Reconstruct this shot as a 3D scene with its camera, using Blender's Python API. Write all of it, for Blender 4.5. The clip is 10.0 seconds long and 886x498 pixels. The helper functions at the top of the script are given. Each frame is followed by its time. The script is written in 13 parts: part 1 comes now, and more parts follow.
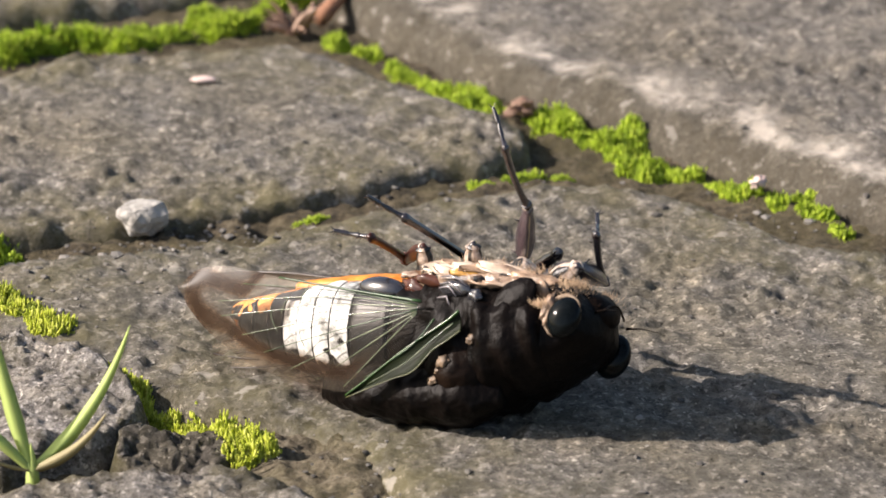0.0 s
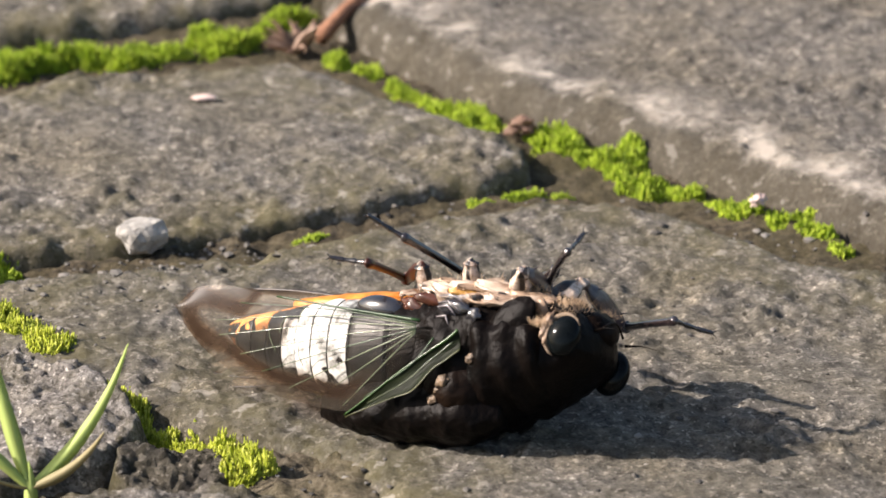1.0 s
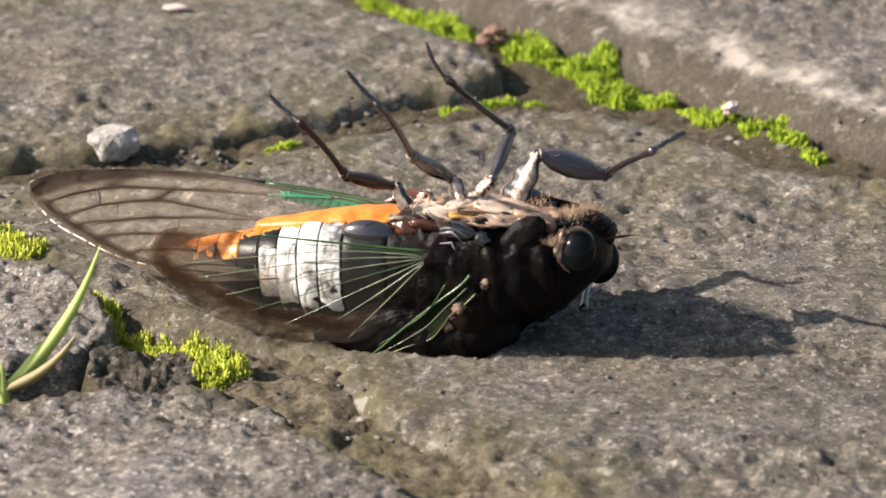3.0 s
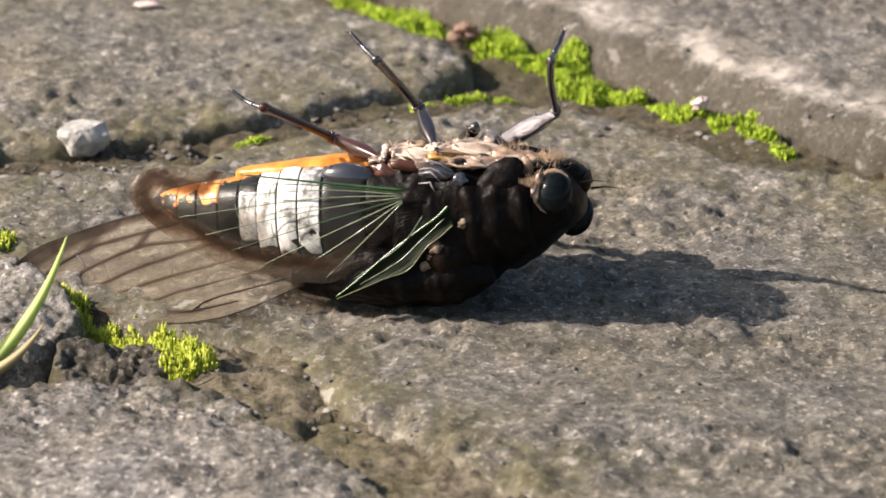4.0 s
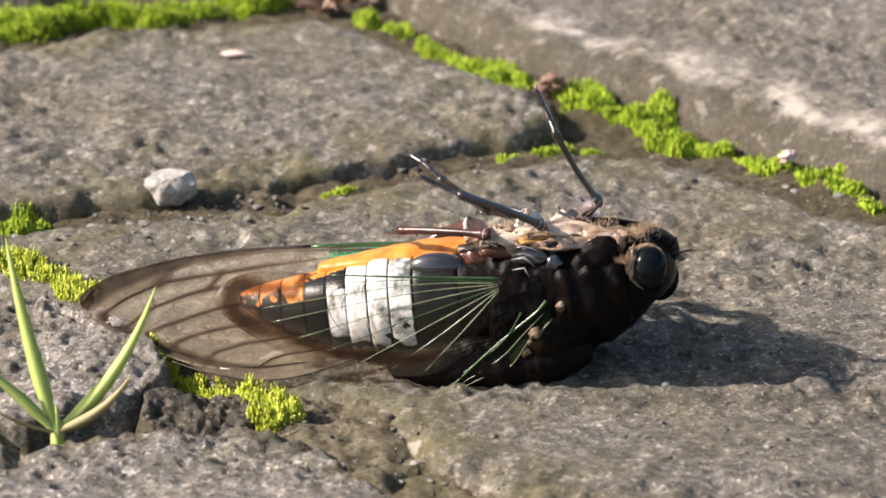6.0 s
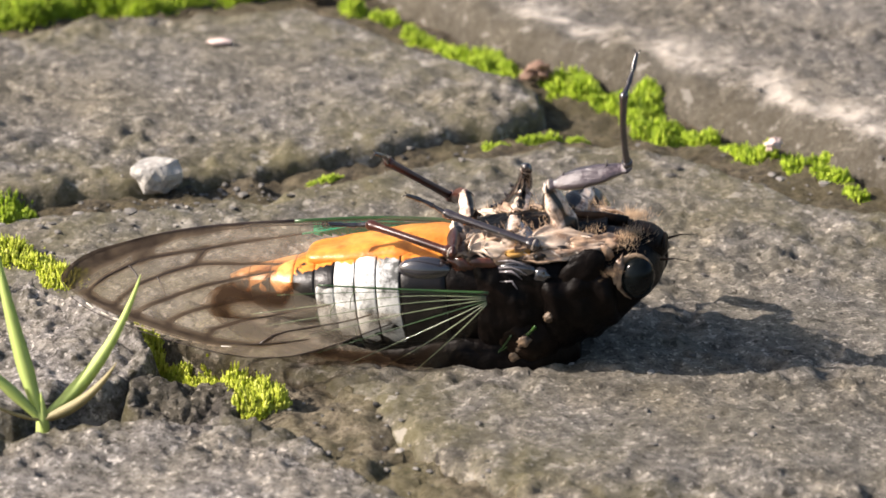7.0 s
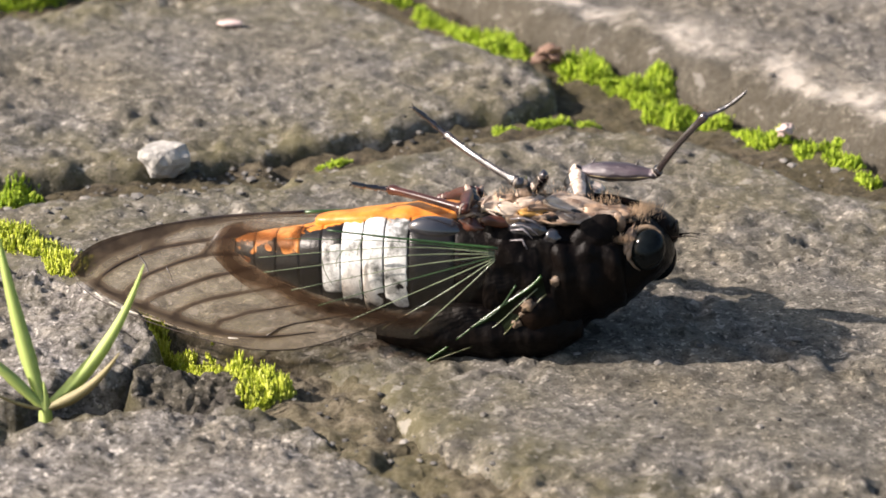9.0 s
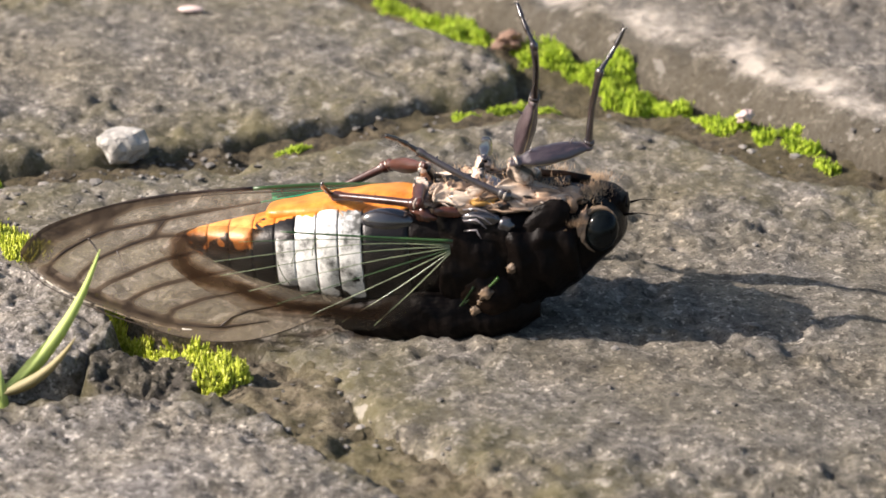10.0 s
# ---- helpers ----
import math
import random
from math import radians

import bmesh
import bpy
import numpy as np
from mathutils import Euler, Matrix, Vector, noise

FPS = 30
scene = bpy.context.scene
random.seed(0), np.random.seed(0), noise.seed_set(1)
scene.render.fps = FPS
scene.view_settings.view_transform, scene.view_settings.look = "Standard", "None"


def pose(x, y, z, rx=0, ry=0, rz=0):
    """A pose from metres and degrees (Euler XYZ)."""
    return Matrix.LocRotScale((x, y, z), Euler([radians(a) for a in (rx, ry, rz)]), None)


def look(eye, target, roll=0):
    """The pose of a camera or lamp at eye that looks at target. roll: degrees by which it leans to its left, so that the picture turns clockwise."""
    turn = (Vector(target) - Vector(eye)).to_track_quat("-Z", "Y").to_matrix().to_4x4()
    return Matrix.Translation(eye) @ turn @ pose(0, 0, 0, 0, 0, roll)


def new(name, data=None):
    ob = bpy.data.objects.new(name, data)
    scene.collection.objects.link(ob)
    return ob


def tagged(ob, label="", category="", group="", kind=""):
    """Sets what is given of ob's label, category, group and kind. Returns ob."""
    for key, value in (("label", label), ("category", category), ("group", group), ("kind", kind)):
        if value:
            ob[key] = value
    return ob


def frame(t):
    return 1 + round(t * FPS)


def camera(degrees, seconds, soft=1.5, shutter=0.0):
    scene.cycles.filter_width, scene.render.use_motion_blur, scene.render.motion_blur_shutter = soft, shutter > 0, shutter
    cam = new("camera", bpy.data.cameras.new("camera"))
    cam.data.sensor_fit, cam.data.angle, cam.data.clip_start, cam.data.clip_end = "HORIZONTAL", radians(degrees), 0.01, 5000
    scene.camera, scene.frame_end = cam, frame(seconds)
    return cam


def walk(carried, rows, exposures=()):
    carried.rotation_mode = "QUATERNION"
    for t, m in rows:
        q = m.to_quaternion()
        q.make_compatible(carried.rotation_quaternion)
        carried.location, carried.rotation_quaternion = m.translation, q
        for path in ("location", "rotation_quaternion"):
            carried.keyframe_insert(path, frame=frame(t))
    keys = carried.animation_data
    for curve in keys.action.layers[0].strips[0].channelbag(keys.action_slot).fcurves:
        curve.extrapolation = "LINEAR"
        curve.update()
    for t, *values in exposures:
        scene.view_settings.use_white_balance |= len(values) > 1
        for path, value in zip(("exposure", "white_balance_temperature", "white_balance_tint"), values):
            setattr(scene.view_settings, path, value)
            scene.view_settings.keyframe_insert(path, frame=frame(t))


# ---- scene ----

# ---------------------------------------------------------------- camera
cam = camera(14.0, 10.0, soft=1.6)
cam.data.dof.use_dof = True
cam.data.dof.focus_distance = 0.350
cam.data.dof.aperture_fstop = 58.0
walk(cam, [
    (0.0, pose(-0.00071, -0.35081, 0.14442, 67.582, 0.188, -0.334)),
    (0.5, pose(-0.00087, -0.35063, 0.14544, 67.672, 0.124, -0.320)),
    (1.0, pose(0.00010, -0.35090, 0.14435, 67.885, 0.214, -0.222)),
    (1.5, pose(0.00094, -0.35163, 0.14175, 67.923, 0.167, -0.316)),
    (2.0, pose(0.00061, -0.35204, 0.14045, 67.363, 0.110, -0.628)),
    (2.5, pose(-0.00087, -0.35162, 0.14100, 66.763, 0.069, -0.647)),
    (3.8, pose(0.00171, -0.35254, 0.13962, 67.256, 0.084, -0.797)),
    (4.0, pose(0.00179, -0.35297, 0.13904, 67.174, 0.017, -0.861)),
    (4.5, pose(0.00038, -0.35239, 0.14000, 66.988, -0.085, -0.780)),
    (5.0, pose(-0.00022, -0.35140, 0.14204, 67.613, 0.019, -0.201)),
    (5.5, pose(0.00000, -0.35140, 0.14198, 68.000, -0.000, -0.000)),
    (6.0, pose(0.00051, -0.35237, 0.13975, 67.859, 0.099, 0.382)),
    (6.2, pose(0.00006, -0.35279, 0.13921, 67.766, 0.046, 0.214)),
    (7.5, pose(0.00129, -0.35124, 0.14108, 67.570, 0.064, 0.220)),
    (8.0, pose(0.00092, -0.34881, 0.14258, 67.155, -0.054, 0.623)),
    (8.5, pose(0.00345, -0.34966, 0.14133, 67.114, 0.166, 0.947)),
    (9.0, pose(0.00298, -0.34938, 0.14134, 67.052, 0.038, 0.717)),
    (9.5, pose(0.00397, -0.34995, 0.13980, 67.147, 0.019, 0.599)),
    (10.0, pose(0.00469, -0.34931, 0.14087, 66.891, -0.128, 0.361)),
], exposures=((0.0, 0.85), (2.7, 0.88), (3.8, 1.00), (10.0, 1.02)))

# ---------------------------------------------------------------- light
SUN_FROM = Vector((-0.80, -0.045, 0.56)).normalized()   # towards the sun: low, from the side of the abdomen
world = bpy.data.worlds.new("world")
scene.world = world
world.use_nodes = True
sky = world.node_tree.nodes.new("ShaderNodeTexSky")
sky.sky_type, sky.sun_disc = "NISHITA", False
sky.sun_elevation = math.asin(SUN_FROM.z)
sky.air_density, sky.dust_density, sky.ozone_density = 1.0, 3.0, 0.5
sky.sun_rotation = math.atan2(SUN_FROM.x, SUN_FROM.y)
back = world.node_tree.nodes["Background"]
back.inputs["Strength"].default_value = 0.085
world.node_tree.links.new(sky.outputs["Color"], back.inputs["Color"])
sun = new("sun", bpy.data.lights.new("sun", "SUN"))
sun.data.energy, sun.data.angle, sun.data.color = 5.0, radians(0.53), (1.0, 0.88, 0.81)
sun.matrix_world = look(SUN_FROM * 2, (0, 0, 0))


# ---------------------------------------------------------------- helpers of this scene
from mathutils.bvhtree import BVHTree

MM = 0.001


def part(name, bm, material, parent=None, label="", smooth=True):
    """Link a bmesh made in millimetres as one mesh object."""
    bmesh.ops.scale(bm, vec=(MM, MM, MM), verts=bm.verts)
    bmesh.ops.recalc_face_normals(bm, faces=bm.faces)
    me = bpy.data.meshes.new(name)
    bm.to_mesh(me)
    bm.free()
    for p in me.polygons:
        p.use_smooth = smooth
    for m in (material if isinstance(material, (list, tuple)) else [material]):
        me.materials.append(m)
    ob = new(name, me)
    if parent:
        ob.parent = parent
    if label:
        tagged(ob, label)
    return ob


def value_noise(x, y, size, seed):
    """Smooth lattice noise in -1..1 over arrays of millimetres."""
    x, y = np.asarray(x) / size + 137.3 + seed * 7.1, np.asarray(y) / size + 71.9 + seed * 3.7
    ix, iy = np.floor(x).astype(np.int64), np.floor(y).astype(np.int64)
    fx, fy = x - ix, y - iy
    fx, fy = fx * fx * fx * (fx * (fx * 6 - 15) + 10), fy * fy * fy * (fy * (fy * 6 - 15) + 10)

    def lattice(a, b):
        h = (a * 374761393 + b * 668265263 + seed * 974711) & 0x7FFFFFFF
        h = ((h ^ (h >> 13)) * 1274126177) & 0x7FFFFFFF
        return ((h ^ (h >> 16)) & 0xFFFF) / 32767.5 - 1
    a = lattice(ix, iy) * (1 - fx) + lattice(ix + 1, iy) * fx
    b = lattice(ix, iy + 1) * (1 - fx) + lattice(ix + 1, iy + 1) * fx
    return a * (1 - fy) + b * fy


def fbm(x, y, size, seed, octaves=4, gain=0.5):
    total, amp = 0, 1.0
    for k in range(octaves):
        total = total + amp * value_noise(x, y, size / 2 ** k, seed + k)
        amp *= gain
    return total


def chaikin(points, times=2):
    for _ in range(times):
        out = []
        for (ax, ay), (bx, by) in zip(points, points[1:] + points[:1]):
            out += [(0.75 * ax + 0.25 * bx, 0.75 * ay + 0.25 * by), (0.25 * ax + 0.75 * bx, 0.25 * ay + 0.75 * by)]
        points = out
    return points


def inside_distance(points, x, y):
    """Distance to the outline, positive inside."""
    best, inside = np.full(x.shape, 1e9), np.zeros(x.shape, bool)
    for (ax, ay), (bx, by) in zip(points, points[1:] + points[:1]):
        dx, dy = bx - ax, by - ay
        k = np.clip(((x - ax) * dx + (y - ay) * dy) / (dx * dx + dy * dy), 0, 1)
        best = np.minimum(best, (x - ax - k * dx) ** 2 + (y - ay - k * dy) ** 2)
        if dy:
            inside ^= ((ay > y) != (by > y)) & (x < (y - ay) * dx / dy + ax)
    return np.where(inside, 1, -1) * np.sqrt(best)


# ---------------------------------------------------------------- materials
def nodes_of(name):
    m = bpy.data.materials.new(name)
    m.use_nodes = True
    nt = m.node_tree
    return m, nt, nt.nodes["Principled BSDF"]


def add(nt, kind, **values):
    n = nt.nodes.new(kind)
    for key, v in values.items():
        n.inputs[key].default_value = v
    return n


def noise_tex(nt, scale, detail=6, rough=0.6, source="Object", stretch=1.0):
    co = nt.nodes.new("ShaderNodeTexCoord")
    n = add(nt, "ShaderNodeTexNoise", Scale=scale, Detail=detail, Roughness=rough)
    flat = add(nt, "ShaderNodeMapping", Scale=(1.0 / stretch, 1.0, 1.0))
    nt.links.new(co.outputs[source], flat.inputs["Vector"])
    nt.links.new(flat.outputs["Vector"], n.inputs["Vector"])
    return n.outputs["Fac"]


def ramp(nt, fac, stops):
    r = nt.nodes.new("ShaderNodeValToRGB")
    e = r.color_ramp.elements
    while len(e) < len(stops):
        e.new(0.5)
    for el, (p, c) in zip(e, stops):
        el.position, el.color = p, (*c, 1)
    nt.links.new(fac, r.inputs["Fac"])
    return r.outputs["Color"]


def mix(nt, fac, a, b, blend="MIX"):
    n = nt.nodes.new("ShaderNodeMix")
    n.data_type, n.blend_type = "RGBA", blend
    for sock, v in ((n.inputs["Factor"], fac), (n.inputs["A"], a), (n.inputs["B"], b)):
        if isinstance(v, bpy.types.NodeSocket):
            nt.links.new(v, sock)
        elif isinstance(v, tuple):
            sock.default_value = (*v, 1)
        else:
            sock.default_value = v
    return n.outputs["Result"]


def bump(nt, bsdf, height, strength, distance):
    b = add(nt, "ShaderNodeBump", Strength=strength, Distance=distance)
    nt.links.new(height, b.inputs["Height"])
    nt.links.new(b.outputs["Normal"], bsdf.inputs["Normal"])


def attribute(nt, name):
    a = nt.nodes.new("ShaderNodeAttribute")
    a.attribute_name = name
    return a.outputs["Fac"]


def stone_material(name, dark, mid, light, grain=900.0, stain=0.7, relief=0.5, depth=0.0011, dirt=(0.105, 0.092, 0.036), cover=0.40):
    m, nt, b = nodes_of(name)
    fine = noise_tex(nt, grain, 8, 0.72)
    c = ramp(nt, fine, [(0.34, dark), (0.50, mid), (0.68, light)])
    specks = ramp(nt, noise_tex(nt, grain * 1.6, 3, 0.5), [(0.585, (0, 0, 0)), (0.66, (0.95, 0.95, 0.95))])
    c = mix(nt, specks, c, tuple(min(1, 1.4 * v) for v in light))
    salt = ramp(nt, noise_tex(nt, grain * 3.4, 2, 0.5), [(0.33, (0.45, 0.44, 0.42)), (0.43, (1, 1, 1)), (0.62, (1, 1, 1)), (0.72, (1.35, 1.33, 1.28))])
    c = mix(nt, 1.0, c, salt, "MULTIPLY")
    flecks = ramp(nt, noise_tex(nt, 1150.0, 2, 0.5), [(0.685, (0, 0, 0)), (0.72, (0.55, 0.55, 0.55))])
    c = mix(nt, flecks, c, (0.62, 0.59, 0.54))
    # Dark spots painted in for the shade of small pits.
    pit_shade = ramp(nt, noise_tex(nt, 760.0, 2, 0.5), [(0.285, (0.28, 0.27, 0.26)), (0.335, (1, 1, 1))])
    c = mix(nt, 1.0, c, pit_shade, "MULTIPLY")
    mottle = ramp(nt, noise_tex(nt, 210.0, 7, 0.7), [(0.36, (0.56, 0.55, 0.53)), (0.50, (0.96, 0.95, 0.93)), (0.66, (1.34, 1.30, 1.22))])
    c = mix(nt, 1.0, c, mottle, "MULTIPLY")
    broad = noise_tex(nt, 55.0, 5, 0.6)
    c = mix(nt, ramp(nt, broad, [(0.40, (0, 0, 0)), (0.68, (0.75, 0.75, 0.75))]), c, mix(nt, 1.0, c, (0.90, 0.84, 0.68), "MULTIPLY"))
    algae = mix(nt, 1.0, ramp(nt, noise_tex(nt, 120.0, 7, 0.68), [(cover, (0, 0, 0)), (cover + 0.2, (1, 1, 1))]), attribute(nt, "grime"), "MULTIPLY")
    c = mix(nt, algae, c, mix(nt, stain, c, dirt))
    lichen = mix(nt, 1.0, ramp(nt, noise_tex(nt, 420.0, 4, 0.55), [(0.60, (0, 0, 0)), (0.66, (1, 1, 1))]), attribute(nt, "grime"), "MULTIPLY")
    c = mix(nt, lichen, c, mix(nt, 0.5, c, (0.46, 0.43, 0.38)))
    worn = mix(nt, 1.0, attribute(nt, "worn"), ramp(nt, noise_tex(nt, 260.0, 7, 0.7), [(0.34, (0.15, 0.15, 0.15)), (0.56, (1, 1, 1))]), "MULTIPLY")
    c = mix(nt, worn, c, mix(nt, 0.85, c, (0.68, 0.61, 0.52)))
    nt.links.new(c, b.inputs["Base Color"])
    b.inputs["Roughness"].default_value = 0.82
    b.inputs["Specular IOR Level"].default_value = 0.35
    pits = noise_tex(nt, grain * 0.8, 10, 0.75)
    bump(nt, b, pits, relief, depth)
    return m


STONE = stone_material("andesite_stone", (0.060, 0.055, 0.049), (0.147, 0.138, 0.124), (0.262, 0.246, 0.224), relief=0.66)
STONE_WORN = stone_material("worn_andesite_stone", (0.054, 0.050, 0.044), (0.134, 0.126, 0.113), (0.244, 0.229, 0.208), relief=0.62)
STONE_ROUGH = stone_material("rough_lava_stone", (0.085, 0.080, 0.078), (0.38, 0.36, 0.348), (0.72, 0.69, 0.67), grain=1000.0, relief=1.0, depth=0.0017)
STONE_COARSE = stone_material("coarse_grey_stone", (0.065, 0.061, 0.058), (0.295, 0.279, 0.265), (0.58, 0.552, 0.528), grain=900.0, relief=1.0, depth=0.0016)
# Grey block stone, darkened because its shade is put into the colour.
STONE_SHADED = stone_material("shade_darkened_broken_stone", (0.02, 0.018, 0.016), (0.085, 0.078, 0.070), (0.24, 0.225, 0.205), relief=1.0)
STONE_PALE = stone_material("pale_paving_stone", (0.090, 0.082, 0.074), (0.185, 0.174, 0.158), (0.32, 0.30, 0.272), grain=700.0, stain=0.74, relief=1.0, dirt=(0.092, 0.078, 0.052), cover=0.22)


def soil_material():
    m, nt, b = nodes_of("joint_soil")
    c = ramp(nt, noise_tex(nt, 700.0, 8, 0.75), [(0.36, (0.030, 0.024, 0.016)), (0.5, (0.150, 0.126, 0.084)), (0.66, (0.33, 0.29, 0.21))])
    c = mix(nt, ramp(nt, noise_tex(nt, 90.0, 5, 0.6), [(0.42, (0, 0, 0)), (0.62, (1, 1, 1))]), c, mix(nt, 0.45, c, (0.105, 0.098, 0.030)))
    # Light and shade painted into the soil: brighter in the lane, darker elsewhere.
    c = mix(nt, attribute(nt, "shade_mask"), mix(nt, 1.0, c, (1.45, 1.42, 1.38), "MULTIPLY"), mix(nt, 1.0, c, (0.82, 0.77, 0.68), "MULTIPLY"))
    nt.links.new(c, b.inputs["Base Color"])
    b.inputs["Roughness"].default_value = 0.95
    bump(nt, b, noise_tex(nt, 750.0, 10, 0.78), 1.0, 0.0024)
    return m


SOIL = soil_material()


def moss_material(name, a, b_, c_):
    m, nt, b = nodes_of(name)
    rnd = nt.nodes.new("ShaderNodeNewGeometry").outputs["Random Per Island"]
    col = ramp(nt, rnd, [(0.0, a), (0.55, b_), (1.0, c_)])
    nt.links.new(col, b.inputs["Base Color"])
    b.inputs["Roughness"].default_value = 0.6
    tr = nt.nodes.new("ShaderNodeBsdfTranslucent")
    nt.links.new(col, tr.inputs["Color"])
    sh = add(nt, "ShaderNodeMixShader", Fac=0.35)
    nt.links.new(b.outputs[0], sh.inputs[1])
    nt.links.new(tr.outputs[0], sh.inputs[2])
    nt.links.new(sh.outputs[0], nt.nodes["Material Output"].inputs["Surface"])
    return m


MOSS = moss_material("bright_moss", (0.16, 0.26, 0.010), (0.43, 0.59, 0.022), (0.68, 0.80, 0.09))
MOSS_NEAR = moss_material("yellow_green_moss", (0.30, 0.37, 0.02), (0.62, 0.69, 0.06), (0.84, 0.86, 0.20))
GRASS = moss_material("grass_blade", (0.50, 0.63, 0.17), (0.58, 0.70, 0.24), (0.66, 0.74, 0.30))
GRASS_DRY = moss_material("dry_grass_blade", (0.36, 0.32, 0.16), (0.44, 0.38, 0.20), (0.5, 0.44, 0.26))
LEAF_DRY = moss_material("dry_leaf", (0.26, 0.16, 0.11), (0.38, 0.25, 0.18), (0.50, 0.37, 0.29))


def plain(name, lo, hi, scale, rough, metal=0.0, spec=0.5, relief=0.25, depth=0.0001, coat=0.0, stretch=1.0):
    """A two-tone mottled material with fine relief."""
    m, nt, b = nodes_of(name)
    f = noise_tex(nt, scale, 6, 0.65, stretch=stretch)
    nt.links.new(ramp(nt, f, [(0.32, lo), (0.68, hi)]), b.inputs["Base Color"])
    b.inputs["Roughness"].default_value, b.inputs["Metallic"].default_value = rough, metal
    b.inputs["Specular IOR Level"].default_value, b.inputs["Coat Weight"].default_value = spec, coat
    bump(nt, b, noise_tex(nt, scale * 2.5, 6, 0.6, stretch=stretch), relief, depth)
    return m


CRUMB = moss_material("stone_crumb", (0.06, 0.056, 0.05), (0.18, 0.168, 0.148), (0.40, 0.375, 0.335))
PEBBLE = plain("pale_quartz_pebble", (0.20, 0.19, 0.17), (0.52, 0.50, 0.46), 420, 0.7, relief=0.8, depth=0.0006)
BARK = plain("brown_twig", (0.20, 0.09, 0.05), (0.36, 0.18, 0.10), 900, 0.8)
PETAL = plain("pale_pink_petal", (0.50, 0.36, 0.31), (0.72, 0.58, 0.53), 900, 0.7)
CHITIN = plain("black_chitin", (0.0012, 0.0010, 0.0010), (0.0062, 0.0042, 0.0034), 500, 0.40, spec=0.08, relief=0.7, depth=0.0002)
# The bluish grey base colour carries some of the sky's reflection.
CHITIN_GLOSS = plain("glossy_sky_tinted_chitin", (0.010, 0.010, 0.013), (0.030, 0.030, 0.036), 400, 0.20, spec=1.0, relief=0.12, coat=0.6)
CHITIN_BROWN = plain("dark_brown_chitin", (0.0012, 0.0010, 0.0010), (0.014, 0.008, 0.005), 400, 0.42, spec=0.08, relief=0.7, depth=0.0002)
LEG_DARK = plain("dark_leg", (0.004, 0.003, 0.0035), (0.030, 0.020, 0.020), 900, 0.27, spec=1.0, relief=0.3, depth=0.00015, stretch=6.0, coat=0.7)
FEMUR_DARK = plain("dark_plum_femur", (0.010, 0.007, 0.009), (0.075, 0.050, 0.056), 650, 0.34, spec=1.0, relief=0.8, depth=0.00035, stretch=3.0, coat=0.5)
LEG_RED = plain("reddish_leg", (0.007, 0.003, 0.0025), (0.085, 0.024, 0.014), 500, 0.32, spec=0.5, relief=0.4, stretch=5.0)
ORANGE = plain("orange_belly", (0.42, 0.12, 0.012), (0.78, 0.31, 0.045), 450, 0.36, relief=0.5, depth=0.0002)
TAN = plain("tan_pubescent_plate", (0.05, 0.026, 0.016), (0.60, 0.42, 0.28), 330, 0.38, relief=0.7, depth=0.0002)
KNOB = plain("ochre_spot", (0.015, 0.009, 0.006), (0.26, 0.18, 0.11), 700, 0.5, relief=0.8, depth=0.0002)
HAIR = plain("tan_hair", (0.35, 0.22, 0.12), (0.62, 0.45, 0.28), 500, 0.5)
EYE = plain("dark_eye", (0.002, 0.003, 0.003), (0.006, 0.008, 0.009), 900, 0.12, spec=0.14, relief=0.05)
VEIN_GREEN = plain("green_vein", (0.008, 0.030, 0.007), (0.036, 0.088, 0.024), 250, 0.3)
VEIN_PALE = plain("pale_green_vein", (0.07, 0.095, 0.05), (0.26, 0.30, 0.18), 300, 0.2, spec=0.7)
PALE_SEAM = plain("glossy_pale_seam", (0.18, 0.12, 0.08), (0.75, 0.66, 0.56), 300, 0.2, spec=0.7)
PALE_KEEL = plain("straw_keel", (0.20, 0.15, 0.08), (0.52, 0.42, 0.26), 400, 0.3, spec=0.6)
# Sheen of the dark flank ridges, painted as a silvery colour.
SHEEN_RIDGE = plain("painted_sheen_ridge", (0.02, 0.018, 0.02), (0.34, 0.31, 0.32), 500, 0.2, spec=0.8, stretch=4.0)
VEIN_BRIGHT = plain("bright_green_vein", (0.008, 0.032, 0.004), (0.038, 0.10, 0.014), 260, 0.25, spec=0.6)
VEIN_OLIVE = plain("olive_yellow_vein", (0.03, 0.036, 0.009), (0.12, 0.125, 0.045), 260, 0.3, spec=0.6)
OLIVE_SKIN = plain("olive_wing_skin", (0.004, 0.007, 0.002), (0.022, 0.034, 0.010), 400, 0.5, spec=0.2, stretch=3.0)
# Pale colour painted in for glints on the wing margin.
VEIN_GLINT = plain("painted_vein_glint", (0.55, 0.48, 0.36), (0.85, 0.80, 0.70), 300, 0.2, spec=0.8)
VEIN_BROWN = plain("brown_vein", (0.010, 0.007, 0.005), (0.045, 0.028, 0.018), 400, 0.4)
GREEN_PANEL = plain("green_wing_panel", (0.008, 0.20, 0.10), (0.03, 0.42, 0.22), 300, 0.3)


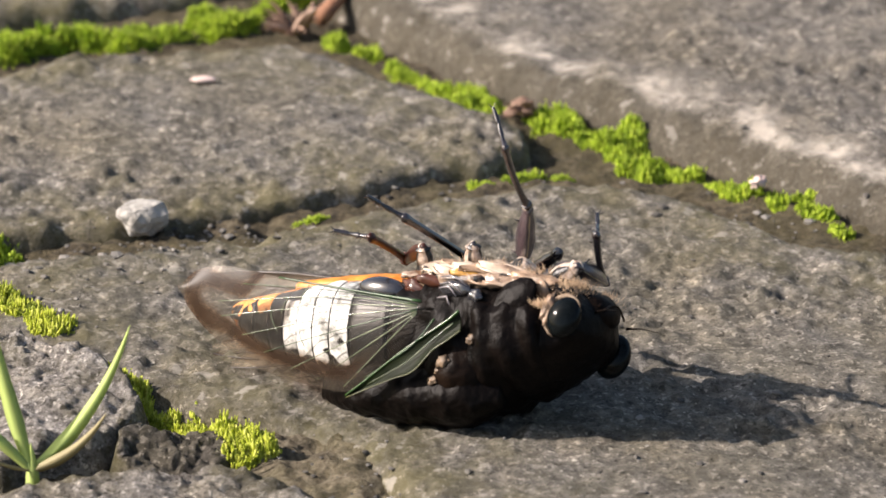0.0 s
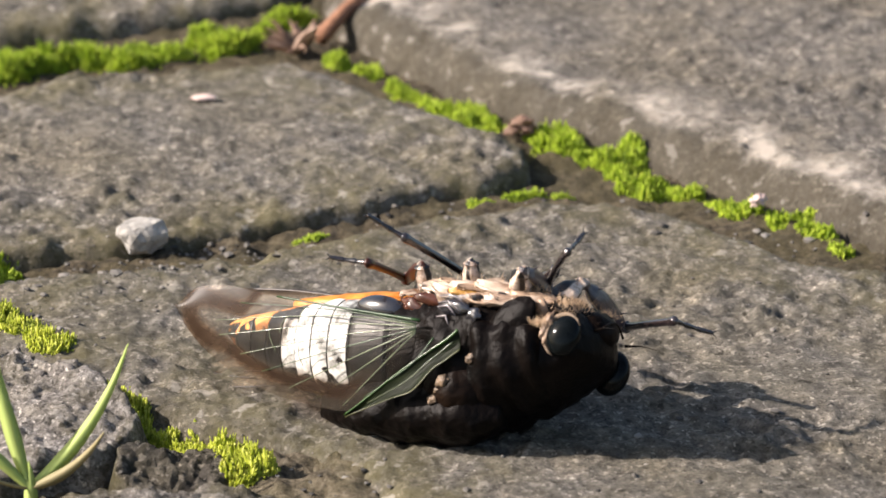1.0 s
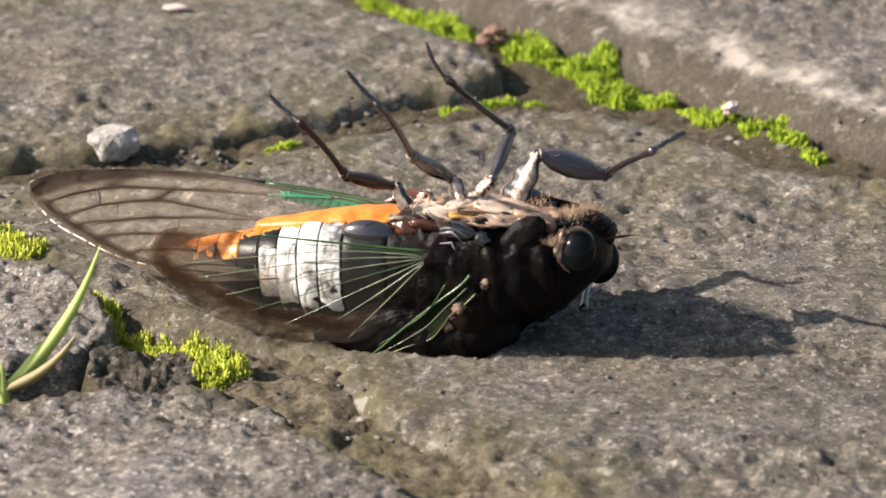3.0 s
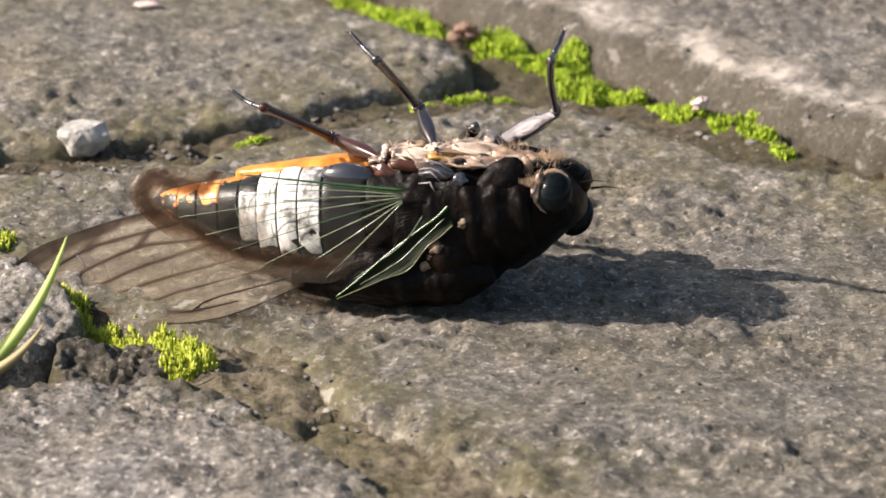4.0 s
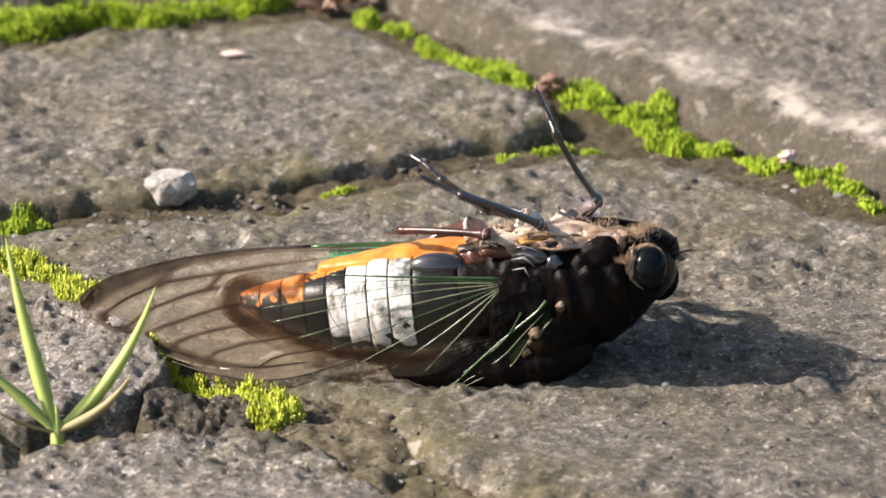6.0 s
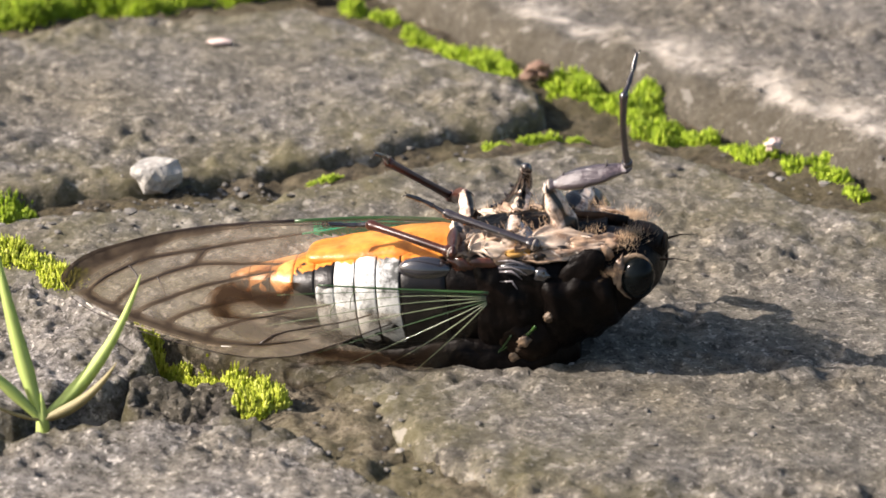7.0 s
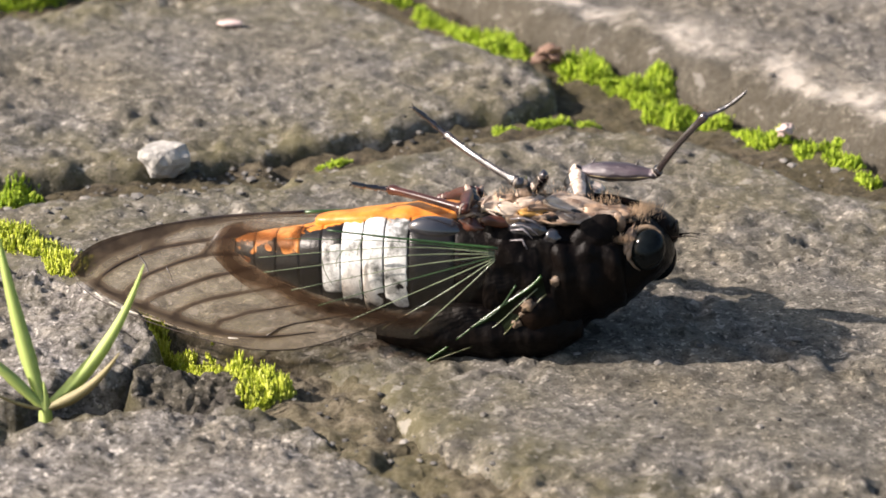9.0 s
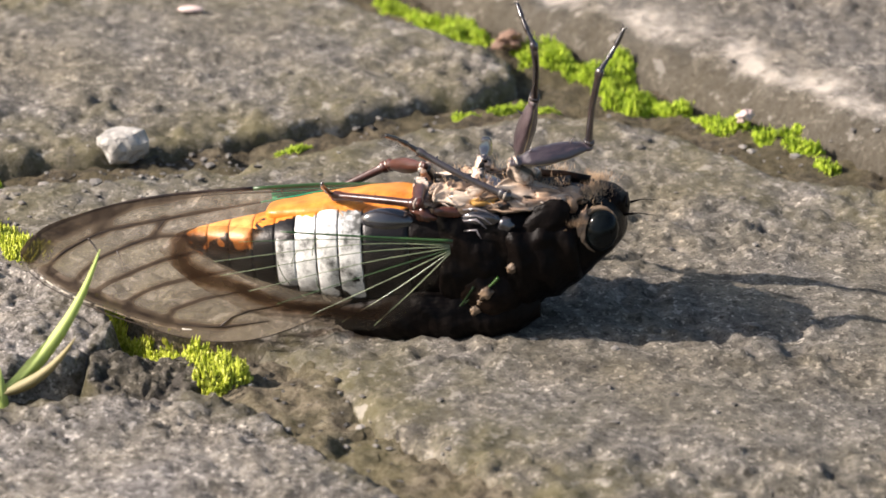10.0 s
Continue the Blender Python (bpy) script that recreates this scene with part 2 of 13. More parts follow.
def band_material(name, lo, hi, scale, rough, spec=0.15):
    """Black chitin that turns to another colour where the band attribute says so."""
    m, nt, b = nodes_of(name)
    dark = ramp(nt, noise_tex(nt, 500, 6, 0.6), [(0.32, (0.002, 0.002, 0.0022)), (0.68, (0.009, 0.0075, 0.007))])
    pale = ramp(nt, noise_tex(nt, scale, 7, 0.72), [(0.38, lo), (0.56, hi)])
    k = ramp(nt, attribute(nt, "band"), [(0.35, (0, 0, 0)), (0.65, (1, 1, 1))])
    col = mix(nt, k, dark, pale)
    belly = ramp(nt, noise_tex(nt, 450, 6, 0.6), [(0.32, (0.42, 0.12, 0.012)), (0.66, (0.76, 0.30, 0.045))])
    col = mix(nt, ramp(nt, attribute(nt, "belly"), [(0.4, (0, 0, 0)), (0.6, (1, 1, 1))]), col, belly)
    nt.links.new(col, b.inputs["Base Color"])
    nt.links.new(ramp(nt, k, [(0.0, (0.36, 0.36, 0.36)), (1.0, (rough, rough, rough))]), b.inputs["Roughness"])
    b.inputs["Specular IOR Level"].default_value = spec
    bump(nt, b, noise_tex(nt, scale * 1.6, 6, 0.65), 0.6, 0.0002)
    return m


BAND_WHITE = band_material("white_wax_on_black", (0.09, 0.092, 0.085), (0.80, 0.81, 0.79), 330, 0.42, 0.3)
BAND_TAN = band_material("tan_plates_on_dark", (0.06, 0.032, 0.02), (0.42, 0.30, 0.205), 700, 0.34, 0.4)
COXA = band_material("striped_cream_coxa", (0.20, 0.12, 0.08), (0.75, 0.61, 0.49), 900, 0.24, 0.7)
CREAM = plain("cream_plate", (0.16, 0.085, 0.045), (0.80, 0.67, 0.53), 520, 0.2, spec=0.7, relief=0.6, depth=0.0003, stretch=3.0)
HONEY = plain("honey_yellow_plate", (0.30, 0.14, 0.03), (0.66, 0.40, 0.12), 420, 0.26, spec=0.6, relief=0.5, depth=0.0002)
CHESTNUT = plain("chestnut_plate", (0.025, 0.010, 0.007), (0.10, 0.035, 0.02), 350, 0.22, spec=0.6, relief=0.2)
BAND_ORANGE = band_material("orange_on_black", (0.46, 0.15, 0.025), (0.80, 0.37, 0.10), 400, 0.34, 0.5)


def membrane_material(name, tint_mid, tint_full, skin_clear, skin_mid, skin_full, body):
    """Clear wing skin: transparent, a thin gloss, stained where the stain attribute says so."""
    m, nt, b = nodes_of(name)
    st = attribute(nt, "stain")
    mottle = ramp(nt, noise_tex(nt, 350.0, 5, 0.6), [(0.3, (0.72, 0.72, 0.72)), (0.7, (1, 1, 1))])
    st = mix(nt, 1.0, st, mottle, "MULTIPLY")
    clear = nt.nodes.new("ShaderNodeBsdfTransparent")
    nt.links.new(ramp(nt, st, [(0.0, (0.98, 0.97, 0.95)), (0.5, tint_mid), (1.0, tint_full)]), clear.inputs["Color"])
    skin = nt.nodes.new("ShaderNodeBsdfDiffuse")
    nt.links.new(ramp(nt, st, [(0.0, skin_clear), (0.5, skin_mid), (1.0, skin_full)]), skin.inputs["Color"])
    through_light = nt.nodes.new("ShaderNodeBsdfTranslucent")
    nt.links.new(skin.inputs["Color"].links[0].from_socket, through_light.inputs["Color"])
    lit = add(nt, "ShaderNodeMixShader", Fac=0.5)
    nt.links.new(skin.outputs[0], lit.inputs[1])
    nt.links.new(through_light.outputs[0], lit.inputs[2])
    sh = add(nt, "ShaderNodeMixShader")
    nt.links.new(ramp(nt, st, [(0.0, (0.02, 0.02, 0.02)), (0.08, (body, body, body)), (1.0, (0.5, 0.5, 0.5))]), sh.inputs["Fac"])
    nt.links.new(clear.outputs[0], sh.inputs[1])
    nt.links.new(lit.outputs[0], sh.inputs[2])
    gl = add(nt, "ShaderNodeBsdfGlossy", Roughness=0.35)
    sh2 = add(nt, "ShaderNodeMixShader", Fac=0.01)
    nt.links.new(sh.outputs[0], sh2.inputs[1])
    nt.links.new(gl.outputs[0], sh2.inputs[2])
    nt.links.new(sh2.outputs[0], nt.nodes["Material Output"].inputs["Surface"])
    nt.nodes.remove(b)
    return m


MEMBRANE_SMOKY = membrane_material("smoky_wing_membrane", (0.44, 0.37, 0.30), (0.12, 0.09, 0.07), (0.70, 0.60, 0.45), (0.27, 0.205, 0.145), (0.05, 0.036, 0.028), 0.27)
MEMBRANE_BROWN = membrane_material("brown_bordered_membrane", (0.48, 0.36, 0.27), (0.13, 0.08, 0.052), (0.62, 0.54, 0.42), (0.20, 0.13, 0.085), (0.06, 0.035, 0.022), 0.05)


# ---------------------------------------------------------------- ground and paving
def sheet(name, material, xs, ys, height, keep=None, attributes=()):
    """A height field over a grid in millimetres, trimmed to the cells that keep says."""
    X, Y = np.meshgrid(xs, ys)
    Z = height(X, Y)
    nx, ny = len(xs), len(ys)
    idx = np.arange(nx * ny).reshape(ny, nx)
    quads = np.stack([idx[:-1, :-1], idx[:-1, 1:], idx[1:, 1:], idx[1:, :-1]], -1).reshape(-1, 4)
    if keep is not None:
        ok = keep(X, Y).ravel()
        quads = quads[ok[quads].any(1)]
    used, inv = np.unique(quads, return_inverse=True)
    co = np.stack([X.ravel(), Y.ravel(), Z.ravel()], 1)[used] * MM
    me = bpy.data.meshes.new(name)
    me.from_pydata(co.tolist(), [], inv.reshape(-1, 4).tolist())
    for key, f in attributes:
        a = me.attributes.new(key, "FLOAT", "POINT")
        a.data.foreach_set("value", f(X, Y, Z).ravel()[used].astype(np.float32))
    me.polygons.foreach_set("use_smooth", [True] * len(me.polygons))
    me.materials.append(material)
    return new(name, me)


pavement = tagged(new("pavement"), "old pavement of irregular grey stones with mossy joints", "pavement", kind="structure")


def paving_stone(outline, material, label, top=0.0, mossy=20.0, edge=3.0, drop=7.0, step=0.6, rugged=0.35, pits=0.35, ragged=0.45, worn=(0, 0, 0), tilt=(0, 0), seed=1, chip=0.9, grain=1.0, camber=0.0):
    """One irregular flat stone: rounded, chipped edges, an uneven pitted face. worn: from, to, strength of a pale rubbed band along the edge."""
    pts = chaikin(outline, 2)
    px, py = [p[0] for p in pts], [p[1] for p in pts]
    cx, cy = sum(px) / len(px), sum(py) / len(py)
    xs, ys = np.arange(min(px) - 2, max(px) + 2, step), np.arange(min(py) - 2, max(py) + 2, step)

    def dist(X, Y):
        return inside_distance(pts, X, Y) + ragged * fbm(X, Y, 9, seed + 20, 4, 0.55)

    def height(X, Y):
        d = dist(X, Y)
        k = np.clip(d / edge, 0, 1)
        z = top - edge * 0.75 * (1 - np.sqrt(np.maximum(0, 1 - (1 - k) ** 2)))
        z = z - np.clip(-d, 0, 1.2) / 1.2 * drop
        z = z + tilt[0] * (X - cx) / 50 + tilt[1] * (Y - cy) / 50
        z = z + rugged * fbm(X, Y, 16, seed, 5, 0.5) - camber * np.clip(X - 10, 0, 60) ** 2 * np.clip((4 - Y) / 25, 0, 1)
        hole = np.clip(value_noise(X, Y, 1.5, seed + 5) + 0.55 * value_noise(X, Y, 5.5, seed + 6) - 0.66 + 0.35 * min(1.0, pits), 0, 1)
        chips = np.clip(value_noise(X, Y, 6.5, seed + 7) - 0.35, 0, 1) * np.clip(1 - d / 7.0, 0, 1)
        grit = 0.30 * fbm(X, Y, 2.4, seed + 8, 4, 0.75) * np.clip(1.0 + 0.8 * value_noise(X, Y, 14, seed + 12), 0.35, 2)
        return z - 1.9 * pits * hole - chip * chips + (0.8 + pits) * grain * grit

    def grime(X, Y, Z):
        if worn[2] > 0:
            return np.clip((worn[0] + 0.6 - dist(X, Y) - 1.2 * fbm(X, Y, 12, seed + 31, 4)) / 1.5, 0.16, 1.0)
        return np.clip(1.1 - dist(X, Y) / mossy, 0.2, 1.0) * (1.0 if mossy > 10 else 1.25)

    def rubbed(X, Y, Z):
        d = dist(X, Y) + 1.2 * fbm(X, Y, 12, seed + 31, 4)
        rise, fade = np.clip((d - worn[0]) / 1.6, 0, 1), np.clip(1 - (d - worn[0] - 2.2) / max(0.1, worn[1] - worn[0]), 0, 1)
        return worn[2] * rise * fade ** 1.8 * np.clip(0.72 + 0.8 * fbm(X, Y, 4, seed + 41, 5, 0.7), 0, 1.3)
    ob = sheet("paving_stone", material, xs, ys, height, lambda X, Y: dist(X, Y) > -1.2, (("grime", grime), ("worn", rubbed)))
    ob.parent = pavement
    return tagged(ob, label)


def in_lane(X, Y):
    """1 inside the wide earth-filled joint between the near pavers, fading to 0 around it."""
    return np.clip(1 + inside_distance([(-17.0, -44.0), (-9.0, -45.5), (12.0, -74.0), (26.0, -97.0), (16.0, -104.0), (0.0, -76.0), (-13.5, -55.5)], X, Y) / 7.0, 0, 1)


def soil_height(X, Y):
    far = np.clip((Y + 24) / 8, 0, 1)
    z = -3.6 + (1 - 0.2 * far) * (0.7 * fbm(X, Y, 14, 50, 5) + 0.55 * fbm(X, Y, 3.6, 57, 5, 0.8) + 0.5 * np.clip(value_noise(X, Y, 2.2, 59) - 0.3, 0, 1))
    z = z + 1.5 * far
    return z + in_lane(X, Y) * (2.8 + 0.25 * fbm(X, Y, 7, 63, 4, 0.6))


def spaced(fine, reach, step):
    """Grid lines: close together inside +-fine, then wider and wider out to reach."""
    inner = list(np.arange(-fine, fine + 0.1, step))
    outer, d = [], fine
    while d < reach:
        d *= 1.6
        outer.append(d)
    return np.array([-v for v in outer[::-1]] + inner + outer)


def build_ground():
    # Outside the lane the soil colour is shaded darker.
    g = sheet("ground", SOIL, spaced(100, 60000, 0.75), spaced(140, 60000, 0.75), soil_height, attributes=(("shade_mask", lambda X, Y, Z: 1 - in_lane(X, Y)),))
    tagged(g, "brown soil filling the joints between stones, shade painted into its colour", "ground", kind="structure")
    paving_stone([(-71.5, -14.4), (-49.9, -4.8), (-40.0, -1.2), (-27.0, 2.4), (-13.1, 7.9), (3.0, 16.5), (13.1, 20.2), (24.2, 19.0), (31.2, 11.6), (38.1, 3.6), (47.0, -0.0), (74.6, -9.6), (92.7, -47.3), (75.6, -108.8),
                  (37.0, -116.3), (23.0, -94.0), (12.5, -76.5), (4.5, -67.0), (-1.0, -60.5), (-5.5, -53.5), (-9.0, -47.0), (-14.0, -42.5), (-27.5, -36.0), (-39.5, -23.9), (-51.6, -16.8)],
                 STONE_WORN, "large grey weathered stone paver with softly rounded edges", step=0.5, seed=1, edge=3.2, pits=0.12, camber=0.0005, chip=1.7, ragged=0.65)
    paving_stone([(-94.4, -12.0), (-60.0, -1.2), (-47.1, 3.0), (-35.1, 6.7), (-18.1, 12.2), (-9.1, 17.1), (7.1, 25.8), (12.7, 30.8), (4.1, 43.3), (-5.1, 53.5), (-13.4, 63.8), (-20.7, 66.4), (-40.2, 61.2), (-52.4, 54.8), (-81.9, 47.2), (-99.1, 22.1)],
                 STONE, "grey stone paver with a dark hollowed edge", top=0.5, edge=2.2, seed=2, step=0.5, rugged=0.45, pits=0.12, chip=2.2, ragged=0.9)
    paving_stone([(-84.2, -19.2), (-55.5, -19.2), (-43.5, -22.0), (-36.5, -24.0), (-31.0, -32.5), (-27.8, -39.5), (-28.6, -45.0), (-32.5, -48.2), (-38.0, -49.6), (-48.6, -52.0), (-82.8, -49.0)],
                 STONE_ROUGH, "small coarse pale grey stone with a broken flank", top=0.7, edge=1.5, drop=4.5, seed=3, step=0.32, rugged=0.9, pits=0.3, ragged=1.1, chip=1.9, grain=1.7)
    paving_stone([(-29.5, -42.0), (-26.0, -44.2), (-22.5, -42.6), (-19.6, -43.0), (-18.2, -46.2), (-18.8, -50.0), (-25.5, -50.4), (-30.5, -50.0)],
                 STONE_SHADED, "broken block of stone between two pavers, colour darkened for its shade", top=-1.0, edge=0.9, drop=4.0, seed=13, step=0.25, rugged=0.9, pits=0.7, ragged=0.9, mossy=0.5)
    paving_stone([(-87.2, -62.2), (-40.0, -56.6), (-31.6, -54.2), (-24.0, -52.9), (-16.5, -52.6), (-13.2, -55.3), (-9.6, -60.7), (-6.2, -65.0), (-2.4, -69.6), (1.8, -77.0), (6.6, -92.6), (3.7, -124.9), (-27.9, -140.7), (-74.7, -130.2)],
                 STONE_COARSE, "coarse grey stone paver with many small pits", top=0.3, edge=1.6, seed=4, step=0.36, rugged=0.55, pits=0.22, mossy=7.0, ragged=0.4, chip=0.5, grain=1.2)
    paving_stone([(-15.7, 87.3), (-10.4, 76.8), (1.0, 58.7), (14.3, 43.3), (29.4, 28.3), (38.3, 17.7), (47.2, 7.9), (69.7, -7.2), (112.6, 9.7), (128.3, 102.0), (65.6, 185.6), (-6.5, 159.8)],
                 STONE_PALE, "broad pale grey stone paver with a rubbed light edge", top=2.2, edge=6.5, seed=5, step=0.75, rugged=0.5, mossy=10.0, worn=(4.4, 11.5, 1.15))
    paving_stone([(-103.4, 66.4), (-55.0, 75.5), (-34.4, 82.0), (-17.8, 90.0), (-14.7, 104.6), (-21.6, 159.8), (-67.5, 174.1), (-111.7, 145.8)],
                 STONE, "grey stone paver beyond the moss-filled joint", top=0.8, edge=3.5, seed=6, step=0.9)


def ground_trees():
    obs = [o for o in scene.collection.objects if o.name.split(".")[0] in ("paving_stone", "ground")]
    return [BVHTree.FromPolygons([v.co for v in o.data.vertices], [p.vertices for p in o.data.polygons]) for o in obs]


def drop(trees, x, y):
    """The height in millimetres of the highest surface at x, y."""
    best = -9.0
    for t in trees:
        hit = t.ray_cast(Vector((x * MM, y * MM, 0.05)), Vector((0, 0, -1)))[0]
        if hit:
            best = max(best, hit.z / MM)
    return best


# ---------------------------------------------------------------- moss, grass and litter
def shoot(bm, x, y, z, h, r, lean, rng):
    """One moss shoot: a bumpy spindle."""
    rings, n = [], 5
    for k, (f, w) in enumerate(((0, 0.7), (0.35, 1.0), (0.7, 0.9), (0.92, 0.5))):
        a0 = rng.random() * 6.3
        rings.append([bm.verts.new((x + lean[0] * f * h + r * w * (0.7 + 0.6 * rng.random()) * math.cos(a0 + 6.283 * i / n),
                                    y + lean[1] * f * h + r * w * (0.7 + 0.6 * rng.random()) * math.sin(a0 + 6.283 * i / n), z + f * h + 0.12 * h * (rng.random() - 0.5))) for i in range(n)])
    tip = bm.verts.new((x + lean[0] * h, y + lean[1] * h, z + h))
    for a, b in zip(rings, rings[1:]):
        for i in range(n):
            bm.faces.new((a[i], a[(i + 1) % n], b[(i + 1) % n], b[i]))
    for i in range(n):
        bm.faces.new((rings[-1][i], rings[-1][(i + 1) % n], tip))


def moss_clump(trees, x, y, rx, ry, turn, h, count, seed, label, r, material=MOSS):
    """A cushion of moss shoots, in uneven lobes that follow the surfaces under it."""
    rng = random.Random(seed)
    bm = bmesh.new()
    c, s = math.cos(radians(turn)), math.sin(radians(turn))
    lobes = []
    for _ in range(7):
        a, q = rng.random() * 6.283, 0.72 * math.sqrt(rng.random())
        lobes.append((q * math.cos(a), q * math.sin(a), 0.55 + 0.6 * rng.random(), 0.26 + 0.2 * rng.random()))
    for _ in range(count):
        lu, lv, lh, ls = lobes[rng.randrange(7)]
        a, q = rng.random() * 6.283, math.sqrt(rng.random()) * (1.0 if rng.random() < 0.9 else 1.5)
        u, v = rx * (lu + ls * 1.25 * q * math.cos(a)), ry * (lv + ls * 1.25 * q * math.sin(a))
        px, py = x + c * u - s * v, y + s * u + c * v
        base = min(-0.3, max(-3.2, drop(trees, px, py)))
        hump = max(0.0, 1 - q * q)
        tall = h * (0.35 + 0.75 * lh * hump) * (0.65 + 0.7 * rng.random())
        shoot(bm, px, py, base - 0.35 + 0.5 * hump * lh * h * 0.5, tall, r * (0.7 + 0.6 * rng.random()),
              (0.4 * (rng.random() - 0.5) + 0.25 * q * math.cos(a), 0.4 * (rng.random() - 0.5) + 0.25 * q * math.sin(a)), rng)
    ob = part("moss_clump", bm, material)
    return tagged(ob, label, "moss", "moss in the joints", "stuff")


def build_moss(trees):
    far = "soft bright green moss cushion in the joint between stones"
    near = "yellow-green moss with short upright shoots beside the stone"
    clumps = [(-53.7, 67.0, 6, 4.0, 15, 3.2, 330), (-45.6, 70.9, 5, 3.3, 15, 3.0, 260), (-36.3, 71.6, 6, 2.9, 12, 2.6, 260), (-27.5, 76.1, 5.5, 3.3, 20, 2.8, 260), (-18.7, 83.3, 4.5, 2.6, 25, 2.4, 180),
              (-11.9, 70.3, 2.6, 2.6, -40, 2.6, 110), (-8.1, 67.0, 2.8, 1.9, -45, 2.0, 90), (-3.3, 60.0, 3.4, 1.9, -48, 2.2, 110), (3.3, 50.4, 5.2, 2.2, -44, 2.6, 200), (7.8, 44.1, 2.2, 1.3, -40, 1.6, 60),
              (14.3, 39.7, 3.8, 3.1, -30, 3.0, 180), (20.5, 34.0, 4.4, 3.5, -40, 3.2, 240), (23.3, 27.8, 2.4, 2.4, -40, 2.4, 110), (28.4, 26.5, 2.6, 2.0, -35, 2.2, 100), (33.8, 18.5, 3.4, 2.2, -38, 2.2, 140),
              (37.3, 15.1, 2.0, 1.5, -40, 2.0, 70), (41.2, 11.8, 3.2, 1.8, -42, 2.0, 110), (43.6, 8.1, 2.0, 1.3, -42, 1.7, 60), (40.5, 15.8, 1.6, 1.3, 0, 1.8, 50),
              (5.3, 22.0, 2.0, 1.0, 20, 1.1, 50), (10.1, 24.1, 2.6, 1.3, 12, 1.5, 80), (14.6, 24.7, 1.8, 0.9, 10, 1.2, 45), (-13.6, 11.4, 2.2, 1.0, 18, 1.1, 55), (5.6, 47.0, 4.6, 2.4, -46, 2.2, 150), (0.2, 55.2, 3.0, 1.8, -48, 1.8, 90), (17.6, 36.4, 2.6, 1.7, -40, 2.0, 80), (25.8, 27.4, 2.4, 1.2, -40, 1.5, 60), (31.0, 22.4, 2.2, 1.0, -42, 1.3, 50), (12.0, 40.6, 2.0, 1.0, -35, 1.3, 50), (-47.0, 2.0, 3.4, 1.8, 10, 1.8, 90)]
    for i, (x, y, rx, ry, turn, h, n) in enumerate(clumps):
        moss_clump(trees, x, y, rx * (1.0 if x < 30 else 0.85), ry * (0.92 if x < 30 else 0.75), turn, h * (0.75 if x < -15 else 0.6), n * (9 if x < 30 else 6), 10 + i, far, 0.125)
    for i, (x, y, rx, ry, turn, h, n) in enumerate([(-45.7, -14.2, 5.0, 2.2, -15, 1.8, 260), (-40.6, -18.2, 3.4, 1.4, -45, 1.5, 150), (-26.6, -37.6, 2.6, 1.0, -40, 1.4, 120), (-29.2, -34.9, 2.5, 1.1, -45, 1.5, 130), (-31.0, -32.4, 1.9, 0.8, -52, 1.3, 70), (-38.2, -21.2, 3.2, 1.5, -48, 1.6, 160),
                                                    (-23.4, -40.4, 3.0, 1.1, -42, 1.4, 150), (-19.8, -43.4, 3.2, 1.5, -48, 1.7, 220), (-17.0, -47.6, 2.8, 1.6, -58, 1.8, 210)]):
        moss_clump(trees, x, y, rx * 1.05, ry * 1.45, turn, h * 1.0, n * 6, 60 + i, near, 0.13, MOSS_NEAR)


def blade(bm, base, tip, bend, width, n=12):
    """A folded grass blade from base to tip, bowed by bend."""
    base, tip, bend = Vector(base), Vector(tip), Vector(bend)
    along = (tip - base).normalized()
    side = along.cross(Vector((0.25, 1, 0.1))).normalized()
    keel = along.cross(side).normalized()
    rows = []
    for k in range(n + 1):
        f = k / n
        p = base.lerp(tip, f) + bend * (4 * f * (1 - f))
        w = width * (0.5 + 0.9 * f * 2 if f < 0.25 else 0.95) * (1 - max(0, f - 0.3) / 0.7) ** 0.75 + 0.04
        rows.append([bm.verts.new(p + side * w * u + keel * (0.35 * w * (1 - abs(u)) - 0.05 * v)) for u, v in ((-1, 0), (0, 0), (1, 0), (0, 3.0))])
    for a, b in zip(rows, rows[1:]):
        for i in range(4):
            j = (i + 1) % 4
            bm.faces.new((a[i], a[j], b[j], b[i]))


def build_grass():
    plant = tagged(new("grass_seedling"), "young green grass seedling growing out of the joint", "grass")
    plant.location = (-37.2 * MM, -52.8 * MM, -1.5 * MM)
    for (tip, bend, w, mat) in (((-3.9, 1.5, 19.8), (-0.3, 0, 0.2), 0.68, GRASS), ((9.4, 2.0, 14.8), (0.9, 0, -1.0), 0.56, GRASS), ((-7.5, 0.0, 8.4), (-0.4, 0, 0.9), 0.55, GRASS),
                                ((7.2, -1.0, 7.4), (0.5, 0, -0.7), 0.45, GRASS_DRY), ((-5.6, -2.0, 4.6), (0, 0, -0.4), 0.18, GRASS_DRY)):
        bm = bmesh.new()
        blade(bm, (0, 0, 1.2), tip, bend, w * 1.25)
        part("blade", bm, mat, plant)
    bm = bmesh.new()
    blade(bm, (0, 0, -1.5), (0.1, 0, 4.0), (0.1, 0, 0), 0.75, 5)
    part("stem", bm, GRASS, plant)


def lump(bm, centre, radii, roughness, seed, sub=4):
    r = bmesh.ops.create_icosphere(bm, subdivisions=sub, radius=1.0)
    for v in r["verts"]:
        k = 1 + roughness * noise.fractal(v.co * 1.6 + Vector((seed * 3.1, seed, 0)), 1.0, 2.0, 4)
        v.co = Vector((v.co.x * radii[0] * k, v.co.y * radii[1] * k, v.co.z * radii[2] * k)) + Vector(centre)


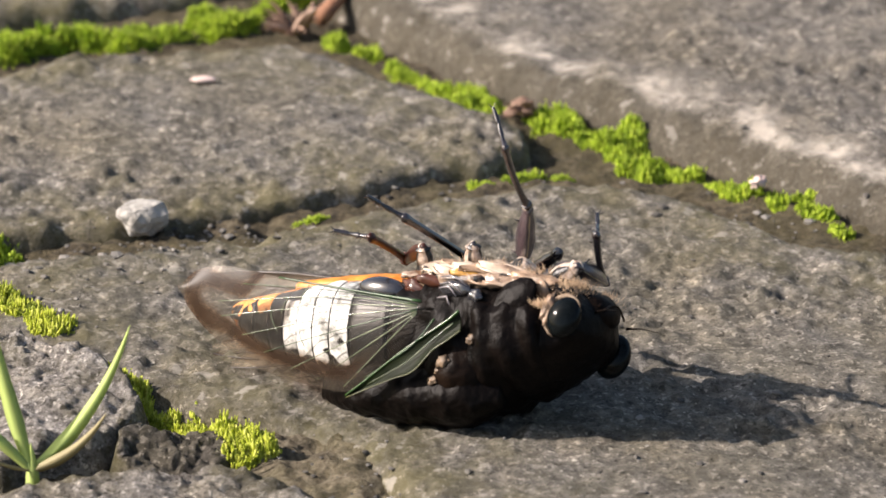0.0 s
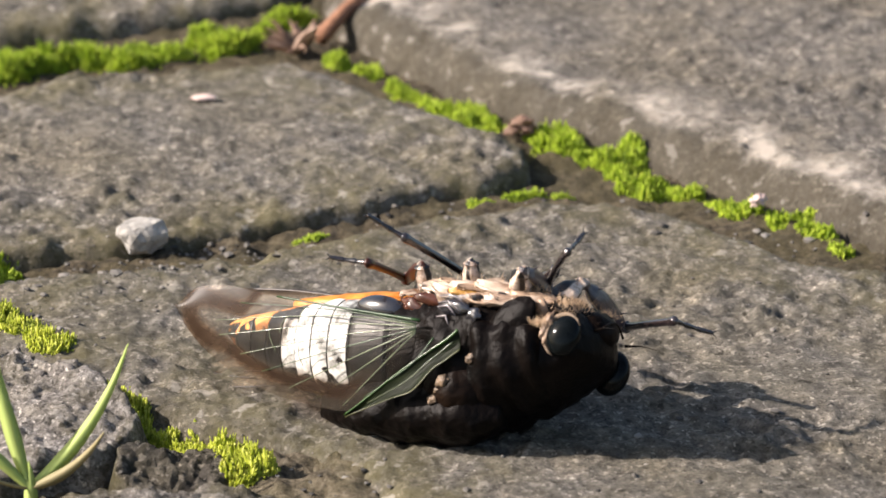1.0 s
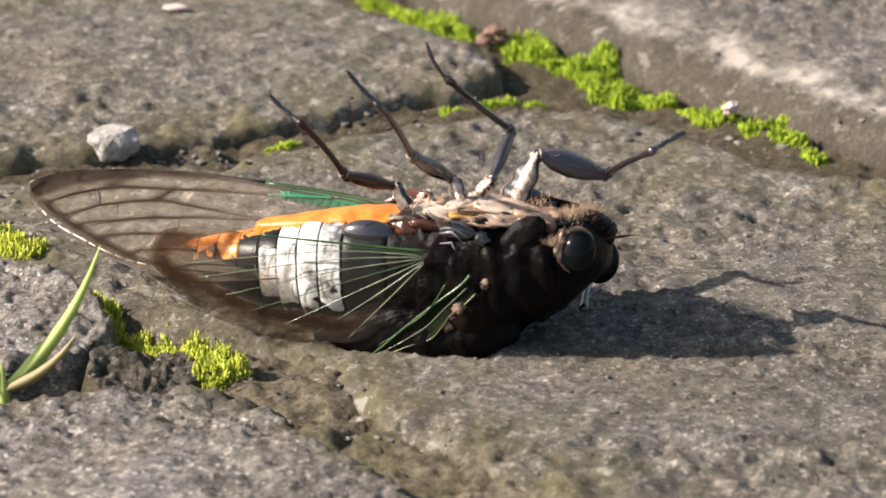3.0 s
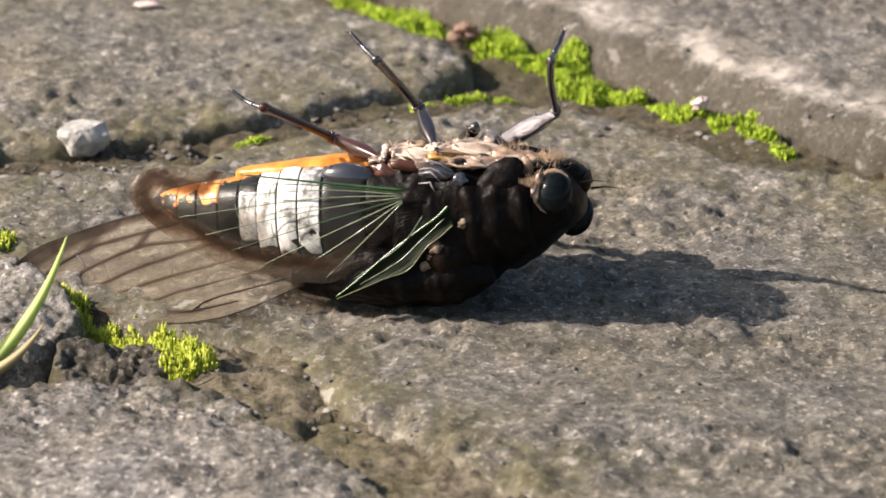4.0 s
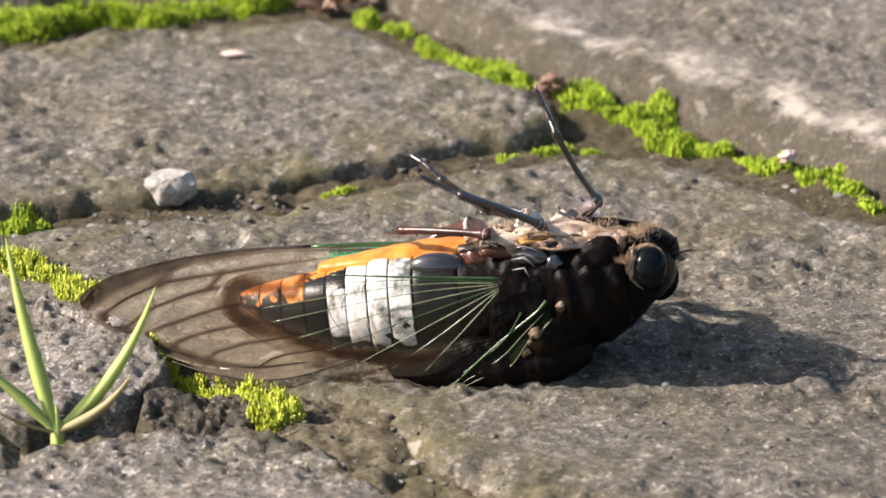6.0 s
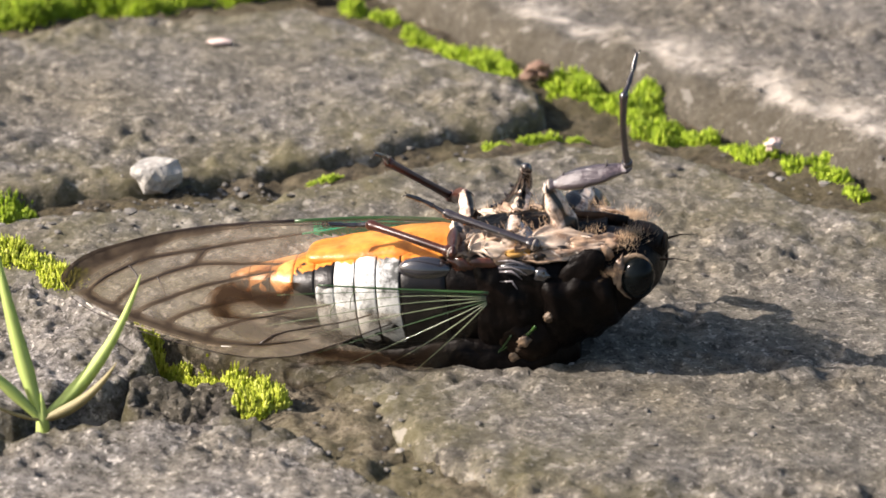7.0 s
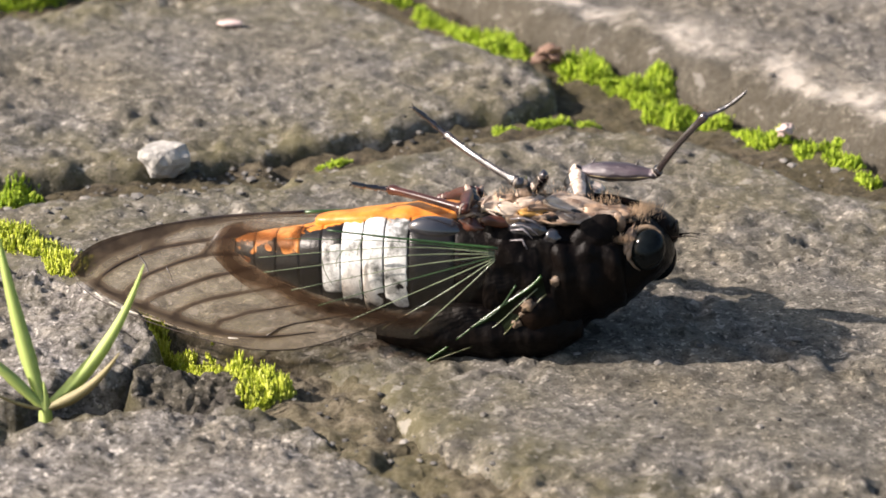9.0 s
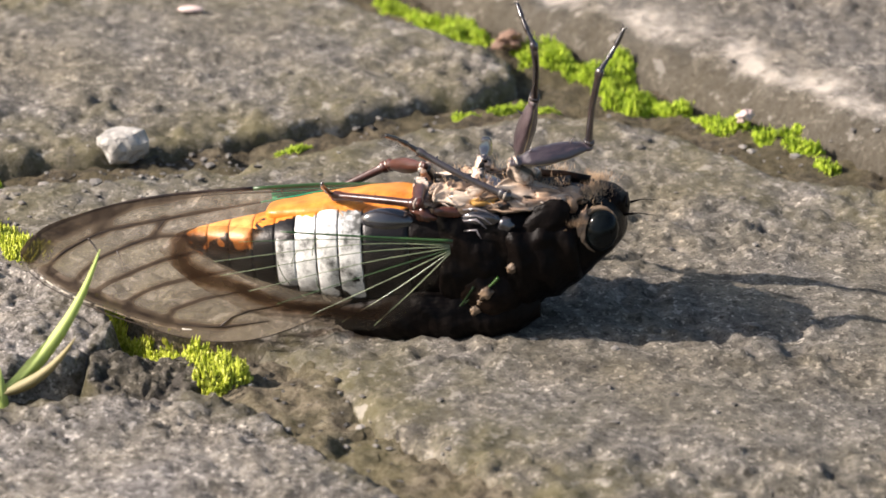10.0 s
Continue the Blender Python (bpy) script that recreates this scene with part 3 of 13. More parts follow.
def build_crumbs(trees):
    """Grit and crumbs of stone, mostly along the joints."""
    rng = random.Random(12)
    bm = bmesh.new()
    zones = [(-36, -12, 16, 12, 70, 1.0), (-6, -64, 9, 15, 60, 1.0), (-30, 5, 18, 4, 60, 1.0), (10, -56, 30, 14, 45, 1.0), (20, 22, 24, 8, 45, 1.0), (-30, -52, 16, 8, 50, 1.0), (30, -10, 24, 20, 25, 1.0), (-20, 35, 30, 20, 20, 1.0), (-38, 0.5, 12, 2.0, 60, 1.5), (-18, 7.5, 10, 2.0, 45, 1.5), (0, 17, 8, 2.5, 30, 1.4), (35, 10, 12, 3, 30, 1.5), (-10, -52, 8, 8, 25, 1.2)]
    for cx, cy, sx, sy, n, chunk in zones:
        for _ in range(n):
            x, y = rng.gauss(cx, sx * 0.6), rng.gauss(cy, sy * 0.6)
            r = (0.12 + 0.30 * rng.random() ** 3) * chunk
            z = drop(trees, x, y) + r * 0.25
            made = bmesh.ops.create_icosphere(bm, subdivisions=1, radius=r)
            sc = Vector((0.7 + 0.8 * rng.random(), 0.7 + 0.8 * rng.random(), 0.35 + 0.35 * rng.random()))
            for v in made["verts"]:
                k = 0.75 + 0.5 * rng.random()
                v.co = Vector((v.co.x * sc.x * k + x, v.co.y * sc.y * k + y, v.co.z * sc.z * k + z))
    o = part("grit", bm, CRUMB, smooth=False)
    tagged(o, "scattered grey and pale crumbs of stone and grit", "grit", kind="stuff")


def build_litter():
    bm = bmesh.new()
    lump(bm, (0, 0, 0), (2.65, 2.2, 2.2), 0.30, 3, 3)
    for v in bm.verts:
        v.co.z = min(v.co.z, 1.55 + 0.2 * v.co.x)
    p = part("pebble", bm, PEBBLE, smooth=False)
    p.location = (-31.3 * MM, 7.8 * MM, 0.4 * MM)
    tagged(p, "pale angular quartz pebble lodged in the joint", "pebble")
    bm = bmesh.new()
    lump(bm, (0, 0, 0), (1.5, 0.7, 0.35), 0.3, 5, 3)
    c = part("stone_chip", bm, PETAL)
    c.location = (-27.0 * MM, 49.6 * MM, 1.0 * MM)
    tagged(c, "small white flat chip lying on the stone", "chip")
    for x, y, z, s, lab, mat in ((10.2, 41.6, 0.2, 1.5, "small brown dried bud in the moss", LEAF_DRY), (35.5, 16.6, 0.6, 0.8, "tiny pale petal lying on the moss", PETAL)):
        bm = bmesh.new()
        lump(bm, (0, 0, 0), (s, s * 0.8, s * 0.7), 0.9, int(x), 4)
        o = part("dried_bud" if s > 1 else "fallen_petal", bm, mat)
        o.location = (x * MM, y * MM, z * MM)
        tagged(o, lab, "litter")
    bm = bmesh.new()
    rng = random.Random(8)
    for _ in range(26):
        a = rng.random() * 6.283
        blade(bm, (0.8 * rng.random(), 0.8 * rng.random(), 0), (3.6 * math.cos(a), 3 * math.sin(a), 1.0 + 3.2 * rng.random()), (0.6 * rng.random(), 0, rng.random()), 0.5, 6)
    d = part("withered_plant", bm, LEAF_DRY)
    d.location = (-17.6 * MM, 72.2 * MM, -1.5 * MM)
    tagged(d, "withered brown plant tuft in the joint", "dead plant")
    bm = bmesh.new()
    tube(bm, [(0, 0, 0), (3, 6, 1.6), (8, 14, 3.4), (14, 22, 4.8)], [1.1, 0.9, 0.9, 0.5], 8)
    t = part("twig", bm, BARK)
    t.location = (-14.0 * MM, 75.5 * MM, -0.4 * MM)
    tagged(t, "reddish-brown twig leaning over the joint", "twig")


# ---------------------------------------------------------------- shapes for the insect
def tube(bm, path, radii, sides=8, flat=1.0):
    path = [Vector(p) for p in path]
    rings = []
    for k, p in enumerate(path):
        d = (path[min(k + 1, len(path) - 1)] - path[max(k - 1, 0)]).normalized()
        a = d.cross(Vector((0, 0, 1)) if abs(d.z) < 0.9 else Vector((0, 1, 0))).normalized()
        b = d.cross(a)
        rings.append([bm.verts.new(p + (a * math.cos(6.2832 * i / sides) + b * math.sin(6.2832 * i / sides) * flat) * radii[k]) for i in range(sides)])
    for r, s in zip(rings, rings[1:]):
        for i in range(sides):
            bm.faces.new((r[i], r[(i + 1) % sides], s[(i + 1) % sides], s[i]))
    bm.faces.new(rings[0][::-1])
    bm.faces.new(rings[-1])


def section(s, a, power=2.3):
    """The point at angle a of a body section (x, half width, top, bottom)."""
    x, w, top, bot = s
    c, n = math.cos(a), math.sin(a)
    e = 2.0 / power
    return Vector((x, w * math.copysign(abs(c) ** e, c), (top if n > 0 else -bot) * math.copysign(abs(n) ** e, n)))


def smooth_sections(sections, steps):
    """Resample a list of sections along x with a Catmull-Rom curve."""
    out, pts = [], [Vector(s) if len(s) == 3 else s for s in sections]
    for k in range(len(pts) - 1):
        p0, p1, p2, p3 = pts[max(k - 1, 0)], pts[k], pts[k + 1], pts[min(k + 2, len(pts) - 1)]
        for j in range(steps):
            t = j / steps
            out.append(tuple(0.5 * (2 * b + (c - a) * t + (2 * a - 5 * b + 4 * c - d) * t * t + (3 * b - a - 3 * c + d) * t ** 3) for a, b, c, d in zip(p0, p1, p2, p3)))
    out.append(tuple(pts[-1]))
    return out


def loft(bm, sections, sides=40, power=2.3, wobble=0.0, seed=0, paint=None, furrow=None):
    rings = []
    for s in sections:
        ring = []
        for i in range(sides):
            p = section(s, 6.2832 * i / sides, power)
            if wobble:
                p *= 1 + wobble * noise.fractal(p * 0.5 + Vector((seed, 0, 0)), 1.0, 2.0, 3)
                p.x = s[0]
            if furrow:
                k = furrow(p)
                p.y, p.z = p.y * k, p.z * k
            ring.append(bm.verts.new(p))
        rings.append(ring)
    for r, s in zip(rings, rings[1:]):
        for i in range(sides):
            f = bm.faces.new((r[i], r[(i + 1) % sides], s[(i + 1) % sides], s[i]))
            if paint:
                f.material_index = paint(f.calc_center_median())
    for r in (rings[0][::-1], rings[-1]):
        f = bm.faces.new(r)
        if paint:
            f.material_index = paint(f.calc_center_median())


def ball(bm, centre, radii, turn=(0, 0, 0), rough=0.0, seed=0, sub=3):
    r = bmesh.ops.create_icosphere(bm, subdivisions=sub, radius=1.0)
    m = Euler([radians(a) for a in turn]).to_matrix()
    for v in r["verts"]:
        k = 1 + (rough * noise.fractal(v.co * 2 + Vector((seed, 0, 0)), 1.0, 2.0, 3) if rough else 0)
        v.co = m @ Vector((v.co.x * radii[0] * k, v.co.y * radii[1] * k, v.co.z * radii[2] * k)) + Vector(centre)


def hairs(bm, spots, count, length, seed, thick=0.035):
    """Fine hairs round the given spots: (x, y, z, spread, direction)."""
    rng = random.Random(seed)
    for _ in range(count):
        x, y, z, spread, d = spots[rng.randrange(len(spots))]
        p = Vector((x + rng.gauss(0, spread), y + rng.gauss(0, spread), z + rng.gauss(0, spread * 0.4)))
        q = p + (Vector(d) + Vector((rng.gauss(0, 0.5), rng.gauss(0, 0.5), rng.gauss(0, 0.3)))).normalized() * length * (0.5 + rng.random())
        a, b, c = (bm.verts.new(p + Vector(o) * thick) for o in ((1, 0, 0), (-0.5, 0.87, 0), (-0.5, -0.87, 0)))
        t = bm.verts.new(q)
        for f in ((a, b, t), (b, c, t), (c, a, t)):
            bm.faces.new(f)


# ---------------------------------------------------------------- cicada: body, x towards the head, z towards the belly
def curve2(points, n):
    """Resample an open polyline of 2-D points smoothly into n points."""
    pts = smooth_sections([(a, b) for a, b in points], 12)
    d = [0.0]
    for p, q in zip(pts, pts[1:]):
        d.append(d[-1] + math.hypot(q[0] - p[0], q[1] - p[1]))
    out, k = [], 0
    for i in range(n):
        s = d[-1] * i / (n - 1)
        while k < len(d) - 2 and d[k + 1] < s:
            k += 1
        f = (s - d[k]) / max(1e-9, d[k + 1] - d[k])
        out.append((pts[k][0] + f * (pts[k + 1][0] - pts[k][0]), pts[k][1] + f * (pts[k + 1][1] - pts[k][1])))
    return out


def wing_skin(lead, trail, camber, stain, material, n=80, m=40):
    """A thin membrane between the leading and the trailing edge; both run from the hinge to the tip."""
    a, b = curve2(lead, n), curve2(trail, n)
    me = bpy.data.meshes.new("membrane")
    co, val = [], []
    for (ax, ay), (bx, by) in zip(a, b):
        for j in range(m):
            f = j / (m - 1)
            x, y = ax + f * (bx - ax), ay + f * (by - ay)
            co.append((x * MM, y * MM, (camber * math.sin(math.pi * f) + 0.10 * noise.noise((x * 0.4, y * 0.4, 0))) * MM))
            val.append(stain(x, y, min(math.hypot(x - q[0], y - q[1]) for q in a[::2]), min(math.hypot(x - q[0], y - q[1]) for q in b[::2])))
    faces = [(i * m + j, i * m + j + 1, (i + 1) * m + j + 1, (i + 1) * m + j) for i in range(n - 1) for j in range(m - 1)]
    me.from_pydata(co, [], faces)
    me.attributes.new("stain", "FLOAT", "POINT").data.foreach_set("value", val)
    me.polygons.foreach_set("use_smooth", [True] * len(me.polygons))
    me.materials.append(material)
    return me


def wing_vein(points, r0, r1, material, parent, camber=0.0, width=12.0, top=0.0):
    pts = curve2(points, 18)
    bm = bmesh.new()
    z = [0.12 + camber * math.sin(math.pi * min(1, max(0, (top - p[1]) / width))) for p in pts]
    tube(bm, [(p[0], p[1], h) for p, h in zip(pts, z)], [r0 + (r1 - r0) * i / 17 for i in range(18)], 6)
    return part("vein", bm, material, parent)


def near_line(x, y, line):
    """Distance from x, y to a polyline."""
    best = 1e9
    for (ax, ay), (bx, by) in zip(line, line[1:]):
        k = min(1, max(0, ((x - ax) * (bx - ax) + (y - ay) * (by - ay)) / ((bx - ax) ** 2 + (by - ay) ** 2)))
        best = min(best, math.hypot(x - ax - k * (bx - ax), y - ay - k * (by - ay)))
    return best


def build_forewing(parent):
    """The large clear wing: smoky leading edge, green at the hinge, curved forking veins and an inner marginal vein."""
    lead = [(0, 0), (6, 1.2), (12.7, 2.1), (20, 2.5), (28, 2.75), (34.5, 2.1), (39.3, 0.8), (41.5, -0.5), (42.7, -2.1)]
    trail = [(0, -2), (6, -7), (12, -11.6), (19, -14.4), (24, -14.9), (28.7, -13.6), (32, -11.7), (35.2, -9.7), (39.6, -6.5), (41.9, -4.1), (42.7, -2.1)]
    radial = [(13, 1.7), (19.4, 1.0), (24.8, 0.6), (28.2, 0.3), (31.6, 0.0), (34.2, -0.3), (36.2, -0.9), (38.3, -1.9), (39.7, -3.0), (40.4, -4.2)]
    median = [(0, -0.6), (9, -1.9), (18, -2.5), (24.8, -2.0), (29.6, -1.5), (32.0, -2.0), (35.5, -3.3), (37.0, -4.7), (38.1, -6.6)]
    branches = [[(18, -2.6), (24, -3.3), (29.3, -4.2), (31.7, -5.0), (34.5, -6.2), (35.6, -7.0), (35.9, -7.9)],
                [(0, -1.2), (10, -4.1), (20, -5.7), (29.3, -7.0), (31.5, -7.8), (32.8, -8.7), (32.9, -10.0)],
                [(0, -1.6), (8, -5.5), (18, -8.2), (26.0, -9.3), (28.9, -10.3), (29.6, -11.7)],
                [(0, -2.0), (7, -6.9), (15, -10.4), (22.4, -11.5), (24.6, -12.9)]]
    marginal = [(40.4, -4.2), (39.3, -5.5), (37.2, -7.2), (34.6, -8.8), (31.9, -10.5), (28.3, -12.2), (24.6, -13.0), (20, -12.9)]
    crossings = [[(28.7, 0.3), (29.3, -0.5), (30.0, -1.5)], [(33.6, -2.5), (33.2, -4.0), (32.9, -5.5)], [(36.2, -0.9), (35.6, -2.0), (35.3, -3.3)], [(27.0, -3.8), (26.6, -5.2), (26.9, -6.7)]]
    dark = [radial, median] + branches + [marginal]

    def stain(x, y, dl, dt):
        out = min(1, max(0, (x - 17) / 12))
        smoke = 1.25 * max(0, 1 - dl / (1.35 + 0.5 * min(1, max(0, (x - 32) / 6)))) * min(1, max(0, (x - 21) / 8))
        smoke += 0.75 * max(0, 1 - near_line(x, y, [(32.6, 2.0), (33.9, 1.2), (35.0, -0.3)]) / 1.0) + 0.9 * max(0, 1 - near_line(x, y, crossings[0]) / 0.55)
        smoke += 0.7 * max(0, 1 - near_line(x, y, [(36, 1.0), (39.3, -0.4), (41.2, -1.8)]) / 1.5)
        for line in dark:
            d = near_line(x, y, line)
            smoke += out * (0.75 * max(0, 1 - d / 0.34) + 0.30 * max(0, 1 - d / 0.95))
        smoke += out * (0.28 if near_line(x, y, marginal) + dt < 2.7 else 0.0)
        return min(1.0, 0.035 + 0.07 * out + smoke)
    wing = new("forewing", wing_skin(lead, trail, 0.9, stain, MEMBRANE_SMOKY, 120, 64))
    wing.parent = parent
    tagged(wing, "clear forewing with smoky brown leading edge and dark veins")
    bm = bmesh.new()
    e = curve2(lead[:4], 24)[11:22]
    for (ax, ay), (bx, by) in zip(e, e[1:]):
        bm.faces.new([bm.verts.new(p) for p in ((ax, ay, 0.25), (bx, by, 0.25), (bx, by - 1.25, 0.7), (ax, ay - 1.6, 0.8))])
    bmesh.ops.remove_doubles(bm, verts=bm.verts, dist=0.01)
    bmesh.ops.solidify(bm, geom=bm.faces, thickness=0.08)
    part("green_panel", bm, GREEN_PANEL, wing, "emerald green panel at the wing base")
    kw = dict(camber=0.9, width=16.0, top=2.5)
    wing_vein(lead[:4], 0.30, 0.22, VEIN_GREEN, wing, **kw)
    wing_vein(lead[3:], 0.24, 0.09, VEIN_BROWN, wing, **kw)
    wing_vein([(12.0, 1.55), (18, 1.95), (24, 2.3), (30, 2.2)], 0.10, 0.06, VEIN_BROWN, wing, **kw)
    wing_vein(trail[2:], 0.06, 0.05, VEIN_BROWN, wing, **kw)
    wing_vein([(0, -0.2), (6, 0.7), (13, 1.7)], 0.16, 0.12, VEIN_GREEN, wing, **kw)
    wing_vein([(13, 1.55), (16, 1.25), (19.4, 1.0)], 0.12, 0.10, GREEN_PANEL, wing, **kw)
    wing_vein(radial[1:], 0.12, 0.07, VEIN_BROWN, wing, **kw)
    wing_vein(median, 0.12, 0.07, VEIN_BROWN, wing, **kw)
    for line in branches:
        wing_vein(line, 0.11, 0.07, VEIN_BROWN, wing, **kw)
    wing_vein(marginal, 0.08, 0.06, VEIN_BROWN, wing, **kw)
    for line in crossings:
        wing_vein(line, 0.09, 0.07, VEIN_BROWN, wing, **kw)
    # Short pale tubes stand in for glints along the margin.
    glints = curve2([(x + 0.35, y - 0.45) for x, y in marginal[:7]], 40)
    for k in (1, 5, 8, 10, 13, 15, 18, 21, 23, 26, 29, 32):
        wing_vein(glints[k:k + 3], 0.10, 0.06, VEIN_GLINT, wing, **kw)
    return wing


def build_hindwing(parent):
    """The smaller wing lying along the flank: a fan of pale green veins inside a broad brown border."""
    lead = [(0, 2.5), (8, 3.2), (16, 4.0), (22, 4.8), (25.5, 4.3), (27.5, 2.6)]
    trail = [(0, 1.5), (3, -3.0), (7, -6.2), (12, -6.0), (18, -4.7), (23, -2.1), (26.2, 0.5), (27.5, 2.6)]

    def stain(x, y, dl, dt):
        wob = 0.35 * noise.noise((x * 0.35, y * 0.35, 4.0))
        dl += 6 * max(0.0, (19.5 - x) / 4)
        inward = -math.log(math.exp(-0.9 * dt) + math.exp(-0.9 * dl)) / 0.9
        line = math.exp(-((inward - 1.9 + 1.1 * min(1.0, max(0.0, (x - 21.5) / 3)) - 0.5 * wob) / 0.62) ** 2)
        rim = max(0.0, min(1.0, (2.6 + wob - inward) / 1.2))
        return min(0.97, 0.015 + min(1, max(0, (x - 4) / 5)) * (1.05 * line + 0.22 * rim))
    wing = new("hindwing", wing_skin(lead, trail, 0.5, stain, MEMBRANE_BROWN, 70, 34))
    wing.parent = parent
    tagged(wing, "clear hindwing with broad brown border and pale green veins")
    kw = dict(camber=0.5, width=9.0, top=4.0)
    wing_vein(lead[:3], 0.15, 0.08, VEIN_GREEN, wing, **kw)
    for k, (mid, end) in enumerate((((9, 3.0), (20, 3.2)), ((9, 2.5), (22.5, 1.4)), ((9, 1.7), (22, 0.0)), ((9, 0.6), (19.5, -1.7)), ((8.5, -0.6), (17, -3.2)), ((7, -1.4), (14, -4.6)), ((5.5, -2.0), (11, -5.4)), ((4, -2.2), (8, -5.9)))):
        wing_vein([(0.3, 2.2 - 0.12 * k), mid, end], 0.055, 0.035, VEIN_GREEN if k in (0, 4) else VEIN_PALE, wing, **kw)
    for a, b in (((12.5, 3.4), (13.2, 1.6)), ((14.5, 2.2), (15.2, 0.6)), ((16.5, 1.2), (15.5, -1.2)), ((13, -0.6), (12.4, -2.4))):
        wing_vein([a, ((a[0] + b[0]) / 2 + 0.2, (a[1] + b[1]) / 2), b], 0.04, 0.04, VEIN_PALE, wing, **kw)
    return wing


def build_folded_forewing(parent):
    """The other forewing: a narrow glossy green strip from the shoulder to the stone, the rest tucked under the abdomen."""
    upper = [(4.0, -8.75, 0.2), (3.0, -8.85, -0.8), (0.9, -8.8, -2.3), (-1.8, -8.65, -4.3), (-5.1, -8.35, -7.0), (-7.0, -8.1, -8.4)]
    lower = [(4.4, -8.55, -1.6), (3.2, -8.75, -2.7), (1.9, -8.8, -3.7), (0.1, -8.7, -5.8), (-2.3, -8.5, -6.7), (-6.9, -8.1, -8.6)]
    upper, lower = [(x, 0.9 * y, z) for x, y, z in upper], [(x, 0.9 * y, z) for x, y, z in lower]
    a, b = smooth_sections(upper, 6), smooth_sections(lower, 6)
    bm = bmesh.new()
    rows = [[bm.verts.new(Vector(p).lerp(Vector(q), j / 8) + Vector((0, 0.28 * math.sin(math.pi * j / 8) + 0.06 * noise.noise((i * 0.5, j * 0.7, 2.0)), 0))) for j in range(9)] for i, (p, q) in enumerate(zip(a, b))]
    for r, t in zip(rows, rows[1:]):
        for j in range(8):
            bm.faces.new((r[j], r[j + 1], t[j + 1], t[j]))
    bmesh.ops.solidify(bm, geom=bm.faces, thickness=0.06)
    wing = part("folded_forewing", bm, OLIVE_SKIN, parent, "crumpled green-edged forewing tucked under the body")
    second = [(1.6, -8.0, -0.7), (-0.1, -7.95, -3.1), (-2.6, -7.75, -5.0), (-5.2, -7.45, -6.7)]
    fold = [(3.6, -7.9, -1.0), (1.4, -7.95, -3.0), (-0.8, -7.85, -5.0), (-4.6, -7.55, -7.2)]
    for pts, r, mat in ((upper, 0.17, VEIN_BRIGHT), (second, 0.09, VEIN_GREEN), (lower, 0.08, VEIN_OLIVE), (fold, 0.05, VEIN_PALE)):
        bm = bmesh.new()
        p3 = smooth_sections(pts, 6)
        tube(bm, p3, [r * (1 - 0.55 * i / len(p3)) for i in range(len(p3))], 8)
        part("vein", bm, mat, wing)
    return wing


def build_segment_mesh(length, profile, material, parent, name, spines=(), bend=0.0, claws=False, sides=16, hairy=0, ridges=0.0, flat=0.85, seed=0, stripes=0):
    """A leg piece along x, from its joint: (place along it, radius) pairs. ridges: depth of the lengthwise keels; stripes: pale bands along it."""
    bm = bmesh.new()
    band = bm.verts.layers.float.new("band")
    bm.verts.layers.float.new("belly")
    pts = smooth_sections([(f * length, r) for f, r in profile], 6)
    rings = []
    for x, r in pts:
        ring = []
        for i in range(sides):
            a = 6.2832 * i / sides
            k = max(0.03, r) * (1 + ridges * math.cos(4 * a + 0.4) + 0.10 * ridges / 0.1 * noise.noise((x * 0.7 + seed, 1.2 * math.cos(a), 1.2 * math.sin(a))))
            v = bm.verts.new((x, k * math.cos(a), k * flat * math.sin(a) + bend * math.sin(math.pi * x / length)))
            v[band] = 0.62 + 0.55 * math.cos(stripes * a + 0.25 * x + seed) + 0.8 * noise.noise((x * 0.5, 2 * math.cos(a) + seed, 2 * math.sin(a)))
            ring.append(v)
        rings.append(ring)
    for r, t in zip(rings, rings[1:]):
        for i in range(sides):
            bm.faces.new((r[i], r[(i + 1) % sides], t[(i + 1) % sides], t[i]))
    bm.faces.new(rings[0][::-1])
    bm.faces.new(rings[-1])
    for f, s, ln in spines:
        x = f * length
        tube(bm, [(x, 0, s * 0.15), (x + 0.35 * ln, 0.1, s * (0.35 + 0.5 * ln)), (x + 0.6 * ln, 0.15, s * (0.3 + 0.95 * ln))], [0.17, 0.09, 0.02], 6)
    if claws:
        for s in (-1, 1):
            tube(bm, [(length * 0.96, 0, 0), (length * 1.04, s * 0.18, 0.05), (length * 1.08, s * 0.34, -0.22)], [0.07, 0.06, 0.015], 6)
    if hairy:
        rng = random.Random(hairy + seed)
        for _ in range(hairy):
            x = rng.random() * length
            a = rng.random() * 6.283
            p, d = Vector((x, 0.2 * math.cos(a), 0.2 * math.sin(a))), Vector((0.5, math.cos(a), math.sin(a)))
            tube(bm, [p, p + d * (0.32 + 0.3 * rng.random())], [0.02, 0.006], 3)
    return part(name, bm, material, parent)


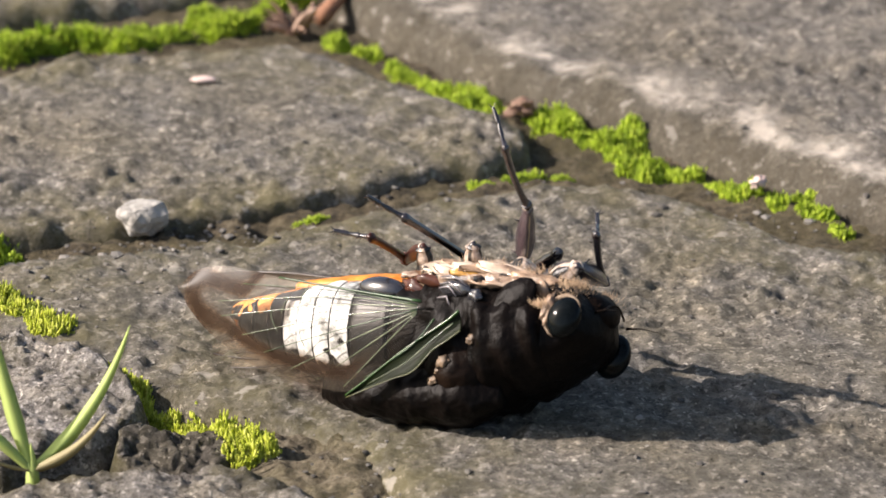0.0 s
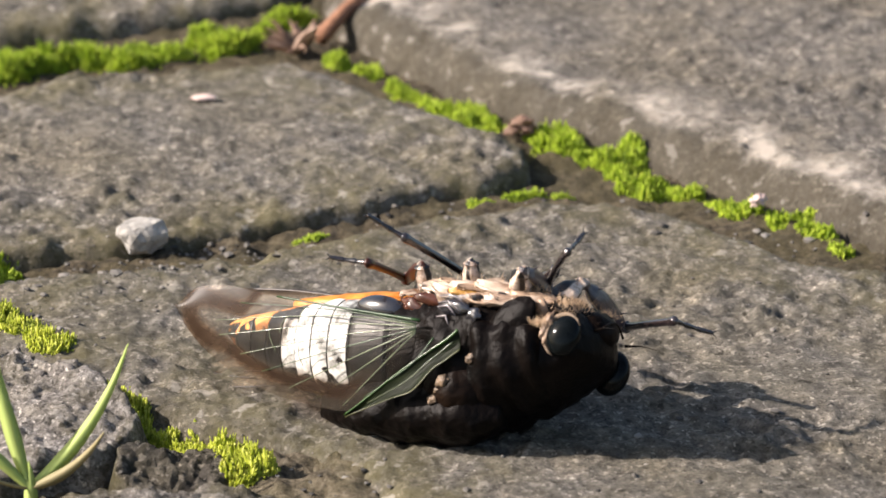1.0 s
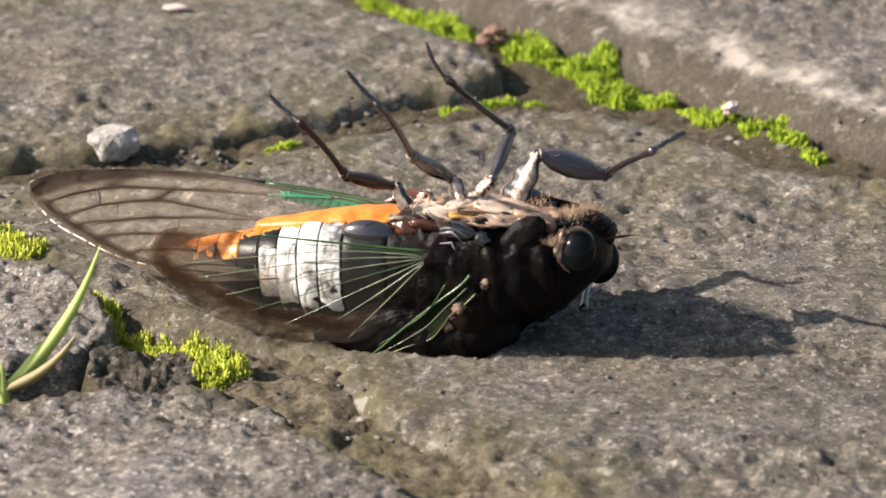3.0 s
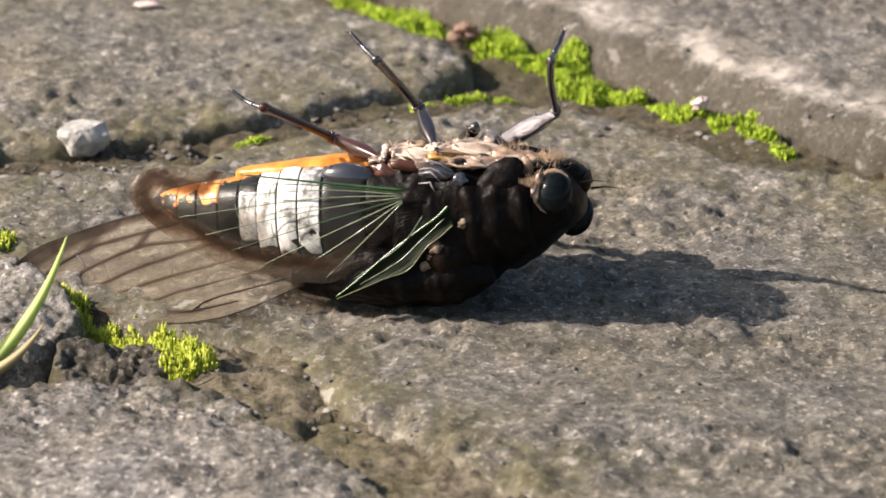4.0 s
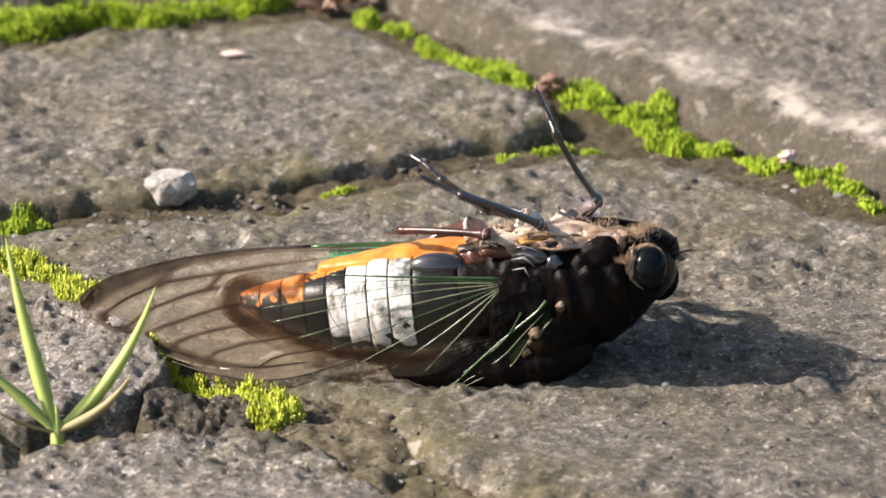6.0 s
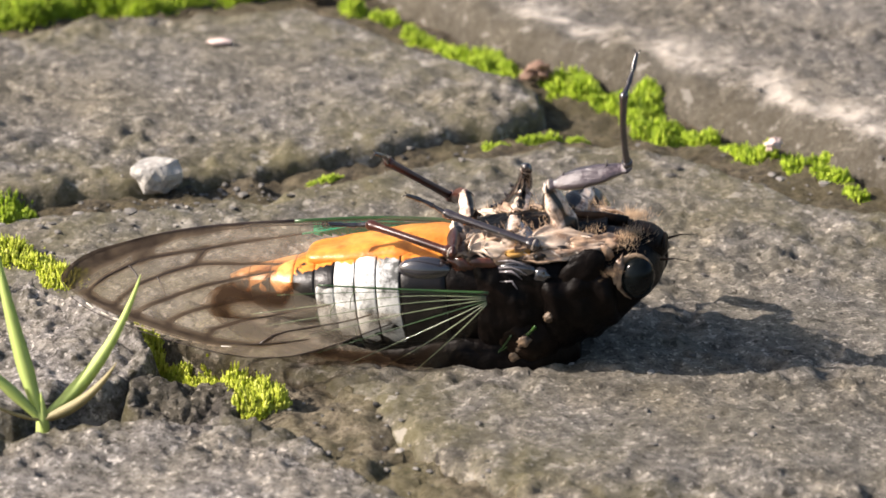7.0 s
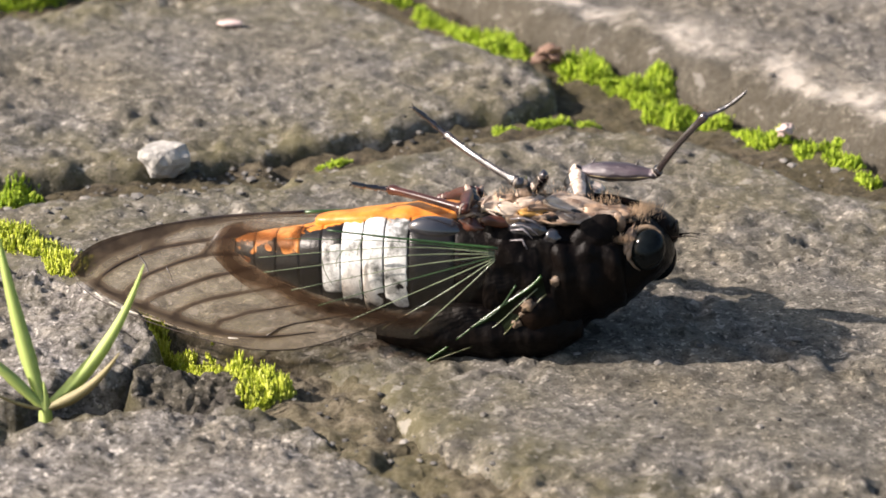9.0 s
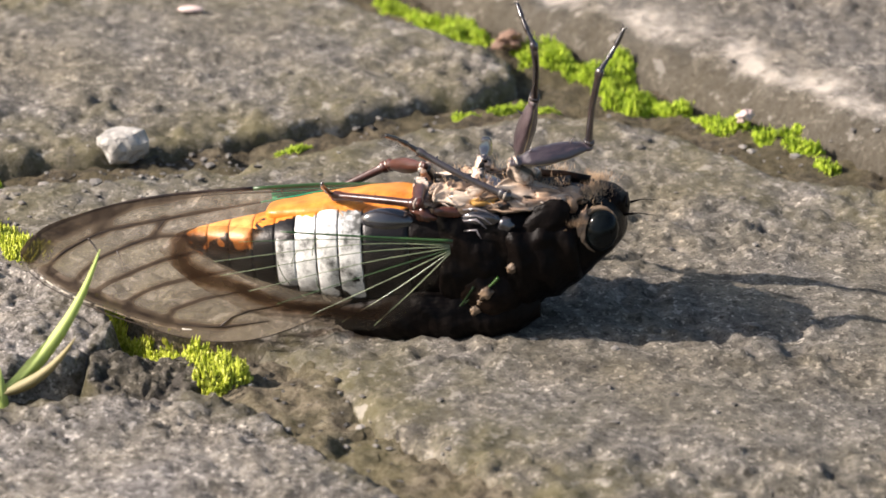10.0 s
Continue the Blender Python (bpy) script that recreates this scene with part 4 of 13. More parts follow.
def build_leg(parent, kind, side):
    front, hind = kind == "front", kind == "hind"
    lengths = {"front": (5.0, 7.8, 8.5, 4.4), "middle": (2.6, 6.8, 9.6, 4.1), "hind": (2.6, 7.6, 9.8, 3.8)}[kind]
    wide = 1.35 if front else 0.78
    seed = 3 * ("front", "middle", "hind").index(kind) + (side == "far")
    coxa = build_segment_mesh(lengths[0], [(-0.12, 0.9 * wide), (0.15, 1.2 * wide), (0.35, 0.95 * wide), (0.6, 1.0 * wide), (0.86, 0.66), (0.95, 0.74), (1.06, 0.3)], COXA, parent, "coxa", hairy=50, ridges=0.10, seed=seed, stripes=3, sides=20)
    if front:
        thigh = [(-0.05, 0.35), (0.04, 0.62), (0.10, 0.52), (0.22, 0.98), (0.42, 1.22), (0.66, 1.12), (0.86, 0.78), (0.93, 0.62), (0.99, 0.66), (1.05, 0.3)]
    else:
        thigh = [(-0.05, 0.30), (0.05, 0.50), (0.12, 0.42), (0.4, 0.72), (0.65, 0.70), (0.88, 0.52), (0.94, 0.60), (1.0, 0.56), (1.05, 0.28)]
    femur = build_segment_mesh(lengths[1], thigh, FEMUR_DARK if front else LEG_RED if hind else LEG_DARK, parent, "femur", spines=((0.18, 1, 1.0), (0.45, 1, 0.7), (0.72, 1, 1.1)) if front else ((0.85, 1, 0.4),),
                               hairy=40, ridges=0.09, flat=0.72 if front else 0.85, seed=seed)
    tibia = build_segment_mesh(lengths[2], [(-0.04, 0.25), (0.02, 0.56), (0.07, 0.58), (0.12, 0.40), (0.5, 0.36), (0.85, 0.38), (0.95, 0.47), (1.0, 0.44), (1.03, 0.2)], LEG_RED if hind else LEG_DARK, parent, "tibia",
                               spines=((0.55, -1, 0.4), (0.8, -1, 0.45), (0.97, 1, 0.4)) if not front else (), bend=0.25, hairy=60, ridges=0.08, seed=seed)
    tarsus = build_segment_mesh(lengths[3], [(-0.04, 0.15), (0.05, 0.26), (0.28, 0.19), (0.34, 0.27), (0.60, 0.18), (0.66, 0.25), (0.95, 0.19), (1.0, 0.12)], LEG_DARK, parent, "tarsus", bend=0.35, claws=True, hairy=30, ridges=0.05, seed=seed)
    # Pale joint rings: the highlight on each joint is put into their colour.
    for name, f, r, mat, owner in (("knee_ring", 0.0, 0.60, PALE_SEAM, tibia), ("hip_ring", 0.0, 0.62 if front else 0.50, PALE_SEAM, femur)):
        bm = bmesh.new()
        tube(bm, [(0.10, 0, 0.02), (0.20, 0, 0.03), (0.32, 0, 0.03)], [0.78 * r, 0.98 * r, 0.80 * r], 14, 0.9)
        part(name, bm, mat, owner, "thin pale ring at the joint, its highlight in the colour")
    if front:
        for s in (-1, 1):
            bm = bmesh.new()
            path = [(f * lengths[1], s * 0.97 * r, -0.12) for f, r in smooth_sections(thigh[2:8], 4)]
            tube(bm, path, [0.03 + 0.07 * math.sin(math.pi * i / (len(path) - 1)) for i in range(len(path))], 6)
            part("femur_keel", bm, PALE_KEEL, femur, "thin straw-coloured keel along the femur")
    return dict(coxa=coxa, femur=femur, tibia=tibia, tarsus=tarsus)


ABDOMEN = [(-26.2, 0.5, 1.1, -0.1), (-25.0, 1.5, 1.6, -1.1), (-22.5, 2.9, 2.1, -2.6), (-19.5, 4.3, 2.55, -4.1), (-16.0, 5.7, 3.2, -5.3), (-12.0, 6.8, 4.0, -6.1), (-8.0, 7.2, 4.2, -6.6), (-3.0, 7.2, 4.6, -7.2), (0.0, 7.3, 5.0, -7.6)]


def abdomen_at(x):
    for a, b in zip(ABDOMEN, ABDOMEN[1:]):
        if a[0] <= x <= b[0]:
            f = (x - a[0]) / (b[0] - a[0])
            f2 = f
            return tuple(p + f2 * (q - p) for p, q in zip(a, b))
    return ABDOMEN[-1] if x > 0 else ABDOMEN[0]


def build_cicada():
    cicada = tagged(new("cicada"), "black cicada lying on its back, white-banded abdomen, orange belly", "insect")
    cuts = [-26.2, -24.2, -22.0, -19.6, -17.4, -15.4, -13.3, -11.2, -8.9, -4.6, 0.0]
    for k, (x0, x1) in enumerate(zip(cuts, cuts[1:])):
        bm = bmesh.new()
        secs = []
        for j in range(9):
            f = j / 8
            x, w, t, b = abdomen_at(x0 + (x1 - x0 + 0.25) * f)
            g = 1.0 + 0.016 * math.sin(math.pi * f) - 0.03 * (f < 0.06)
            secs.append((x, w * g, t * g, b * g))
        loft(bm, secs, 72, 2.25)
        band = bm.verts.layers.float.new("band")
        for v in bm.verts:
            p = v.co
            if k < 3:
                v[band] = 0.5 + 0.8 * (p.z - 0.35 - 2.4 * noise.noise(p * 0.7 + Vector((3, 0, 0))) - 1.6 * noise.noise(p * 1.7))
            elif k == 4:
                v[band] = 0.5 + 1.2 * min(0.8 + 0.8 * noise.noise(p) - p.z, p.z + 3.6, (p.x - x0 - 0.35) * 3)
            elif 5 <= k <= 7:
                flake = 0.9 * noise.noise(p * 1.3) + 0.6 * noise.noise(p * 3.1)
                v[band] = 0.5 + 1.2 * min(4.3 + 0.6 * noise.noise(p * 0.8) - p.z, p.z + 4.7 + 2.2 * noise.noise(p * 0.8) + flake, (p.x - x0 - 0.22) * 3 + 0.5 + 0.5 * flake, (x1 - 0.02 - p.x) * 4 + 0.5 + 0.4 * flake, 0.75 + 0.8 * flake)
        belly = bm.verts.layers.float.new("belly")
        for v in bm.verts:
            v[belly] = 0.5 + 1.4 * (v.co.z - 0.80 * abdomen_at(v.co.x)[2] + 0.5 * noise.noise(v.co * 0.7) + 0.35 * noise.noise(v.co * 2.1)) if 2 < k < 9 else 0.0
        mats = BAND_ORANGE if k < 3 else BAND_WHITE if 3 <= k <= 8 else CHITIN
        part("abdomen_segment", bm, mats, cicada, ("orange and black abdomen tip ring", "waxy white abdomen ring", "glossy black abdomen ring")[0 if k < 3 else 1 if 4 <= k <= 7 else 2])
    bm = bmesh.new()
    loft(bm, smooth_sections([(-18.2, 2.2, 0.3, -0.9), (-17.6, 3.0, 0.7, -1.2), (-14.5, 4.0, 1.15, -1.5), (-10, 4.6, 1.75, -1.7), (-6, 4.6, 2.0, -1.7), (-2.5, 4.3, 1.5, -1.6), (-0.5, 2.4, 0.9, -1.0)], 5), 48, 2.3, wobble=0.035, furrow=lambda p: 1 + 0.02 * math.sin(2.2 * p.x + 0.6 * abs(p.y)))
    bmesh.ops.translate(bm, vec=(0, 0.2, 3.0), verts=bm.verts)
    part("belly_plate", bm, ORANGE, cicada, "bright orange belly plate")
    for s in (-1, 1):
        bm = bmesh.new()
        ball(bm, (-6.2, s * 5.9, 2.4), (2.7, 1.2, 1.25), (0, 4, 0))
        part("operculum", bm, CHITIN_GLOSS, cicada, "domed glossy black cover over the sound organ")
        bm = bmesh.new()
        ball(bm, (-2.6, s * 6.2, 2.8), (1.5, 0.6, 0.7), (0, 28, 0), 0.4, 3)
        part("side_plate", bm, CHESTNUT, cicada, "chestnut-red plate behind the legs")

    thorax = [(-2.2, 6.2, 4.2, -6.4), (-1.5, 7.4, 5.2, -7.6), (-0.5, 7.8, 5.6, -8.0), (2.0, 8.0, 5.6, -8.0), (5.0, 7.8, 5.4, -7.2), (8.0, 7.3, 5.3, -5.8), (10.8, 6.6, 5.2, -4.2)]
    bm = bmesh.new()
    loft(bm, smooth_sections(thorax, 24), 144, 2.3, wobble=0.04, furrow=lambda p: 1 + 0.02 * math.sin(1.3 * p.x + 0.8 * p.z))
    part("thorax", bm, CHITIN, cicada)
    # flank ridges behind the collar, their sheen painted into the colour
    for s in (-1, 1):
        for j in range(4):
            bm = bmesh.new()
            z = (3.5, 2.85, 2.45, 1.5)[j]
            tube(bm, [(1.0, s * 8.05, z), (2.2, s * 8.4, z + 0.1), (3.2 - 0.3 * j, s * 8.4, z - 0.2), (4.1 - 0.5 * j, s * 8.2, z - 0.8)], [0.05, (0.11, 0.06, 0.13, 0.09)[j], 0.08, 0.04], 8)
            part("flank_ridge", bm, SHEEN_RIDGE, cicada, "dark flank ridge with its sheen painted silvery grey")
        bm = bmesh.new()
        ball(bm, (4.9, s * 7.8, 1.9), (0.8, 0.5, 0.7), (0, 0, 0), 0.3, 2)
        part("flank_spot", bm, CHITIN_GLOSS, cicada)
    # Black mass added on the near side only, shaped to fit the camera's view.
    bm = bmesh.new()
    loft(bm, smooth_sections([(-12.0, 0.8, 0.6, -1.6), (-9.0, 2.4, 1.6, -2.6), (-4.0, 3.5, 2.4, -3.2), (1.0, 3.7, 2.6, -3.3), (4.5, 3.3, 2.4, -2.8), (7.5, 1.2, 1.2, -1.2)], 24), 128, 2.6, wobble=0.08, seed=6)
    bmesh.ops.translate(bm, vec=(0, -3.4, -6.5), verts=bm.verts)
    part("underside_fill", bm, CHITIN, cicada, "black fill under the near side of the back, shaped to fit the camera's view")
    bm = bmesh.new()
    loft(bm, smooth_sections([(4.6, 7.6, 1.6, -7.2), (5.2, 8.3, 2.6, -7.7), (7.4, 8.3, 3.4, -6.8), (9.6, 7.8, 3.9, -5.7), (11.2, 7.3, 3.7, -4.8), (11.7, 6.4, 3.2, -4.2)], 20), 144, 2.3, wobble=0.03, seed=4, furrow=lambda p: 1 + 0.022 * math.sin(2.5 * p.x + 0.45 * p.z) + 0.018 * math.sin(1.1 * p.z + 1.4 * p.x))
    part("pronotum", bm, CHITIN, cicada, "broad matt black neck shield")
    for s in (-1, 1):
        bm = bmesh.new()
        ball(bm, (8.6, s * 7.2, 1.9), (2.6, 0.75, 1.65), (0, -40, 0), 0.10, 7, 4)
        part("collar_lobe", bm, CHITIN, cicada)
        bm = bmesh.new()
        ball(bm, (2.9, s * 4.3, -4.3), (3.7, 3.7, 3.5), (0, 25, 0), 0.06, 5, 5)
        part("back_hump", bm, CHITIN_BROWN, cicada, "domed dark brown back plate")
        for (x, y, z, r) in ((5.3, 7.95, -2.2, 0.55), (2.7, 7.95, -4.5, 0.72), (2.2, 7.6, -5.3, 0.40), (1.6, 7.2, -6.2, 0.55)):
            bm = bmesh.new()
            ball(bm, (x, s * y, z), (r, r * 0.5, r * 0.75), (0, -35, 0), 0.5, x, 3)
            part("back_knob", bm, KNOB, cicada, "small ochre knob on the back")
    head = [(10.2, 6.4, 4.4, -5.2), (12.0, 6.5, 4.3, -4.1), (13.4, 6.2, 3.9, -2.8), (14.4, 5.5, 3.4, -2.0), (15.0, 4.6, 2.8, -1.4), (15.5, 3.2, 2.2, -0.8), (15.8, 1.6, 1.4, 0.0)]
    bm = bmesh.new()
    loft(bm, smooth_sections(head, 6), 60, 2.4, wobble=0.05, seed=9, furrow=lambda p: 1 + 0.015 * math.sin(2.6 * p.x + 1.5 * abs(p.y)))
    part("head", bm, CHITIN, cicada)
    for s in (-1, 1):
        bm = bmesh.new()
        ball(bm, (13.7, s * 6.05, 0.75) if s < 0 else (13.9, 6.4, -0.5), (1.6, 1.25, 1.95) if s < 0 else (1.9, 1.6, 2.2), (0, 15, s * -18), sub=4)
        part("eye", bm, EYE, cicada, "large glossy blackish-green eye")
        bm = bmesh.new()
        ball(bm, (11.9, s * 6.35, 1.2), (0.5, 0.5, 1.6), (0, 15, 0), 0.6, 1)
        part("eye_rim", bm, TAN, cicada, "pale brown fuzzy rim behind the eye")
        if s < 0:
            bm = bmesh.new()
            ring = [radians(30 + 20 * i) for i in range(12)]
            tube(bm, [(13.62 + 1.78 * math.cos(a), -6.15 + 0.35 * math.sin(a), 0.75 + 2.1 * math.sin(a)) for a in ring], [0.05 + 0.26 * math.sin(math.pi * i / 11) for i in range(12)], 8)
            part("eye_ring", bm, KNOB, cicada, "ochre and brown ring round the eye")
        bm = bmesh.new()
        tube(bm, [(15.8, s * 3.9, 1.8), (17.2, s * 4.6, 2.0), (18.8, s * 5.2, 1.8)], [0.16, 0.06, 0.02], 6)
        part("antenna", bm, CHITIN, cicada)
    bm = bmesh.new()
    ball(bm, (14.0, 0, 2.6), (2.4, 3.0, 1.8), (0, 22, 0), 0.04, 2, 4)
    part("face", bm, CHITIN_BROWN, cicada, "bulging ridged brown face plate")
    for j in range(7):
        bm = bmesh.new()
        x = 12.6 + 0.62 * j
        tube(bm, [(x - 0.3, y * 0.36, 2.75 - 0.32 * (x - 14) + 1.75 * math.cos(y * 0.17) * math.sqrt(max(0.05, 1 - ((x - 14.3) / 2.9) ** 2)) - 0.02 * abs(y)) for y in range(-7, 8)], [0.13] * 15, 6)
        part("face_ridge", bm, CHITIN_BROWN, cicada)
    bm = bmesh.new()
    tube(bm, [(12.6, 0, 4.5), (10.0, 0, 5.2), (6.5, 0, 5.6), (3.5, 0, 5.5)], [0.6, 0.5, 0.36, 0.15], 10)
    part("beak", bm, CHITIN_BROWN, cicada, "long dark beak folded along the belly")
    bm = bmesh.new()
    loft(bm, smooth_sections([(-4.0, 4.4, 0.4, -1), (-2.0, 6.8, 0.9, -1.4), (1, 7.7, 1.1, -1.7), (5, 7.7, 1.2, -1.5), (8.0, 7.0, 1.3, -1.2), (10.2, 6.2, 1.2, -1), (12.2, 5.2, 0.9, -1), (13.4, 3.4, 0.5, -1)], 24), 180, 2.6)
    band = bm.verts.layers.float.new("band")
    for v in bm.verts:
        p = v.co
        q = Vector((0.26 * p.x + 0.20 * abs(p.y), 0.50 * abs(p.y) - 0.28 * p.x, 0.3 * (p.y > 0)))
        d = noise.voronoi(q + 0.45 * noise.noise_vector(p * 0.4))[0]
        plate = min(1.0, (d[1] - d[0]) * 2.6)
        # Plates tan, the creases between them coloured darker.
        v[band] = 0.28 + 0.6 * plate + 0.8 * noise.noise(Vector((p.x * 0.4 + p.y * 0.3, p.y * 0.9, 2))) + 0.5 * noise.noise(p * 1.8) - 0.30 * min(1.0, max(0.0, (p.x - 4.0) / 2.0))
        v.co.z += (0.42 * plate - 0.28 + 0.25 * noise.noise(Vector((p.x * 0.45 + p.y * 0.3, p.y * 1.5, 7)))) * max(0.0, min(1.0, p.z + 0.6))
        v.co.y *= 1 + 0.05 * noise.noise(Vector((p.x * 0.8, p.z * 1.3, 3.0)))
    bmesh.ops.translate(bm, vec=(0, 0, 3.6), verts=bm.verts)
    part("breast", bm, BAND_TAN, cicada, "furrowed underside of the thorax, tan with the creases coloured darker")
    # larger plates along the flank: (x, y, z), (radii), turn about z, material
    rounded = [((10.3, 4.9, 4.0), (1.9, 0.8, 0.6), -30, TAN), ((2.6, 7.7, 2.5), (1.9, 0.55, 0.8), -8, CHITIN_GLOSS), ((-0.1, 7.4, 3.2), (1.8, 0.45, 0.6), 14, CHESTNUT), ((10.9, 5.9, 3.2), (0.7, 0.45, 1.1), -20, TAN)]
    # folded plates along the edge of the breast: place, length, half width, turn about z, tilt, material
    creased = [((-2.6, 5.6, 4.1), 2.6, 0.8, 25, -30, CREAM), ((-1.2, 4.6, 5.0), 2.4, 0.7, 48, -15, CREAM), ((-0.2, 6.2, 4.7), 2.6, 0.75, 30, -35, CREAM), ((0.9, 5.0, 5.3), 2.5, 0.7, 58, -10, TAN), ((1.5, 6.9, 4.5), 2.8, 0.75, 22, -40, CREAM),
              ((2.7, 5.7, 5.2), 2.6, 0.7, 40, -18, CREAM), ((3.4, 7.1, 4.2), 2.7, 0.7, 20, -42, HONEY), ((4.4, 6.3, 4.8), 3.4, 0.8, 34, -30, TAN), ((5.2, 7.3, 3.6), 3.0, 0.6, 12, -50, TAN), ((7.4, 5.7, 4.8), 5.2, 1.0, 24, -34, CREAM),
              ((8.0, 6.7, 4.0), 4.6, 0.75, 16, -46, CREAM), ((9.8, 5.5, 4.5), 3.6, 0.8, 28, -30, TAN)]
    for s in (-1, 1):
        for (x, y, z), r, turn, mat in rounded:
            bm = bmesh.new()
            ball(bm, (x, s * y, z), r, (s * -28, 4, s * -turn), 0.16, x + s)
            part("breast_plate", bm, mat, cicada)
        for k, ((x, y, z), length, width, turn, tilt, mat) in enumerate(creased):
            bm = bmesh.new()
            m = Euler((radians(s * tilt), radians(6.0 * math.sin(2.3 * k)), radians(s * -turn))).to_matrix()
            rows = []
            for i in range(13):
                u = i / 6 - 1
                w = 1.1 * width * (1 - abs(u) ** 2.6) ** 0.6 * (1 + 0.35 * math.sin(3 * u + k)) + 0.03
                row = []
                for j in range(13):
                    v = j / 6 - 1
                    p = Vector((u * length * 0.68, v * w + 0.25 * math.sin(2 * u + k), 0.34 * (1 - abs(v) ** 0.8) * (1 - 0.4 * u * u) + 0.16 * math.sin(5.5 * v + 1.6 * u + k) + 0.26 * noise.noise((u * 2.6, v * 2.5, 3.0 * k)) - 0.15 * u * u))
                    row.append(bm.verts.new(m @ p + Vector((x, s * y, z))))
                rows.append(row)
            for a, b in zip(rows, rows[1:]):
                for j in range(12):
                    bm.faces.new((a[j], a[j + 1], b[j + 1], b[j]))
            bmesh.ops.recalc_face_normals(bm, faces=bm.faces)
            bmesh.ops.solidify(bm, geom=bm.faces, thickness=0.2)
            part("breast_plate", bm, mat, cicada)
        for x, y, z in ((9.4, 5.4, 4.5), (8.0, 6.9, 3.7), (7.2, 5.6, 4.7), (6.0, 7.3, 3.8), (4.8, 5.8, 4.8), (3.4, 7.4, 3.8), (2.2, 6.1, 4.8), (0.6, 5.6, 4.9), (-1.0, 7.0, 3.9)):
            bm = bmesh.new()
            tube(bm, [(x - 0.8, s * (y - 0.5), z + 0.25), (x, s * y, z + 0.2), (x + 0.8, s * (y + 0.6), z - 0.2)], [0.06, 0.12, 0.05], 6)
            part("breast_seam", bm, PALE_SEAM, cicada)
    bm = bmesh.new()
    spots = []
    for s in (-1, 1):
        spots += [(9.5, s * 4.5, 4.9, 0.8, (0.2, s * 0.4, 1)), (6, s * 4, 5.2, 1.2, (0, s * 0.4, 1)), (3, s * 4.3, 5.2, 1.2, (0, s * 0.4, 1)), (0, s * 4.4, 5.0, 1.0, (-0.2, s * 0.4, 1)),
                  (12.4, s * 4.6, 3.7, 0.9, (0.3, s * 0.5, 1)), (13.6, s * 3.0, 3.8, 0.8, (0.5, s * 0.3, 0.6)), (11.5, s * 6.7, 1.6, 0.6, (-0.2, s, 0.7))]
    hairs(bm, spots, 1500, 0.6, 4)
    hairs(bm, [(12.5, s * 4.3, 4.1, 0.55, (0.15, s * 0.2, 1)) for s in (-1, 1)] + [(13.2, s * 3.0, 4.3, 0.5, (0.3, s * 0.2, 1)) for s in (-1, 1)] + [(11.4, s * 6.8, 1.5, 0.4, (-0.1, s, 0.4)) for s in (-1, 1)], 900, 0.72, 9, 0.025)
    part("fuzz", bm, HAIR, cicada, "fine tan hairs on the underside")

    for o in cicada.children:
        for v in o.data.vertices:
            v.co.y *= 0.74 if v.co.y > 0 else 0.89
    far = build_forewing(cicada)
    hind = build_hindwing(cicada)
    hind.matrix_basis = pose(0, 0, 0, 12) @ Matrix(((-1, 0, 0, 0), (0, 0, -1, -7.55 * MM), (0, 1, 0, 0), (0, 0, 0, 1)))
    folded = build_folded_forewing(cicada)
    legs = {}
    for side in ("near", "far"):
        for kind in ("front", "middle", "hind"):
            legs[side, kind] = build_leg(cicada, kind, side)
    return cicada, far, folded, legs


build_ground()
ground_surfaces = ground_trees()
build_moss(ground_surfaces)
build_crumbs(ground_surfaces)
build_grass()
build_litter()
cicada, far_forewing, folded_wing, legs = build_cicada()

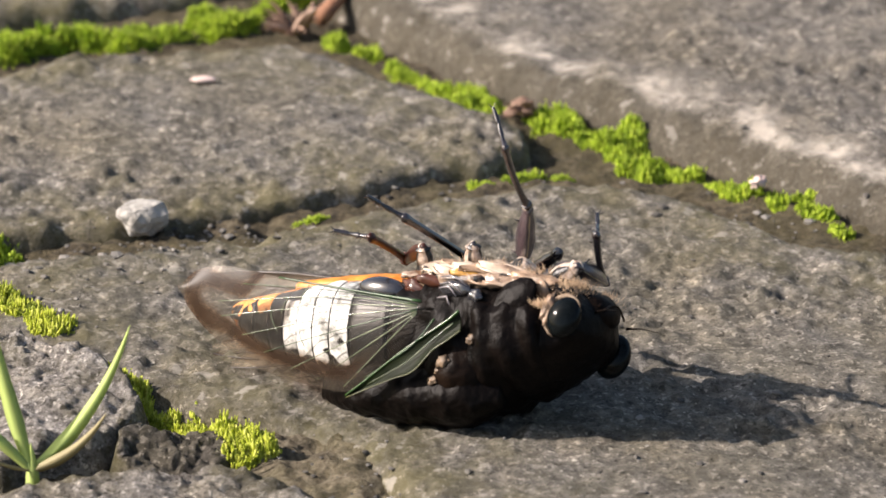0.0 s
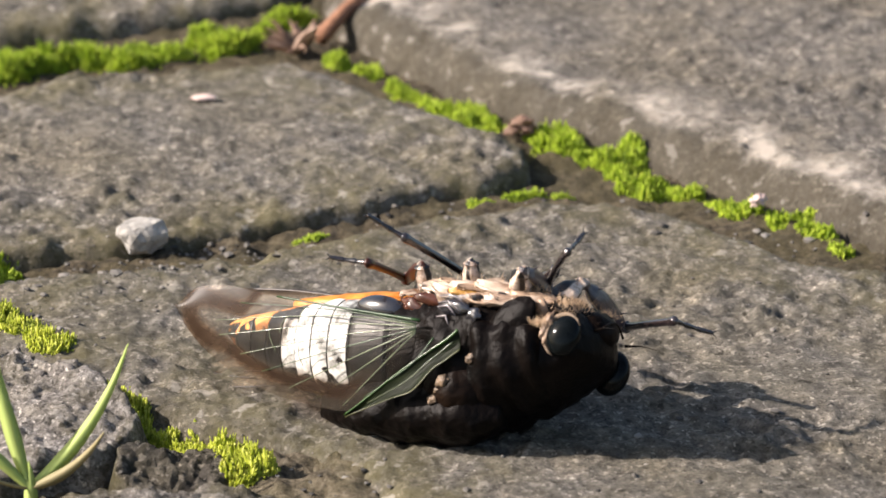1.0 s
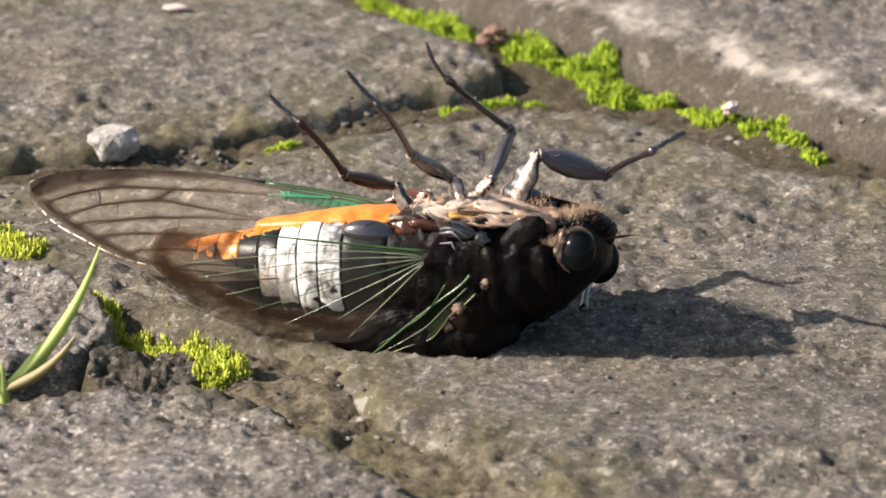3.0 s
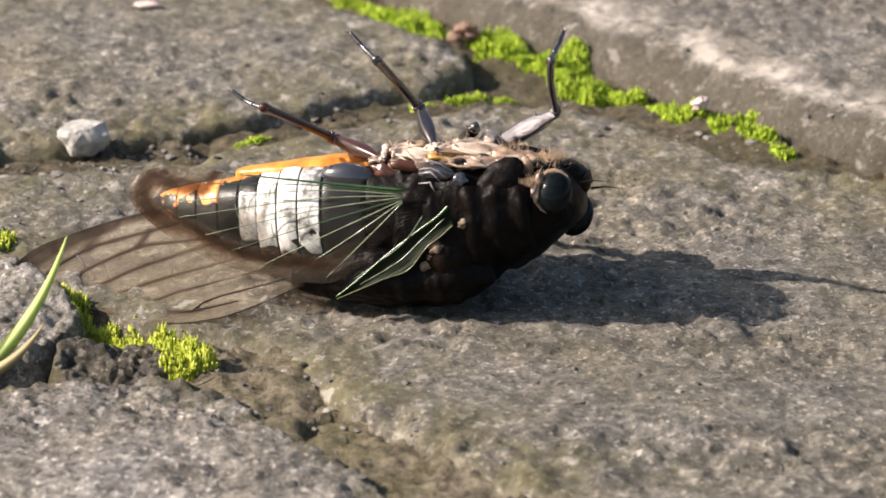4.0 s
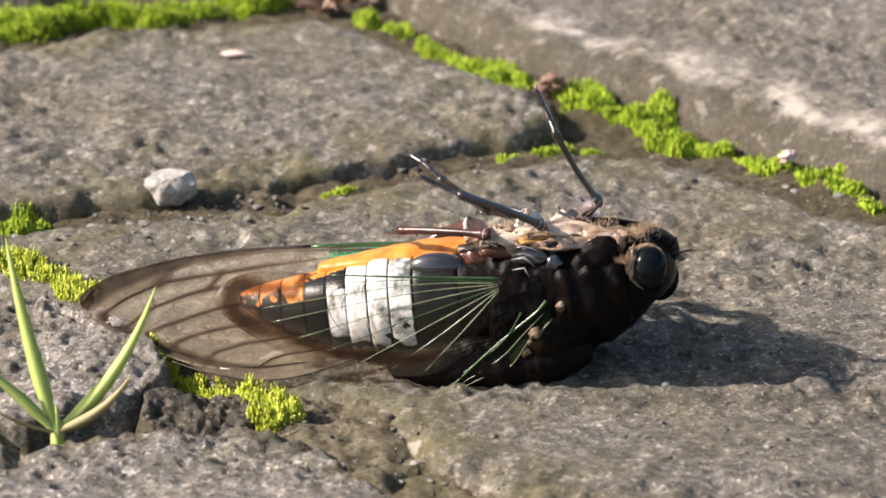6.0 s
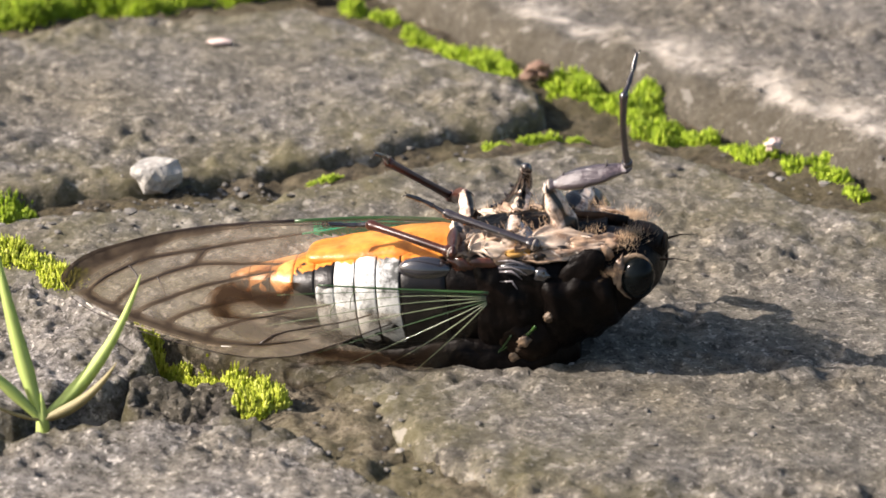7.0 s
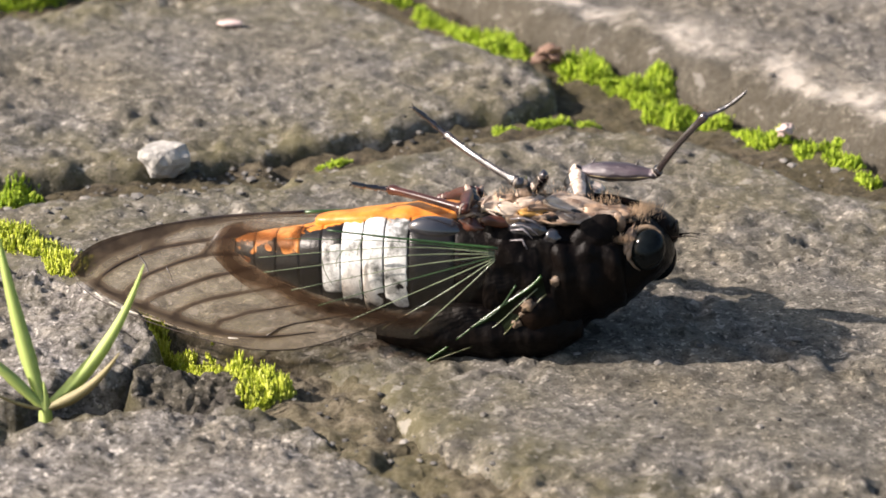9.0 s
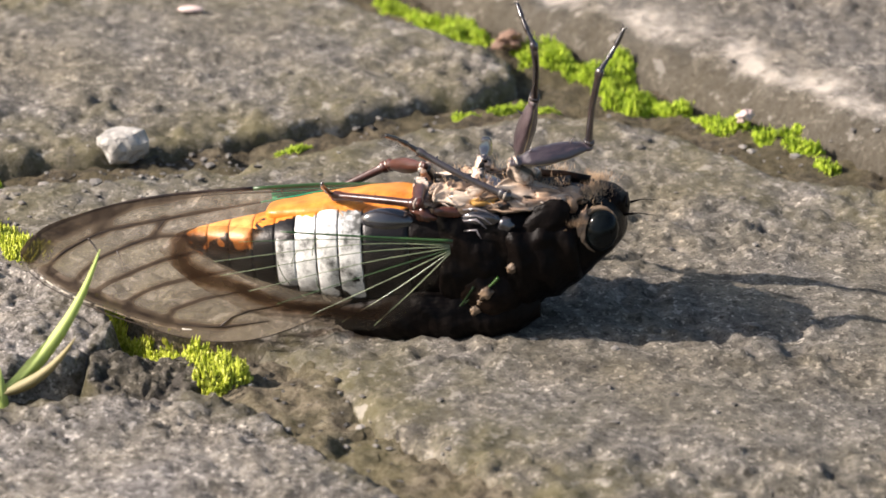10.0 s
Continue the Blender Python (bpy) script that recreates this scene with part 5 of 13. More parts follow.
def motions():
    """Keys of the cicada, its wing and its legs."""
    walk(cicada, [
        (0, pose(0.00245, -0.03751, 0.00674, -34.55, -8.68, -29.74)),
        (0.5, pose(0.00234, -0.03711, 0.00693, -33.14, -8.94, -29.44)),
        (1, pose(0.00244, -0.03750, 0.00676, -33.80, -8.45, -29.11)),
        (1.2, pose(0.00216, -0.03724, 0.00657, -30.40, -8.81, -27.92)),
        (1.5, pose(0.00241, -0.03738, 0.00666, -33.26, -7.94, -29.00)),
        (1.7, pose(0.00210, -0.03644, 0.00684, -29.73, -7.29, -27.60)),
        (2, pose(0.00328, -0.03489, 0.00734, -27.71, -7.21, -23.87)),
        (2.2, pose(0.00237, -0.03548, 0.00724, -24.81, -5.26, -22.47)),
        (2.5, pose(0.00300, -0.03540, 0.00730, -22.67, -7.28, -25.10)),
        (2.7, pose(0.00371, -0.03837, 0.00660, -23.91, -5.49, -20.28)),
        (3.8, pose(0.00348, -0.03728, 0.00763, -5.33, -8.52, -7.32)),
        (4, pose(0.00469, -0.03220, 0.00861, -25.82, -4.35, -11.45)),
        (4.2, pose(0.00447, -0.03407, 0.00813, -13.35, -5.69, -7.67)),
        (4.5, pose(0.00518, -0.03564, 0.00755, -22.69, -4.29, -7.11)),
        (4.8, pose(0.00481, -0.03511, 0.00806, -22.32, -3.46, -0.95)),
        (5, pose(0.00500, -0.03619, 0.00748, -17.78, -6.84, -5.85)),
        (5.2, pose(0.00417, -0.03704, 0.00752, -17.41, -6.25, -3.81)),
        (5.5, pose(0.00484, -0.03608, 0.00707, -23.33, -5.12, -3.77)),
        (5.7, pose(0.00470, -0.03374, 0.00766, -8.95, -4.96, -2.82)),
        (6, pose(0.00464, -0.03488, 0.00689, -21.20, -6.58, -4.61)),
        (6.2, pose(0.00513, -0.03451, 0.00725, -17.40, -6.06, -7.52)),
        (7.3, pose(0.00492, -0.03513, 0.00680, -3.34, -5.63, -5.07)),
        (7.5, pose(0.00488, -0.03340, 0.00762, -24.36, -3.21, -3.07)),
        (7.7, pose(0.00378, -0.03480, 0.00814, -42.83, 0.65, -12.06)),
        (8, pose(0.00446, -0.03566, 0.00751, -7.45, -7.21, -7.37)),
        (8.2, pose(0.00548, -0.03610, 0.00781, -34.84, -1.65, -13.42)),
        (8.5, pose(0.00493, -0.03443, 0.00801, -19.93, -3.14, -9.48)),
        (8.7, pose(0.00417, -0.03305, 0.00800, -6.35, -5.12, -4.17)),
        (9, pose(0.00506, -0.03433, 0.00752, -20.47, -2.12, -6.05)),
        (9.2, pose(0.00585, -0.03160, 0.00865, -24.47, -2.51, -8.68)),
        (9.5, pose(0.00520, -0.03266, 0.00808, -22.25, -2.32, -6.05)),
        (9.7, pose(0.00407, -0.03186, 0.00810, -5.30, -6.18, -2.34)),
        (10, pose(0.00460, -0.03328, 0.00764, -12.45, -4.13, -3.40)),
    ])
    walk(folded_wing, [
        (0, pose(0, 0, 0, 0.0)), (0.5, pose(0, 0, 0, 0.0)), (1, pose(0, 0, 0, 0.0)), (1.2, pose(0, 0, 0, 0.0)), (1.5, pose(0, 0, 0, 0.0)), (1.7, pose(0, 0, 0, 0.4)),
        (2, pose(0, 0, 0, 3.4)), (2.2, pose(0, 0, 0, 7.8)), (2.5, pose(0, 0, 0, 11.0)), (2.7, pose(0, 0, 0, 9.1)), (3.8, pose(0, 0, 0, 24.0)), (4, pose(0, 0, 0, 6.3)),
        (4.2, pose(0, 0, 0, 24.0)), (4.5, pose(0, 0, 0, 11.0)), (4.8, pose(0, 0, 0, 11.5)), (5, pose(0, 0, 0, 18.3)), (5.2, pose(0, 0, 0, 18.9)), (5.5, pose(0, 0, 0, 10.0)),
        (5.7, pose(0, 0, 0, 24.0)), (6, pose(0, 0, 0, 13.2)), (6.2, pose(0, 0, 0, 18.9)), (7.3, pose(0, 0, 0, 24.0)), (7.5, pose(0, 0, 0, 8.5)), (7.7, pose(0, 0, 0, 0.0)),
        (8, pose(0, 0, 0, 24.0)), (8.2, pose(0, 0, 0, 0.0)), (8.5, pose(0, 0, 0, 15.1)), (8.7, pose(0, 0, 0, 24.0)), (9, pose(0, 0, 0, 14.3)), (9.2, pose(0, 0, 0, 8.3)),
        (9.5, pose(0, 0, 0, 11.6)), (9.7, pose(0, 0, 0, 24.0)), (10, pose(0, 0, 0, 24.0)),
    ])
    walk(far_forewing, [
        (0, pose(0.00000, 0.00539, 0.00350, 135.7, -3.9, 172.2)),
        (0.5, pose(0.00000, 0.00539, 0.00350, 135.7, -3.7, 171.7)),
        (1, pose(0.00000, 0.00539, 0.00350, 135.7, -3.8, 171.7)),
        (1.5, pose(0.00000, 0.00539, 0.00350, 135.7, -3.8, 171.4)),
        (2, pose(0.00000, 0.00539, 0.00350, 135.6, -2.0, 166.4)),
        (2.5, pose(0.00000, 0.00539, 0.00350, 135.5, 2.1, 171.9)),
        (2.7, pose(0.00000, 0.00539, 0.00350, 147.0, -3.0, 177.0)),
        (3.8, pose(0.00000, 0.00539, 0.00350, 147.8, -6.4, -171.9)),
        (4, pose(0.00000, 0.00539, 0.00350, 135.2, 11.4, -173.9)),
        (4.5, pose(0.00000, 0.00539, 0.00350, 135.5, 2.3, -175.1)),
        (5, pose(0.00000, 0.00539, 0.00350, 135.6, -0.9, -173.2)),
        (5.5, pose(0.00000, 0.00539, 0.00350, 135.5, 1.5, -179.1)),
        (6, pose(0.00000, 0.00539, 0.00350, 135.6, 0.4, -178.2)),
        (6.2, pose(0.00000, 0.00539, 0.00350, 135.8, 0.0, -177.5)),
        (7.3, pose(0.00000, 0.00539, 0.00350, 153.8, -2.2, -164.9)),
        (7.5, pose(0.00000, 0.00539, 0.00350, 135.4, 5.3, -177.1)),
        (8, pose(0.00000, 0.00539, 0.00350, 135.6, 0.4, -174.4)),
        (8.5, pose(0.00000, 0.00539, 0.00350, 135.3, 6.8, -167.4)),
        (9, pose(0.00000, 0.00539, 0.00350, 135.4, 4.6, -169.6)),
        (9.5, pose(0.00000, 0.00539, 0.00350, 135.3, 7.9, -166.0)),
        (10, pose(0.00000, 0.00539, 0.00350, 135.5, 2.0, -170.0)),
    ])
    walk(legs["near", "front"]["coxa"], [
        (0, pose(0.00700, -0.00260, 0.00520, -5.0, -21.6, 121.4)), (0.12, pose(0.00700, -0.00260, 0.00520, -9.0, -60.3, 127.1)), (0.25, pose(0.00700, -0.00260, 0.00520, -156.7, -79.6, -83.7)),
        (0.38, pose(0.00700, -0.00260, 0.00520, -6.3, -59.2, 124.5)), (0.5, pose(0.00700, -0.00260, 0.00520, -2.6, -19.1, 119.3)), (0.62, pose(0.00700, -0.00260, 0.00520, -2.7, -56.7, 121.9)),
        (0.75, pose(0.00700, -0.00260, 0.00520, -149.6, -85.2, -88.2)), (0.81, pose(0.00700, -0.00260, 0.00520, -159.3, -67.4, -67.1)), (0.88, pose(0.00700, -0.00260, 0.00520, -145.6, -49.2, -64.4)),
        (0.94, pose(0.00700, -0.00260, 0.00520, -131.6, -30.9, -63.2)), (1, pose(0.00700, -0.00260, 0.00520, -124.8, -12.7, -62.4)), (1.05, pose(0.00700, -0.00260, 0.00520, -124.7, -26.3, -50.7)),
        (1.1, pose(0.00700, -0.00260, 0.00520, -133.4, -38.6, -35.9)), (1.15, pose(0.00700, -0.00260, 0.00520, -153.1, -48.4, -15.7)), (1.2, pose(0.00700, -0.00260, 0.00520, 176.3, -53.4, 11.1)),
        (1.27, pose(0.00700, -0.00260, 0.00520, -174.6, -52.5, -1.7)), (1.35, pose(0.00700, -0.00260, 0.00520, -159.0, -50.3, -13.5)), (1.43, pose(0.00700, -0.00260, 0.00520, -139.4, -47.0, -24.1)),
        (1.5, pose(0.00700, -0.00260, 0.00520, -117.6, -42.8, -33.4)), (1.7, pose(0.00700, -0.00260, 0.00520, -148.9, -57.8, 13.5)), (1.85, pose(0.00700, -0.00260, 0.00520, 167.4, -48.3, 58.6)),
        (2, pose(0.00700, -0.00260, 0.00520, 135.1, -28.1, 83.9)), (2.2, pose(0.00700, -0.00260, 0.00520, 109.8, -26.8, 104.8)), (2.5, pose(0.00700, -0.00260, 0.00520, 93.9, -14.5, 119.0)),
        (2.6, pose(0.00700, -0.00260, 0.00520, 107.6, -49.5, 88.1)), (2.7, pose(0.00700, -0.00260, 0.00520, -176.0, -59.2, 11.5)), (2.88, pose(0.00700, -0.00260, 0.00520, -164.8, -60.8, 7.6)),
        (3.07, pose(0.00700, -0.00260, 0.00520, -149.6, -64.2, -5.1)), (3.25, pose(0.00700, -0.00260, 0.00520, -131.1, -66.6, -24.3)), (3.43, pose(0.00700, -0.00260, 0.00520, -113.4, -66.2, -45.2)),
        (3.62, pose(0.00700, -0.00260, 0.00520, -102.1, -64.0, -60.4)), (3.8, pose(0.00700, -0.00260, 0.00520, -100.2, -62.8, -65.4)), (3.9, pose(0.00700, -0.00260, 0.00520, 102.8, -60.1, 88.0)),
        (4, pose(0.00700, -0.00260, 0.00520, 87.4, -5.5, 99.8)), (4.1, pose(0.00700, -0.00260, 0.00520, 79.5, -4.5, 109.2)), (4.2, pose(0.00700, -0.00260, 0.00520, 72.1, -3.4, 118.5)),
        (4.5, pose(0.00700, -0.00260, 0.00520, 64.8, -18.0, 119.9)), (4.58, pose(0.00700, -0.00260, 0.00520, 64.0, -47.9, 111.4)), (4.65, pose(0.00700, -0.00260, 0.00520, 92.0, -75.3, 77.8)),
        (4.72, pose(0.00700, -0.00260, 0.00520, -162.3, -67.0, -30.2)), (4.8, pose(0.00700, -0.00260, 0.00520, -145.3, -38.0, -48.1)), (4.9, pose(0.00700, -0.00260, 0.00520, -135.4, -42.7, -55.0)),
        (5, pose(0.00700, -0.00260, 0.00520, -122.1, -46.9, -63.0)), (5.2, pose(0.00700, -0.00260, 0.00520, -87.1, -12.9, -101.6)), (5.28, pose(0.00700, -0.00260, 0.00520, -63.4, -29.2, -130.9)),
        (5.35, pose(0.00700, -0.00260, 0.00520, -36.0, -37.3, -167.7)), (5.42, pose(0.00700, -0.00260, 0.00520, -11.7, -33.0, 153.7)), (5.5, pose(0.00700, -0.00260, 0.00520, 3.1, -18.7, 122.0)),
        (5.7, pose(0.00700, -0.00260, 0.00520, 5.3, 16.2, 124.1)), (6, pose(0.00700, -0.00260, 0.00520, 7.3, -8.3, 118.0)), (6.2, pose(0.00700, -0.00260, 0.00520, 5.4, -2.3, 128.9)),
        (6.38, pose(0.00700, -0.00260, 0.00520, 4.4, -9.9, 132.2)), (6.57, pose(0.00700, -0.00260, 0.00520, 1.3, -30.1, 142.2)), (6.75, pose(0.00700, -0.00260, 0.00520, -10.6, -53.3, 162.6)),
        (6.93, pose(0.00700, -0.00260, 0.00520, -50.9, -66.9, -147.1)), (7.12, pose(0.00700, -0.00260, 0.00520, -89.2, -59.7, -98.6)), (7.3, pose(0.00700, -0.00260, 0.00520, -93.3, -53.9, -87.7)),
        (7.4, pose(0.00700, -0.00260, 0.00520, -93.7, -41.3, -82.4)), (7.5, pose(0.00700, -0.00260, 0.00520, -94.1, -28.6, -78.8)), (7.7, pose(0.00700, -0.00260, 0.00520, -107.0, -22.1, -55.3)),
        (7.85, pose(0.00700, -0.00260, 0.00520, -95.2, -29.7, -74.7)), (8, pose(0.00700, -0.00260, 0.00520, -74.6, -34.2, -96.7)), (8.2, pose(0.00700, -0.00260, 0.00520, -62.4, -10.3, -106.1)),
        (8.35, pose(0.00700, -0.00260, 0.00520, -58.8, -16.5, -99.6)), (8.5, pose(0.00700, -0.00260, 0.00520, -59.1, -22.5, -92.7)), (8.7, pose(0.00700, -0.00260, 0.00520, -57.3, -32.3, -97.1)),
        (8.85, pose(0.00700, -0.00260, 0.00520, 12.7, -77.1, -174.9)), (9, pose(0.00700, -0.00260, 0.00520, 88.5, -34.0, 100.1)), (9.2, pose(0.00700, -0.00260, 0.00520, 98.2, -25.6, 77.1)),
        (9.27, pose(0.00700, -0.00260, 0.00520, 94.6, -61.4, 81.7)), (9.35, pose(0.00700, -0.00260, 0.00520, -51.3, -81.7, -128.2)), (9.43, pose(0.00700, -0.00260, 0.00520, -64.5, -46.3, -108.0)),
        (9.5, pose(0.00700, -0.00260, 0.00520, -60.9, -10.4, -105.1)), (9.7, pose(0.00700, -0.00260, 0.00520, -55.0, -32.0, -109.4)), (10, pose(0.00700, -0.00260, 0.00520, -58.0, -29.7, -105.1)),
    ])
    walk(legs["near", "front"]["femur"], [
        (0, pose(0.00458, 0.00137, 0.00704, 103.7, -32.1, -63.4)), (0.12, pose(0.00551, -0.00063, 0.00955, 101.0, -27.6, -62.9)), (0.25, pose(0.00710, -0.00350, 0.01012, 96.2, -23.1, -62.4)),
        (0.38, pose(0.00555, -0.00049, 0.00950, 89.5, -19.8, -62.0)), (0.5, pose(0.00469, 0.00152, 0.00684, 81.2, -16.6, -61.7)), (0.62, pose(0.00555, -0.00027, 0.00938, 65.4, -6.7, -56.2)),
        (0.75, pose(0.00701, -0.00302, 0.01018, 53.0, 3.3, -51.0)), (0.81, pose(0.00775, -0.00437, 0.00981, 41.7, 5.3, -13.1)), (0.88, pose(0.00841, -0.00555, 0.00898, 38.4, 5.1, 24.8)),
        (0.94, pose(0.00893, -0.00643, 0.00777, 42.0, 2.7, 62.7)), (1, pose(0.00926, -0.00692, 0.00630, 45.1, -0.7, 100.4)), (1.05, pose(0.00984, -0.00607, 0.00741, 58.0, 28.6, 92.0)),
        (1.1, pose(0.01016, -0.00489, 0.00832, 67.0, 57.1, 76.5)), (1.15, pose(0.01019, -0.00350, 0.00894, 12.8, 75.4, 7.7)), (1.2, pose(0.00993, -0.00203, 0.00921, -48.1, 56.0, -57.2)),
        (1.27, pose(0.01004, -0.00269, 0.00917, 15.4, 59.8, 2.2)), (1.35, pose(0.01011, -0.00335, 0.00905, 62.7, 41.1, 41.9)), (1.43, pose(0.01011, -0.00399, 0.00886, 76.9, 15.4, 61.4)),
        (1.5, pose(0.01006, -0.00462, 0.00860, 70.1, -11.6, 76.2)), (1.7, pose(0.00959, -0.00198, 0.00943, 71.5, 11.6, 62.2)), (1.85, pose(0.00873, 0.00024, 0.00893, 68.6, 1.0, 28.6)),
        (2, pose(0.00747, 0.00179, 0.00755, 71.6, -9.9, -4.7)), (2.2, pose(0.00586, 0.00171, 0.00746, 73.7, -17.7, -33.5)), (2.5, pose(0.00465, 0.00163, 0.00645, 65.8, -17.7, -34.6)),
        (2.6, pose(0.00711, 0.00065, 0.00900, 58.4, -0.9, 7.9)), (2.7, pose(0.00951, -0.00209, 0.00950, 70.2, 16.5, 50.0)), (2.88, pose(0.00942, -0.00228, 0.00956, 72.7, 15.8, 46.8)),
        (3.07, pose(0.00917, -0.00279, 0.00970, 70.4, 13.9, 38.4)), (3.25, pose(0.00881, -0.00342, 0.00979, 64.7, 11.1, 28.3)), (3.43, pose(0.00842, -0.00403, 0.00978, 57.3, 8.0, 18.3)),
        (3.62, pose(0.00808, -0.00451, 0.00969, 49.6, 5.3, 10.4)), (3.8, pose(0.00795, -0.00468, 0.00965, 43.4, 4.2, 7.4)), (3.9, pose(0.00709, -0.00011, 0.00954, 43.9, -9.9, -5.7)),
        (4, pose(0.00615, 0.00230, 0.00568, 52.5, -23.4, -19.9)), (4.1, pose(0.00536, 0.00211, 0.00559, 53.3, -25.7, -24.0)), (4.2, pose(0.00462, 0.00179, 0.00549, 50.4, -27.9, -28.2)),
        (4.5, pose(0.00463, 0.00152, 0.00674, 48.2, -17.8, -37.1)), (4.58, pose(0.00578, 0.00052, 0.00891, 44.7, -5.9, -28.0)), (4.65, pose(0.00727, -0.00136, 0.01004, 46.1, 6.1, -19.2)),
        (4.72, pose(0.00869, -0.00358, 0.00980, 51.5, 18.0, -10.1)), (4.8, pose(0.00963, -0.00553, 0.00828, 60.5, 29.4, 0.4)), (4.9, pose(0.00911, -0.00561, 0.00859, 62.8, 8.6, 2.9)),
        (5, pose(0.00855, -0.00565, 0.00885, 60.3, -12.3, 5.2)), (5.2, pose(0.00602, -0.00737, 0.00632, 33.1, -36.1, 46.8)), (5.28, pose(0.00414, -0.00590, 0.00764, 43.5, -41.5, 19.8)),
        (5.35, pose(0.00311, -0.00344, 0.00823, 56.4, -40.0, -8.9)), (5.42, pose(0.00324, -0.00074, 0.00792, 65.1, -32.1, -33.9)), (5.5, pose(0.00449, 0.00141, 0.00680, 67.1, -20.2, -54.1)),
        (5.7, pose(0.00431, 0.00138, 0.00381, 56.3, -27.5, -47.1)), (6, pose(0.00468, 0.00177, 0.00592, 52.6, -9.5, -52.6)), (6.2, pose(0.00386, 0.00129, 0.00540, 49.7, -12.4, -52.4)),
        (6.38, pose(0.00369, 0.00105, 0.00606, 46.4, -12.7, -48.0)), (6.57, pose(0.00358, 0.00005, 0.00771, 41.5, -13.1, -36.0)), (6.75, pose(0.00415, -0.00171, 0.00921, 36.0, -12.8, -21.2)),
        (6.93, pose(0.00536, -0.00366, 0.00980, 30.9, -11.6, -6.5)), (7.12, pose(0.00662, -0.00509, 0.00952, 27.0, -10.2, 5.3)), (7.3, pose(0.00712, -0.00554, 0.00924, 25.0, -9.5, 9.7)),
        (7.4, pose(0.00750, -0.00632, 0.00850, 19.9, -3.9, 12.7)), (7.5, pose(0.00785, -0.00691, 0.00759, 12.7, 1.8, 15.6)), (7.7, pose(0.00964, -0.00641, 0.00708, -5.0, 11.2, 0.1)),
        (7.85, pose(0.00814, -0.00679, 0.00768, -6.9, 1.2, 25.8)), (8, pose(0.00652, -0.00671, 0.00801, -6.8, -9.0, 51.3)), (8.2, pose(0.00563, -0.00733, 0.00609, 4.2, -36.0, 42.6)),
        (8.35, pose(0.00620, -0.00733, 0.00662, 9.8, -26.3, 42.6)), (8.5, pose(0.00678, -0.00722, 0.00711, 13.8, -16.5, 42.7)), (8.7, pose(0.00648, -0.00679, 0.00787, 13.7, -3.9, 38.4)),
        (8.85, pose(0.00589, -0.00270, 0.01007, 18.8, -0.8, 14.8)), (9, pose(0.00627, 0.00148, 0.00799, 21.1, 2.5, -8.8)), (9.2, pose(0.00800, 0.00180, 0.00736, 32.6, 1.4, -8.7)),
        (9.27, pose(0.00734, -0.00023, 0.00959, 41.0, -7.4, -0.3)), (9.35, pose(0.00655, -0.00317, 0.01015, 44.4, -16.2, 8.5)), (9.43, pose(0.00593, -0.00589, 0.00881, 42.5, -24.5, 18.1)),
        (9.5, pose(0.00572, -0.00735, 0.00610, 35.3, -32.1, 28.9)), (9.7, pose(0.00559, -0.00660, 0.00785, 24.2, -10.2, 40.9)), (10, pose(0.00587, -0.00679, 0.00768, 26.5, -5.6, 27.0)),
    ])
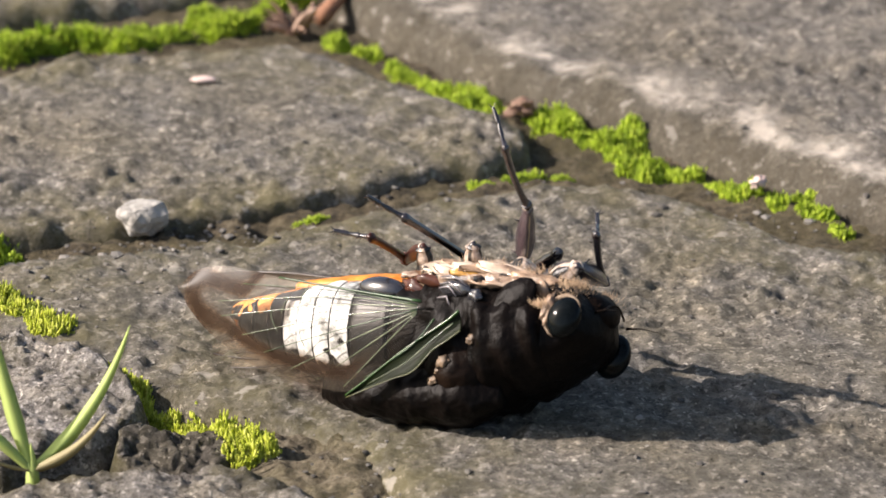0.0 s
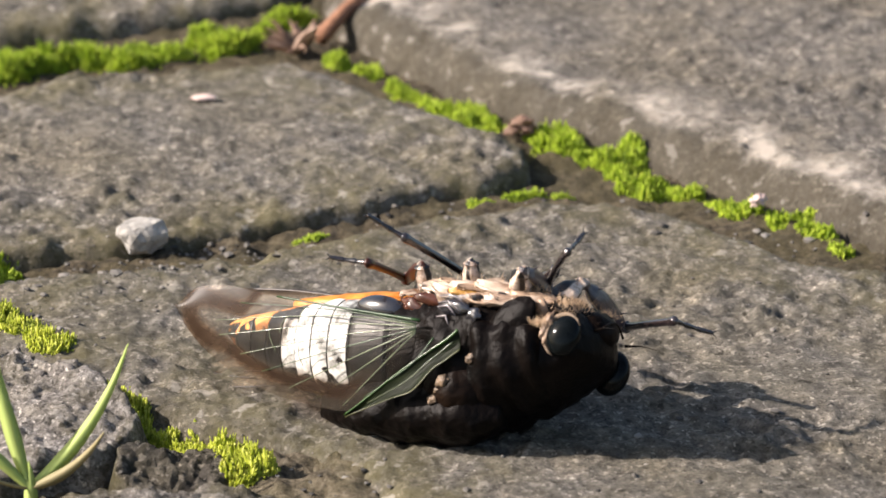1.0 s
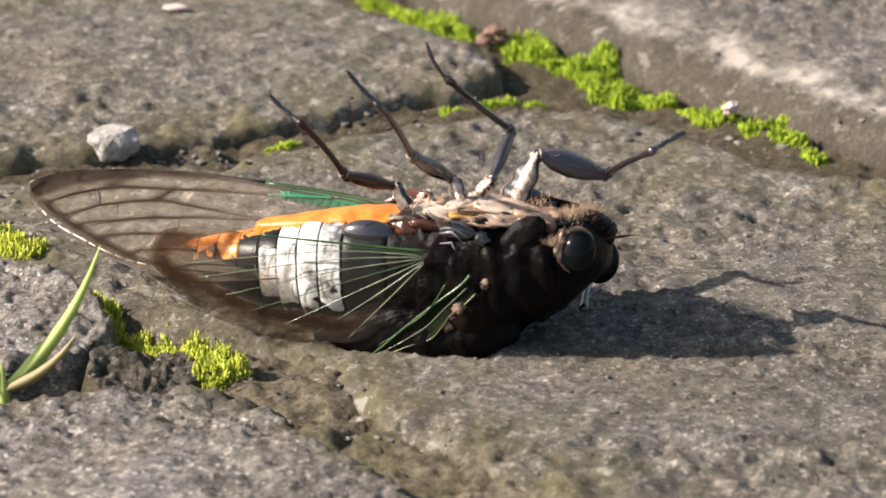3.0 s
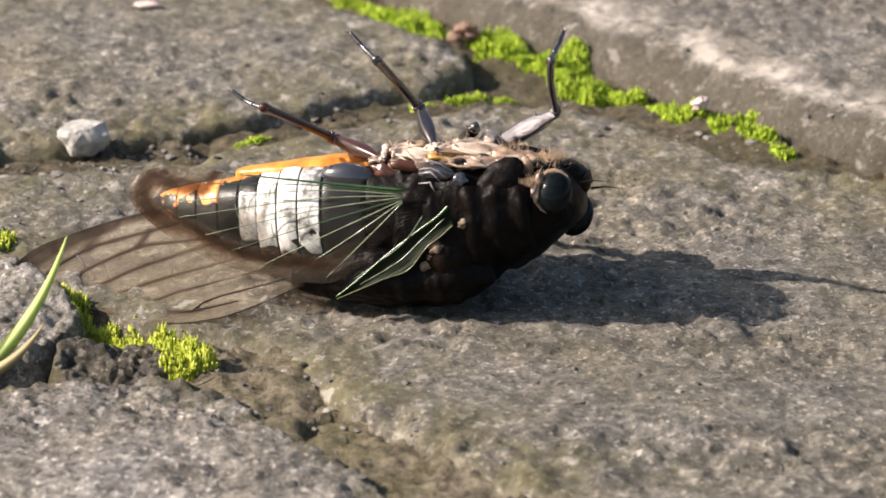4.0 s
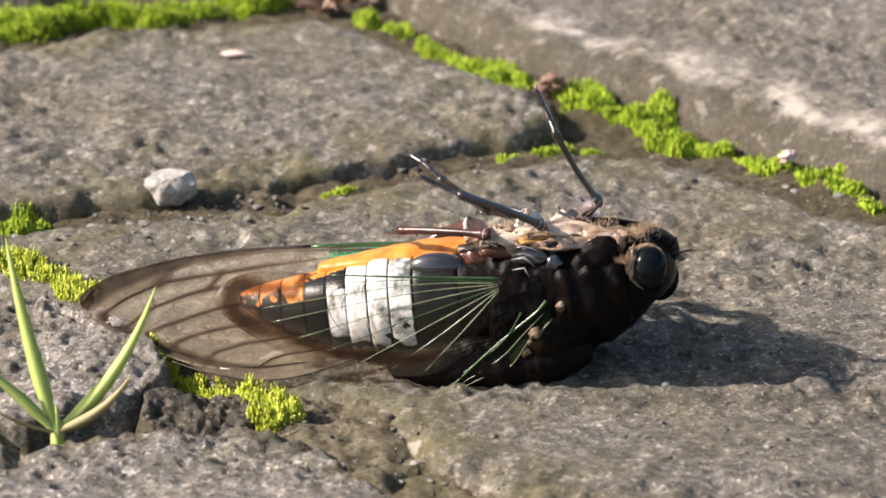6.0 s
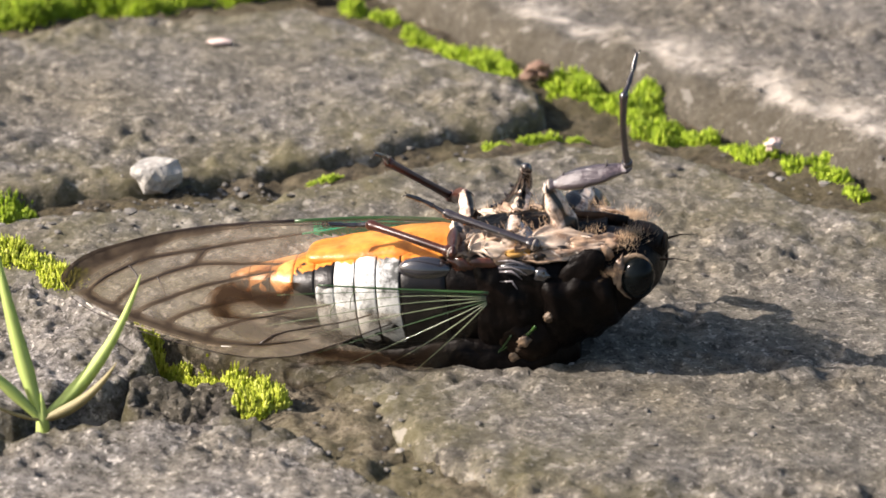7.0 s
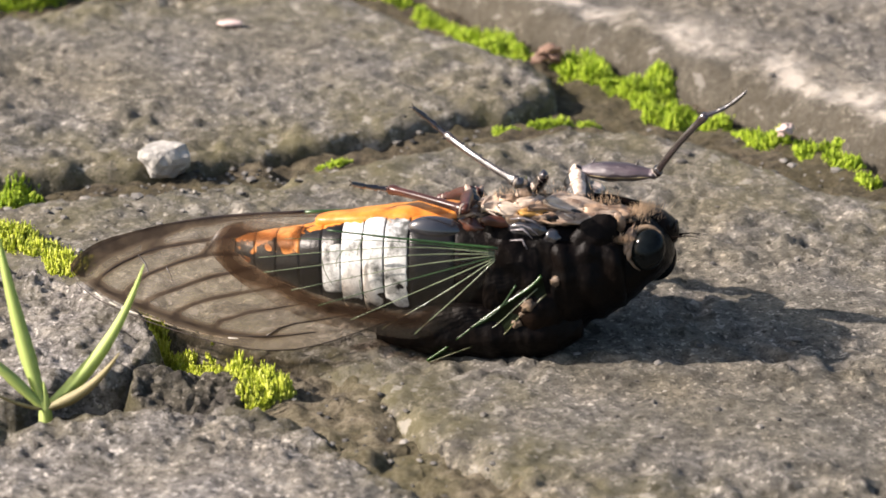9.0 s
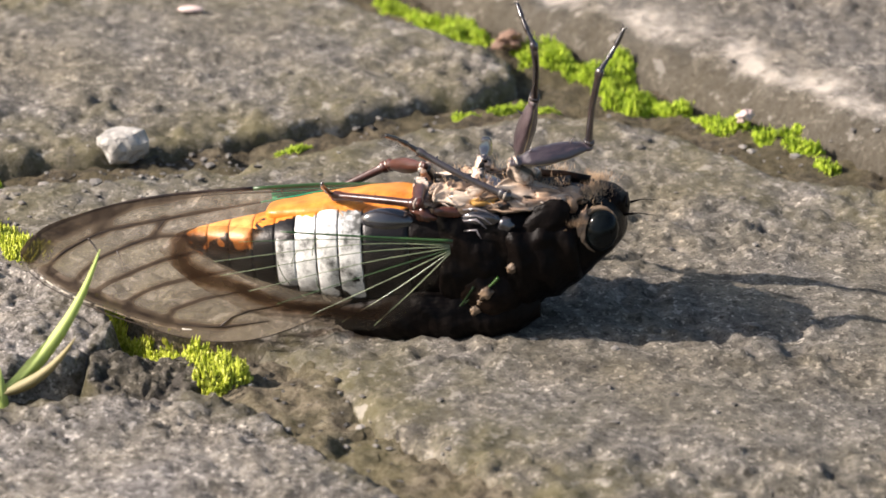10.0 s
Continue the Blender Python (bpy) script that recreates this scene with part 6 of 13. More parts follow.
    walk(legs["near", "front"]["tibia"], [
        (0, pose(0.00754, -0.00454, 0.01118, 113.6, -26.0, -83.8)), (0.12, pose(0.00866, -0.00678, 0.01315, 111.7, -29.2, -84.9)), (0.25, pose(0.01042, -0.00986, 0.01317, 107.8, -32.5, -86.1)),
        (0.38, pose(0.00899, -0.00697, 0.01214, 102.5, -37.5, -88.5)), (0.5, pose(0.00824, -0.00506, 0.00907, 96.2, -42.5, -91.3)), (0.62, pose(0.00986, -0.00671, 0.01028, 131.0, -71.6, -145.3)),
        (0.75, pose(0.01191, -0.00907, 0.00974, -156.9, -53.2, 130.1)), (0.81, pose(0.01531, -0.00614, 0.00910, -158.4, -81.0, 135.6)), (0.88, pose(0.01546, -0.00228, 0.00829, 43.4, -71.0, -54.5)),
        (0.94, pose(0.01251, 0.00049, 0.00740, 56.1, -43.2, -52.3)), (1, pose(0.00785, 0.00075, 0.00640, 64.3, -15.4, -51.6)), (1.05, pose(0.00960, 0.00077, 0.00367, 59.1, 9.4, -56.0)),
        (1.1, pose(0.01115, -0.00077, 0.00177, 48.2, 34.0, -61.1)), (1.15, pose(0.01214, -0.00324, 0.00139, 39.1, 58.3, -70.7)), (1.2, pose(0.01229, -0.00569, 0.00275, 5.4, 78.9, -116.5)),
        (1.27, pose(0.01397, -0.00254, 0.00242, 52.4, 53.9, -66.7)), (1.35, pose(0.01449, 0.00058, 0.00392, 56.1, 24.8, -57.4)), (1.43, pose(0.01372, 0.00261, 0.00679, 61.5, -4.6, -51.9)),
        (1.5, pose(0.01188, 0.00280, 0.01017, 73.2, -34.0, -45.9)), (1.7, pose(0.01316, 0.00478, 0.00787, 60.2, -7.8, -1.1)), (1.85, pose(0.01558, 0.00397, 0.00879, 69.8, -15.9, -31.5)),
        (2, pose(0.01513, 0.00115, 0.00889, 82.0, -19.6, -63.7)), (2.2, pose(0.01206, -0.00239, 0.00982, 84.4, -37.9, -74.4)), (2.5, pose(0.01076, -0.00259, 0.00883, 77.0, -53.1, -72.0)),
        (2.6, pose(0.01483, 0.00172, 0.00912, 68.5, -29.4, -55.4)), (2.7, pose(0.01431, 0.00364, 0.00729, 67.7, -4.5, -45.5)), (2.88, pose(0.01455, 0.00319, 0.00744, 69.6, -8.7, -46.3)),
        (3.07, pose(0.01510, 0.00192, 0.00783, 71.6, -20.0, -48.6)), (3.25, pose(0.01555, 0.00020, 0.00829, 73.7, -34.0, -51.9)), (3.43, pose(0.01575, -0.00161, 0.00870, 75.9, -47.7, -56.5)),
        (3.62, pose(0.01572, -0.00311, 0.00898, 78.6, -58.7, -62.5)), (3.8, pose(0.01566, -0.00367, 0.00908, 79.3, -62.7, -65.8)), (3.9, pose(0.01473, -0.00087, 0.01087, 88.2, -47.0, -78.3)),
        (4, pose(0.01288, -0.00013, 0.00878, 94.1, -30.6, -84.9)), (4.1, pose(0.01178, -0.00075, 0.00898, 100.6, -45.5, -96.7)), (4.2, pose(0.01069, -0.00148, 0.00914, 113.3, -58.4, -116.4)),
        (4.5, pose(0.01055, -0.00296, 0.00913, 102.4, -61.1, -110.4)), (4.58, pose(0.01263, -0.00312, 0.00971, 82.8, -48.4, -90.6)), (4.65, pose(0.01459, -0.00391, 0.00920, 73.2, -33.7, -79.2)),
        (4.72, pose(0.01599, -0.00488, 0.00739, 67.9, -18.2, -71.3)), (4.8, pose(0.01643, -0.00549, 0.00445, 64.4, -2.5, -64.7)), (4.9, pose(0.01681, -0.00522, 0.00743, 68.8, -20.4, -72.7)),
        (5, pose(0.01614, -0.00495, 0.01051, 80.1, -37.9, -82.9)), (5.2, pose(0.01033, -0.00278, 0.01092, 122.9, -35.1, -127.6)), (5.28, pose(0.00964, -0.00392, 0.01281, 132.6, -38.3, -129.8)),
        (5.35, pose(0.00902, -0.00436, 0.01324, 135.6, -41.4, -132.2)), (5.42, pose(0.00872, -0.00442, 0.01206, 133.2, -44.5, -134.8)), (5.5, pose(0.00877, -0.00452, 0.00949, 126.6, -47.5, -137.7)),
        (5.7, pose(0.00902, -0.00369, 0.00742, 132.0, -58.2, -150.9)), (6, pose(0.00935, -0.00434, 0.00721, 108.6, -54.2, -131.6)), (6.2, pose(0.00851, -0.00475, 0.00708, 92.1, -49.6, -116.3)),
        (6.38, pose(0.00879, -0.00460, 0.00778, 87.9, -51.4, -114.4)), (6.57, pose(0.00973, -0.00441, 0.00947, 83.1, -56.0, -108.6)), (6.75, pose(0.01124, -0.00445, 0.01093, 77.8, -61.2, -99.2)),
        (6.93, pose(0.01295, -0.00452, 0.01138, 71.3, -65.5, -86.5)), (7.12, pose(0.01427, -0.00438, 0.01090, 65.1, -68.0, -73.2)), (7.3, pose(0.01470, -0.00424, 0.01053, 65.4, -68.6, -67.6)),
        (7.4, pose(0.01509, -0.00462, 0.00903, -3.2, -56.2, 9.4)), (7.5, pose(0.01536, -0.00482, 0.00735, -21.3, -25.5, 32.5)), (7.7, pose(0.01729, -0.00640, 0.00556, -50.5, -31.0, 76.1)),
        (7.85, pose(0.01516, -0.00340, 0.00752, -60.7, -66.5, 87.8)), (8, pose(0.01134, -0.00070, 0.00923, 168.7, -74.9, -133.8)), (8.2, pose(0.01027, -0.00306, 0.01068, 144.3, -38.4, -103.0)),
        (8.35, pose(0.01134, -0.00259, 0.01007, 143.0, -44.6, -99.6)), (8.5, pose(0.01228, -0.00215, 0.00933, 139.6, -50.8, -95.4)), (8.7, pose(0.01258, -0.00196, 0.00841, 152.5, -68.1, -111.5)),
        (8.85, pose(0.01343, -0.00071, 0.01018, 101.1, -58.9, -62.9)), (9, pose(0.01397, 0.00029, 0.00766, 75.6, -40.6, -41.2)), (9.2, pose(0.01571, 0.00062, 0.00716, 89.1, -16.9, -73.5)),
        (9.27, pose(0.01508, -0.00027, 0.01060, 92.4, -23.3, -81.9)), (9.35, pose(0.01396, -0.00206, 0.01232, 99.7, -29.1, -91.1)), (9.43, pose(0.01268, -0.00369, 0.01205, 110.7, -34.3, -101.4)),
        (9.5, pose(0.01150, -0.00415, 0.01025, 125.1, -38.5, -112.9)), (9.7, pose(0.01139, -0.00157, 0.00923, 146.8, -65.9, -129.8)), (10, pose(0.01279, -0.00327, 0.00844, 91.2, -62.2, -67.2)),
    ])
    walk(legs["near", "front"]["tarsus"], [
        (0, pose(0.00836, -0.01214, 0.01491, 116.0, -60.9, 170.7)), (0.12, pose(0.00932, -0.01417, 0.01731, 113.8, -62.9, 173.3)), (0.25, pose(0.01091, -0.01702, 0.01773, 111.1, -64.8, 176.4)),
        (0.38, pose(0.00917, -0.01371, 0.01732, 60.3, -66.6, -128.9)), (0.5, pose(0.00809, -0.01133, 0.01481, 28.3, -52.9, -93.7)), (0.62, pose(0.00766, -0.00823, 0.01835, 14.5, -46.5, -75.7)),
        (0.75, pose(0.00863, -0.00518, 0.01654, 5.2, -37.9, -62.0)), (0.81, pose(0.01436, -0.00521, 0.01749, -6.4, -61.8, -47.2)), (0.88, pose(0.01707, -0.00453, 0.01633, -73.8, -77.2, 19.1)),
        (0.94, pose(0.01629, -0.00441, 0.01322, -138.1, -61.3, 83.4)), (1, pose(0.01294, -0.00568, 0.00865, -148.5, -37.4, 97.9)), (1.05, pose(0.01429, -0.00618, 0.00229, -133.5, -49.1, 80.5)),
        (1.1, pose(0.01456, -0.00694, -0.00298, -108.1, -56.8, 54.9)), (1.15, pose(0.01361, -0.00745, -0.00584, -75.5, -57.5, 23.0)), (1.2, pose(0.01156, -0.00716, -0.00559, -47.3, -50.8, -4.2)),
        (1.27, pose(0.01594, -0.00713, -0.00445, -39.6, -47.9, -11.0)), (1.35, pose(0.01864, -0.00592, 0.00035, -35.7, -44.6, -17.0)), (1.43, pose(0.01895, -0.00406, 0.00747, -34.4, -41.0, -22.4)),
        (1.5, pose(0.01679, -0.00225, 0.01492, -35.4, -37.2, -27.2)), (1.7, pose(0.02158, 0.00463, 0.00902, -42.0, 6.3, -4.5)), (1.85, pose(0.02255, -0.00030, 0.01113, -59.3, -19.9, 38.3)),
        (2, pose(0.01867, -0.00603, 0.01174, -99.1, -33.4, 92.4)), (2.2, pose(0.01386, -0.00885, 0.01505, -120.8, -61.8, 99.6)), (2.5, pose(0.01234, -0.00744, 0.01563, -134.2, -60.2, 100.9)),
        (2.6, pose(0.01904, -0.00438, 0.01330, -112.5, -41.7, 65.5)), (2.7, pose(0.02025, -0.00240, 0.00795, -101.5, -17.5, 47.9)), (2.88, pose(0.02036, -0.00288, 0.00873, -101.5, -19.3, 49.6)),
        (3.07, pose(0.02038, -0.00407, 0.01075, -105.9, -23.9, 54.2)), (3.25, pose(0.01991, -0.00534, 0.01304, -114.1, -29.3, 60.3)), (3.43, pose(0.01891, -0.00637, 0.01499, -124.8, -34.4, 67.1)),
        (3.62, pose(0.01776, -0.00703, 0.01624, -135.8, -38.3, 73.3)), (3.8, pose(0.01726, -0.00723, 0.01663, -143.6, -39.6, 75.7)), (3.9, pose(0.01591, -0.00655, 0.01709, -149.2, -41.5, 76.7)),
        (4, pose(0.01353, -0.00742, 0.01311, -153.6, -43.4, 77.8)), (4.1, pose(0.01108, -0.00667, 0.01504, -132.4, -78.4, 49.0)), (4.2, pose(0.00871, -0.00547, 0.01638, -8.3, -61.9, -83.0)),
        (4.5, pose(0.00912, -0.00680, 0.01657, -5.5, -49.4, -86.4)), (4.58, pose(0.01257, -0.00876, 0.01607, -33.8, -47.4, -58.2)), (4.65, pose(0.01591, -0.01086, 0.01392, -57.3, -39.4, -34.7)),
        (4.72, pose(0.01857, -0.01253, 0.01005, -72.3, -27.8, -17.0)), (4.8, pose(0.02005, -0.01317, 0.00482, -79.2, -14.4, -2.9)), (4.9, pose(0.01917, -0.01282, 0.01040, -97.2, -27.8, 29.9)),
        (5, pose(0.01697, -0.01161, 0.01574, -126.7, -32.2, 68.2)), (5.2, pose(0.00608, -0.00829, 0.01580, -179.6, -50.7, 121.6)), (5.28, pose(0.00536, -0.00905, 0.01807, 165.3, -52.2, 125.6)),
        (5.35, pose(0.00474, -0.00909, 0.01886, 153.0, -53.5, 129.8)), (5.42, pose(0.00445, -0.00873, 0.01802, 142.9, -54.7, 134.2)), (5.5, pose(0.00453, -0.00838, 0.01576, 134.6, -55.7, 138.9)),
        (5.7, pose(0.00510, -0.00587, 0.01464, 113.8, -64.0, 160.5)), (6, pose(0.00605, -0.00806, 0.01410, 118.0, -66.7, 153.4)), (6.2, pose(0.00607, -0.00969, 0.01354, 136.9, -56.8, 131.9)),
        (6.38, pose(0.00660, -0.00944, 0.01441, 142.1, -57.4, 125.5)), (6.57, pose(0.00822, -0.00892, 0.01652, 157.0, -57.3, 108.1)), (6.75, pose(0.01059, -0.00850, 0.01838, 174.0, -54.1, 88.4)),
        (6.93, pose(0.01316, -0.00804, 0.01911, -172.8, -48.2, 72.4)), (7.12, pose(0.01519, -0.00742, 0.01878, -165.0, -42.2, 62.3)), (7.3, pose(0.01588, -0.00711, 0.01845, -162.4, -39.7, 59.0)),
        (7.4, pose(0.01976, -0.00385, 0.01609, -134.9, -38.0, 10.0)), (7.5, pose(0.02183, -0.00069, 0.01101, -115.8, -19.6, -28.0)), (7.7, pose(0.01904, 0.00068, 0.00994, -113.8, 7.1, -46.3)),
        (7.85, pose(0.01529, -0.00000, 0.01531, -130.3, -30.5, -53.0)), (8, pose(0.00980, -0.00230, 0.01744, -118.9, -67.1, -70.6)), (8.2, pose(0.00877, -0.00955, 0.01596, -113.1, -42.3, -73.8)),
        (8.35, pose(0.01033, -0.00855, 0.01605, -154.3, -78.2, -16.0)), (8.5, pose(0.01178, -0.00750, 0.01592, 127.6, -50.8, 82.3)), (8.7, pose(0.01141, -0.00491, 0.01629, -117.7, -76.3, -35.7)),
        (8.85, pose(0.01543, -0.00461, 0.01746, -130.3, -52.8, -20.7)), (9, pose(0.01883, -0.00396, 0.01319, -132.3, -28.9, -16.6)), (9.2, pose(0.01802, -0.00718, 0.00964, -174.2, -62.6, 54.1)),
        (9.27, pose(0.01618, -0.00800, 0.01396, 179.5, -61.9, 70.9)), (9.35, pose(0.01381, -0.00948, 0.01646, 170.5, -59.2, 86.0)), (9.43, pose(0.01129, -0.01057, 0.01684, 161.0, -55.1, 98.4)),
        (9.5, pose(0.00891, -0.01028, 0.01554, 152.1, -50.0, 108.2)), (9.7, pose(0.00917, -0.00425, 0.01698, 164.0, -76.4, 92.5)), (10, pose(0.01433, -0.00693, 0.01595, -122.5, -56.9, 12.9)),
    ])
    walk(legs["near", "middle"]["coxa"], [
        (0, pose(0.00200, -0.00320, 0.00520, 18.5, -53.0, -73.7)), (0.25, pose(0.00200, -0.00320, 0.00520, 19.8, -55.5, -75.2)), (0.5, pose(0.00200, -0.00320, 0.00520, 20.5, -56.4, -75.8)),
        (0.75, pose(0.00200, -0.00320, 0.00520, 21.9, -59.1, -77.6)), (1, pose(0.00200, -0.00320, 0.00520, 23.5, -61.9, -79.8)), (1.2, pose(0.00200, -0.00320, 0.00520, 56.0, -75.9, -113.6)),
        (1.27, pose(0.00200, -0.00320, 0.00520, 68.0, -77.9, -122.8)), (1.35, pose(0.00200, -0.00320, 0.00520, 85.0, -79.6, -135.3)), (1.43, pose(0.00200, -0.00320, 0.00520, 100.8, -80.6, -151.3)),
        (1.5, pose(0.00200, -0.00320, 0.00520, 118.7, -80.8, -169.4)), (1.7, pose(0.00200, -0.00320, 0.00520, 63.6, -82.3, -113.8)), (2, pose(0.00200, -0.00320, 0.00520, -155.6, -73.8, 104.7)),
        (2.2, pose(0.00200, -0.00320, 0.00520, -132.9, -52.6, 79.7)), (2.35, pose(0.00200, -0.00320, 0.00520, -38.0, -63.1, -5.8)), (2.5, pose(0.00200, -0.00320, 0.00520, 3.6, -30.5, -50.4)),
        (2.6, pose(0.00200, -0.00320, 0.00520, -32.1, -81.9, 6.0)), (2.7, pose(0.00200, -0.00320, 0.00520, -126.9, -38.3, 119.8)), (2.88, pose(0.00200, -0.00320, 0.00520, -110.1, -43.1, 118.9)),
        (3.07, pose(0.00200, -0.00320, 0.00520, -94.0, -56.0, 115.7)), (3.25, pose(0.00200, -0.00320, 0.00520, -83.2, -71.5, 106.6)), (3.43, pose(0.00200, -0.00320, 0.00520, -35.9, -84.0, 49.1)),
        (3.62, pose(0.00200, -0.00320, 0.00520, 25.9, -77.2, -29.0)), (3.8, pose(0.00200, -0.00320, 0.00520, 18.3, -72.7, -36.5)), (3.9, pose(0.00200, -0.00320, 0.00520, 40.6, -34.1, -73.7)),
        (4, pose(0.00200, -0.00320, 0.00520, 40.5, 7.7, -84.2)), (4.1, pose(0.00200, -0.00320, 0.00520, 36.0, -8.2, -85.7)), (4.2, pose(0.00200, -0.00320, 0.00520, 38.4, -24.1, -87.3)),
        (4.35, pose(0.00200, -0.00320, 0.00520, 69.1, -75.6, -123.2)), (4.5, pose(0.00200, -0.00320, 0.00520, -165.4, -45.6, 106.6)), (4.58, pose(0.00200, -0.00320, 0.00520, -161.6, -65.7, 118.1)),
        (4.65, pose(0.00200, -0.00320, 0.00520, 148.2, -80.7, 177.6)), (4.72, pose(0.00200, -0.00320, 0.00520, 73.0, -68.5, -107.0)), (4.8, pose(0.00200, -0.00320, 0.00520, 51.6, -48.6, -93.3)),
        (5, pose(0.00200, -0.00320, 0.00520, 39.9, -49.3, -87.0)), (5.2, pose(0.00200, -0.00320, 0.00520, 36.4, -50.6, -90.0)), (5.28, pose(0.00200, -0.00320, 0.00520, 28.3, -70.8, -89.5)),
        (5.35, pose(0.00200, -0.00320, 0.00520, -142.2, -89.0, 72.2)), (5.42, pose(0.00200, -0.00320, 0.00520, -158.7, -68.8, 88.8)), (5.5, pose(0.00200, -0.00320, 0.00520, -159.1, -48.6, 89.3)),
        (5.7, pose(0.00200, -0.00320, 0.00520, -164.8, -3.9, 86.2)), (6, pose(0.00200, -0.00320, 0.00520, -165.8, -34.0, 88.9)), (6.2, pose(0.00200, -0.00320, 0.00520, -173.1, -10.0, 89.9)),
        (6.38, pose(0.00200, -0.00320, 0.00520, 179.9, -9.4, 90.0)), (6.57, pose(0.00200, -0.00320, 0.00520, 172.7, -7.8, 90.2)), (6.75, pose(0.00200, -0.00320, 0.00520, 165.6, -5.8, 90.5)),
        (6.93, pose(0.00200, -0.00320, 0.00520, 158.8, -3.9, 90.9)), (7.12, pose(0.00200, -0.00320, 0.00520, 152.3, -2.3, 91.1)), (7.3, pose(0.00200, -0.00320, 0.00520, 146.3, -1.7, 91.2)),
        (7.5, pose(0.00200, -0.00320, 0.00520, 137.4, -39.0, 85.4)), (7.7, pose(0.00200, -0.00320, 0.00520, 42.1, -61.8, 179.9)), (7.85, pose(0.00200, -0.00320, 0.00520, 2.1, -69.4, -143.1)),
        (8, pose(0.00200, -0.00320, 0.00520, -33.5, -65.8, -99.1)), (8.1, pose(0.00200, -0.00320, 0.00520, -12.1, -59.7, -111.7)), (8.2, pose(0.00200, -0.00320, 0.00520, 4.5, -52.8, -120.1)),
        (8.27, pose(0.00200, -0.00320, 0.00520, 34.9, -66.1, -155.6)), (8.35, pose(0.00200, -0.00320, 0.00520, 84.2, -64.1, 150.8)), (8.43, pose(0.00200, -0.00320, 0.00520, 109.5, -49.0, 120.9)),
        (8.5, pose(0.00200, -0.00320, 0.00520, 118.9, -30.0, 106.4)), (8.6, pose(0.00200, -0.00320, 0.00520, 50.2, -69.4, -173.3)), (8.7, pose(0.00200, -0.00320, 0.00520, -13.8, -28.2, -97.8)),
        (9, pose(0.00200, -0.00320, 0.00520, -17.4, -40.8, -91.5)), (9.1, pose(0.00200, -0.00320, 0.00520, 43.7, -84.0, -155.0)), (9.2, pose(0.00200, -0.00320, 0.00520, 147.3, -45.2, 99.0)),
        (9.5, pose(0.00200, -0.00320, 0.00520, 144.2, -28.0, 89.1)), (9.6, pose(0.00200, -0.00320, 0.00520, 136.6, -17.9, 89.1)), (9.7, pose(0.00200, -0.00320, 0.00520, 130.8, -7.9, 89.1)),
        (10, pose(0.00200, -0.00320, 0.00520, 125.8, -12.2, 82.8)),
    ])
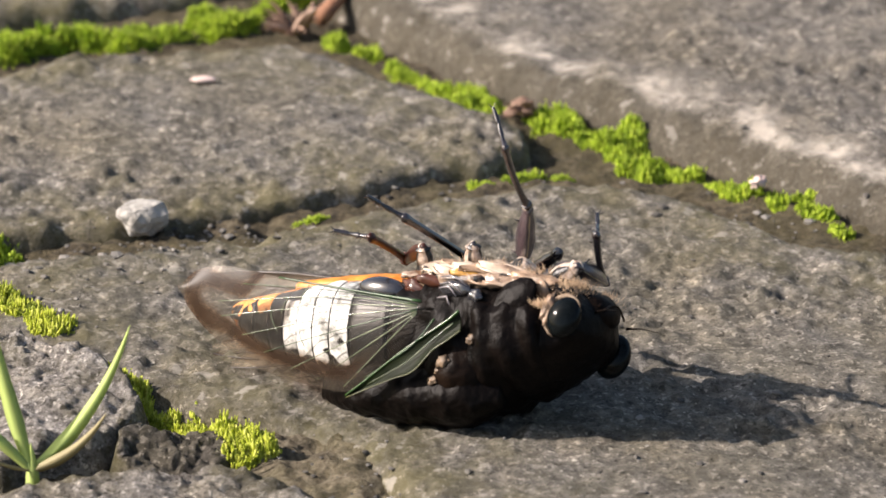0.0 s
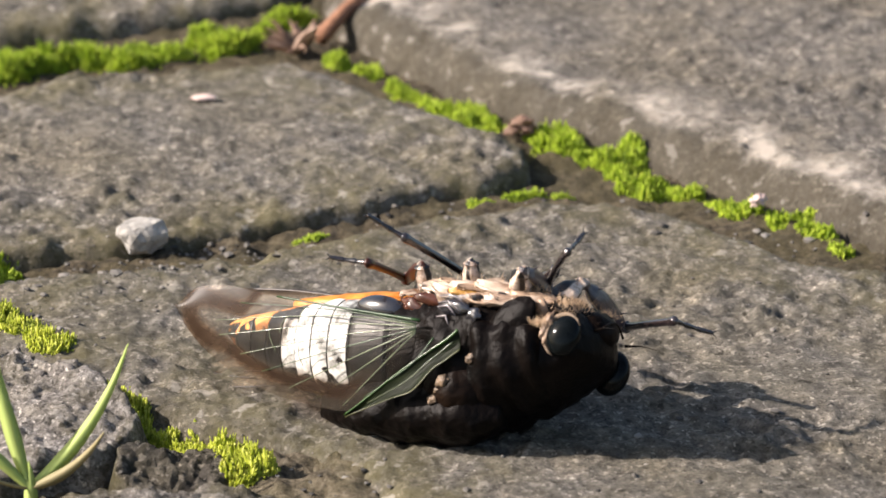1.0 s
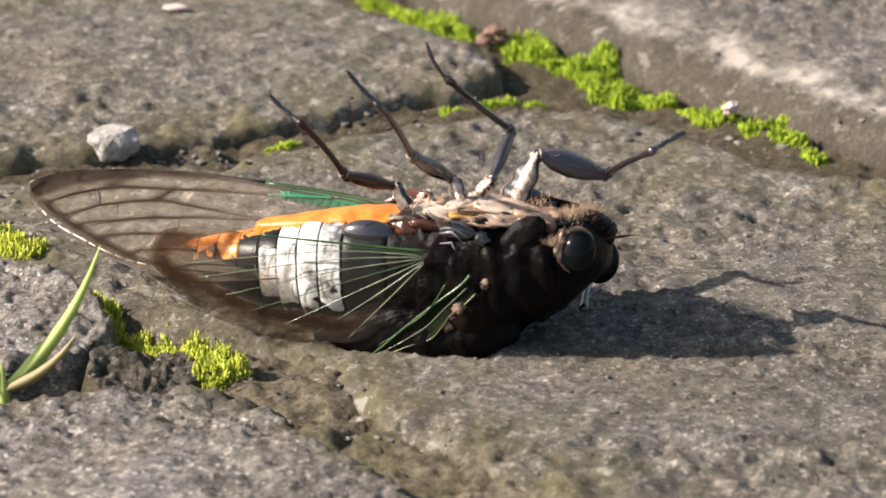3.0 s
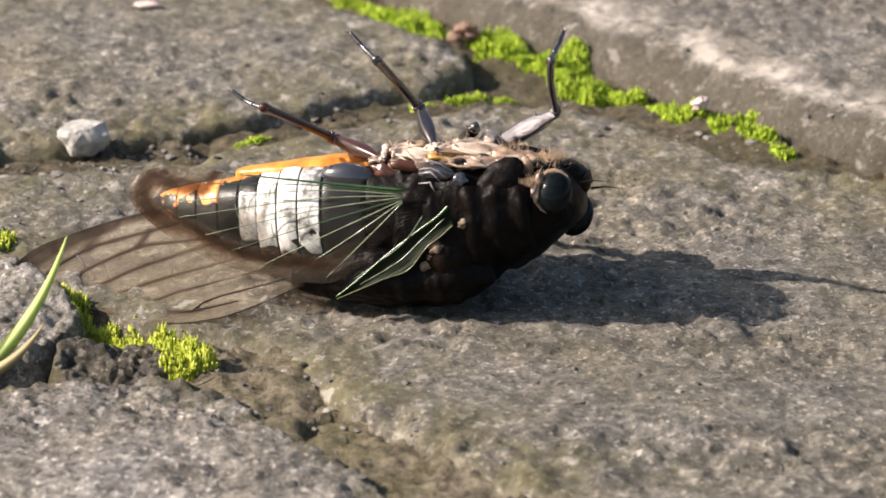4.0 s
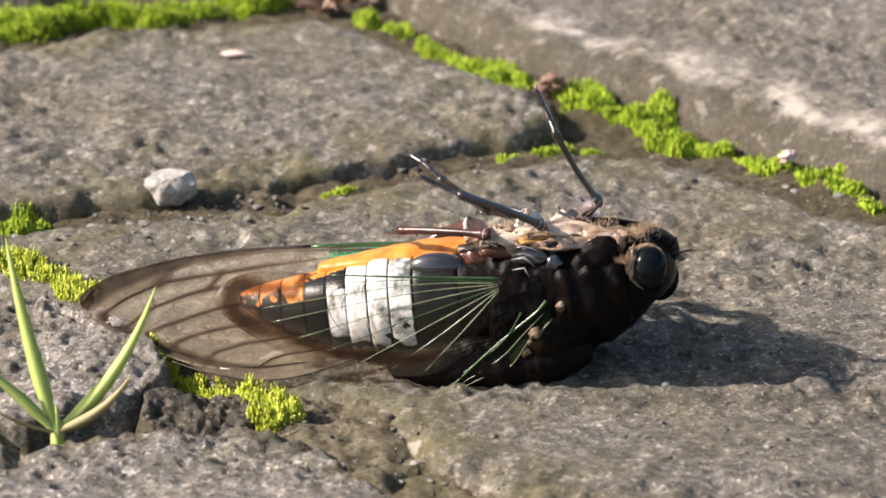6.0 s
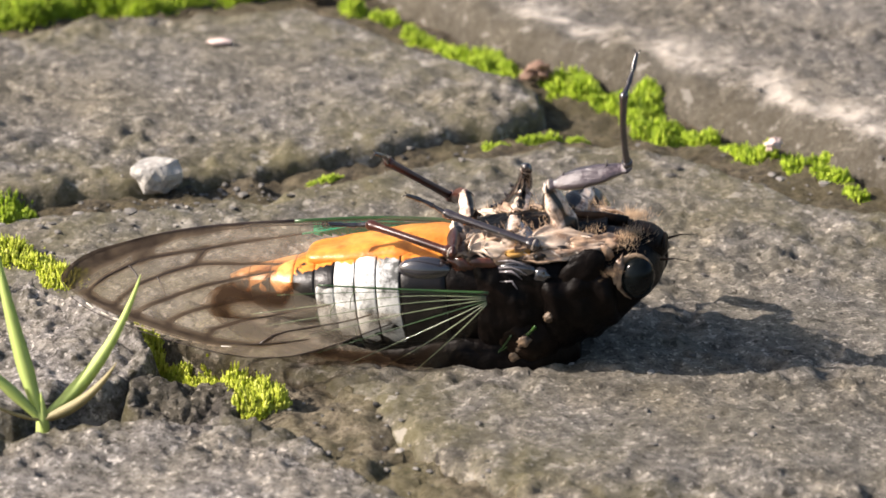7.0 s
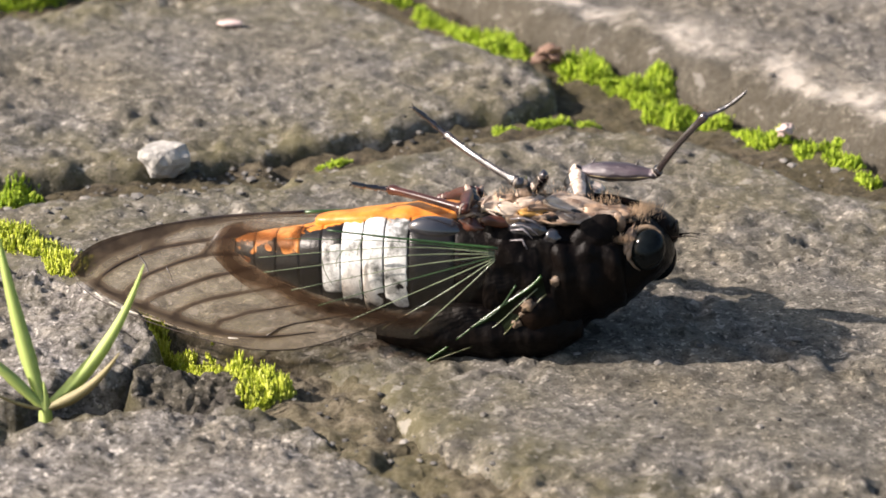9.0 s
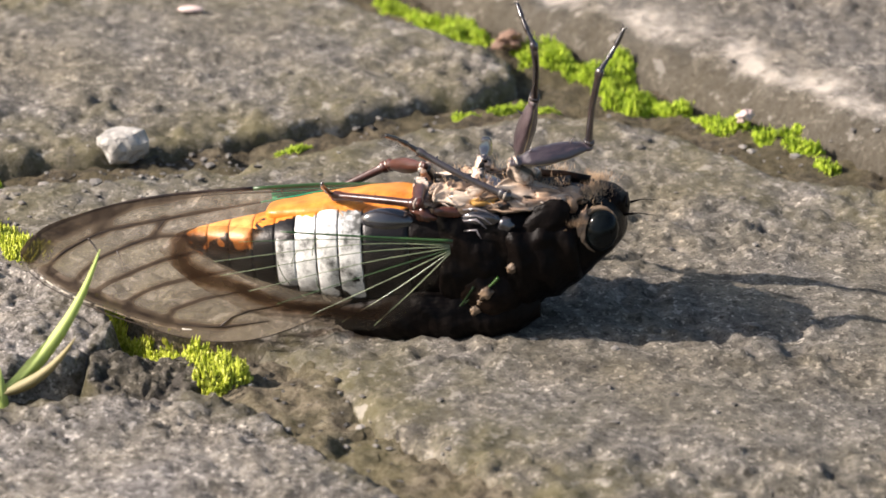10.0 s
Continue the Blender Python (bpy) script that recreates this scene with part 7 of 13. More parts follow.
    walk(legs["near", "middle"]["femur"], [
        (0, pose(0.00244, -0.00470, 0.00728, -77.2, 0.0, 121.3)), (0.25, pose(0.00238, -0.00462, 0.00734, -77.2, 2.5, 121.1)), (0.5, pose(0.00235, -0.00459, 0.00737, -77.3, 3.8, 121.2)),
        (0.75, pose(0.00229, -0.00450, 0.00743, -77.5, 2.5, 120.8)), (1, pose(0.00222, -0.00441, 0.00749, -77.8, 0.8, 120.0)), (1.2, pose(0.00175, -0.00378, 0.00772, -78.8, 6.9, 122.1)),
        (1.27, pose(0.00171, -0.00366, 0.00774, -81.0, 43.7, 126.2)), (1.35, pose(0.00167, -0.00353, 0.00776, -60.8, 79.7, 149.7)), (1.43, pose(0.00163, -0.00340, 0.00777, 80.6, 61.6, -67.7)),
        (1.5, pose(0.00159, -0.00328, 0.00777, 83.7, 24.9, -60.8)), (1.7, pose(0.00186, -0.00352, 0.00778, 81.2, 27.5, -58.2)), (2, pose(0.00182, -0.00250, 0.00770, 64.9, 6.5, -65.8)),
        (2.2, pose(0.00228, -0.00165, 0.00727, 58.0, -17.5, -104.6)), (2.35, pose(0.00317, -0.00332, 0.00752, 78.7, -28.8, -154.2)), (2.5, pose(0.00343, -0.00493, 0.00652, 101.7, -21.2, 154.6)),
        (2.6, pose(0.00236, -0.00316, 0.00777, 79.6, -19.2, -146.6)), (2.7, pose(0.00099, -0.00143, 0.00681, 61.9, -1.0, -93.6)), (2.88, pose(0.00108, -0.00154, 0.00698, 56.0, -8.0, -101.4)),
        (3.07, pose(0.00137, -0.00189, 0.00735, 62.8, -25.8, -124.2)), (3.25, pose(0.00176, -0.00241, 0.00767, 84.4, -40.8, -162.1)), (3.43, pose(0.00218, -0.00299, 0.00779, 115.1, -39.8, 151.9)),
        (3.62, pose(0.00251, -0.00348, 0.00773, 132.2, -27.3, 121.4)), (3.8, pose(0.00262, -0.00366, 0.00768, 136.1, -21.1, 112.2)), (3.9, pose(0.00260, -0.00527, 0.00666, 134.6, -31.0, 115.4)),
        (4, pose(0.00226, -0.00576, 0.00485, 132.3, -40.9, 119.4)), (4.1, pose(0.00219, -0.00577, 0.00557, 39.6, -63.9, -135.9)), (4.2, pose(0.00211, -0.00557, 0.00626, 15.5, -14.5, -86.9)),
        (4.35, pose(0.00165, -0.00374, 0.00772, 25.1, -6.0, -88.9)), (4.5, pose(0.00148, -0.00146, 0.00706, 33.2, 2.5, -90.9)), (4.58, pose(0.00150, -0.00226, 0.00757, 29.3, 38.0, -117.3)),
        (4.65, pose(0.00158, -0.00318, 0.00777, -17.2, 59.0, -177.3)), (4.72, pose(0.00172, -0.00411, 0.00762, -67.9, 39.6, 120.4)), (4.8, pose(0.00190, -0.00492, 0.00715, -75.7, 4.3, 93.2)),
        (5, pose(0.00209, -0.00489, 0.00717, -73.3, 16.2, 93.6)), (5.2, pose(0.00200, -0.00485, 0.00721, -70.4, 10.9, 96.0)), (5.28, pose(0.00201, -0.00405, 0.00766, -86.3, 43.6, 74.6)),
        (5.35, pose(0.00201, -0.00316, 0.00780, -148.4, 64.7, 17.6)), (5.42, pose(0.00202, -0.00226, 0.00762, 137.1, 47.9, -47.4)), (5.5, pose(0.00202, -0.00148, 0.00715, 109.1, 15.8, -71.1)),
        (5.7, pose(0.00217, -0.00061, 0.00538, 96.3, 7.9, -73.1)), (6, pose(0.00204, -0.00105, 0.00666, 88.7, 10.7, -70.6)), (6.2, pose(0.00201, -0.00064, 0.00565, 82.6, 9.4, -69.5)),
        (6.38, pose(0.00200, -0.00063, 0.00562, 78.2, 9.0, -69.3)), (6.57, pose(0.00199, -0.00062, 0.00555, 75.6, 7.9, -68.6)), (6.75, pose(0.00198, -0.00061, 0.00546, 74.4, 6.6, -67.8)),
        (6.93, pose(0.00196, -0.00061, 0.00538, 74.0, 5.3, -67.0)), (7.12, pose(0.00195, -0.00060, 0.00530, 74.1, 4.2, -66.3)), (7.3, pose(0.00195, -0.00060, 0.00528, 74.3, 3.8, -66.1)),
        (7.5, pose(0.00216, -0.00119, 0.00684, 72.9, 19.9, -59.4)), (7.7, pose(0.00077, -0.00320, 0.00749, 76.2, 22.5, -34.3)), (7.85, pose(0.00127, -0.00375, 0.00763, 90.2, 24.6, 19.2)),
        (8, pose(0.00183, -0.00425, 0.00757, 92.5, 9.5, 68.0)), (8.1, pose(0.00152, -0.00442, 0.00744, 76.4, -25.5, 89.0)), (8.2, pose(0.00121, -0.00456, 0.00727, 36.9, -55.0, 127.0)),
        (8.27, pose(0.00104, -0.00364, 0.00758, -40.1, -74.1, -170.1)), (8.35, pose(0.00101, -0.00265, 0.00754, -117.0, -56.5, -102.4)), (8.43, pose(0.00112, -0.00174, 0.00716, -128.6, -28.2, -85.7)),
        (8.5, pose(0.00136, -0.00104, 0.00650, -130.8, 1.3, -76.6)), (8.6, pose(0.00109, -0.00331, 0.00763, -129.9, -12.3, -86.7)), (8.7, pose(0.00169, -0.00547, 0.00643, -126.2, -25.4, -98.0)),
        (9, pose(0.00195, -0.00517, 0.00690, -128.6, -0.2, -87.3)), (9.1, pose(0.00175, -0.00331, 0.00779, -128.4, 3.6, -81.4)), (9.2, pose(0.00171, -0.00139, 0.00704, -127.9, 7.3, -75.4)),
        (9.5, pose(0.00203, -0.00091, 0.00642, -127.5, 7.1, -72.3)), (9.6, pose(0.00204, -0.00073, 0.00600, -127.5, 4.2, -72.5)), (9.7, pose(0.00204, -0.00062, 0.00556, -127.5, 1.4, -72.7)),
        (10, pose(0.00232, -0.00068, 0.00575, -126.7, 10.5, -64.7)),
    ])
    walk(legs["near", "middle"]["tibia"], [
        (0, pose(-0.00109, 0.00111, 0.00727, -98.8, -9.4, -105.1)), (0.25, pose(-0.00113, 0.00120, 0.00705, -98.5, -10.8, -104.6)), (0.5, pose(-0.00116, 0.00121, 0.00692, -98.2, -11.3, -103.6)),
        (0.75, pose(-0.00119, 0.00133, 0.00714, -97.8, -10.0, -103.7)), (1, pose(-0.00118, 0.00149, 0.00740, -97.7, -8.5, -104.2)), (1.2, pose(-0.00184, 0.00194, 0.00691, -97.5, -8.9, -95.9)),
        (1.27, pose(-0.00119, 0.00031, 0.00304, -82.9, -18.5, -117.0)), (1.35, pose(0.00062, -0.00292, 0.00107, -59.8, -25.6, -140.2)), (1.43, pose(0.00286, -0.00640, 0.00178, -32.1, -28.6, -165.4)),
        (1.5, pose(0.00460, -0.00866, 0.00491, -5.8, -26.9, 169.1)), (1.7, pose(0.00504, -0.00864, 0.00464, 0.8, -31.2, -170.4)), (2, pose(0.00458, -0.00866, 0.00693, 14.8, -68.9, 172.3)),
        (2.2, pose(0.00065, -0.00793, 0.00931, -71.7, -46.5, -86.1)), (2.35, pose(-0.00219, -0.00591, 0.01080, -81.9, -33.1, -81.9)), (2.5, pose(-0.00230, -0.00220, 0.00898, -93.0, -19.6, -78.9)),
        (2.6, pose(-0.00299, -0.00670, 0.01001, -90.0, -25.9, -90.2)), (2.7, pose(0.00056, -0.00822, 0.00693, -73.4, -31.3, -102.8)), (2.88, pose(-0.00025, -0.00814, 0.00793, -66.8, -31.1, -101.5)),
        (3.07, pose(-0.00207, -0.00695, 0.01032, -70.5, -30.6, -98.1)), (3.25, pose(-0.00313, -0.00399, 0.01211, -82.9, -29.8, -94.1)), (3.43, pose(-0.00243, -0.00053, 0.01214, -97.7, -28.9, -90.0)),
        (3.62, pose(-0.00065, 0.00168, 0.01085, -110.8, -28.1, -86.8)), (3.8, pose(0.00023, 0.00222, 0.01013, -121.1, -27.8, -85.6)), (3.9, pose(0.00010, -0.00000, 0.01016, -124.3, -25.6, -96.0)),
        (4, pose(-0.00026, -0.00129, 0.00930, -126.8, -22.7, -106.0)), (4.1, pose(0.00004, -0.00785, 0.01168, -119.0, -37.3, -136.6)), (4.2, pose(0.00247, -0.01215, 0.00796, -93.7, -41.6, -175.5)),
        (4.35, pose(0.00178, -0.01050, 0.00843, -88.3, -37.4, 176.0)), (4.5, pose(0.00138, -0.00825, 0.00677, -83.9, -32.6, 168.4)), (4.58, pose(-0.00096, -0.00702, 0.00338, -92.4, -32.6, -176.0)),
        (4.65, pose(-0.00191, -0.00335, 0.00193, -80.9, -30.6, -160.7)), (4.72, pose(-0.00093, 0.00041, 0.00328, -79.8, -27.0, -146.3)), (4.8, pose(0.00152, 0.00185, 0.00664, -89.3, -22.0, -132.9)),
        (5, pose(0.00167, 0.00162, 0.00527, -87.6, -29.9, -140.1)), (5.2, pose(0.00130, 0.00179, 0.00593, -98.0, -27.2, -122.6)), (5.28, pose(0.00332, 0.00069, 0.00297, -90.0, -26.3, -126.0)),
        (5.35, pose(0.00479, -0.00228, 0.00165, -88.6, -25.2, -129.3)), (5.42, pose(0.00511, -0.00561, 0.00258, -87.3, -24.1, -132.5)), (5.5, pose(0.00414, -0.00767, 0.00530, -86.0, -23.0, -135.7)),
        (5.7, pose(0.00414, -0.00705, 0.00444, -77.4, -31.0, -154.4)), (6, pose(0.00426, -0.00735, 0.00539, -83.8, -21.0, -140.0)), (6.2, pose(0.00435, -0.00692, 0.00454, -79.1, -24.7, -152.1)),
        (6.38, pose(0.00438, -0.00692, 0.00456, -77.3, -24.5, -156.4)), (6.57, pose(0.00445, -0.00689, 0.00461, -72.6, -23.3, -167.9)), (6.75, pose(0.00453, -0.00687, 0.00468, -67.4, -20.8, 178.2)),
        (6.93, pose(0.00461, -0.00684, 0.00475, -63.0, -17.1, 165.0)), (7.12, pose(0.00467, -0.00681, 0.00480, -60.3, -13.6, 154.6)), (7.3, pose(0.00469, -0.00681, 0.00483, -59.5, -12.1, 150.9)),
        (7.5, pose(0.00542, -0.00669, 0.00452, -81.4, -26.0, -148.0)), (7.7, pose(0.00596, -0.00674, 0.00489, -79.4, -40.8, -151.7)), (7.85, pose(0.00711, -0.00172, 0.00481, -95.2, -47.6, -129.2)),
        (8, pose(0.00434, 0.00197, 0.00644, -126.9, -49.0, -103.1)), (8.1, pose(0.00162, 0.00172, 0.01037, -143.0, -16.6, -89.6)), (8.2, pose(-0.00113, -0.00145, 0.01284, -145.8, 16.4, -80.4)),
        (8.27, pose(-0.00079, -0.00395, 0.01412, -152.4, 2.6, -94.3)), (8.35, pose(0.00021, -0.00631, 0.01321, -157.7, -11.4, -107.9)), (8.43, pose(0.00157, -0.00772, 0.01037, -164.2, -24.7, -122.9)),
        (8.5, pose(0.00294, -0.00765, 0.00635, -154.8, -36.1, -141.1)), (8.6, pose(0.00147, -0.00994, 0.00908, -140.6, -41.7, -163.5)), (8.7, pose(0.00084, -0.01155, 0.00935, -124.0, -42.4, 171.9)),
        (9, pose(0.00227, -0.01196, 0.00692, -110.0, -26.6, 147.6)), (9.1, pose(0.00277, -0.01002, 0.00736, -127.2, -29.4, -176.6)), (9.2, pose(0.00341, -0.00792, 0.00618, -142.9, -22.9, -141.9)),
        (9.5, pose(0.00408, -0.00733, 0.00558, -142.6, -26.5, -142.8)), (9.6, pose(0.00407, -0.00720, 0.00550, -126.9, -26.0, -177.4)), (9.7, pose(0.00406, -0.00712, 0.00539, -114.5, -17.8, 150.3)),
        (10, pose(0.00518, -0.00672, 0.00452, -119.8, -26.1, 164.3)),
    ])
    walk(legs["near", "middle"]["tarsus"], [
        (0, pose(-0.00357, -0.00803, 0.00884, 76.9, -16.2, -129.3)), (0.25, pose(-0.00352, -0.00793, 0.00884, 76.5, -16.3, -127.1)), (0.5, pose(-0.00338, -0.00794, 0.00880, 76.1, -16.0, -124.3)),
        (0.75, pose(-0.00343, -0.00785, 0.00881, 77.2, -17.6, -128.6)), (1, pose(-0.00351, -0.00772, 0.00881, 77.9, -19.1, -133.2)), (1.2, pose(-0.00280, -0.00749, 0.00839, 81.7, -25.5, -144.9)),
        (1.27, pose(-0.00532, -0.00780, 0.00609, 80.2, -24.4, -141.4)), (1.35, pose(-0.00603, -0.00846, 0.00521, 79.5, -23.2, -137.9)), (1.43, pose(-0.00530, -0.00852, 0.00638, 78.2, -21.9, -134.6)),
        (1.5, pose(-0.00380, -0.00704, 0.00926, 77.0, -20.6, -131.3)), (1.7, pose(-0.00306, -0.01001, 0.00961, 81.2, -33.8, -140.3)), (2, pose(0.00116, -0.00820, 0.01588, 49.1, -64.8, -100.2)),
        (2.2, pose(0.00110, -0.01452, 0.01627, 136.6, -62.4, 164.2)), (2.35, pose(-0.00106, -0.01387, 0.01604, 143.4, -52.0, 153.1)), (2.5, pose(-0.00055, -0.01108, 0.01220, 145.2, -41.0, 146.4)),
        (2.6, pose(-0.00303, -0.01533, 0.01421, 121.7, -46.5, 175.1)), (2.7, pose(-0.00125, -0.01622, 0.01191, 98.1, -44.0, -154.6)), (2.88, pose(-0.00188, -0.01620, 0.01289, 93.7, -45.0, -150.5)),
        (3.07, pose(-0.00325, -0.01513, 0.01520, 84.0, -46.7, -138.8)), (3.25, pose(-0.00372, -0.01230, 0.01688, 71.7, -47.1, -123.8)), (3.43, pose(-0.00244, -0.00893, 0.01678, 59.6, -45.6, -109.1)),
        (3.62, pose(-0.00018, -0.00678, 0.01537, 50.3, -43.0, -98.1)), (3.8, pose(0.00087, -0.00625, 0.01460, 46.1, -41.8, -94.2)), (3.9, pose(-0.00081, -0.00862, 0.01431, 87.3, -57.5, -150.5)),
        (4, pose(-0.00270, -0.00980, 0.01300, 126.5, -41.0, 154.2)), (4.1, pose(-0.00551, -0.01309, 0.01749, 123.1, -39.4, 154.3)), (4.2, pose(-0.00469, -0.01270, 0.01433, 121.3, -37.8, 154.4)),
        (4.35, pose(-0.00584, -0.00997, 0.01426, 96.8, -38.7, -167.0)), (4.5, pose(-0.00654, -0.00662, 0.01194, 77.7, -28.0, -133.0)), (4.58, pose(-0.00903, -0.00758, 0.00855, 80.3, -29.7, -138.4)),
        (4.65, pose(-0.00971, -0.00608, 0.00682, 83.1, -31.2, -143.9)), (4.72, pose(-0.00804, -0.00434, 0.00764, 84.4, -32.4, -149.7)), (4.8, pose(-0.00454, -0.00467, 0.01024, 85.0, -33.4, -155.5)),
        (5, pose(-0.00471, -0.00372, 0.01005, 84.3, -33.9, -155.4)), (5.2, pose(-0.00331, -0.00540, 0.01032, 75.1, -28.6, -136.2)), (5.28, pose(-0.00174, -0.00628, 0.00721, 79.9, -31.1, -146.0)),
        (5.35, pose(-0.00071, -0.00900, 0.00575, 84.5, -32.9, -156.2)), (5.42, pose(-0.00081, -0.01208, 0.00650, 88.9, -33.7, -166.7)), (5.5, pose(-0.00218, -0.01385, 0.00905, 93.0, -33.7, -177.3)),
        (5.7, pose(-0.00329, -0.01060, 0.00938, 95.5, -34.6, 176.7)), (6, pose(-0.00261, -0.01311, 0.00884, 88.6, -28.7, -172.2)), (6.2, pose(-0.00335, -0.01101, 0.00855, 86.0, -35.4, -172.1)),
        (6.38, pose(-0.00362, -0.01041, 0.00854, 83.3, -35.0, -172.1)), (6.57, pose(-0.00417, -0.00874, 0.00841, 80.0, -34.0, -172.3)), (6.75, pose(-0.00444, -0.00659, 0.00808, 75.5, -32.7, -172.5)),
        (6.93, pose(-0.00425, -0.00446, 0.00757, 75.5, -31.4, -172.6)), (7.12, pose(-0.00376, -0.00282, 0.00705, 75.6, -30.4, -172.7)), (7.3, pose(-0.00350, -0.00224, 0.00684, 75.6, -30.0, -172.8)),
        (7.5, pose(-0.00190, -0.01126, 0.00873, 76.3, -32.5, -173.2)), (7.7, pose(-0.00044, -0.01018, 0.01117, 45.0, -34.5, -119.3)), (7.85, pose(0.00301, -0.00674, 0.01189, 45.9, -56.9, -124.8)),
        (8, pose(0.00291, -0.00417, 0.01369, 65.7, -78.3, -147.7)), (8.1, pose(0.00169, -0.00748, 0.01311, 114.4, -58.2, 161.3)), (8.2, pose(0.00040, -0.01053, 0.01013, 117.3, -33.3, 150.4)),
        (8.27, pose(-0.00151, -0.01352, 0.01368, 108.2, -36.2, 159.8)), (8.35, pose(-0.00268, -0.01527, 0.01510, 100.2, -38.3, 169.8)), (8.43, pose(-0.00316, -0.01504, 0.01438, 93.0, -39.5, -179.8)),
        (8.5, pose(-0.00310, -0.01252, 0.01201, 86.6, -39.7, -169.1)), (8.6, pose(-0.00540, -0.01198, 0.01547, 91.5, -52.5, 179.4)), (8.7, pose(-0.00618, -0.01056, 0.01582, 101.2, -63.4, 159.4)),
        (9, pose(-0.00498, -0.00736, 0.01121, 78.7, -39.4, -172.5)), (9.1, pose(-0.00558, -0.01053, 0.01208, 73.8, -37.1, -169.7)), (9.2, pose(-0.00355, -0.01337, 0.00992, 71.7, -34.7, -167.0)),
        (9.5, pose(-0.00277, -0.01253, 0.00986, 74.6, -35.0, -171.1)), (9.6, pose(-0.00455, -0.00758, 0.00970, 70.4, -36.6, -170.9)), (9.7, pose(-0.00388, -0.00258, 0.00833, 70.3, -38.1, -170.7)),
        (10, pose(-0.00312, -0.00439, 0.00874, 53.1, -28.8, -140.1)),
    ])
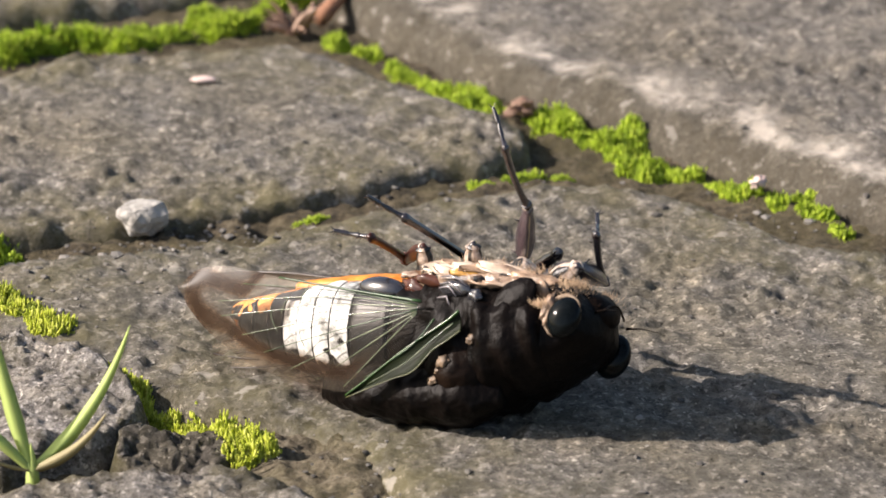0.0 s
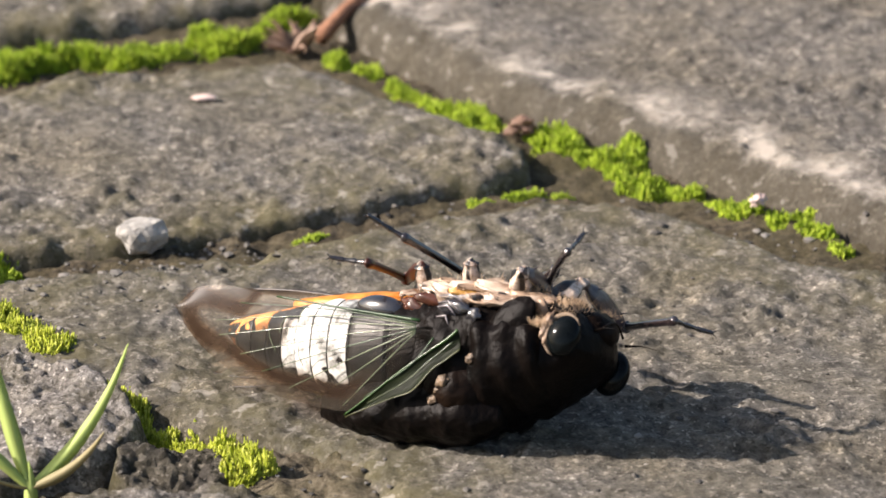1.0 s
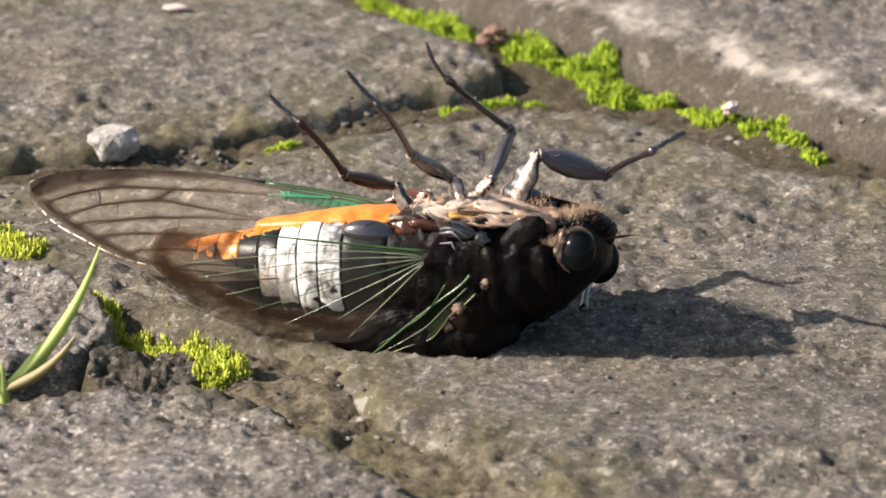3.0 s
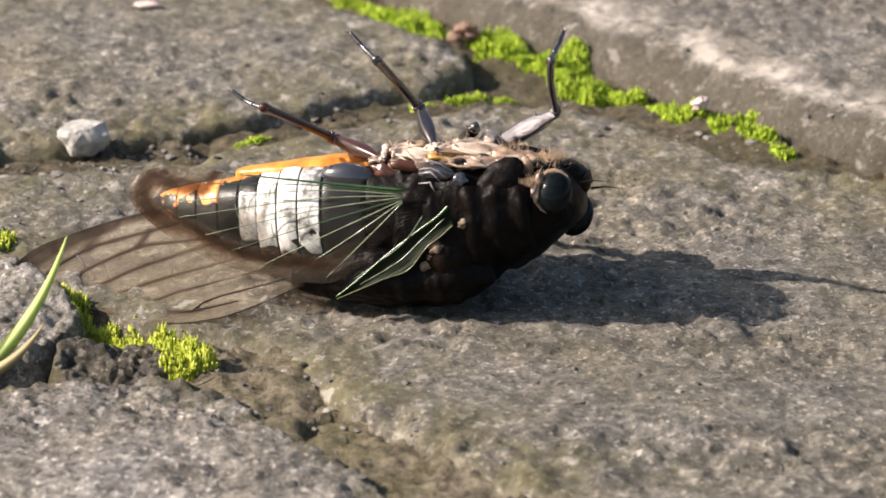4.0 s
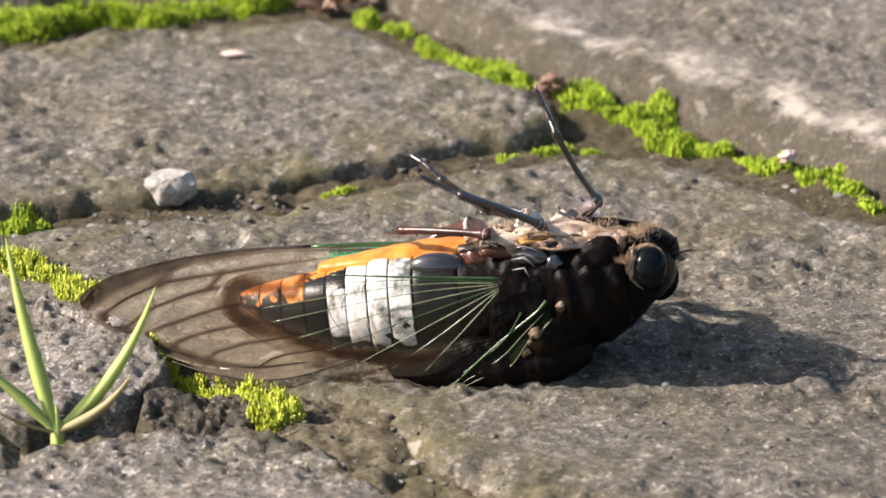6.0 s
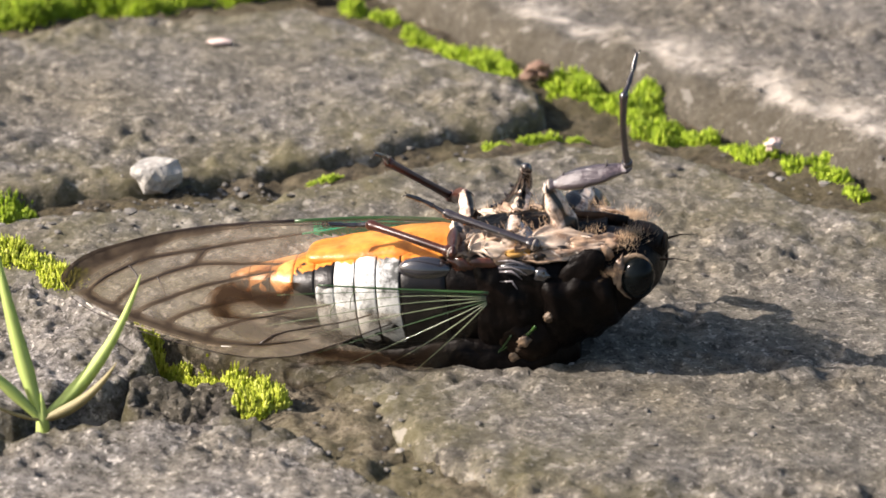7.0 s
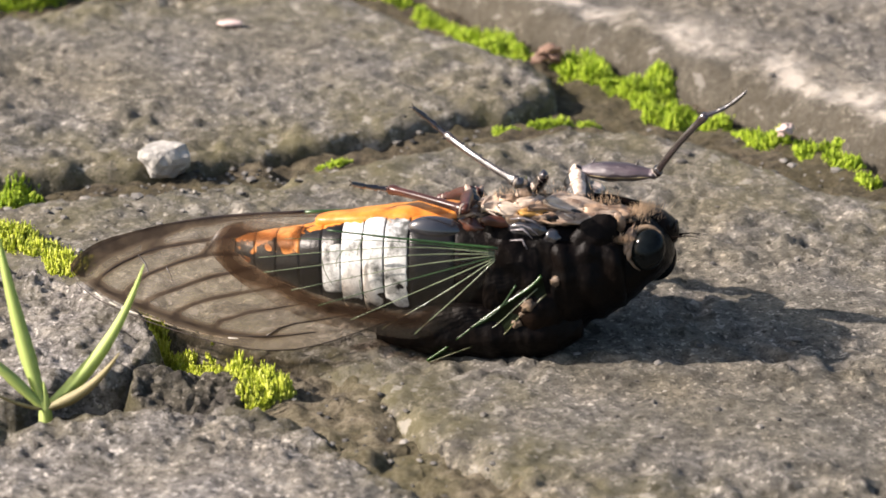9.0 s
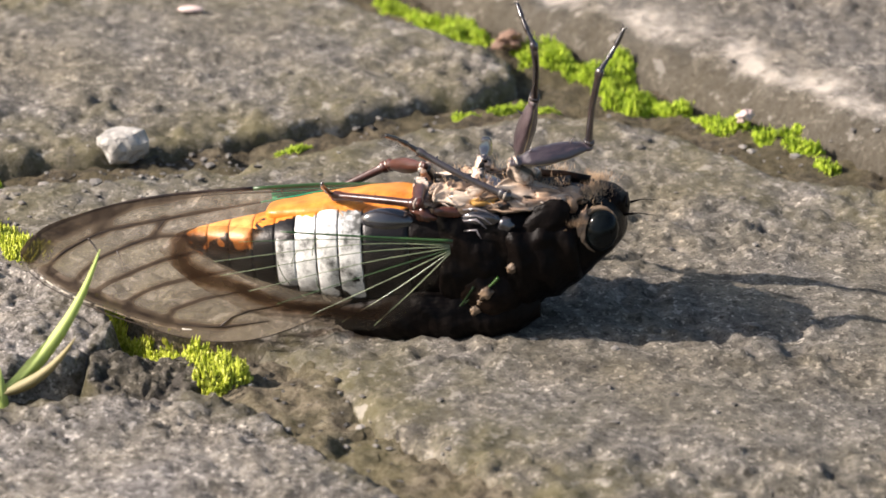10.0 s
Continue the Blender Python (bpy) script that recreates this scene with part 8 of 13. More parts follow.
    walk(legs["near", "hind"]["coxa"], [
        (0, pose(-0.00300, -0.00320, 0.00480, 45.3, -50.3, -85.6)), (0.25, pose(-0.00300, -0.00320, 0.00480, 45.1, -50.2, -85.3)), (0.5, pose(-0.00300, -0.00320, 0.00480, 44.8, -50.2, -85.0)),
        (0.75, pose(-0.00300, -0.00320, 0.00480, 43.6, -50.9, -83.8)), (1, pose(-0.00300, -0.00320, 0.00480, 42.2, -51.7, -82.9)), (1.2, pose(-0.00300, -0.00320, 0.00480, 39.8, -59.1, -81.0)),
        (1.5, pose(-0.00300, -0.00320, 0.00480, 40.1, -72.6, -82.3)), (1.7, pose(-0.00300, -0.00320, 0.00480, 40.2, -70.3, -76.4)), (1.77, pose(-0.00300, -0.00320, 0.00480, 40.9, -64.6, -71.8)),
        (1.85, pose(-0.00300, -0.00320, 0.00480, 42.5, -58.8, -68.8)), (1.93, pose(-0.00300, -0.00320, 0.00480, 44.2, -52.9, -66.6)), (2, pose(-0.00300, -0.00320, 0.00480, 45.9, -47.0, -65.0)),
        (2.2, pose(-0.00300, -0.00320, 0.00480, 53.2, -28.7, -68.7)), (2.5, pose(-0.00300, -0.00320, 0.00480, 53.5, -14.9, -60.4)), (2.55, pose(-0.00300, -0.00320, 0.00480, 63.4, -47.0, -71.2)),
        (2.6, pose(-0.00300, -0.00320, 0.00480, 112.6, -74.7, -114.8)), (2.65, pose(-0.00300, -0.00320, 0.00480, -139.0, -61.8, 148.7)), (2.7, pose(-0.00300, -0.00320, 0.00480, -112.0, -30.5, 131.0)),
        (2.88, pose(-0.00300, -0.00320, 0.00480, -101.8, -36.5, 133.7)), (3.07, pose(-0.00300, -0.00320, 0.00480, -102.1, -52.1, 144.0)), (3.25, pose(-0.00300, -0.00320, 0.00480, -129.3, -68.5, 172.4)),
        (3.43, pose(-0.00300, -0.00320, 0.00480, 159.6, -71.0, -123.6)), (3.62, pose(-0.00300, -0.00320, 0.00480, 116.8, -59.7, -91.5)), (3.8, pose(-0.00300, -0.00320, 0.00480, 99.8, -54.3, -85.1)),
        (3.9, pose(-0.00300, -0.00320, 0.00480, 90.9, -16.1, -83.4)), (4, pose(-0.00300, -0.00320, 0.00480, 89.7, 22.1, -82.3)), (4.1, pose(-0.00300, -0.00320, 0.00480, 85.7, -8.8, -101.7)),
        (4.2, pose(-0.00300, -0.00320, 0.00480, 94.9, -38.6, -124.7)), (4.35, pose(-0.00300, -0.00320, 0.00480, 137.7, -46.8, 178.4)), (4.5, pose(-0.00300, -0.00320, 0.00480, -180.0, -27.8, 130.7)),
        (4.65, pose(-0.00300, -0.00320, 0.00480, 137.1, -51.5, -171.0)), (4.8, pose(-0.00300, -0.00320, 0.00480, 85.4, -33.9, -105.9)), (4.85, pose(-0.00300, -0.00320, 0.00480, 106.1, -53.7, -131.8)),
        (4.9, pose(-0.00300, -0.00320, 0.00480, 159.8, -61.5, 178.6)), (4.95, pose(-0.00300, -0.00320, 0.00480, -147.4, -49.6, 134.6)), (5, pose(-0.00300, -0.00320, 0.00480, -122.0, -28.6, 112.4)),
        (5.2, pose(-0.00300, -0.00320, 0.00480, -111.8, -24.1, 101.0)), (5.35, pose(-0.00300, -0.00320, 0.00480, -104.9, -33.7, 100.7)), (5.5, pose(-0.00300, -0.00320, 0.00480, -104.7, -43.3, 100.4)),
        (5.6, pose(-0.00300, -0.00320, 0.00480, -102.5, -25.8, 96.5)), (5.7, pose(-0.00300, -0.00320, 0.00480, -101.7, -8.3, 93.7)), (6, pose(-0.00300, -0.00320, 0.00480, -103.7, -35.3, 99.0)),
        (6.2, pose(-0.00300, -0.00320, 0.00480, -104.2, -21.9, 100.1)), (6.38, pose(-0.00300, -0.00320, 0.00480, -101.5, -20.7, 100.6)), (6.57, pose(-0.00300, -0.00320, 0.00480, -98.8, -17.4, 101.7)),
        (6.75, pose(-0.00300, -0.00320, 0.00480, -96.4, -13.3, 103.1)), (6.93, pose(-0.00300, -0.00320, 0.00480, -94.3, -9.2, 104.4)), (7.12, pose(-0.00300, -0.00320, 0.00480, -92.6, -5.8, 105.5)),
        (7.3, pose(-0.00300, -0.00320, 0.00480, -91.0, -4.6, 105.9)), (7.5, pose(-0.00300, -0.00320, 0.00480, -79.9, -49.1, 104.3)), (7.7, pose(-0.00300, -0.00320, 0.00480, -103.0, -72.4, 146.6)),
        (7.85, pose(-0.00300, -0.00320, 0.00480, -65.8, -37.2, 112.8)), (8, pose(-0.00300, -0.00320, 0.00480, -62.0, 0.8, 103.0)), (8.05, pose(-0.00300, -0.00320, 0.00480, -59.8, 18.4, 63.3)),
        (8.1, pose(-0.00300, -0.00320, 0.00480, -64.7, 26.7, 17.8)), (8.15, pose(-0.00300, -0.00320, 0.00480, -72.8, 20.2, -28.5)), (8.2, pose(-0.00300, -0.00320, 0.00480, -73.9, 3.3, -68.8)),
        (8.5, pose(-0.00300, -0.00320, 0.00480, -69.0, -29.2, -89.5)), (8.55, pose(-0.00300, -0.00320, 0.00480, -49.7, -59.5, -116.0)), (8.6, pose(-0.00300, -0.00320, 0.00480, 26.7, -66.9, 161.4)),
        (8.65, pose(-0.00300, -0.00320, 0.00480, 61.2, -40.0, 120.2)), (8.7, pose(-0.00300, -0.00320, 0.00480, 67.5, -7.6, 105.1)), (9, pose(-0.00300, -0.00320, 0.00480, 61.9, -26.4, 104.1)),
        (9.05, pose(-0.00300, -0.00320, 0.00480, 37.9, -57.5, 118.1)), (9.1, pose(-0.00300, -0.00320, 0.00480, -55.1, -77.4, -161.0)), (9.15, pose(-0.00300, -0.00320, 0.00480, -125.1, -53.0, -99.1)),
        (9.2, pose(-0.00300, -0.00320, 0.00480, -139.3, -21.7, -87.1)), (9.27, pose(-0.00300, -0.00320, 0.00480, -141.3, -50.8, -96.4)), (9.35, pose(-0.00300, -0.00320, 0.00480, -110.5, -76.6, -136.6)),
        (9.43, pose(-0.00300, -0.00320, 0.00480, -16.7, -65.4, 122.1)), (9.5, pose(-0.00300, -0.00320, 0.00480, -6.2, -37.0, 105.6)), (9.6, pose(-0.00300, -0.00320, 0.00480, -11.9, -21.5, 106.3)),
        (9.7, pose(-0.00300, -0.00320, 0.00480, -19.8, -6.1, 106.8)), (9.85, pose(-0.00300, -0.00320, 0.00480, -24.2, -6.9, 103.8)), (10, pose(-0.00300, -0.00320, 0.00480, -25.9, -7.7, 100.8)),
    ])
    walk(legs["near", "hind"]["femur"], [
        (0, pose(-0.00287, -0.00486, 0.00680, -92.6, -0.4, 132.4)), (0.25, pose(-0.00287, -0.00486, 0.00680, -92.7, 1.2, 131.7)), (0.5, pose(-0.00286, -0.00486, 0.00680, -93.3, 2.7, 130.9)),
        (0.75, pose(-0.00282, -0.00483, 0.00682, -94.0, 2.0, 130.6)), (1, pose(-0.00280, -0.00480, 0.00684, -94.9, 1.2, 130.1)), (1.2, pose(-0.00279, -0.00452, 0.00703, -96.0, 7.5, 129.6)),
        (1.5, pose(-0.00290, -0.00397, 0.00728, -96.7, 3.6, 132.7)), (1.7, pose(-0.00279, -0.00405, 0.00725, -90.0, 5.1, 158.1)), (1.77, pose(-0.00265, -0.00426, 0.00715, -87.0, 0.8, 160.9)),
        (1.85, pose(-0.00251, -0.00446, 0.00702, -85.1, -3.5, 163.6)), (1.93, pose(-0.00238, -0.00464, 0.00687, -83.9, -7.9, 166.3)), (2, pose(-0.00225, -0.00481, 0.00670, -82.8, -12.2, 169.1)),
        (2.2, pose(-0.00217, -0.00532, 0.00605, -80.2, -9.7, 175.6)), (2.5, pose(-0.00176, -0.00538, 0.00547, -77.2, -2.4, 157.5)), (2.55, pose(-0.00243, -0.00488, 0.00670, -77.4, -5.3, -176.1)),
        (2.6, pose(-0.00329, -0.00382, 0.00731, -77.7, -7.1, -149.6)), (2.65, pose(-0.00405, -0.00256, 0.00709, -76.5, -7.4, -122.9)), (2.7, pose(-0.00447, -0.00151, 0.00612, -79.7, -6.2, -96.3)),
        (2.88, pose(-0.00445, -0.00169, 0.00635, -71.5, -7.3, -103.7)), (3.07, pose(-0.00429, -0.00226, 0.00685, -64.8, -9.8, -123.6)), (3.25, pose(-0.00394, -0.00307, 0.00722, -59.5, -11.3, -148.5)),
        (3.43, pose(-0.00347, -0.00391, 0.00726, -54.1, -10.7, -173.5)), (3.62, pose(-0.00303, -0.00451, 0.00704, -48.1, -8.8, 166.5)), (3.8, pose(-0.00287, -0.00471, 0.00691, -43.7, -7.8, 159.1)),
        (3.9, pose(-0.00271, -0.00568, 0.00552, -45.3, -13.6, 152.5)), (4, pose(-0.00268, -0.00559, 0.00382, -51.8, -19.3, 145.7)), (4.1, pose(-0.00352, -0.00572, 0.00520, -56.7, -4.5, 141.6)),
        (4.2, pose(-0.00416, -0.00487, 0.00642, -61.3, 10.3, 137.7)), (4.35, pose(-0.00478, -0.00315, 0.00670, -63.5, -0.5, 152.7)), (4.5, pose(-0.00450, -0.00146, 0.00601, -67.7, -11.2, 167.7)),
        (4.65, pose(-0.00460, -0.00345, 0.00684, -66.8, -3.0, 145.2)), (4.8, pose(-0.00359, -0.00528, 0.00625, -68.7, 5.6, 123.1)), (4.85, pose(-0.00403, -0.00435, 0.00690, -63.8, 12.5, 157.3)),
        (4.9, pose(-0.00424, -0.00317, 0.00709, -49.0, 15.0, -167.2)), (4.95, pose(-0.00418, -0.00200, 0.00678, -23.9, 12.1, -131.8)), (5, pose(-0.00387, -0.00109, 0.00604, 0.8, 5.0, -97.6)),
        (5.2, pose(-0.00345, -0.00087, 0.00586, 19.8, 9.0, -80.4)), (5.35, pose(-0.00340, -0.00108, 0.00624, 34.0, 12.6, -77.1)), (5.5, pose(-0.00334, -0.00134, 0.00658, 45.7, 16.2, -73.6)),
        (5.6, pose(-0.00327, -0.00088, 0.00593, 55.4, 10.5, -72.9)), (5.7, pose(-0.00317, -0.00063, 0.00517, 63.2, 4.7, -72.1)), (6, pose(-0.00333, -0.00110, 0.00630, 68.8, 10.1, -71.8)),
        (6.2, pose(-0.00342, -0.00083, 0.00577, 73.3, 11.0, -69.8)), (6.38, pose(-0.00345, -0.00081, 0.00572, 76.2, 10.2, -71.2)), (6.57, pose(-0.00350, -0.00077, 0.00558, 77.7, 8.2, -75.0)),
        (6.75, pose(-0.00357, -0.00074, 0.00540, 78.3, 5.6, -79.6)), (6.93, pose(-0.00364, -0.00071, 0.00521, 78.5, 3.0, -84.2)), (7.12, pose(-0.00369, -0.00071, 0.00506, 78.3, 0.8, -87.9)),
        (7.3, pose(-0.00371, -0.00071, 0.00501, 78.1, 0.0, -89.3)), (7.5, pose(-0.00342, -0.00155, 0.00677, 80.5, 15.5, -84.3)), (7.7, pose(-0.00366, -0.00277, 0.00728, 84.9, 19.0, -69.8)),
        (7.85, pose(-0.00380, -0.00129, 0.00637, 83.3, 8.6, -72.7)), (8, pose(-0.00359, -0.00067, 0.00476, 80.9, -1.8, -75.4)), (8.05, pose(-0.00189, -0.00099, 0.00398, 82.9, -36.4, -92.0)),
        (8.1, pose(-0.00079, -0.00249, 0.00363, 121.6, -64.8, -134.2)), (8.15, pose(-0.00085, -0.00436, 0.00390, -148.4, -56.9, 143.8)), (8.2, pose(-0.00206, -0.00562, 0.00465, -112.7, -24.7, 116.2)),
        (8.5, pose(-0.00298, -0.00547, 0.00607, -100.2, -3.2, 117.8)), (8.55, pose(-0.00358, -0.00439, 0.00704, -96.0, -13.3, 153.2)), (8.6, pose(-0.00397, -0.00287, 0.00719, -103.3, -18.3, -169.3)),
        (8.65, pose(-0.00400, -0.00148, 0.00647, -115.0, -16.1, -131.2)), (8.7, pose(-0.00367, -0.00071, 0.00514, -122.6, -7.5, -95.0)), (9, pose(-0.00357, -0.00094, 0.00596, -122.3, 12.2, -86.6)),
        (9.05, pose(-0.00366, -0.00197, 0.00699, -122.1, 12.4, -86.0)), (9.1, pose(-0.00354, -0.00339, 0.00734, -122.0, 12.6, -85.3)), (9.15, pose(-0.00325, -0.00474, 0.00688, -121.9, 12.7, -84.6)),
        (9.2, pose(-0.00288, -0.00561, 0.00576, -121.7, 12.9, -84.0)), (9.27, pose(-0.00318, -0.00483, 0.00682, -121.8, 11.3, -84.4)), (9.35, pose(-0.00344, -0.00361, 0.00733, -121.9, 9.6, -84.9)),
        (9.43, pose(-0.00357, -0.00228, 0.00716, -121.9, 8.0, -85.3)), (9.5, pose(-0.00356, -0.00120, 0.00636, -122.0, 6.3, -85.8)), (9.6, pose(-0.00368, -0.00088, 0.00575, -122.5, -0.1, -94.0)),
        (9.7, pose(-0.00375, -0.00073, 0.00507, -122.0, -6.5, -102.3)), (9.85, pose(-0.00362, -0.00069, 0.00511, -122.4, -0.3, -94.4)), (10, pose(-0.00348, -0.00067, 0.00515, -122.1, 6.0, -86.6)),
    ])
    walk(legs["near", "hind"]["tibia"], [
        (0, pose(-0.00800, 0.00075, 0.00685, -88.0, 1.7, -80.3)), (0.25, pose(-0.00792, 0.00082, 0.00664, -87.8, 0.8, -80.3)), (0.5, pose(-0.00783, 0.00088, 0.00644, -87.1, 0.8, -80.3)),
        (0.75, pose(-0.00776, 0.00094, 0.00656, -86.4, 2.4, -81.3)), (1, pose(-0.00770, 0.00101, 0.00668, -85.7, 4.2, -82.7)), (1.2, pose(-0.00759, 0.00129, 0.00604, -84.2, 0.1, -83.3)),
        (1.5, pose(-0.00804, 0.00160, 0.00680, -83.2, 3.8, -83.2)), (1.7, pose(-0.00982, -0.00123, 0.00657, -83.9, -15.2, -94.3)), (1.77, pose(-0.00983, -0.00177, 0.00704, -89.4, -11.3, -79.0)),
        (1.85, pose(-0.00979, -0.00231, 0.00749, -93.6, -6.7, -64.1)), (1.93, pose(-0.00969, -0.00286, 0.00791, -96.5, -1.6, -49.4)), (2, pose(-0.00955, -0.00340, 0.00830, -98.2, 3.6, -34.9)),
        (2.2, pose(-0.00964, -0.00475, 0.00733, -98.4, -14.9, -64.2)), (2.5, pose(-0.00877, -0.00248, 0.00579, -88.3, -15.6, -107.7)), (2.55, pose(-0.00998, -0.00539, 0.00741, -87.8, -18.2, -109.5)),
        (2.6, pose(-0.00979, -0.00764, 0.00825, -85.0, -20.8, -111.4)), (2.65, pose(-0.00815, -0.00889, 0.00807, -79.6, -23.3, -113.4)), (2.7, pose(-0.00530, -0.00902, 0.00693, -78.7, -25.8, -115.4)),
        (2.88, pose(-0.00622, -0.00902, 0.00732, -73.4, -27.5, -111.1)), (3.07, pose(-0.00843, -0.00850, 0.00815, -75.3, -31.1, -98.9)), (3.25, pose(-0.01030, -0.00697, 0.00871, -84.5, -34.0, -82.8)),
        (3.43, pose(-0.01089, -0.00476, 0.00867, -97.8, -34.6, -66.1)), (3.62, pose(-0.01034, -0.00276, 0.00820, -111.1, -33.5, -52.6)), (3.8, pose(-0.00990, -0.00202, 0.00794, -119.7, -32.7, -47.7)),
        (3.9, pose(-0.00927, -0.00227, 0.00731, -103.4, -27.8, -87.6)), (4, pose(-0.00860, -0.00154, 0.00634, -95.9, -13.2, -121.4)), (4.1, pose(-0.00946, -0.00101, 0.00580, -96.8, -15.5, -118.3)),
        (4.2, pose(-0.00969, 0.00016, 0.00506, -94.6, -17.8, -115.1)), (4.35, pose(-0.01153, 0.00034, 0.00676, -96.6, -15.8, -104.8)), (4.5, pose(-0.01178, 0.00013, 0.00749, -100.1, -13.4, -94.7)),
        (4.65, pose(-0.01083, 0.00088, 0.00723, -98.3, -15.1, -102.9)), (4.8, pose(-0.00772, 0.00106, 0.00550, -95.8, -16.4, -111.3)), (4.85, pose(-0.01087, -0.00149, 0.00525, -84.3, -19.3, -133.6)),
        (4.9, pose(-0.01140, -0.00480, 0.00511, -67.6, -19.4, -156.3)), (4.95, pose(-0.00913, -0.00754, 0.00518, -60.6, -16.8, -178.7)), (5, pose(-0.00487, -0.00859, 0.00538, -55.2, -11.8, 159.7)),
        (5.2, pose(-0.00219, -0.00827, 0.00468, -55.5, -4.7, 161.8)), (5.35, pose(-0.00174, -0.00830, 0.00458, -54.9, -4.7, 153.7)), (5.5, pose(-0.00129, -0.00834, 0.00446, -54.2, -4.7, 145.7)),
        (5.6, pose(-0.00107, -0.00802, 0.00455, -54.9, -3.5, 155.2)), (5.7, pose(-0.00084, -0.00784, 0.00455, -55.3, -2.1, 164.8)), (6, pose(-0.00099, -0.00821, 0.00496, -54.7, -6.1, 155.1)),
        (6.2, pose(-0.00084, -0.00783, 0.00432, -56.0, -7.9, 166.5)), (6.38, pose(-0.00104, -0.00789, 0.00437, -55.9, -8.1, 165.2)), (6.57, pose(-0.00156, -0.00804, 0.00450, -55.3, -8.7, 161.6)),
        (6.75, pose(-0.00221, -0.00818, 0.00466, -54.6, -9.4, 157.1)), (6.93, pose(-0.00287, -0.00826, 0.00482, -53.9, -10.0, 152.6)), (7.12, pose(-0.00341, -0.00830, 0.00495, -53.2, -10.4, 149.0)),
        (7.3, pose(-0.00361, -0.00831, 0.00500, -53.0, -10.6, 147.6)), (7.5, pose(-0.00269, -0.00884, 0.00474, -54.8, -10.9, 157.4)), (7.7, pose(-0.00118, -0.00951, 0.00481, -57.4, -14.1, 169.4)),
        (7.85, pose(-0.00156, -0.00846, 0.00524, -55.4, -13.1, 160.8)), (8, pose(-0.00167, -0.00802, 0.00501, -53.6, -11.8, 152.3)), (8.05, pose(-0.00211, -0.00711, 0.00849, -59.2, -19.0, 173.2)),
        (8.1, pose(-0.00304, -0.00481, 0.01051, -67.5, -23.8, -164.4)), (8.15, pose(-0.00421, -0.00191, 0.01027, -91.2, -25.1, -141.0)), (8.2, pose(-0.00510, 0.00058, 0.00783, -107.6, -22.8, -117.7)),
        (8.5, pose(-0.00652, 0.00124, 0.00649, -105.7, -29.1, -123.7)), (8.55, pose(-0.01018, -0.00105, 0.00879, -93.4, -29.9, -145.0)), (8.6, pose(-0.01105, -0.00422, 0.00958, -80.4, -27.4, -166.0)),
        (8.65, pose(-0.00881, -0.00698, 0.00858, -72.1, -21.9, 174.4)), (8.7, pose(-0.00432, -0.00822, 0.00614, -66.5, -14.3, 156.5)), (9, pose(-0.00313, -0.00836, 0.00435, -63.8, -10.0, 143.7)),
        (9.05, pose(-0.00314, -0.00937, 0.00536, -66.1, -12.1, 155.5)), (9.1, pose(-0.00293, -0.01078, 0.00568, -68.7, -13.6, 167.5)), (9.15, pose(-0.00255, -0.01212, 0.00520, -71.7, -14.6, 179.6)),
        (9.2, pose(-0.00210, -0.01298, 0.00406, -74.8, -14.9, -168.3)), (9.27, pose(-0.00246, -0.01225, 0.00533, -70.6, -15.8, 176.0)), (9.35, pose(-0.00277, -0.01108, 0.00606, -66.3, -15.7, 160.3)),
        (9.43, pose(-0.00296, -0.00978, 0.00611, -62.2, -14.4, 144.6)), (9.5, pose(-0.00300, -0.00873, 0.00552, -58.7, -12.1, 129.2)), (9.6, pose(-0.00421, -0.00846, 0.00577, -59.7, -12.2, 134.1)),
        (9.7, pose(-0.00535, -0.00810, 0.00594, -60.7, -12.2, 139.1)), (9.85, pose(-0.00420, -0.00827, 0.00515, -61.6, -7.0, 144.3)), (10, pose(-0.00304, -0.00821, 0.00436, -62.0, -1.7, 149.5)),
    ])
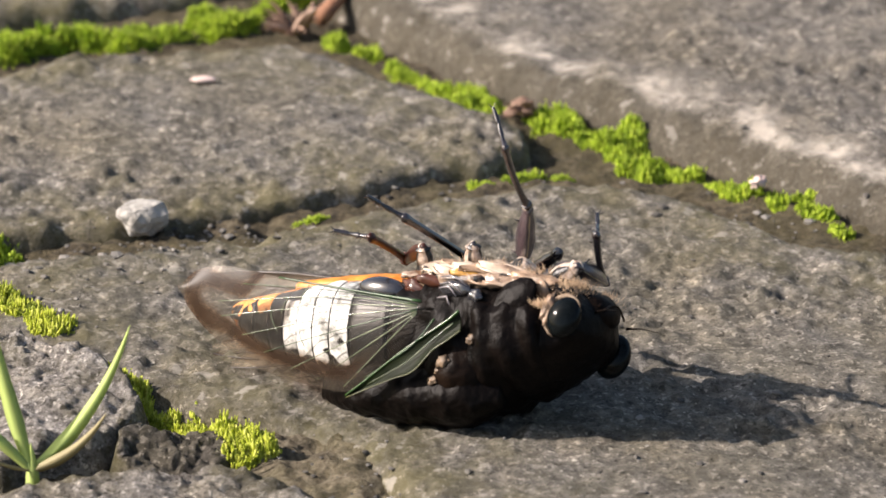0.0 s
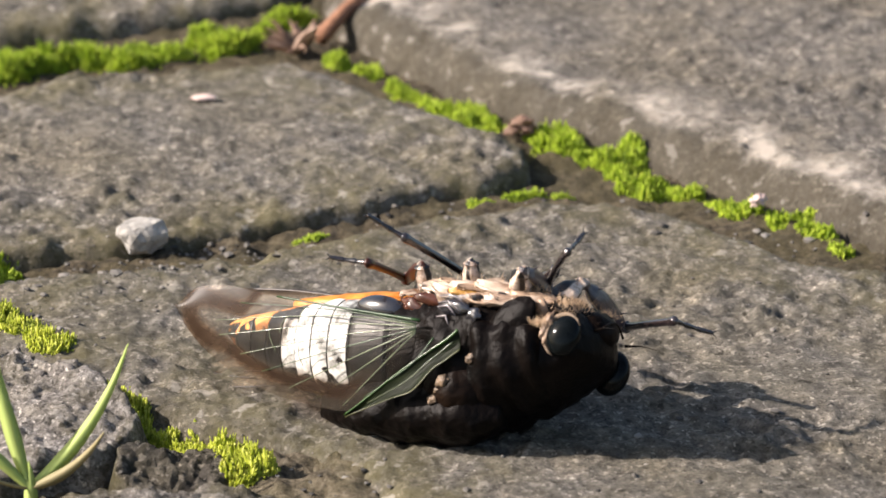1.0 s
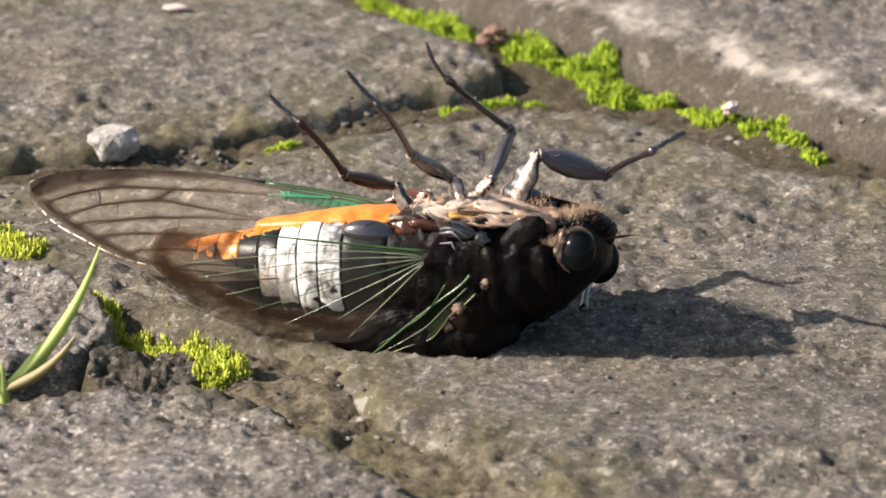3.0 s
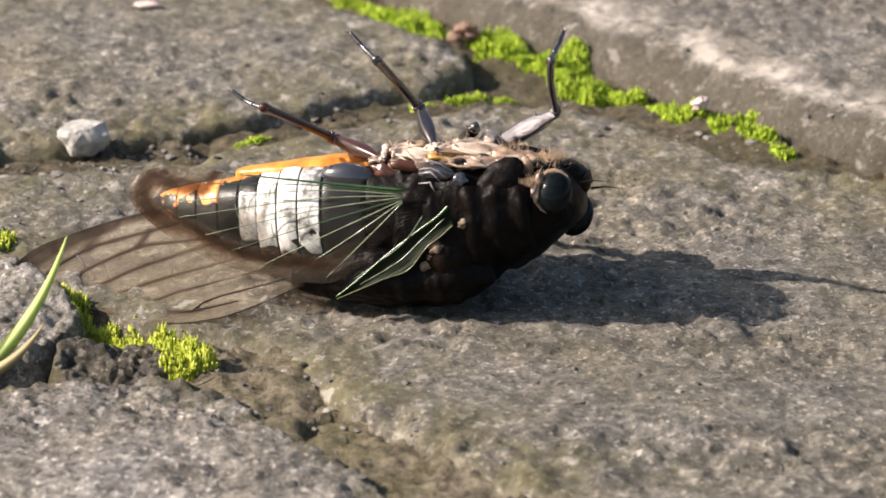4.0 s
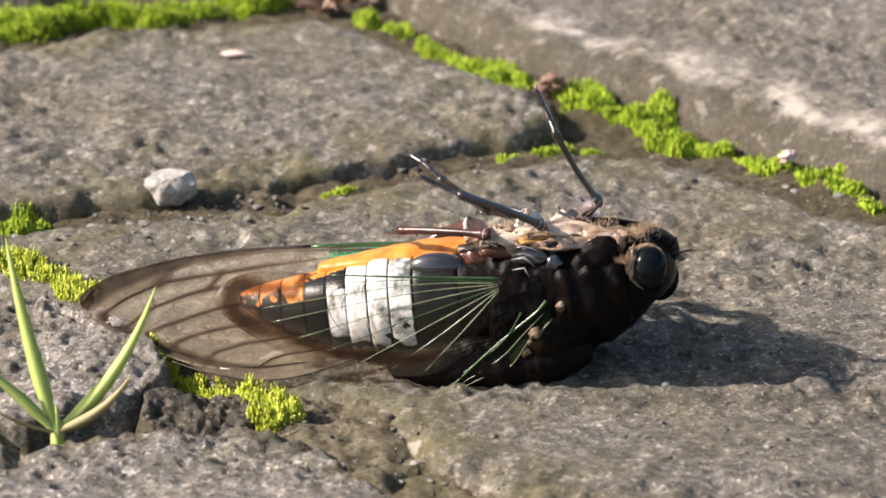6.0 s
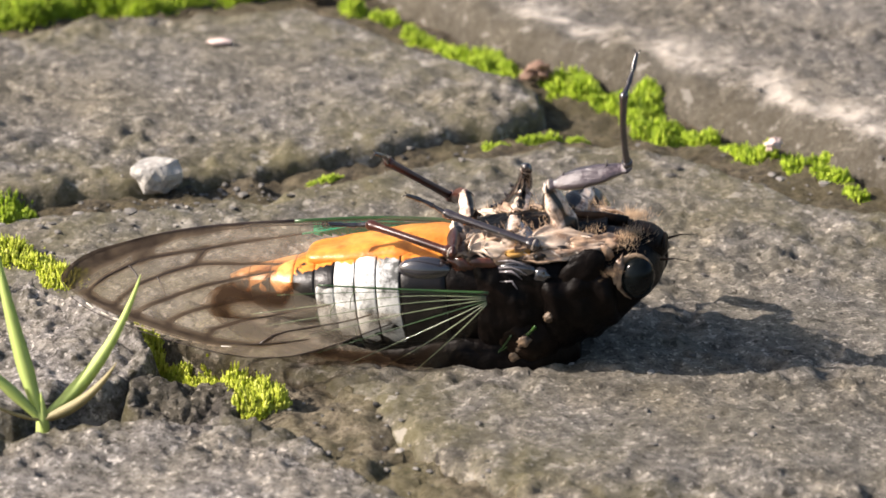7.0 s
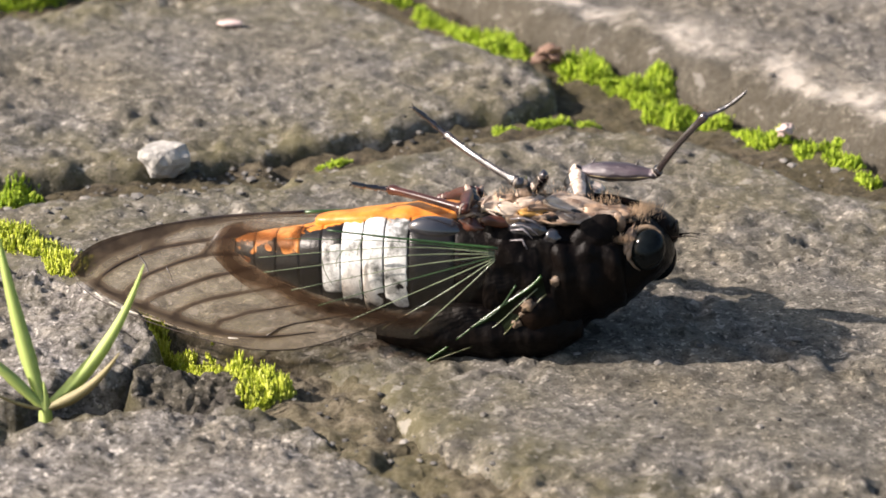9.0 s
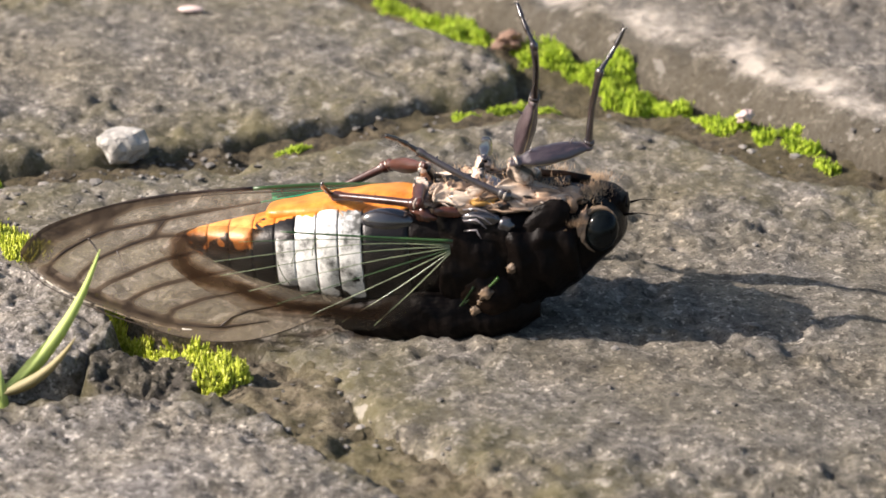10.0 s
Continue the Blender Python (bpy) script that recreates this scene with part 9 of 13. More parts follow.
    walk(legs["near", "hind"]["tarsus"], [
        (0, pose(-0.00635, -0.00890, 0.00656, 88.2, -4.7, -169.3)), (0.25, pose(-0.00627, -0.00884, 0.00651, 88.5, -4.9, -169.4)), (0.5, pose(-0.00618, -0.00878, 0.00630, 88.6, -5.2, -169.5)),
        (0.75, pose(-0.00629, -0.00874, 0.00615, 88.2, -3.6, -167.3)), (1, pose(-0.00647, -0.00869, 0.00596, 87.4, -2.2, -166.1)), (1.2, pose(-0.00646, -0.00845, 0.00602, 88.2, -7.2, -170.3)),
        (1.5, pose(-0.00688, -0.00811, 0.00614, 86.1, -4.9, -155.0)), (1.7, pose(-0.01053, -0.01066, 0.00914, 82.7, -9.1, -107.4)), (1.77, pose(-0.00799, -0.01120, 0.00897, 81.7, -43.8, -117.9)),
        (1.85, pose(-0.00553, -0.01106, 0.00863, 114.1, -74.5, -160.2)), (1.93, pose(-0.00332, -0.01030, 0.00819, -147.4, -60.3, 98.1)), (2, pose(-0.00153, -0.00900, 0.00769, -126.6, -26.3, 81.1)),
        (2.2, pose(-0.00552, -0.01328, 0.00985, -164.5, -46.6, 128.0)), (2.5, pose(-0.01164, -0.01147, 0.00844, 163.1, -9.4, 158.3)), (2.55, pose(-0.01309, -0.01416, 0.01047, 147.5, -16.9, 168.6)),
        (2.6, pose(-0.01313, -0.01617, 0.01173, 134.1, -23.9, 179.6)), (2.65, pose(-0.01171, -0.01715, 0.01195, 121.9, -30.0, -168.1)), (2.7, pose(-0.00908, -0.01699, 0.01120, 109.9, -34.9, -154.5)),
        (2.88, pose(-0.00935, -0.01713, 0.01183, 110.1, -38.0, -162.3)), (3.07, pose(-0.00973, -0.01679, 0.01322, 122.4, -43.2, 174.0)), (3.25, pose(-0.00928, -0.01503, 0.01418, 144.0, -42.1, 142.4)),
        (3.43, pose(-0.00762, -0.01213, 0.01424, 165.3, -33.3, 115.3)), (3.62, pose(-0.00537, -0.00925, 0.01361, -178.6, -22.7, 97.8)), (3.8, pose(-0.00435, -0.00812, 0.01323, -168.7, -18.2, 92.1)),
        (3.9, pose(-0.00891, -0.01093, 0.01189, 169.9, -27.3, 127.3)), (4, pose(-0.01357, -0.00969, 0.00857, 138.9, -26.9, 165.2)), (4.1, pose(-0.01393, -0.00933, 0.00842, 127.0, -21.0, 172.8)),
        (4.2, pose(-0.01365, -0.00829, 0.00805, 119.6, -14.9, 179.7)), (4.35, pose(-0.01394, -0.00878, 0.00943, 122.7, -18.6, 153.0)), (4.5, pose(-0.01256, -0.00937, 0.00976, 130.4, -18.6, 125.6)),
        (4.65, pose(-0.01294, -0.00835, 0.00978, 123.1, -23.8, 139.2)), (4.8, pose(-0.01112, -0.00770, 0.00828, 114.2, -27.7, 153.9)), (4.85, pose(-0.01725, -0.00819, 0.00849, 109.5, -22.2, 158.7)),
        (4.9, pose(-0.01986, -0.00851, 0.00837, 106.7, -16.6, 163.2)), (4.95, pose(-0.01851, -0.00775, 0.00801, 106.4, -10.9, 167.4)), (5, pose(-0.01387, -0.00527, 0.00738, 109.4, -5.2, 171.5)),
        (5.2, pose(-0.01147, -0.00522, 0.00547, 109.6, -7.2, 166.1)), (5.35, pose(-0.01050, -0.00398, 0.00539, 103.8, -8.6, -153.2)), (5.5, pose(-0.00935, -0.00283, 0.00527, 98.4, -5.9, -112.7)),
        (5.6, pose(-0.00995, -0.00392, 0.00515, 105.1, -9.1, -160.6)), (5.7, pose(-0.01029, -0.00527, 0.00491, 109.0, -6.3, 151.4)), (6, pose(-0.00984, -0.00411, 0.00600, 109.0, 0.2, 117.0)),
        (6.2, pose(-0.01028, -0.00557, 0.00567, 113.3, 8.0, 146.5)), (6.38, pose(-0.01041, -0.00541, 0.00576, 116.2, 6.8, 150.3)), (6.57, pose(-0.01075, -0.00498, 0.00598, 120.5, 3.5, 160.3)),
        (6.75, pose(-0.01112, -0.00442, 0.00625, 126.3, -0.8, 172.7)), (6.93, pose(-0.01144, -0.00383, 0.00652, 125.7, -5.1, -174.9)), (7.12, pose(-0.01167, -0.00334, 0.00672, 124.5, -8.4, -164.8)),
        (7.3, pose(-0.01175, -0.00315, 0.00680, 123.9, -9.5, -161.0)), (7.5, pose(-0.01157, -0.00514, 0.00660, 131.1, -8.6, 149.9)), (7.7, pose(-0.01052, -0.00776, 0.00719, 120.8, -23.9, -174.9)),
        (7.85, pose(-0.01058, -0.00533, 0.00746, 110.9, -19.3, -148.4)), (8, pose(-0.01016, -0.00356, 0.00702, 104.3, -11.2, -123.8)), (8.05, pose(-0.01130, -0.00601, 0.01169, 105.3, -17.6, -127.6)),
        (8.1, pose(-0.01168, -0.00722, 0.01446, 106.7, -23.9, -131.6)), (8.15, pose(-0.01111, -0.00750, 0.01442, 107.5, -30.1, -136.0)), (8.2, pose(-0.00931, -0.00742, 0.01162, 104.8, -36.1, -141.1)),
        (8.5, pose(-0.01127, -0.00589, 0.01125, 115.8, -40.2, -168.1)), (8.55, pose(-0.01714, -0.00592, 0.01367, 107.0, -34.5, -157.5)), (8.6, pose(-0.01950, -0.00632, 0.01409, 102.2, -27.9, -148.4)),
        (8.65, pose(-0.01786, -0.00609, 0.01223, 98.9, -20.9, -140.4)), (8.7, pose(-0.01303, -0.00444, 0.00856, 96.7, -13.5, -133.1)), (9, pose(-0.01091, -0.00265, 0.00606, 101.1, -8.1, -156.2)),
        (9.05, pose(-0.01186, -0.00540, 0.00741, 101.9, -10.1, -161.0)), (9.1, pose(-0.01223, -0.00872, 0.00799, 102.8, -12.1, -165.8)), (9.15, pose(-0.01204, -0.01205, 0.00766, 105.0, -13.9, -170.7)),
        (9.2, pose(-0.01137, -0.01490, 0.00658, 105.4, -15.7, -175.6)), (9.27, pose(-0.01186, -0.01160, 0.00801, 99.5, -17.5, -155.3)), (9.35, pose(-0.01165, -0.00789, 0.00871, 93.3, -17.3, -134.7)),
        (9.43, pose(-0.01070, -0.00429, 0.00854, 87.6, -15.0, -114.5)), (9.5, pose(-0.00906, -0.00131, 0.00758, 83.1, -11.0, -94.8)), (9.6, pose(-0.01088, -0.00159, 0.00784, 94.0, -19.1, -134.8)),
        (9.7, pose(-0.01259, -0.00183, 0.00801, 108.0, -18.4, -176.6)), (9.85, pose(-0.01211, -0.00260, 0.00634, 92.9, -28.4, -140.0)), (10, pose(-0.01147, -0.00324, 0.00464, 73.6, -27.7, -100.2)),
    ])
    walk(legs["far", "front"]["coxa"], [
        (0, pose(0.00700, 0.00260, 0.00520, -71.5, -20.7, -30.5)), (0.25, pose(0.00700, 0.00260, 0.00520, -72.5, -22.6, -29.7)), (0.5, pose(0.00700, 0.00260, 0.00520, -74.2, -23.5, -28.9)),
        (0.56, pose(0.00700, 0.00260, 0.00520, -84.5, -35.7, -10.0)), (0.62, pose(0.00700, 0.00260, 0.00520, -101.5, -44.0, 14.5)), (0.69, pose(0.00700, 0.00260, 0.00520, -124.3, -45.9, 43.3)),
        (0.75, pose(0.00700, 0.00260, 0.00520, -147.0, -40.7, 70.6)), (0.88, pose(0.00700, 0.00260, 0.00520, -148.3, -40.5, 66.7)), (1, pose(0.00700, 0.00260, 0.00520, -149.8, -40.2, 62.9)),
        (1.2, pose(0.00700, 0.00260, 0.00520, -141.5, -9.5, 41.2)), (1.35, pose(0.00700, 0.00260, 0.00520, -152.6, -28.7, 41.0)), (1.5, pose(0.00700, 0.00260, 0.00520, -169.0, -47.9, 40.7)),
        (1.6, pose(0.00700, 0.00260, 0.00520, 174.4, -44.6, 49.8)), (1.7, pose(0.00700, 0.00260, 0.00520, 165.1, -40.5, 57.9)), (1.77, pose(0.00700, 0.00260, 0.00520, 163.1, -40.4, 60.3)),
        (1.85, pose(0.00700, 0.00260, 0.00520, 163.7, -40.2, 62.7)), (1.93, pose(0.00700, 0.00260, 0.00520, 166.0, -39.9, 65.1)), (2, pose(0.00700, 0.00260, 0.00520, 169.7, -39.7, 67.4)),
        (2.1, pose(0.00700, 0.00260, 0.00520, -175.4, -15.9, 43.2)), (2.2, pose(0.00700, 0.00260, 0.00520, -171.4, 10.0, 24.5)), (2.28, pose(0.00700, 0.00260, 0.00520, -171.3, 5.6, 32.1)),
        (2.35, pose(0.00700, 0.00260, 0.00520, -174.6, 1.1, 39.5)), (2.42, pose(0.00700, 0.00260, 0.00520, 180.0, -3.5, 46.9)), (2.5, pose(0.00700, 0.00260, 0.00520, 173.4, -7.9, 54.4)),
        (2.55, pose(0.00700, 0.00260, 0.00520, 172.0, -1.5, 50.9)), (2.6, pose(0.00700, 0.00260, 0.00520, 173.5, 4.9, 47.4)), (2.65, pose(0.00700, 0.00260, 0.00520, 177.7, 11.3, 43.8)),
        (2.7, pose(0.00700, 0.00260, 0.00520, -175.7, 17.7, 40.1)), (2.88, pose(0.00700, 0.00260, 0.00520, -169.4, 16.2, 42.1)), (3.07, pose(0.00700, 0.00260, 0.00520, -165.4, 12.3, 47.3)),
        (3.25, pose(0.00700, 0.00260, 0.00520, -164.4, 7.3, 53.6)), (3.43, pose(0.00700, 0.00260, 0.00520, -166.0, 2.2, 59.7)), (3.62, pose(0.00700, 0.00260, 0.00520, -168.9, -1.9, 64.7)),
        (3.8, pose(0.00700, 0.00260, 0.00520, -171.6, -3.4, 66.5)), (4, pose(0.00700, 0.00260, 0.00520, -174.3, -12.2, 74.2)), (4.1, pose(0.00700, 0.00260, 0.00520, -175.7, -10.8, 75.0)),
        (4.2, pose(0.00700, 0.00260, 0.00520, -176.6, -9.3, 75.7)), (4.35, pose(0.00700, 0.00260, 0.00520, -177.4, -14.3, 72.6)), (4.5, pose(0.00700, 0.00260, 0.00520, -178.2, -19.3, 69.4)),
        (4.65, pose(0.00700, 0.00260, 0.00520, -173.8, -41.0, 42.4)), (4.8, pose(0.00700, 0.00260, 0.00520, -155.0, -52.0, -1.6)), (4.85, pose(0.00700, 0.00260, 0.00520, -152.0, -53.1, -12.5)),
        (4.9, pose(0.00700, 0.00260, 0.00520, -141.2, -53.2, -23.8)), (4.95, pose(0.00700, 0.00260, 0.00520, -125.2, -52.3, -34.8)), (5, pose(0.00700, 0.00260, 0.00520, -106.5, -50.4, -45.2)),
        (5.1, pose(0.00700, 0.00260, 0.00520, -167.3, -50.1, 35.2)), (5.2, pose(0.00700, 0.00260, 0.00520, 171.7, -14.0, 75.6)), (5.5, pose(0.00700, 0.00260, 0.00520, 174.2, -15.4, 78.1)),
        (5.6, pose(0.00700, 0.00260, 0.00520, 177.0, -19.7, 83.7)), (5.7, pose(0.00700, 0.00260, 0.00520, -179.7, -23.7, 89.5)), (5.85, pose(0.00700, 0.00260, 0.00520, -175.1, -19.0, 83.8)),
        (6, pose(0.00700, 0.00260, 0.00520, -173.9, -14.1, 78.3)), (6.2, pose(0.00700, 0.00260, 0.00520, -174.7, -10.3, 76.8)), (6.38, pose(0.00700, 0.00260, 0.00520, -175.6, -10.2, 76.7)),
        (6.57, pose(0.00700, 0.00260, 0.00520, -176.5, -10.2, 76.3)), (6.75, pose(0.00700, 0.00260, 0.00520, -177.3, -10.2, 75.8)), (6.93, pose(0.00700, 0.00260, 0.00520, -178.2, -10.2, 75.3)),
        (7.12, pose(0.00700, 0.00260, 0.00520, -179.1, -10.2, 74.8)), (7.3, pose(0.00700, 0.00260, 0.00520, -179.8, -10.1, 74.7)), (7.35, pose(0.00700, 0.00260, 0.00520, 178.8, -14.1, 71.3)),
        (7.4, pose(0.00700, 0.00260, 0.00520, 176.7, -18.1, 67.8)), (7.45, pose(0.00700, 0.00260, 0.00520, 174.3, -21.9, 64.2)), (7.5, pose(0.00700, 0.00260, 0.00520, 171.8, -25.7, 60.3)),
        (7.55, pose(0.00700, 0.00260, 0.00520, 167.1, -25.5, 63.1)), (7.6, pose(0.00700, 0.00260, 0.00520, 163.2, -25.3, 65.9)), (7.65, pose(0.00700, 0.00260, 0.00520, 160.5, -24.9, 68.7)),
        (7.7, pose(0.00700, 0.00260, 0.00520, 158.9, -24.6, 71.4)), (7.85, pose(0.00700, 0.00260, 0.00520, 160.4, -17.5, 73.9)), (8, pose(0.00700, 0.00260, 0.00520, 163.8, -10.4, 76.1)),
        (8.1, pose(0.00700, 0.00260, 0.00520, 164.8, -11.8, 75.4)), (8.2, pose(0.00700, 0.00260, 0.00520, 163.3, -13.3, 74.7)), (8.27, pose(0.00700, 0.00260, 0.00520, 162.0, -1.1, 75.4)),
        (8.35, pose(0.00700, 0.00260, 0.00520, 160.5, 11.0, 76.0)), (8.43, pose(0.00700, 0.00260, 0.00520, 158.3, 23.2, 76.7)), (8.5, pose(0.00700, 0.00260, 0.00520, 154.6, 35.3, 77.6)),
        (8.55, pose(0.00700, 0.00260, 0.00520, 153.4, 26.4, 77.6)), (8.6, pose(0.00700, 0.00260, 0.00520, 154.7, 17.4, 77.7)), (8.65, pose(0.00700, 0.00260, 0.00520, 157.7, 8.5, 77.7)),
        (8.7, pose(0.00700, 0.00260, 0.00520, 161.5, -0.5, 77.8)), (8.85, pose(0.00700, 0.00260, 0.00520, 165.7, -5.6, 78.6)), (9, pose(0.00700, 0.00260, 0.00520, 170.3, -10.7, 79.4)),
        (9.1, pose(0.00700, 0.00260, 0.00520, 173.3, -21.1, 85.1)), (9.2, pose(0.00700, 0.00260, 0.00520, 170.4, -31.3, 91.6)), (9.35, pose(0.00700, 0.00260, 0.00520, 177.1, -21.0, 85.7)),
        (9.5, pose(0.00700, 0.00260, 0.00520, -179.6, -10.5, 80.5)), (9.55, pose(0.00700, 0.00260, 0.00520, 178.5, -9.6, 81.2)), (9.6, pose(0.00700, 0.00260, 0.00520, 174.3, -8.6, 81.9)),
        (9.65, pose(0.00700, 0.00260, 0.00520, 169.0, -7.7, 82.6)), (9.7, pose(0.00700, 0.00260, 0.00520, 162.9, -6.8, 83.3)), (9.77, pose(0.00700, 0.00260, 0.00520, 155.2, -6.3, 90.0)),
        (9.85, pose(0.00700, 0.00260, 0.00520, 154.5, -5.7, 96.6)), (9.93, pose(0.00700, 0.00260, 0.00520, 153.9, -5.1, 103.3)), (10, pose(0.00700, 0.00260, 0.00520, 153.4, -4.4, 109.9)),
    ])
    walk(legs["far", "front"]["femur"], [
        (0, pose(0.01103, 0.00023, 0.00697, 24.2, -2.8, 97.4)), (0.25, pose(0.01101, 0.00032, 0.00712, 25.1, 0.5, 96.3)), (0.5, pose(0.01101, 0.00038, 0.00719, 27.0, 3.7, 95.2)),
        (0.56, pose(0.01100, 0.00190, 0.00812, 31.1, 5.9, 93.2)), (0.62, pose(0.01048, 0.00350, 0.00867, 36.9, 8.0, 91.2)), (0.69, pose(0.00953, 0.00499, 0.00879, 44.0, 10.1, 89.2)),
        (0.75, pose(0.00826, 0.00618, 0.00846, 51.8, 12.1, 87.2)), (0.88, pose(0.00850, 0.00609, 0.00845, 60.3, 16.2, 83.3)), (1, pose(0.00874, 0.00600, 0.00843, 68.1, 20.1, 79.2)),
        (1.2, pose(0.01071, 0.00585, 0.00602, 76.3, 32.9, 73.1)), (1.35, pose(0.01031, 0.00548, 0.00760, 57.0, 39.5, 29.8)), (1.5, pose(0.00954, 0.00479, 0.00891, 32.6, 29.7, -11.6)),
        (1.6, pose(0.00930, 0.00532, 0.00871, 40.0, 39.2, 1.3)), (1.7, pose(0.00902, 0.00582, 0.00845, 51.4, 46.9, 17.9)), (1.77, pose(0.00889, 0.00591, 0.00844, 46.4, 45.6, 34.1)),
        (1.85, pose(0.00875, 0.00599, 0.00843, 52.2, 42.2, 49.0)), (1.93, pose(0.00862, 0.00608, 0.00841, 66.0, 37.1, 62.0)), (2, pose(0.00848, 0.00615, 0.00839, 82.0, 30.8, 73.3)),
        (2.1, pose(0.01051, 0.00589, 0.00657, 82.2, 39.3, 60.6)), (2.2, pose(0.01148, 0.00464, 0.00433, 73.9, 46.1, 44.9)), (2.28, pose(0.01122, 0.00524, 0.00471, 64.5, 49.8, 37.5)),
        (2.35, pose(0.01086, 0.00578, 0.00511, 57.9, 52.9, 29.0)), (2.42, pose(0.01041, 0.00625, 0.00550, 50.0, 55.3, 19.3)), (2.5, pose(0.00988, 0.00663, 0.00589, 41.1, 56.9, 8.6)),
        (2.55, pose(0.01015, 0.00648, 0.00533, 57.7, 57.3, 28.3)), (2.6, pose(0.01037, 0.00627, 0.00477, 73.2, 54.7, 47.0)), (2.65, pose(0.01054, 0.00599, 0.00422, 102.6, 49.7, 62.4)),
        (2.7, pose(0.01065, 0.00567, 0.00368, 115.8, 43.1, 74.6)), (2.88, pose(0.01056, 0.00582, 0.00380, 121.7, 44.3, 74.2)), (3.07, pose(0.01031, 0.00619, 0.00414, 132.8, 47.4, 73.0)),
        (3.25, pose(0.00994, 0.00659, 0.00457, 148.2, 51.3, 71.2)), (3.43, pose(0.00952, 0.00691, 0.00501, 165.6, 55.1, 69.2)), (3.62, pose(0.00914, 0.00712, 0.00537, -176.3, 58.1, 67.2)),
        (3.8, pose(0.00899, 0.00718, 0.00550, -157.8, 59.3, 66.4)), (4, pose(0.00833, 0.00730, 0.00626, -134.7, 51.6, 74.7)), (4.1, pose(0.00828, 0.00734, 0.00614, -127.4, 51.7, 75.6)),
        (4.2, pose(0.00822, 0.00738, 0.00601, -129.4, 51.8, 76.6)), (4.35, pose(0.00845, 0.00722, 0.00644, -127.5, 49.8, 70.3)), (4.5, pose(0.00866, 0.00702, 0.00685, -119.6, 47.4, 64.5)),
        (4.65, pose(0.00978, 0.00515, 0.00848, -142.2, 41.7, 11.6)), (4.8, pose(0.01008, 0.00251, 0.00914, -143.3, 18.7, -23.2)), (4.85, pose(0.00993, 0.00195, 0.00920, -122.1, 11.3, -3.3)),
        (4.9, pose(0.00974, 0.00139, 0.00921, -119.7, 2.7, 15.6)), (4.95, pose(0.00951, 0.00085, 0.00916, -120.3, -6.2, 34.1)), (5, pose(0.00925, 0.00034, 0.00905, -123.8, -14.4, 53.3)),
        (5.1, pose(0.00962, 0.00445, 0.00904, -123.3, 14.0, 62.5)), (5.2, pose(0.00821, 0.00730, 0.00641, -121.0, 42.0, 74.6)), (5.5, pose(0.00799, 0.00732, 0.00653, -116.9, 43.7, 83.7)),
        (5.6, pose(0.00752, 0.00728, 0.00688, -106.9, 34.6, 96.7)), (5.7, pose(0.00704, 0.00718, 0.00721, -95.2, 24.3, 107.0)), (5.85, pose(0.00751, 0.00730, 0.00683, -99.9, 35.3, 97.3)),
        (6, pose(0.00798, 0.00735, 0.00642, -112.0, 45.3, 84.8)), (6.2, pose(0.00812, 0.00739, 0.00609, -120.8, 49.4, 78.9)), (6.38, pose(0.00813, 0.00739, 0.00609, -124.6, 49.3, 78.3)),
        (6.57, pose(0.00817, 0.00738, 0.00609, -128.0, 49.0, 76.9)), (6.75, pose(0.00821, 0.00737, 0.00609, -130.9, 48.7, 75.1)), (6.93, pose(0.00825, 0.00736, 0.00608, -133.1, 48.4, 73.4)),
        (7.12, pose(0.00829, 0.00735, 0.00608, -134.6, 48.1, 72.0)), (7.3, pose(0.00830, 0.00735, 0.00608, -135.3, 47.9, 71.5)), (7.35, pose(0.00855, 0.00719, 0.00642, -147.5, 41.6, 61.8)),
        (7.4, pose(0.00879, 0.00700, 0.00675, -162.8, 34.7, 54.0)), (7.45, pose(0.00902, 0.00677, 0.00707, 178.8, 27.3, 47.4)), (7.5, pose(0.00923, 0.00651, 0.00737, 159.5, 19.6, 41.6)),
        (7.55, pose(0.00904, 0.00662, 0.00735, 148.5, 30.9, 37.9)), (7.6, pose(0.00885, 0.00673, 0.00733, 145.3, 42.0, 33.2)), (7.65, pose(0.00865, 0.00682, 0.00731, 148.6, 52.8, 26.5)),
        (7.7, pose(0.00845, 0.00691, 0.00728, 153.9, 63.0, 15.6)), (7.85, pose(0.00833, 0.00718, 0.00670, -169.0, 61.3, 46.9)), (8, pose(0.00818, 0.00738, 0.00610, -146.1, 53.9, 70.6)),
        (8.1, pose(0.00823, 0.00734, 0.00622, -156.4, 60.9, 49.2)), (8.2, pose(0.00828, 0.00729, 0.00635, -170.0, 63.2, 20.7)), (8.27, pose(0.00826, 0.00744, 0.00530, -155.9, 57.8, 35.5)),
        (8.35, pose(0.00819, 0.00736, 0.00424, -154.7, 51.1, 46.1)), (8.43, pose(0.00806, 0.00707, 0.00323, -163.0, 43.8, 53.9)), (8.5, pose(0.00788, 0.00658, 0.00231, -177.3, 36.0, 60.0)),
        (8.55, pose(0.00796, 0.00698, 0.00298, 176.6, 41.9, 61.3)), (8.6, pose(0.00802, 0.00726, 0.00370, -177.9, 47.7, 62.9)), (8.65, pose(0.00805, 0.00743, 0.00446, -164.0, 53.6, 64.9)),
        (8.7, pose(0.00806, 0.00749, 0.00524, -144.3, 59.4, 67.5)), (8.85, pose(0.00798, 0.00748, 0.00569, -127.0, 53.9, 78.9)), (9, pose(0.00790, 0.00743, 0.00613, -121.7, 47.7, 87.5)),
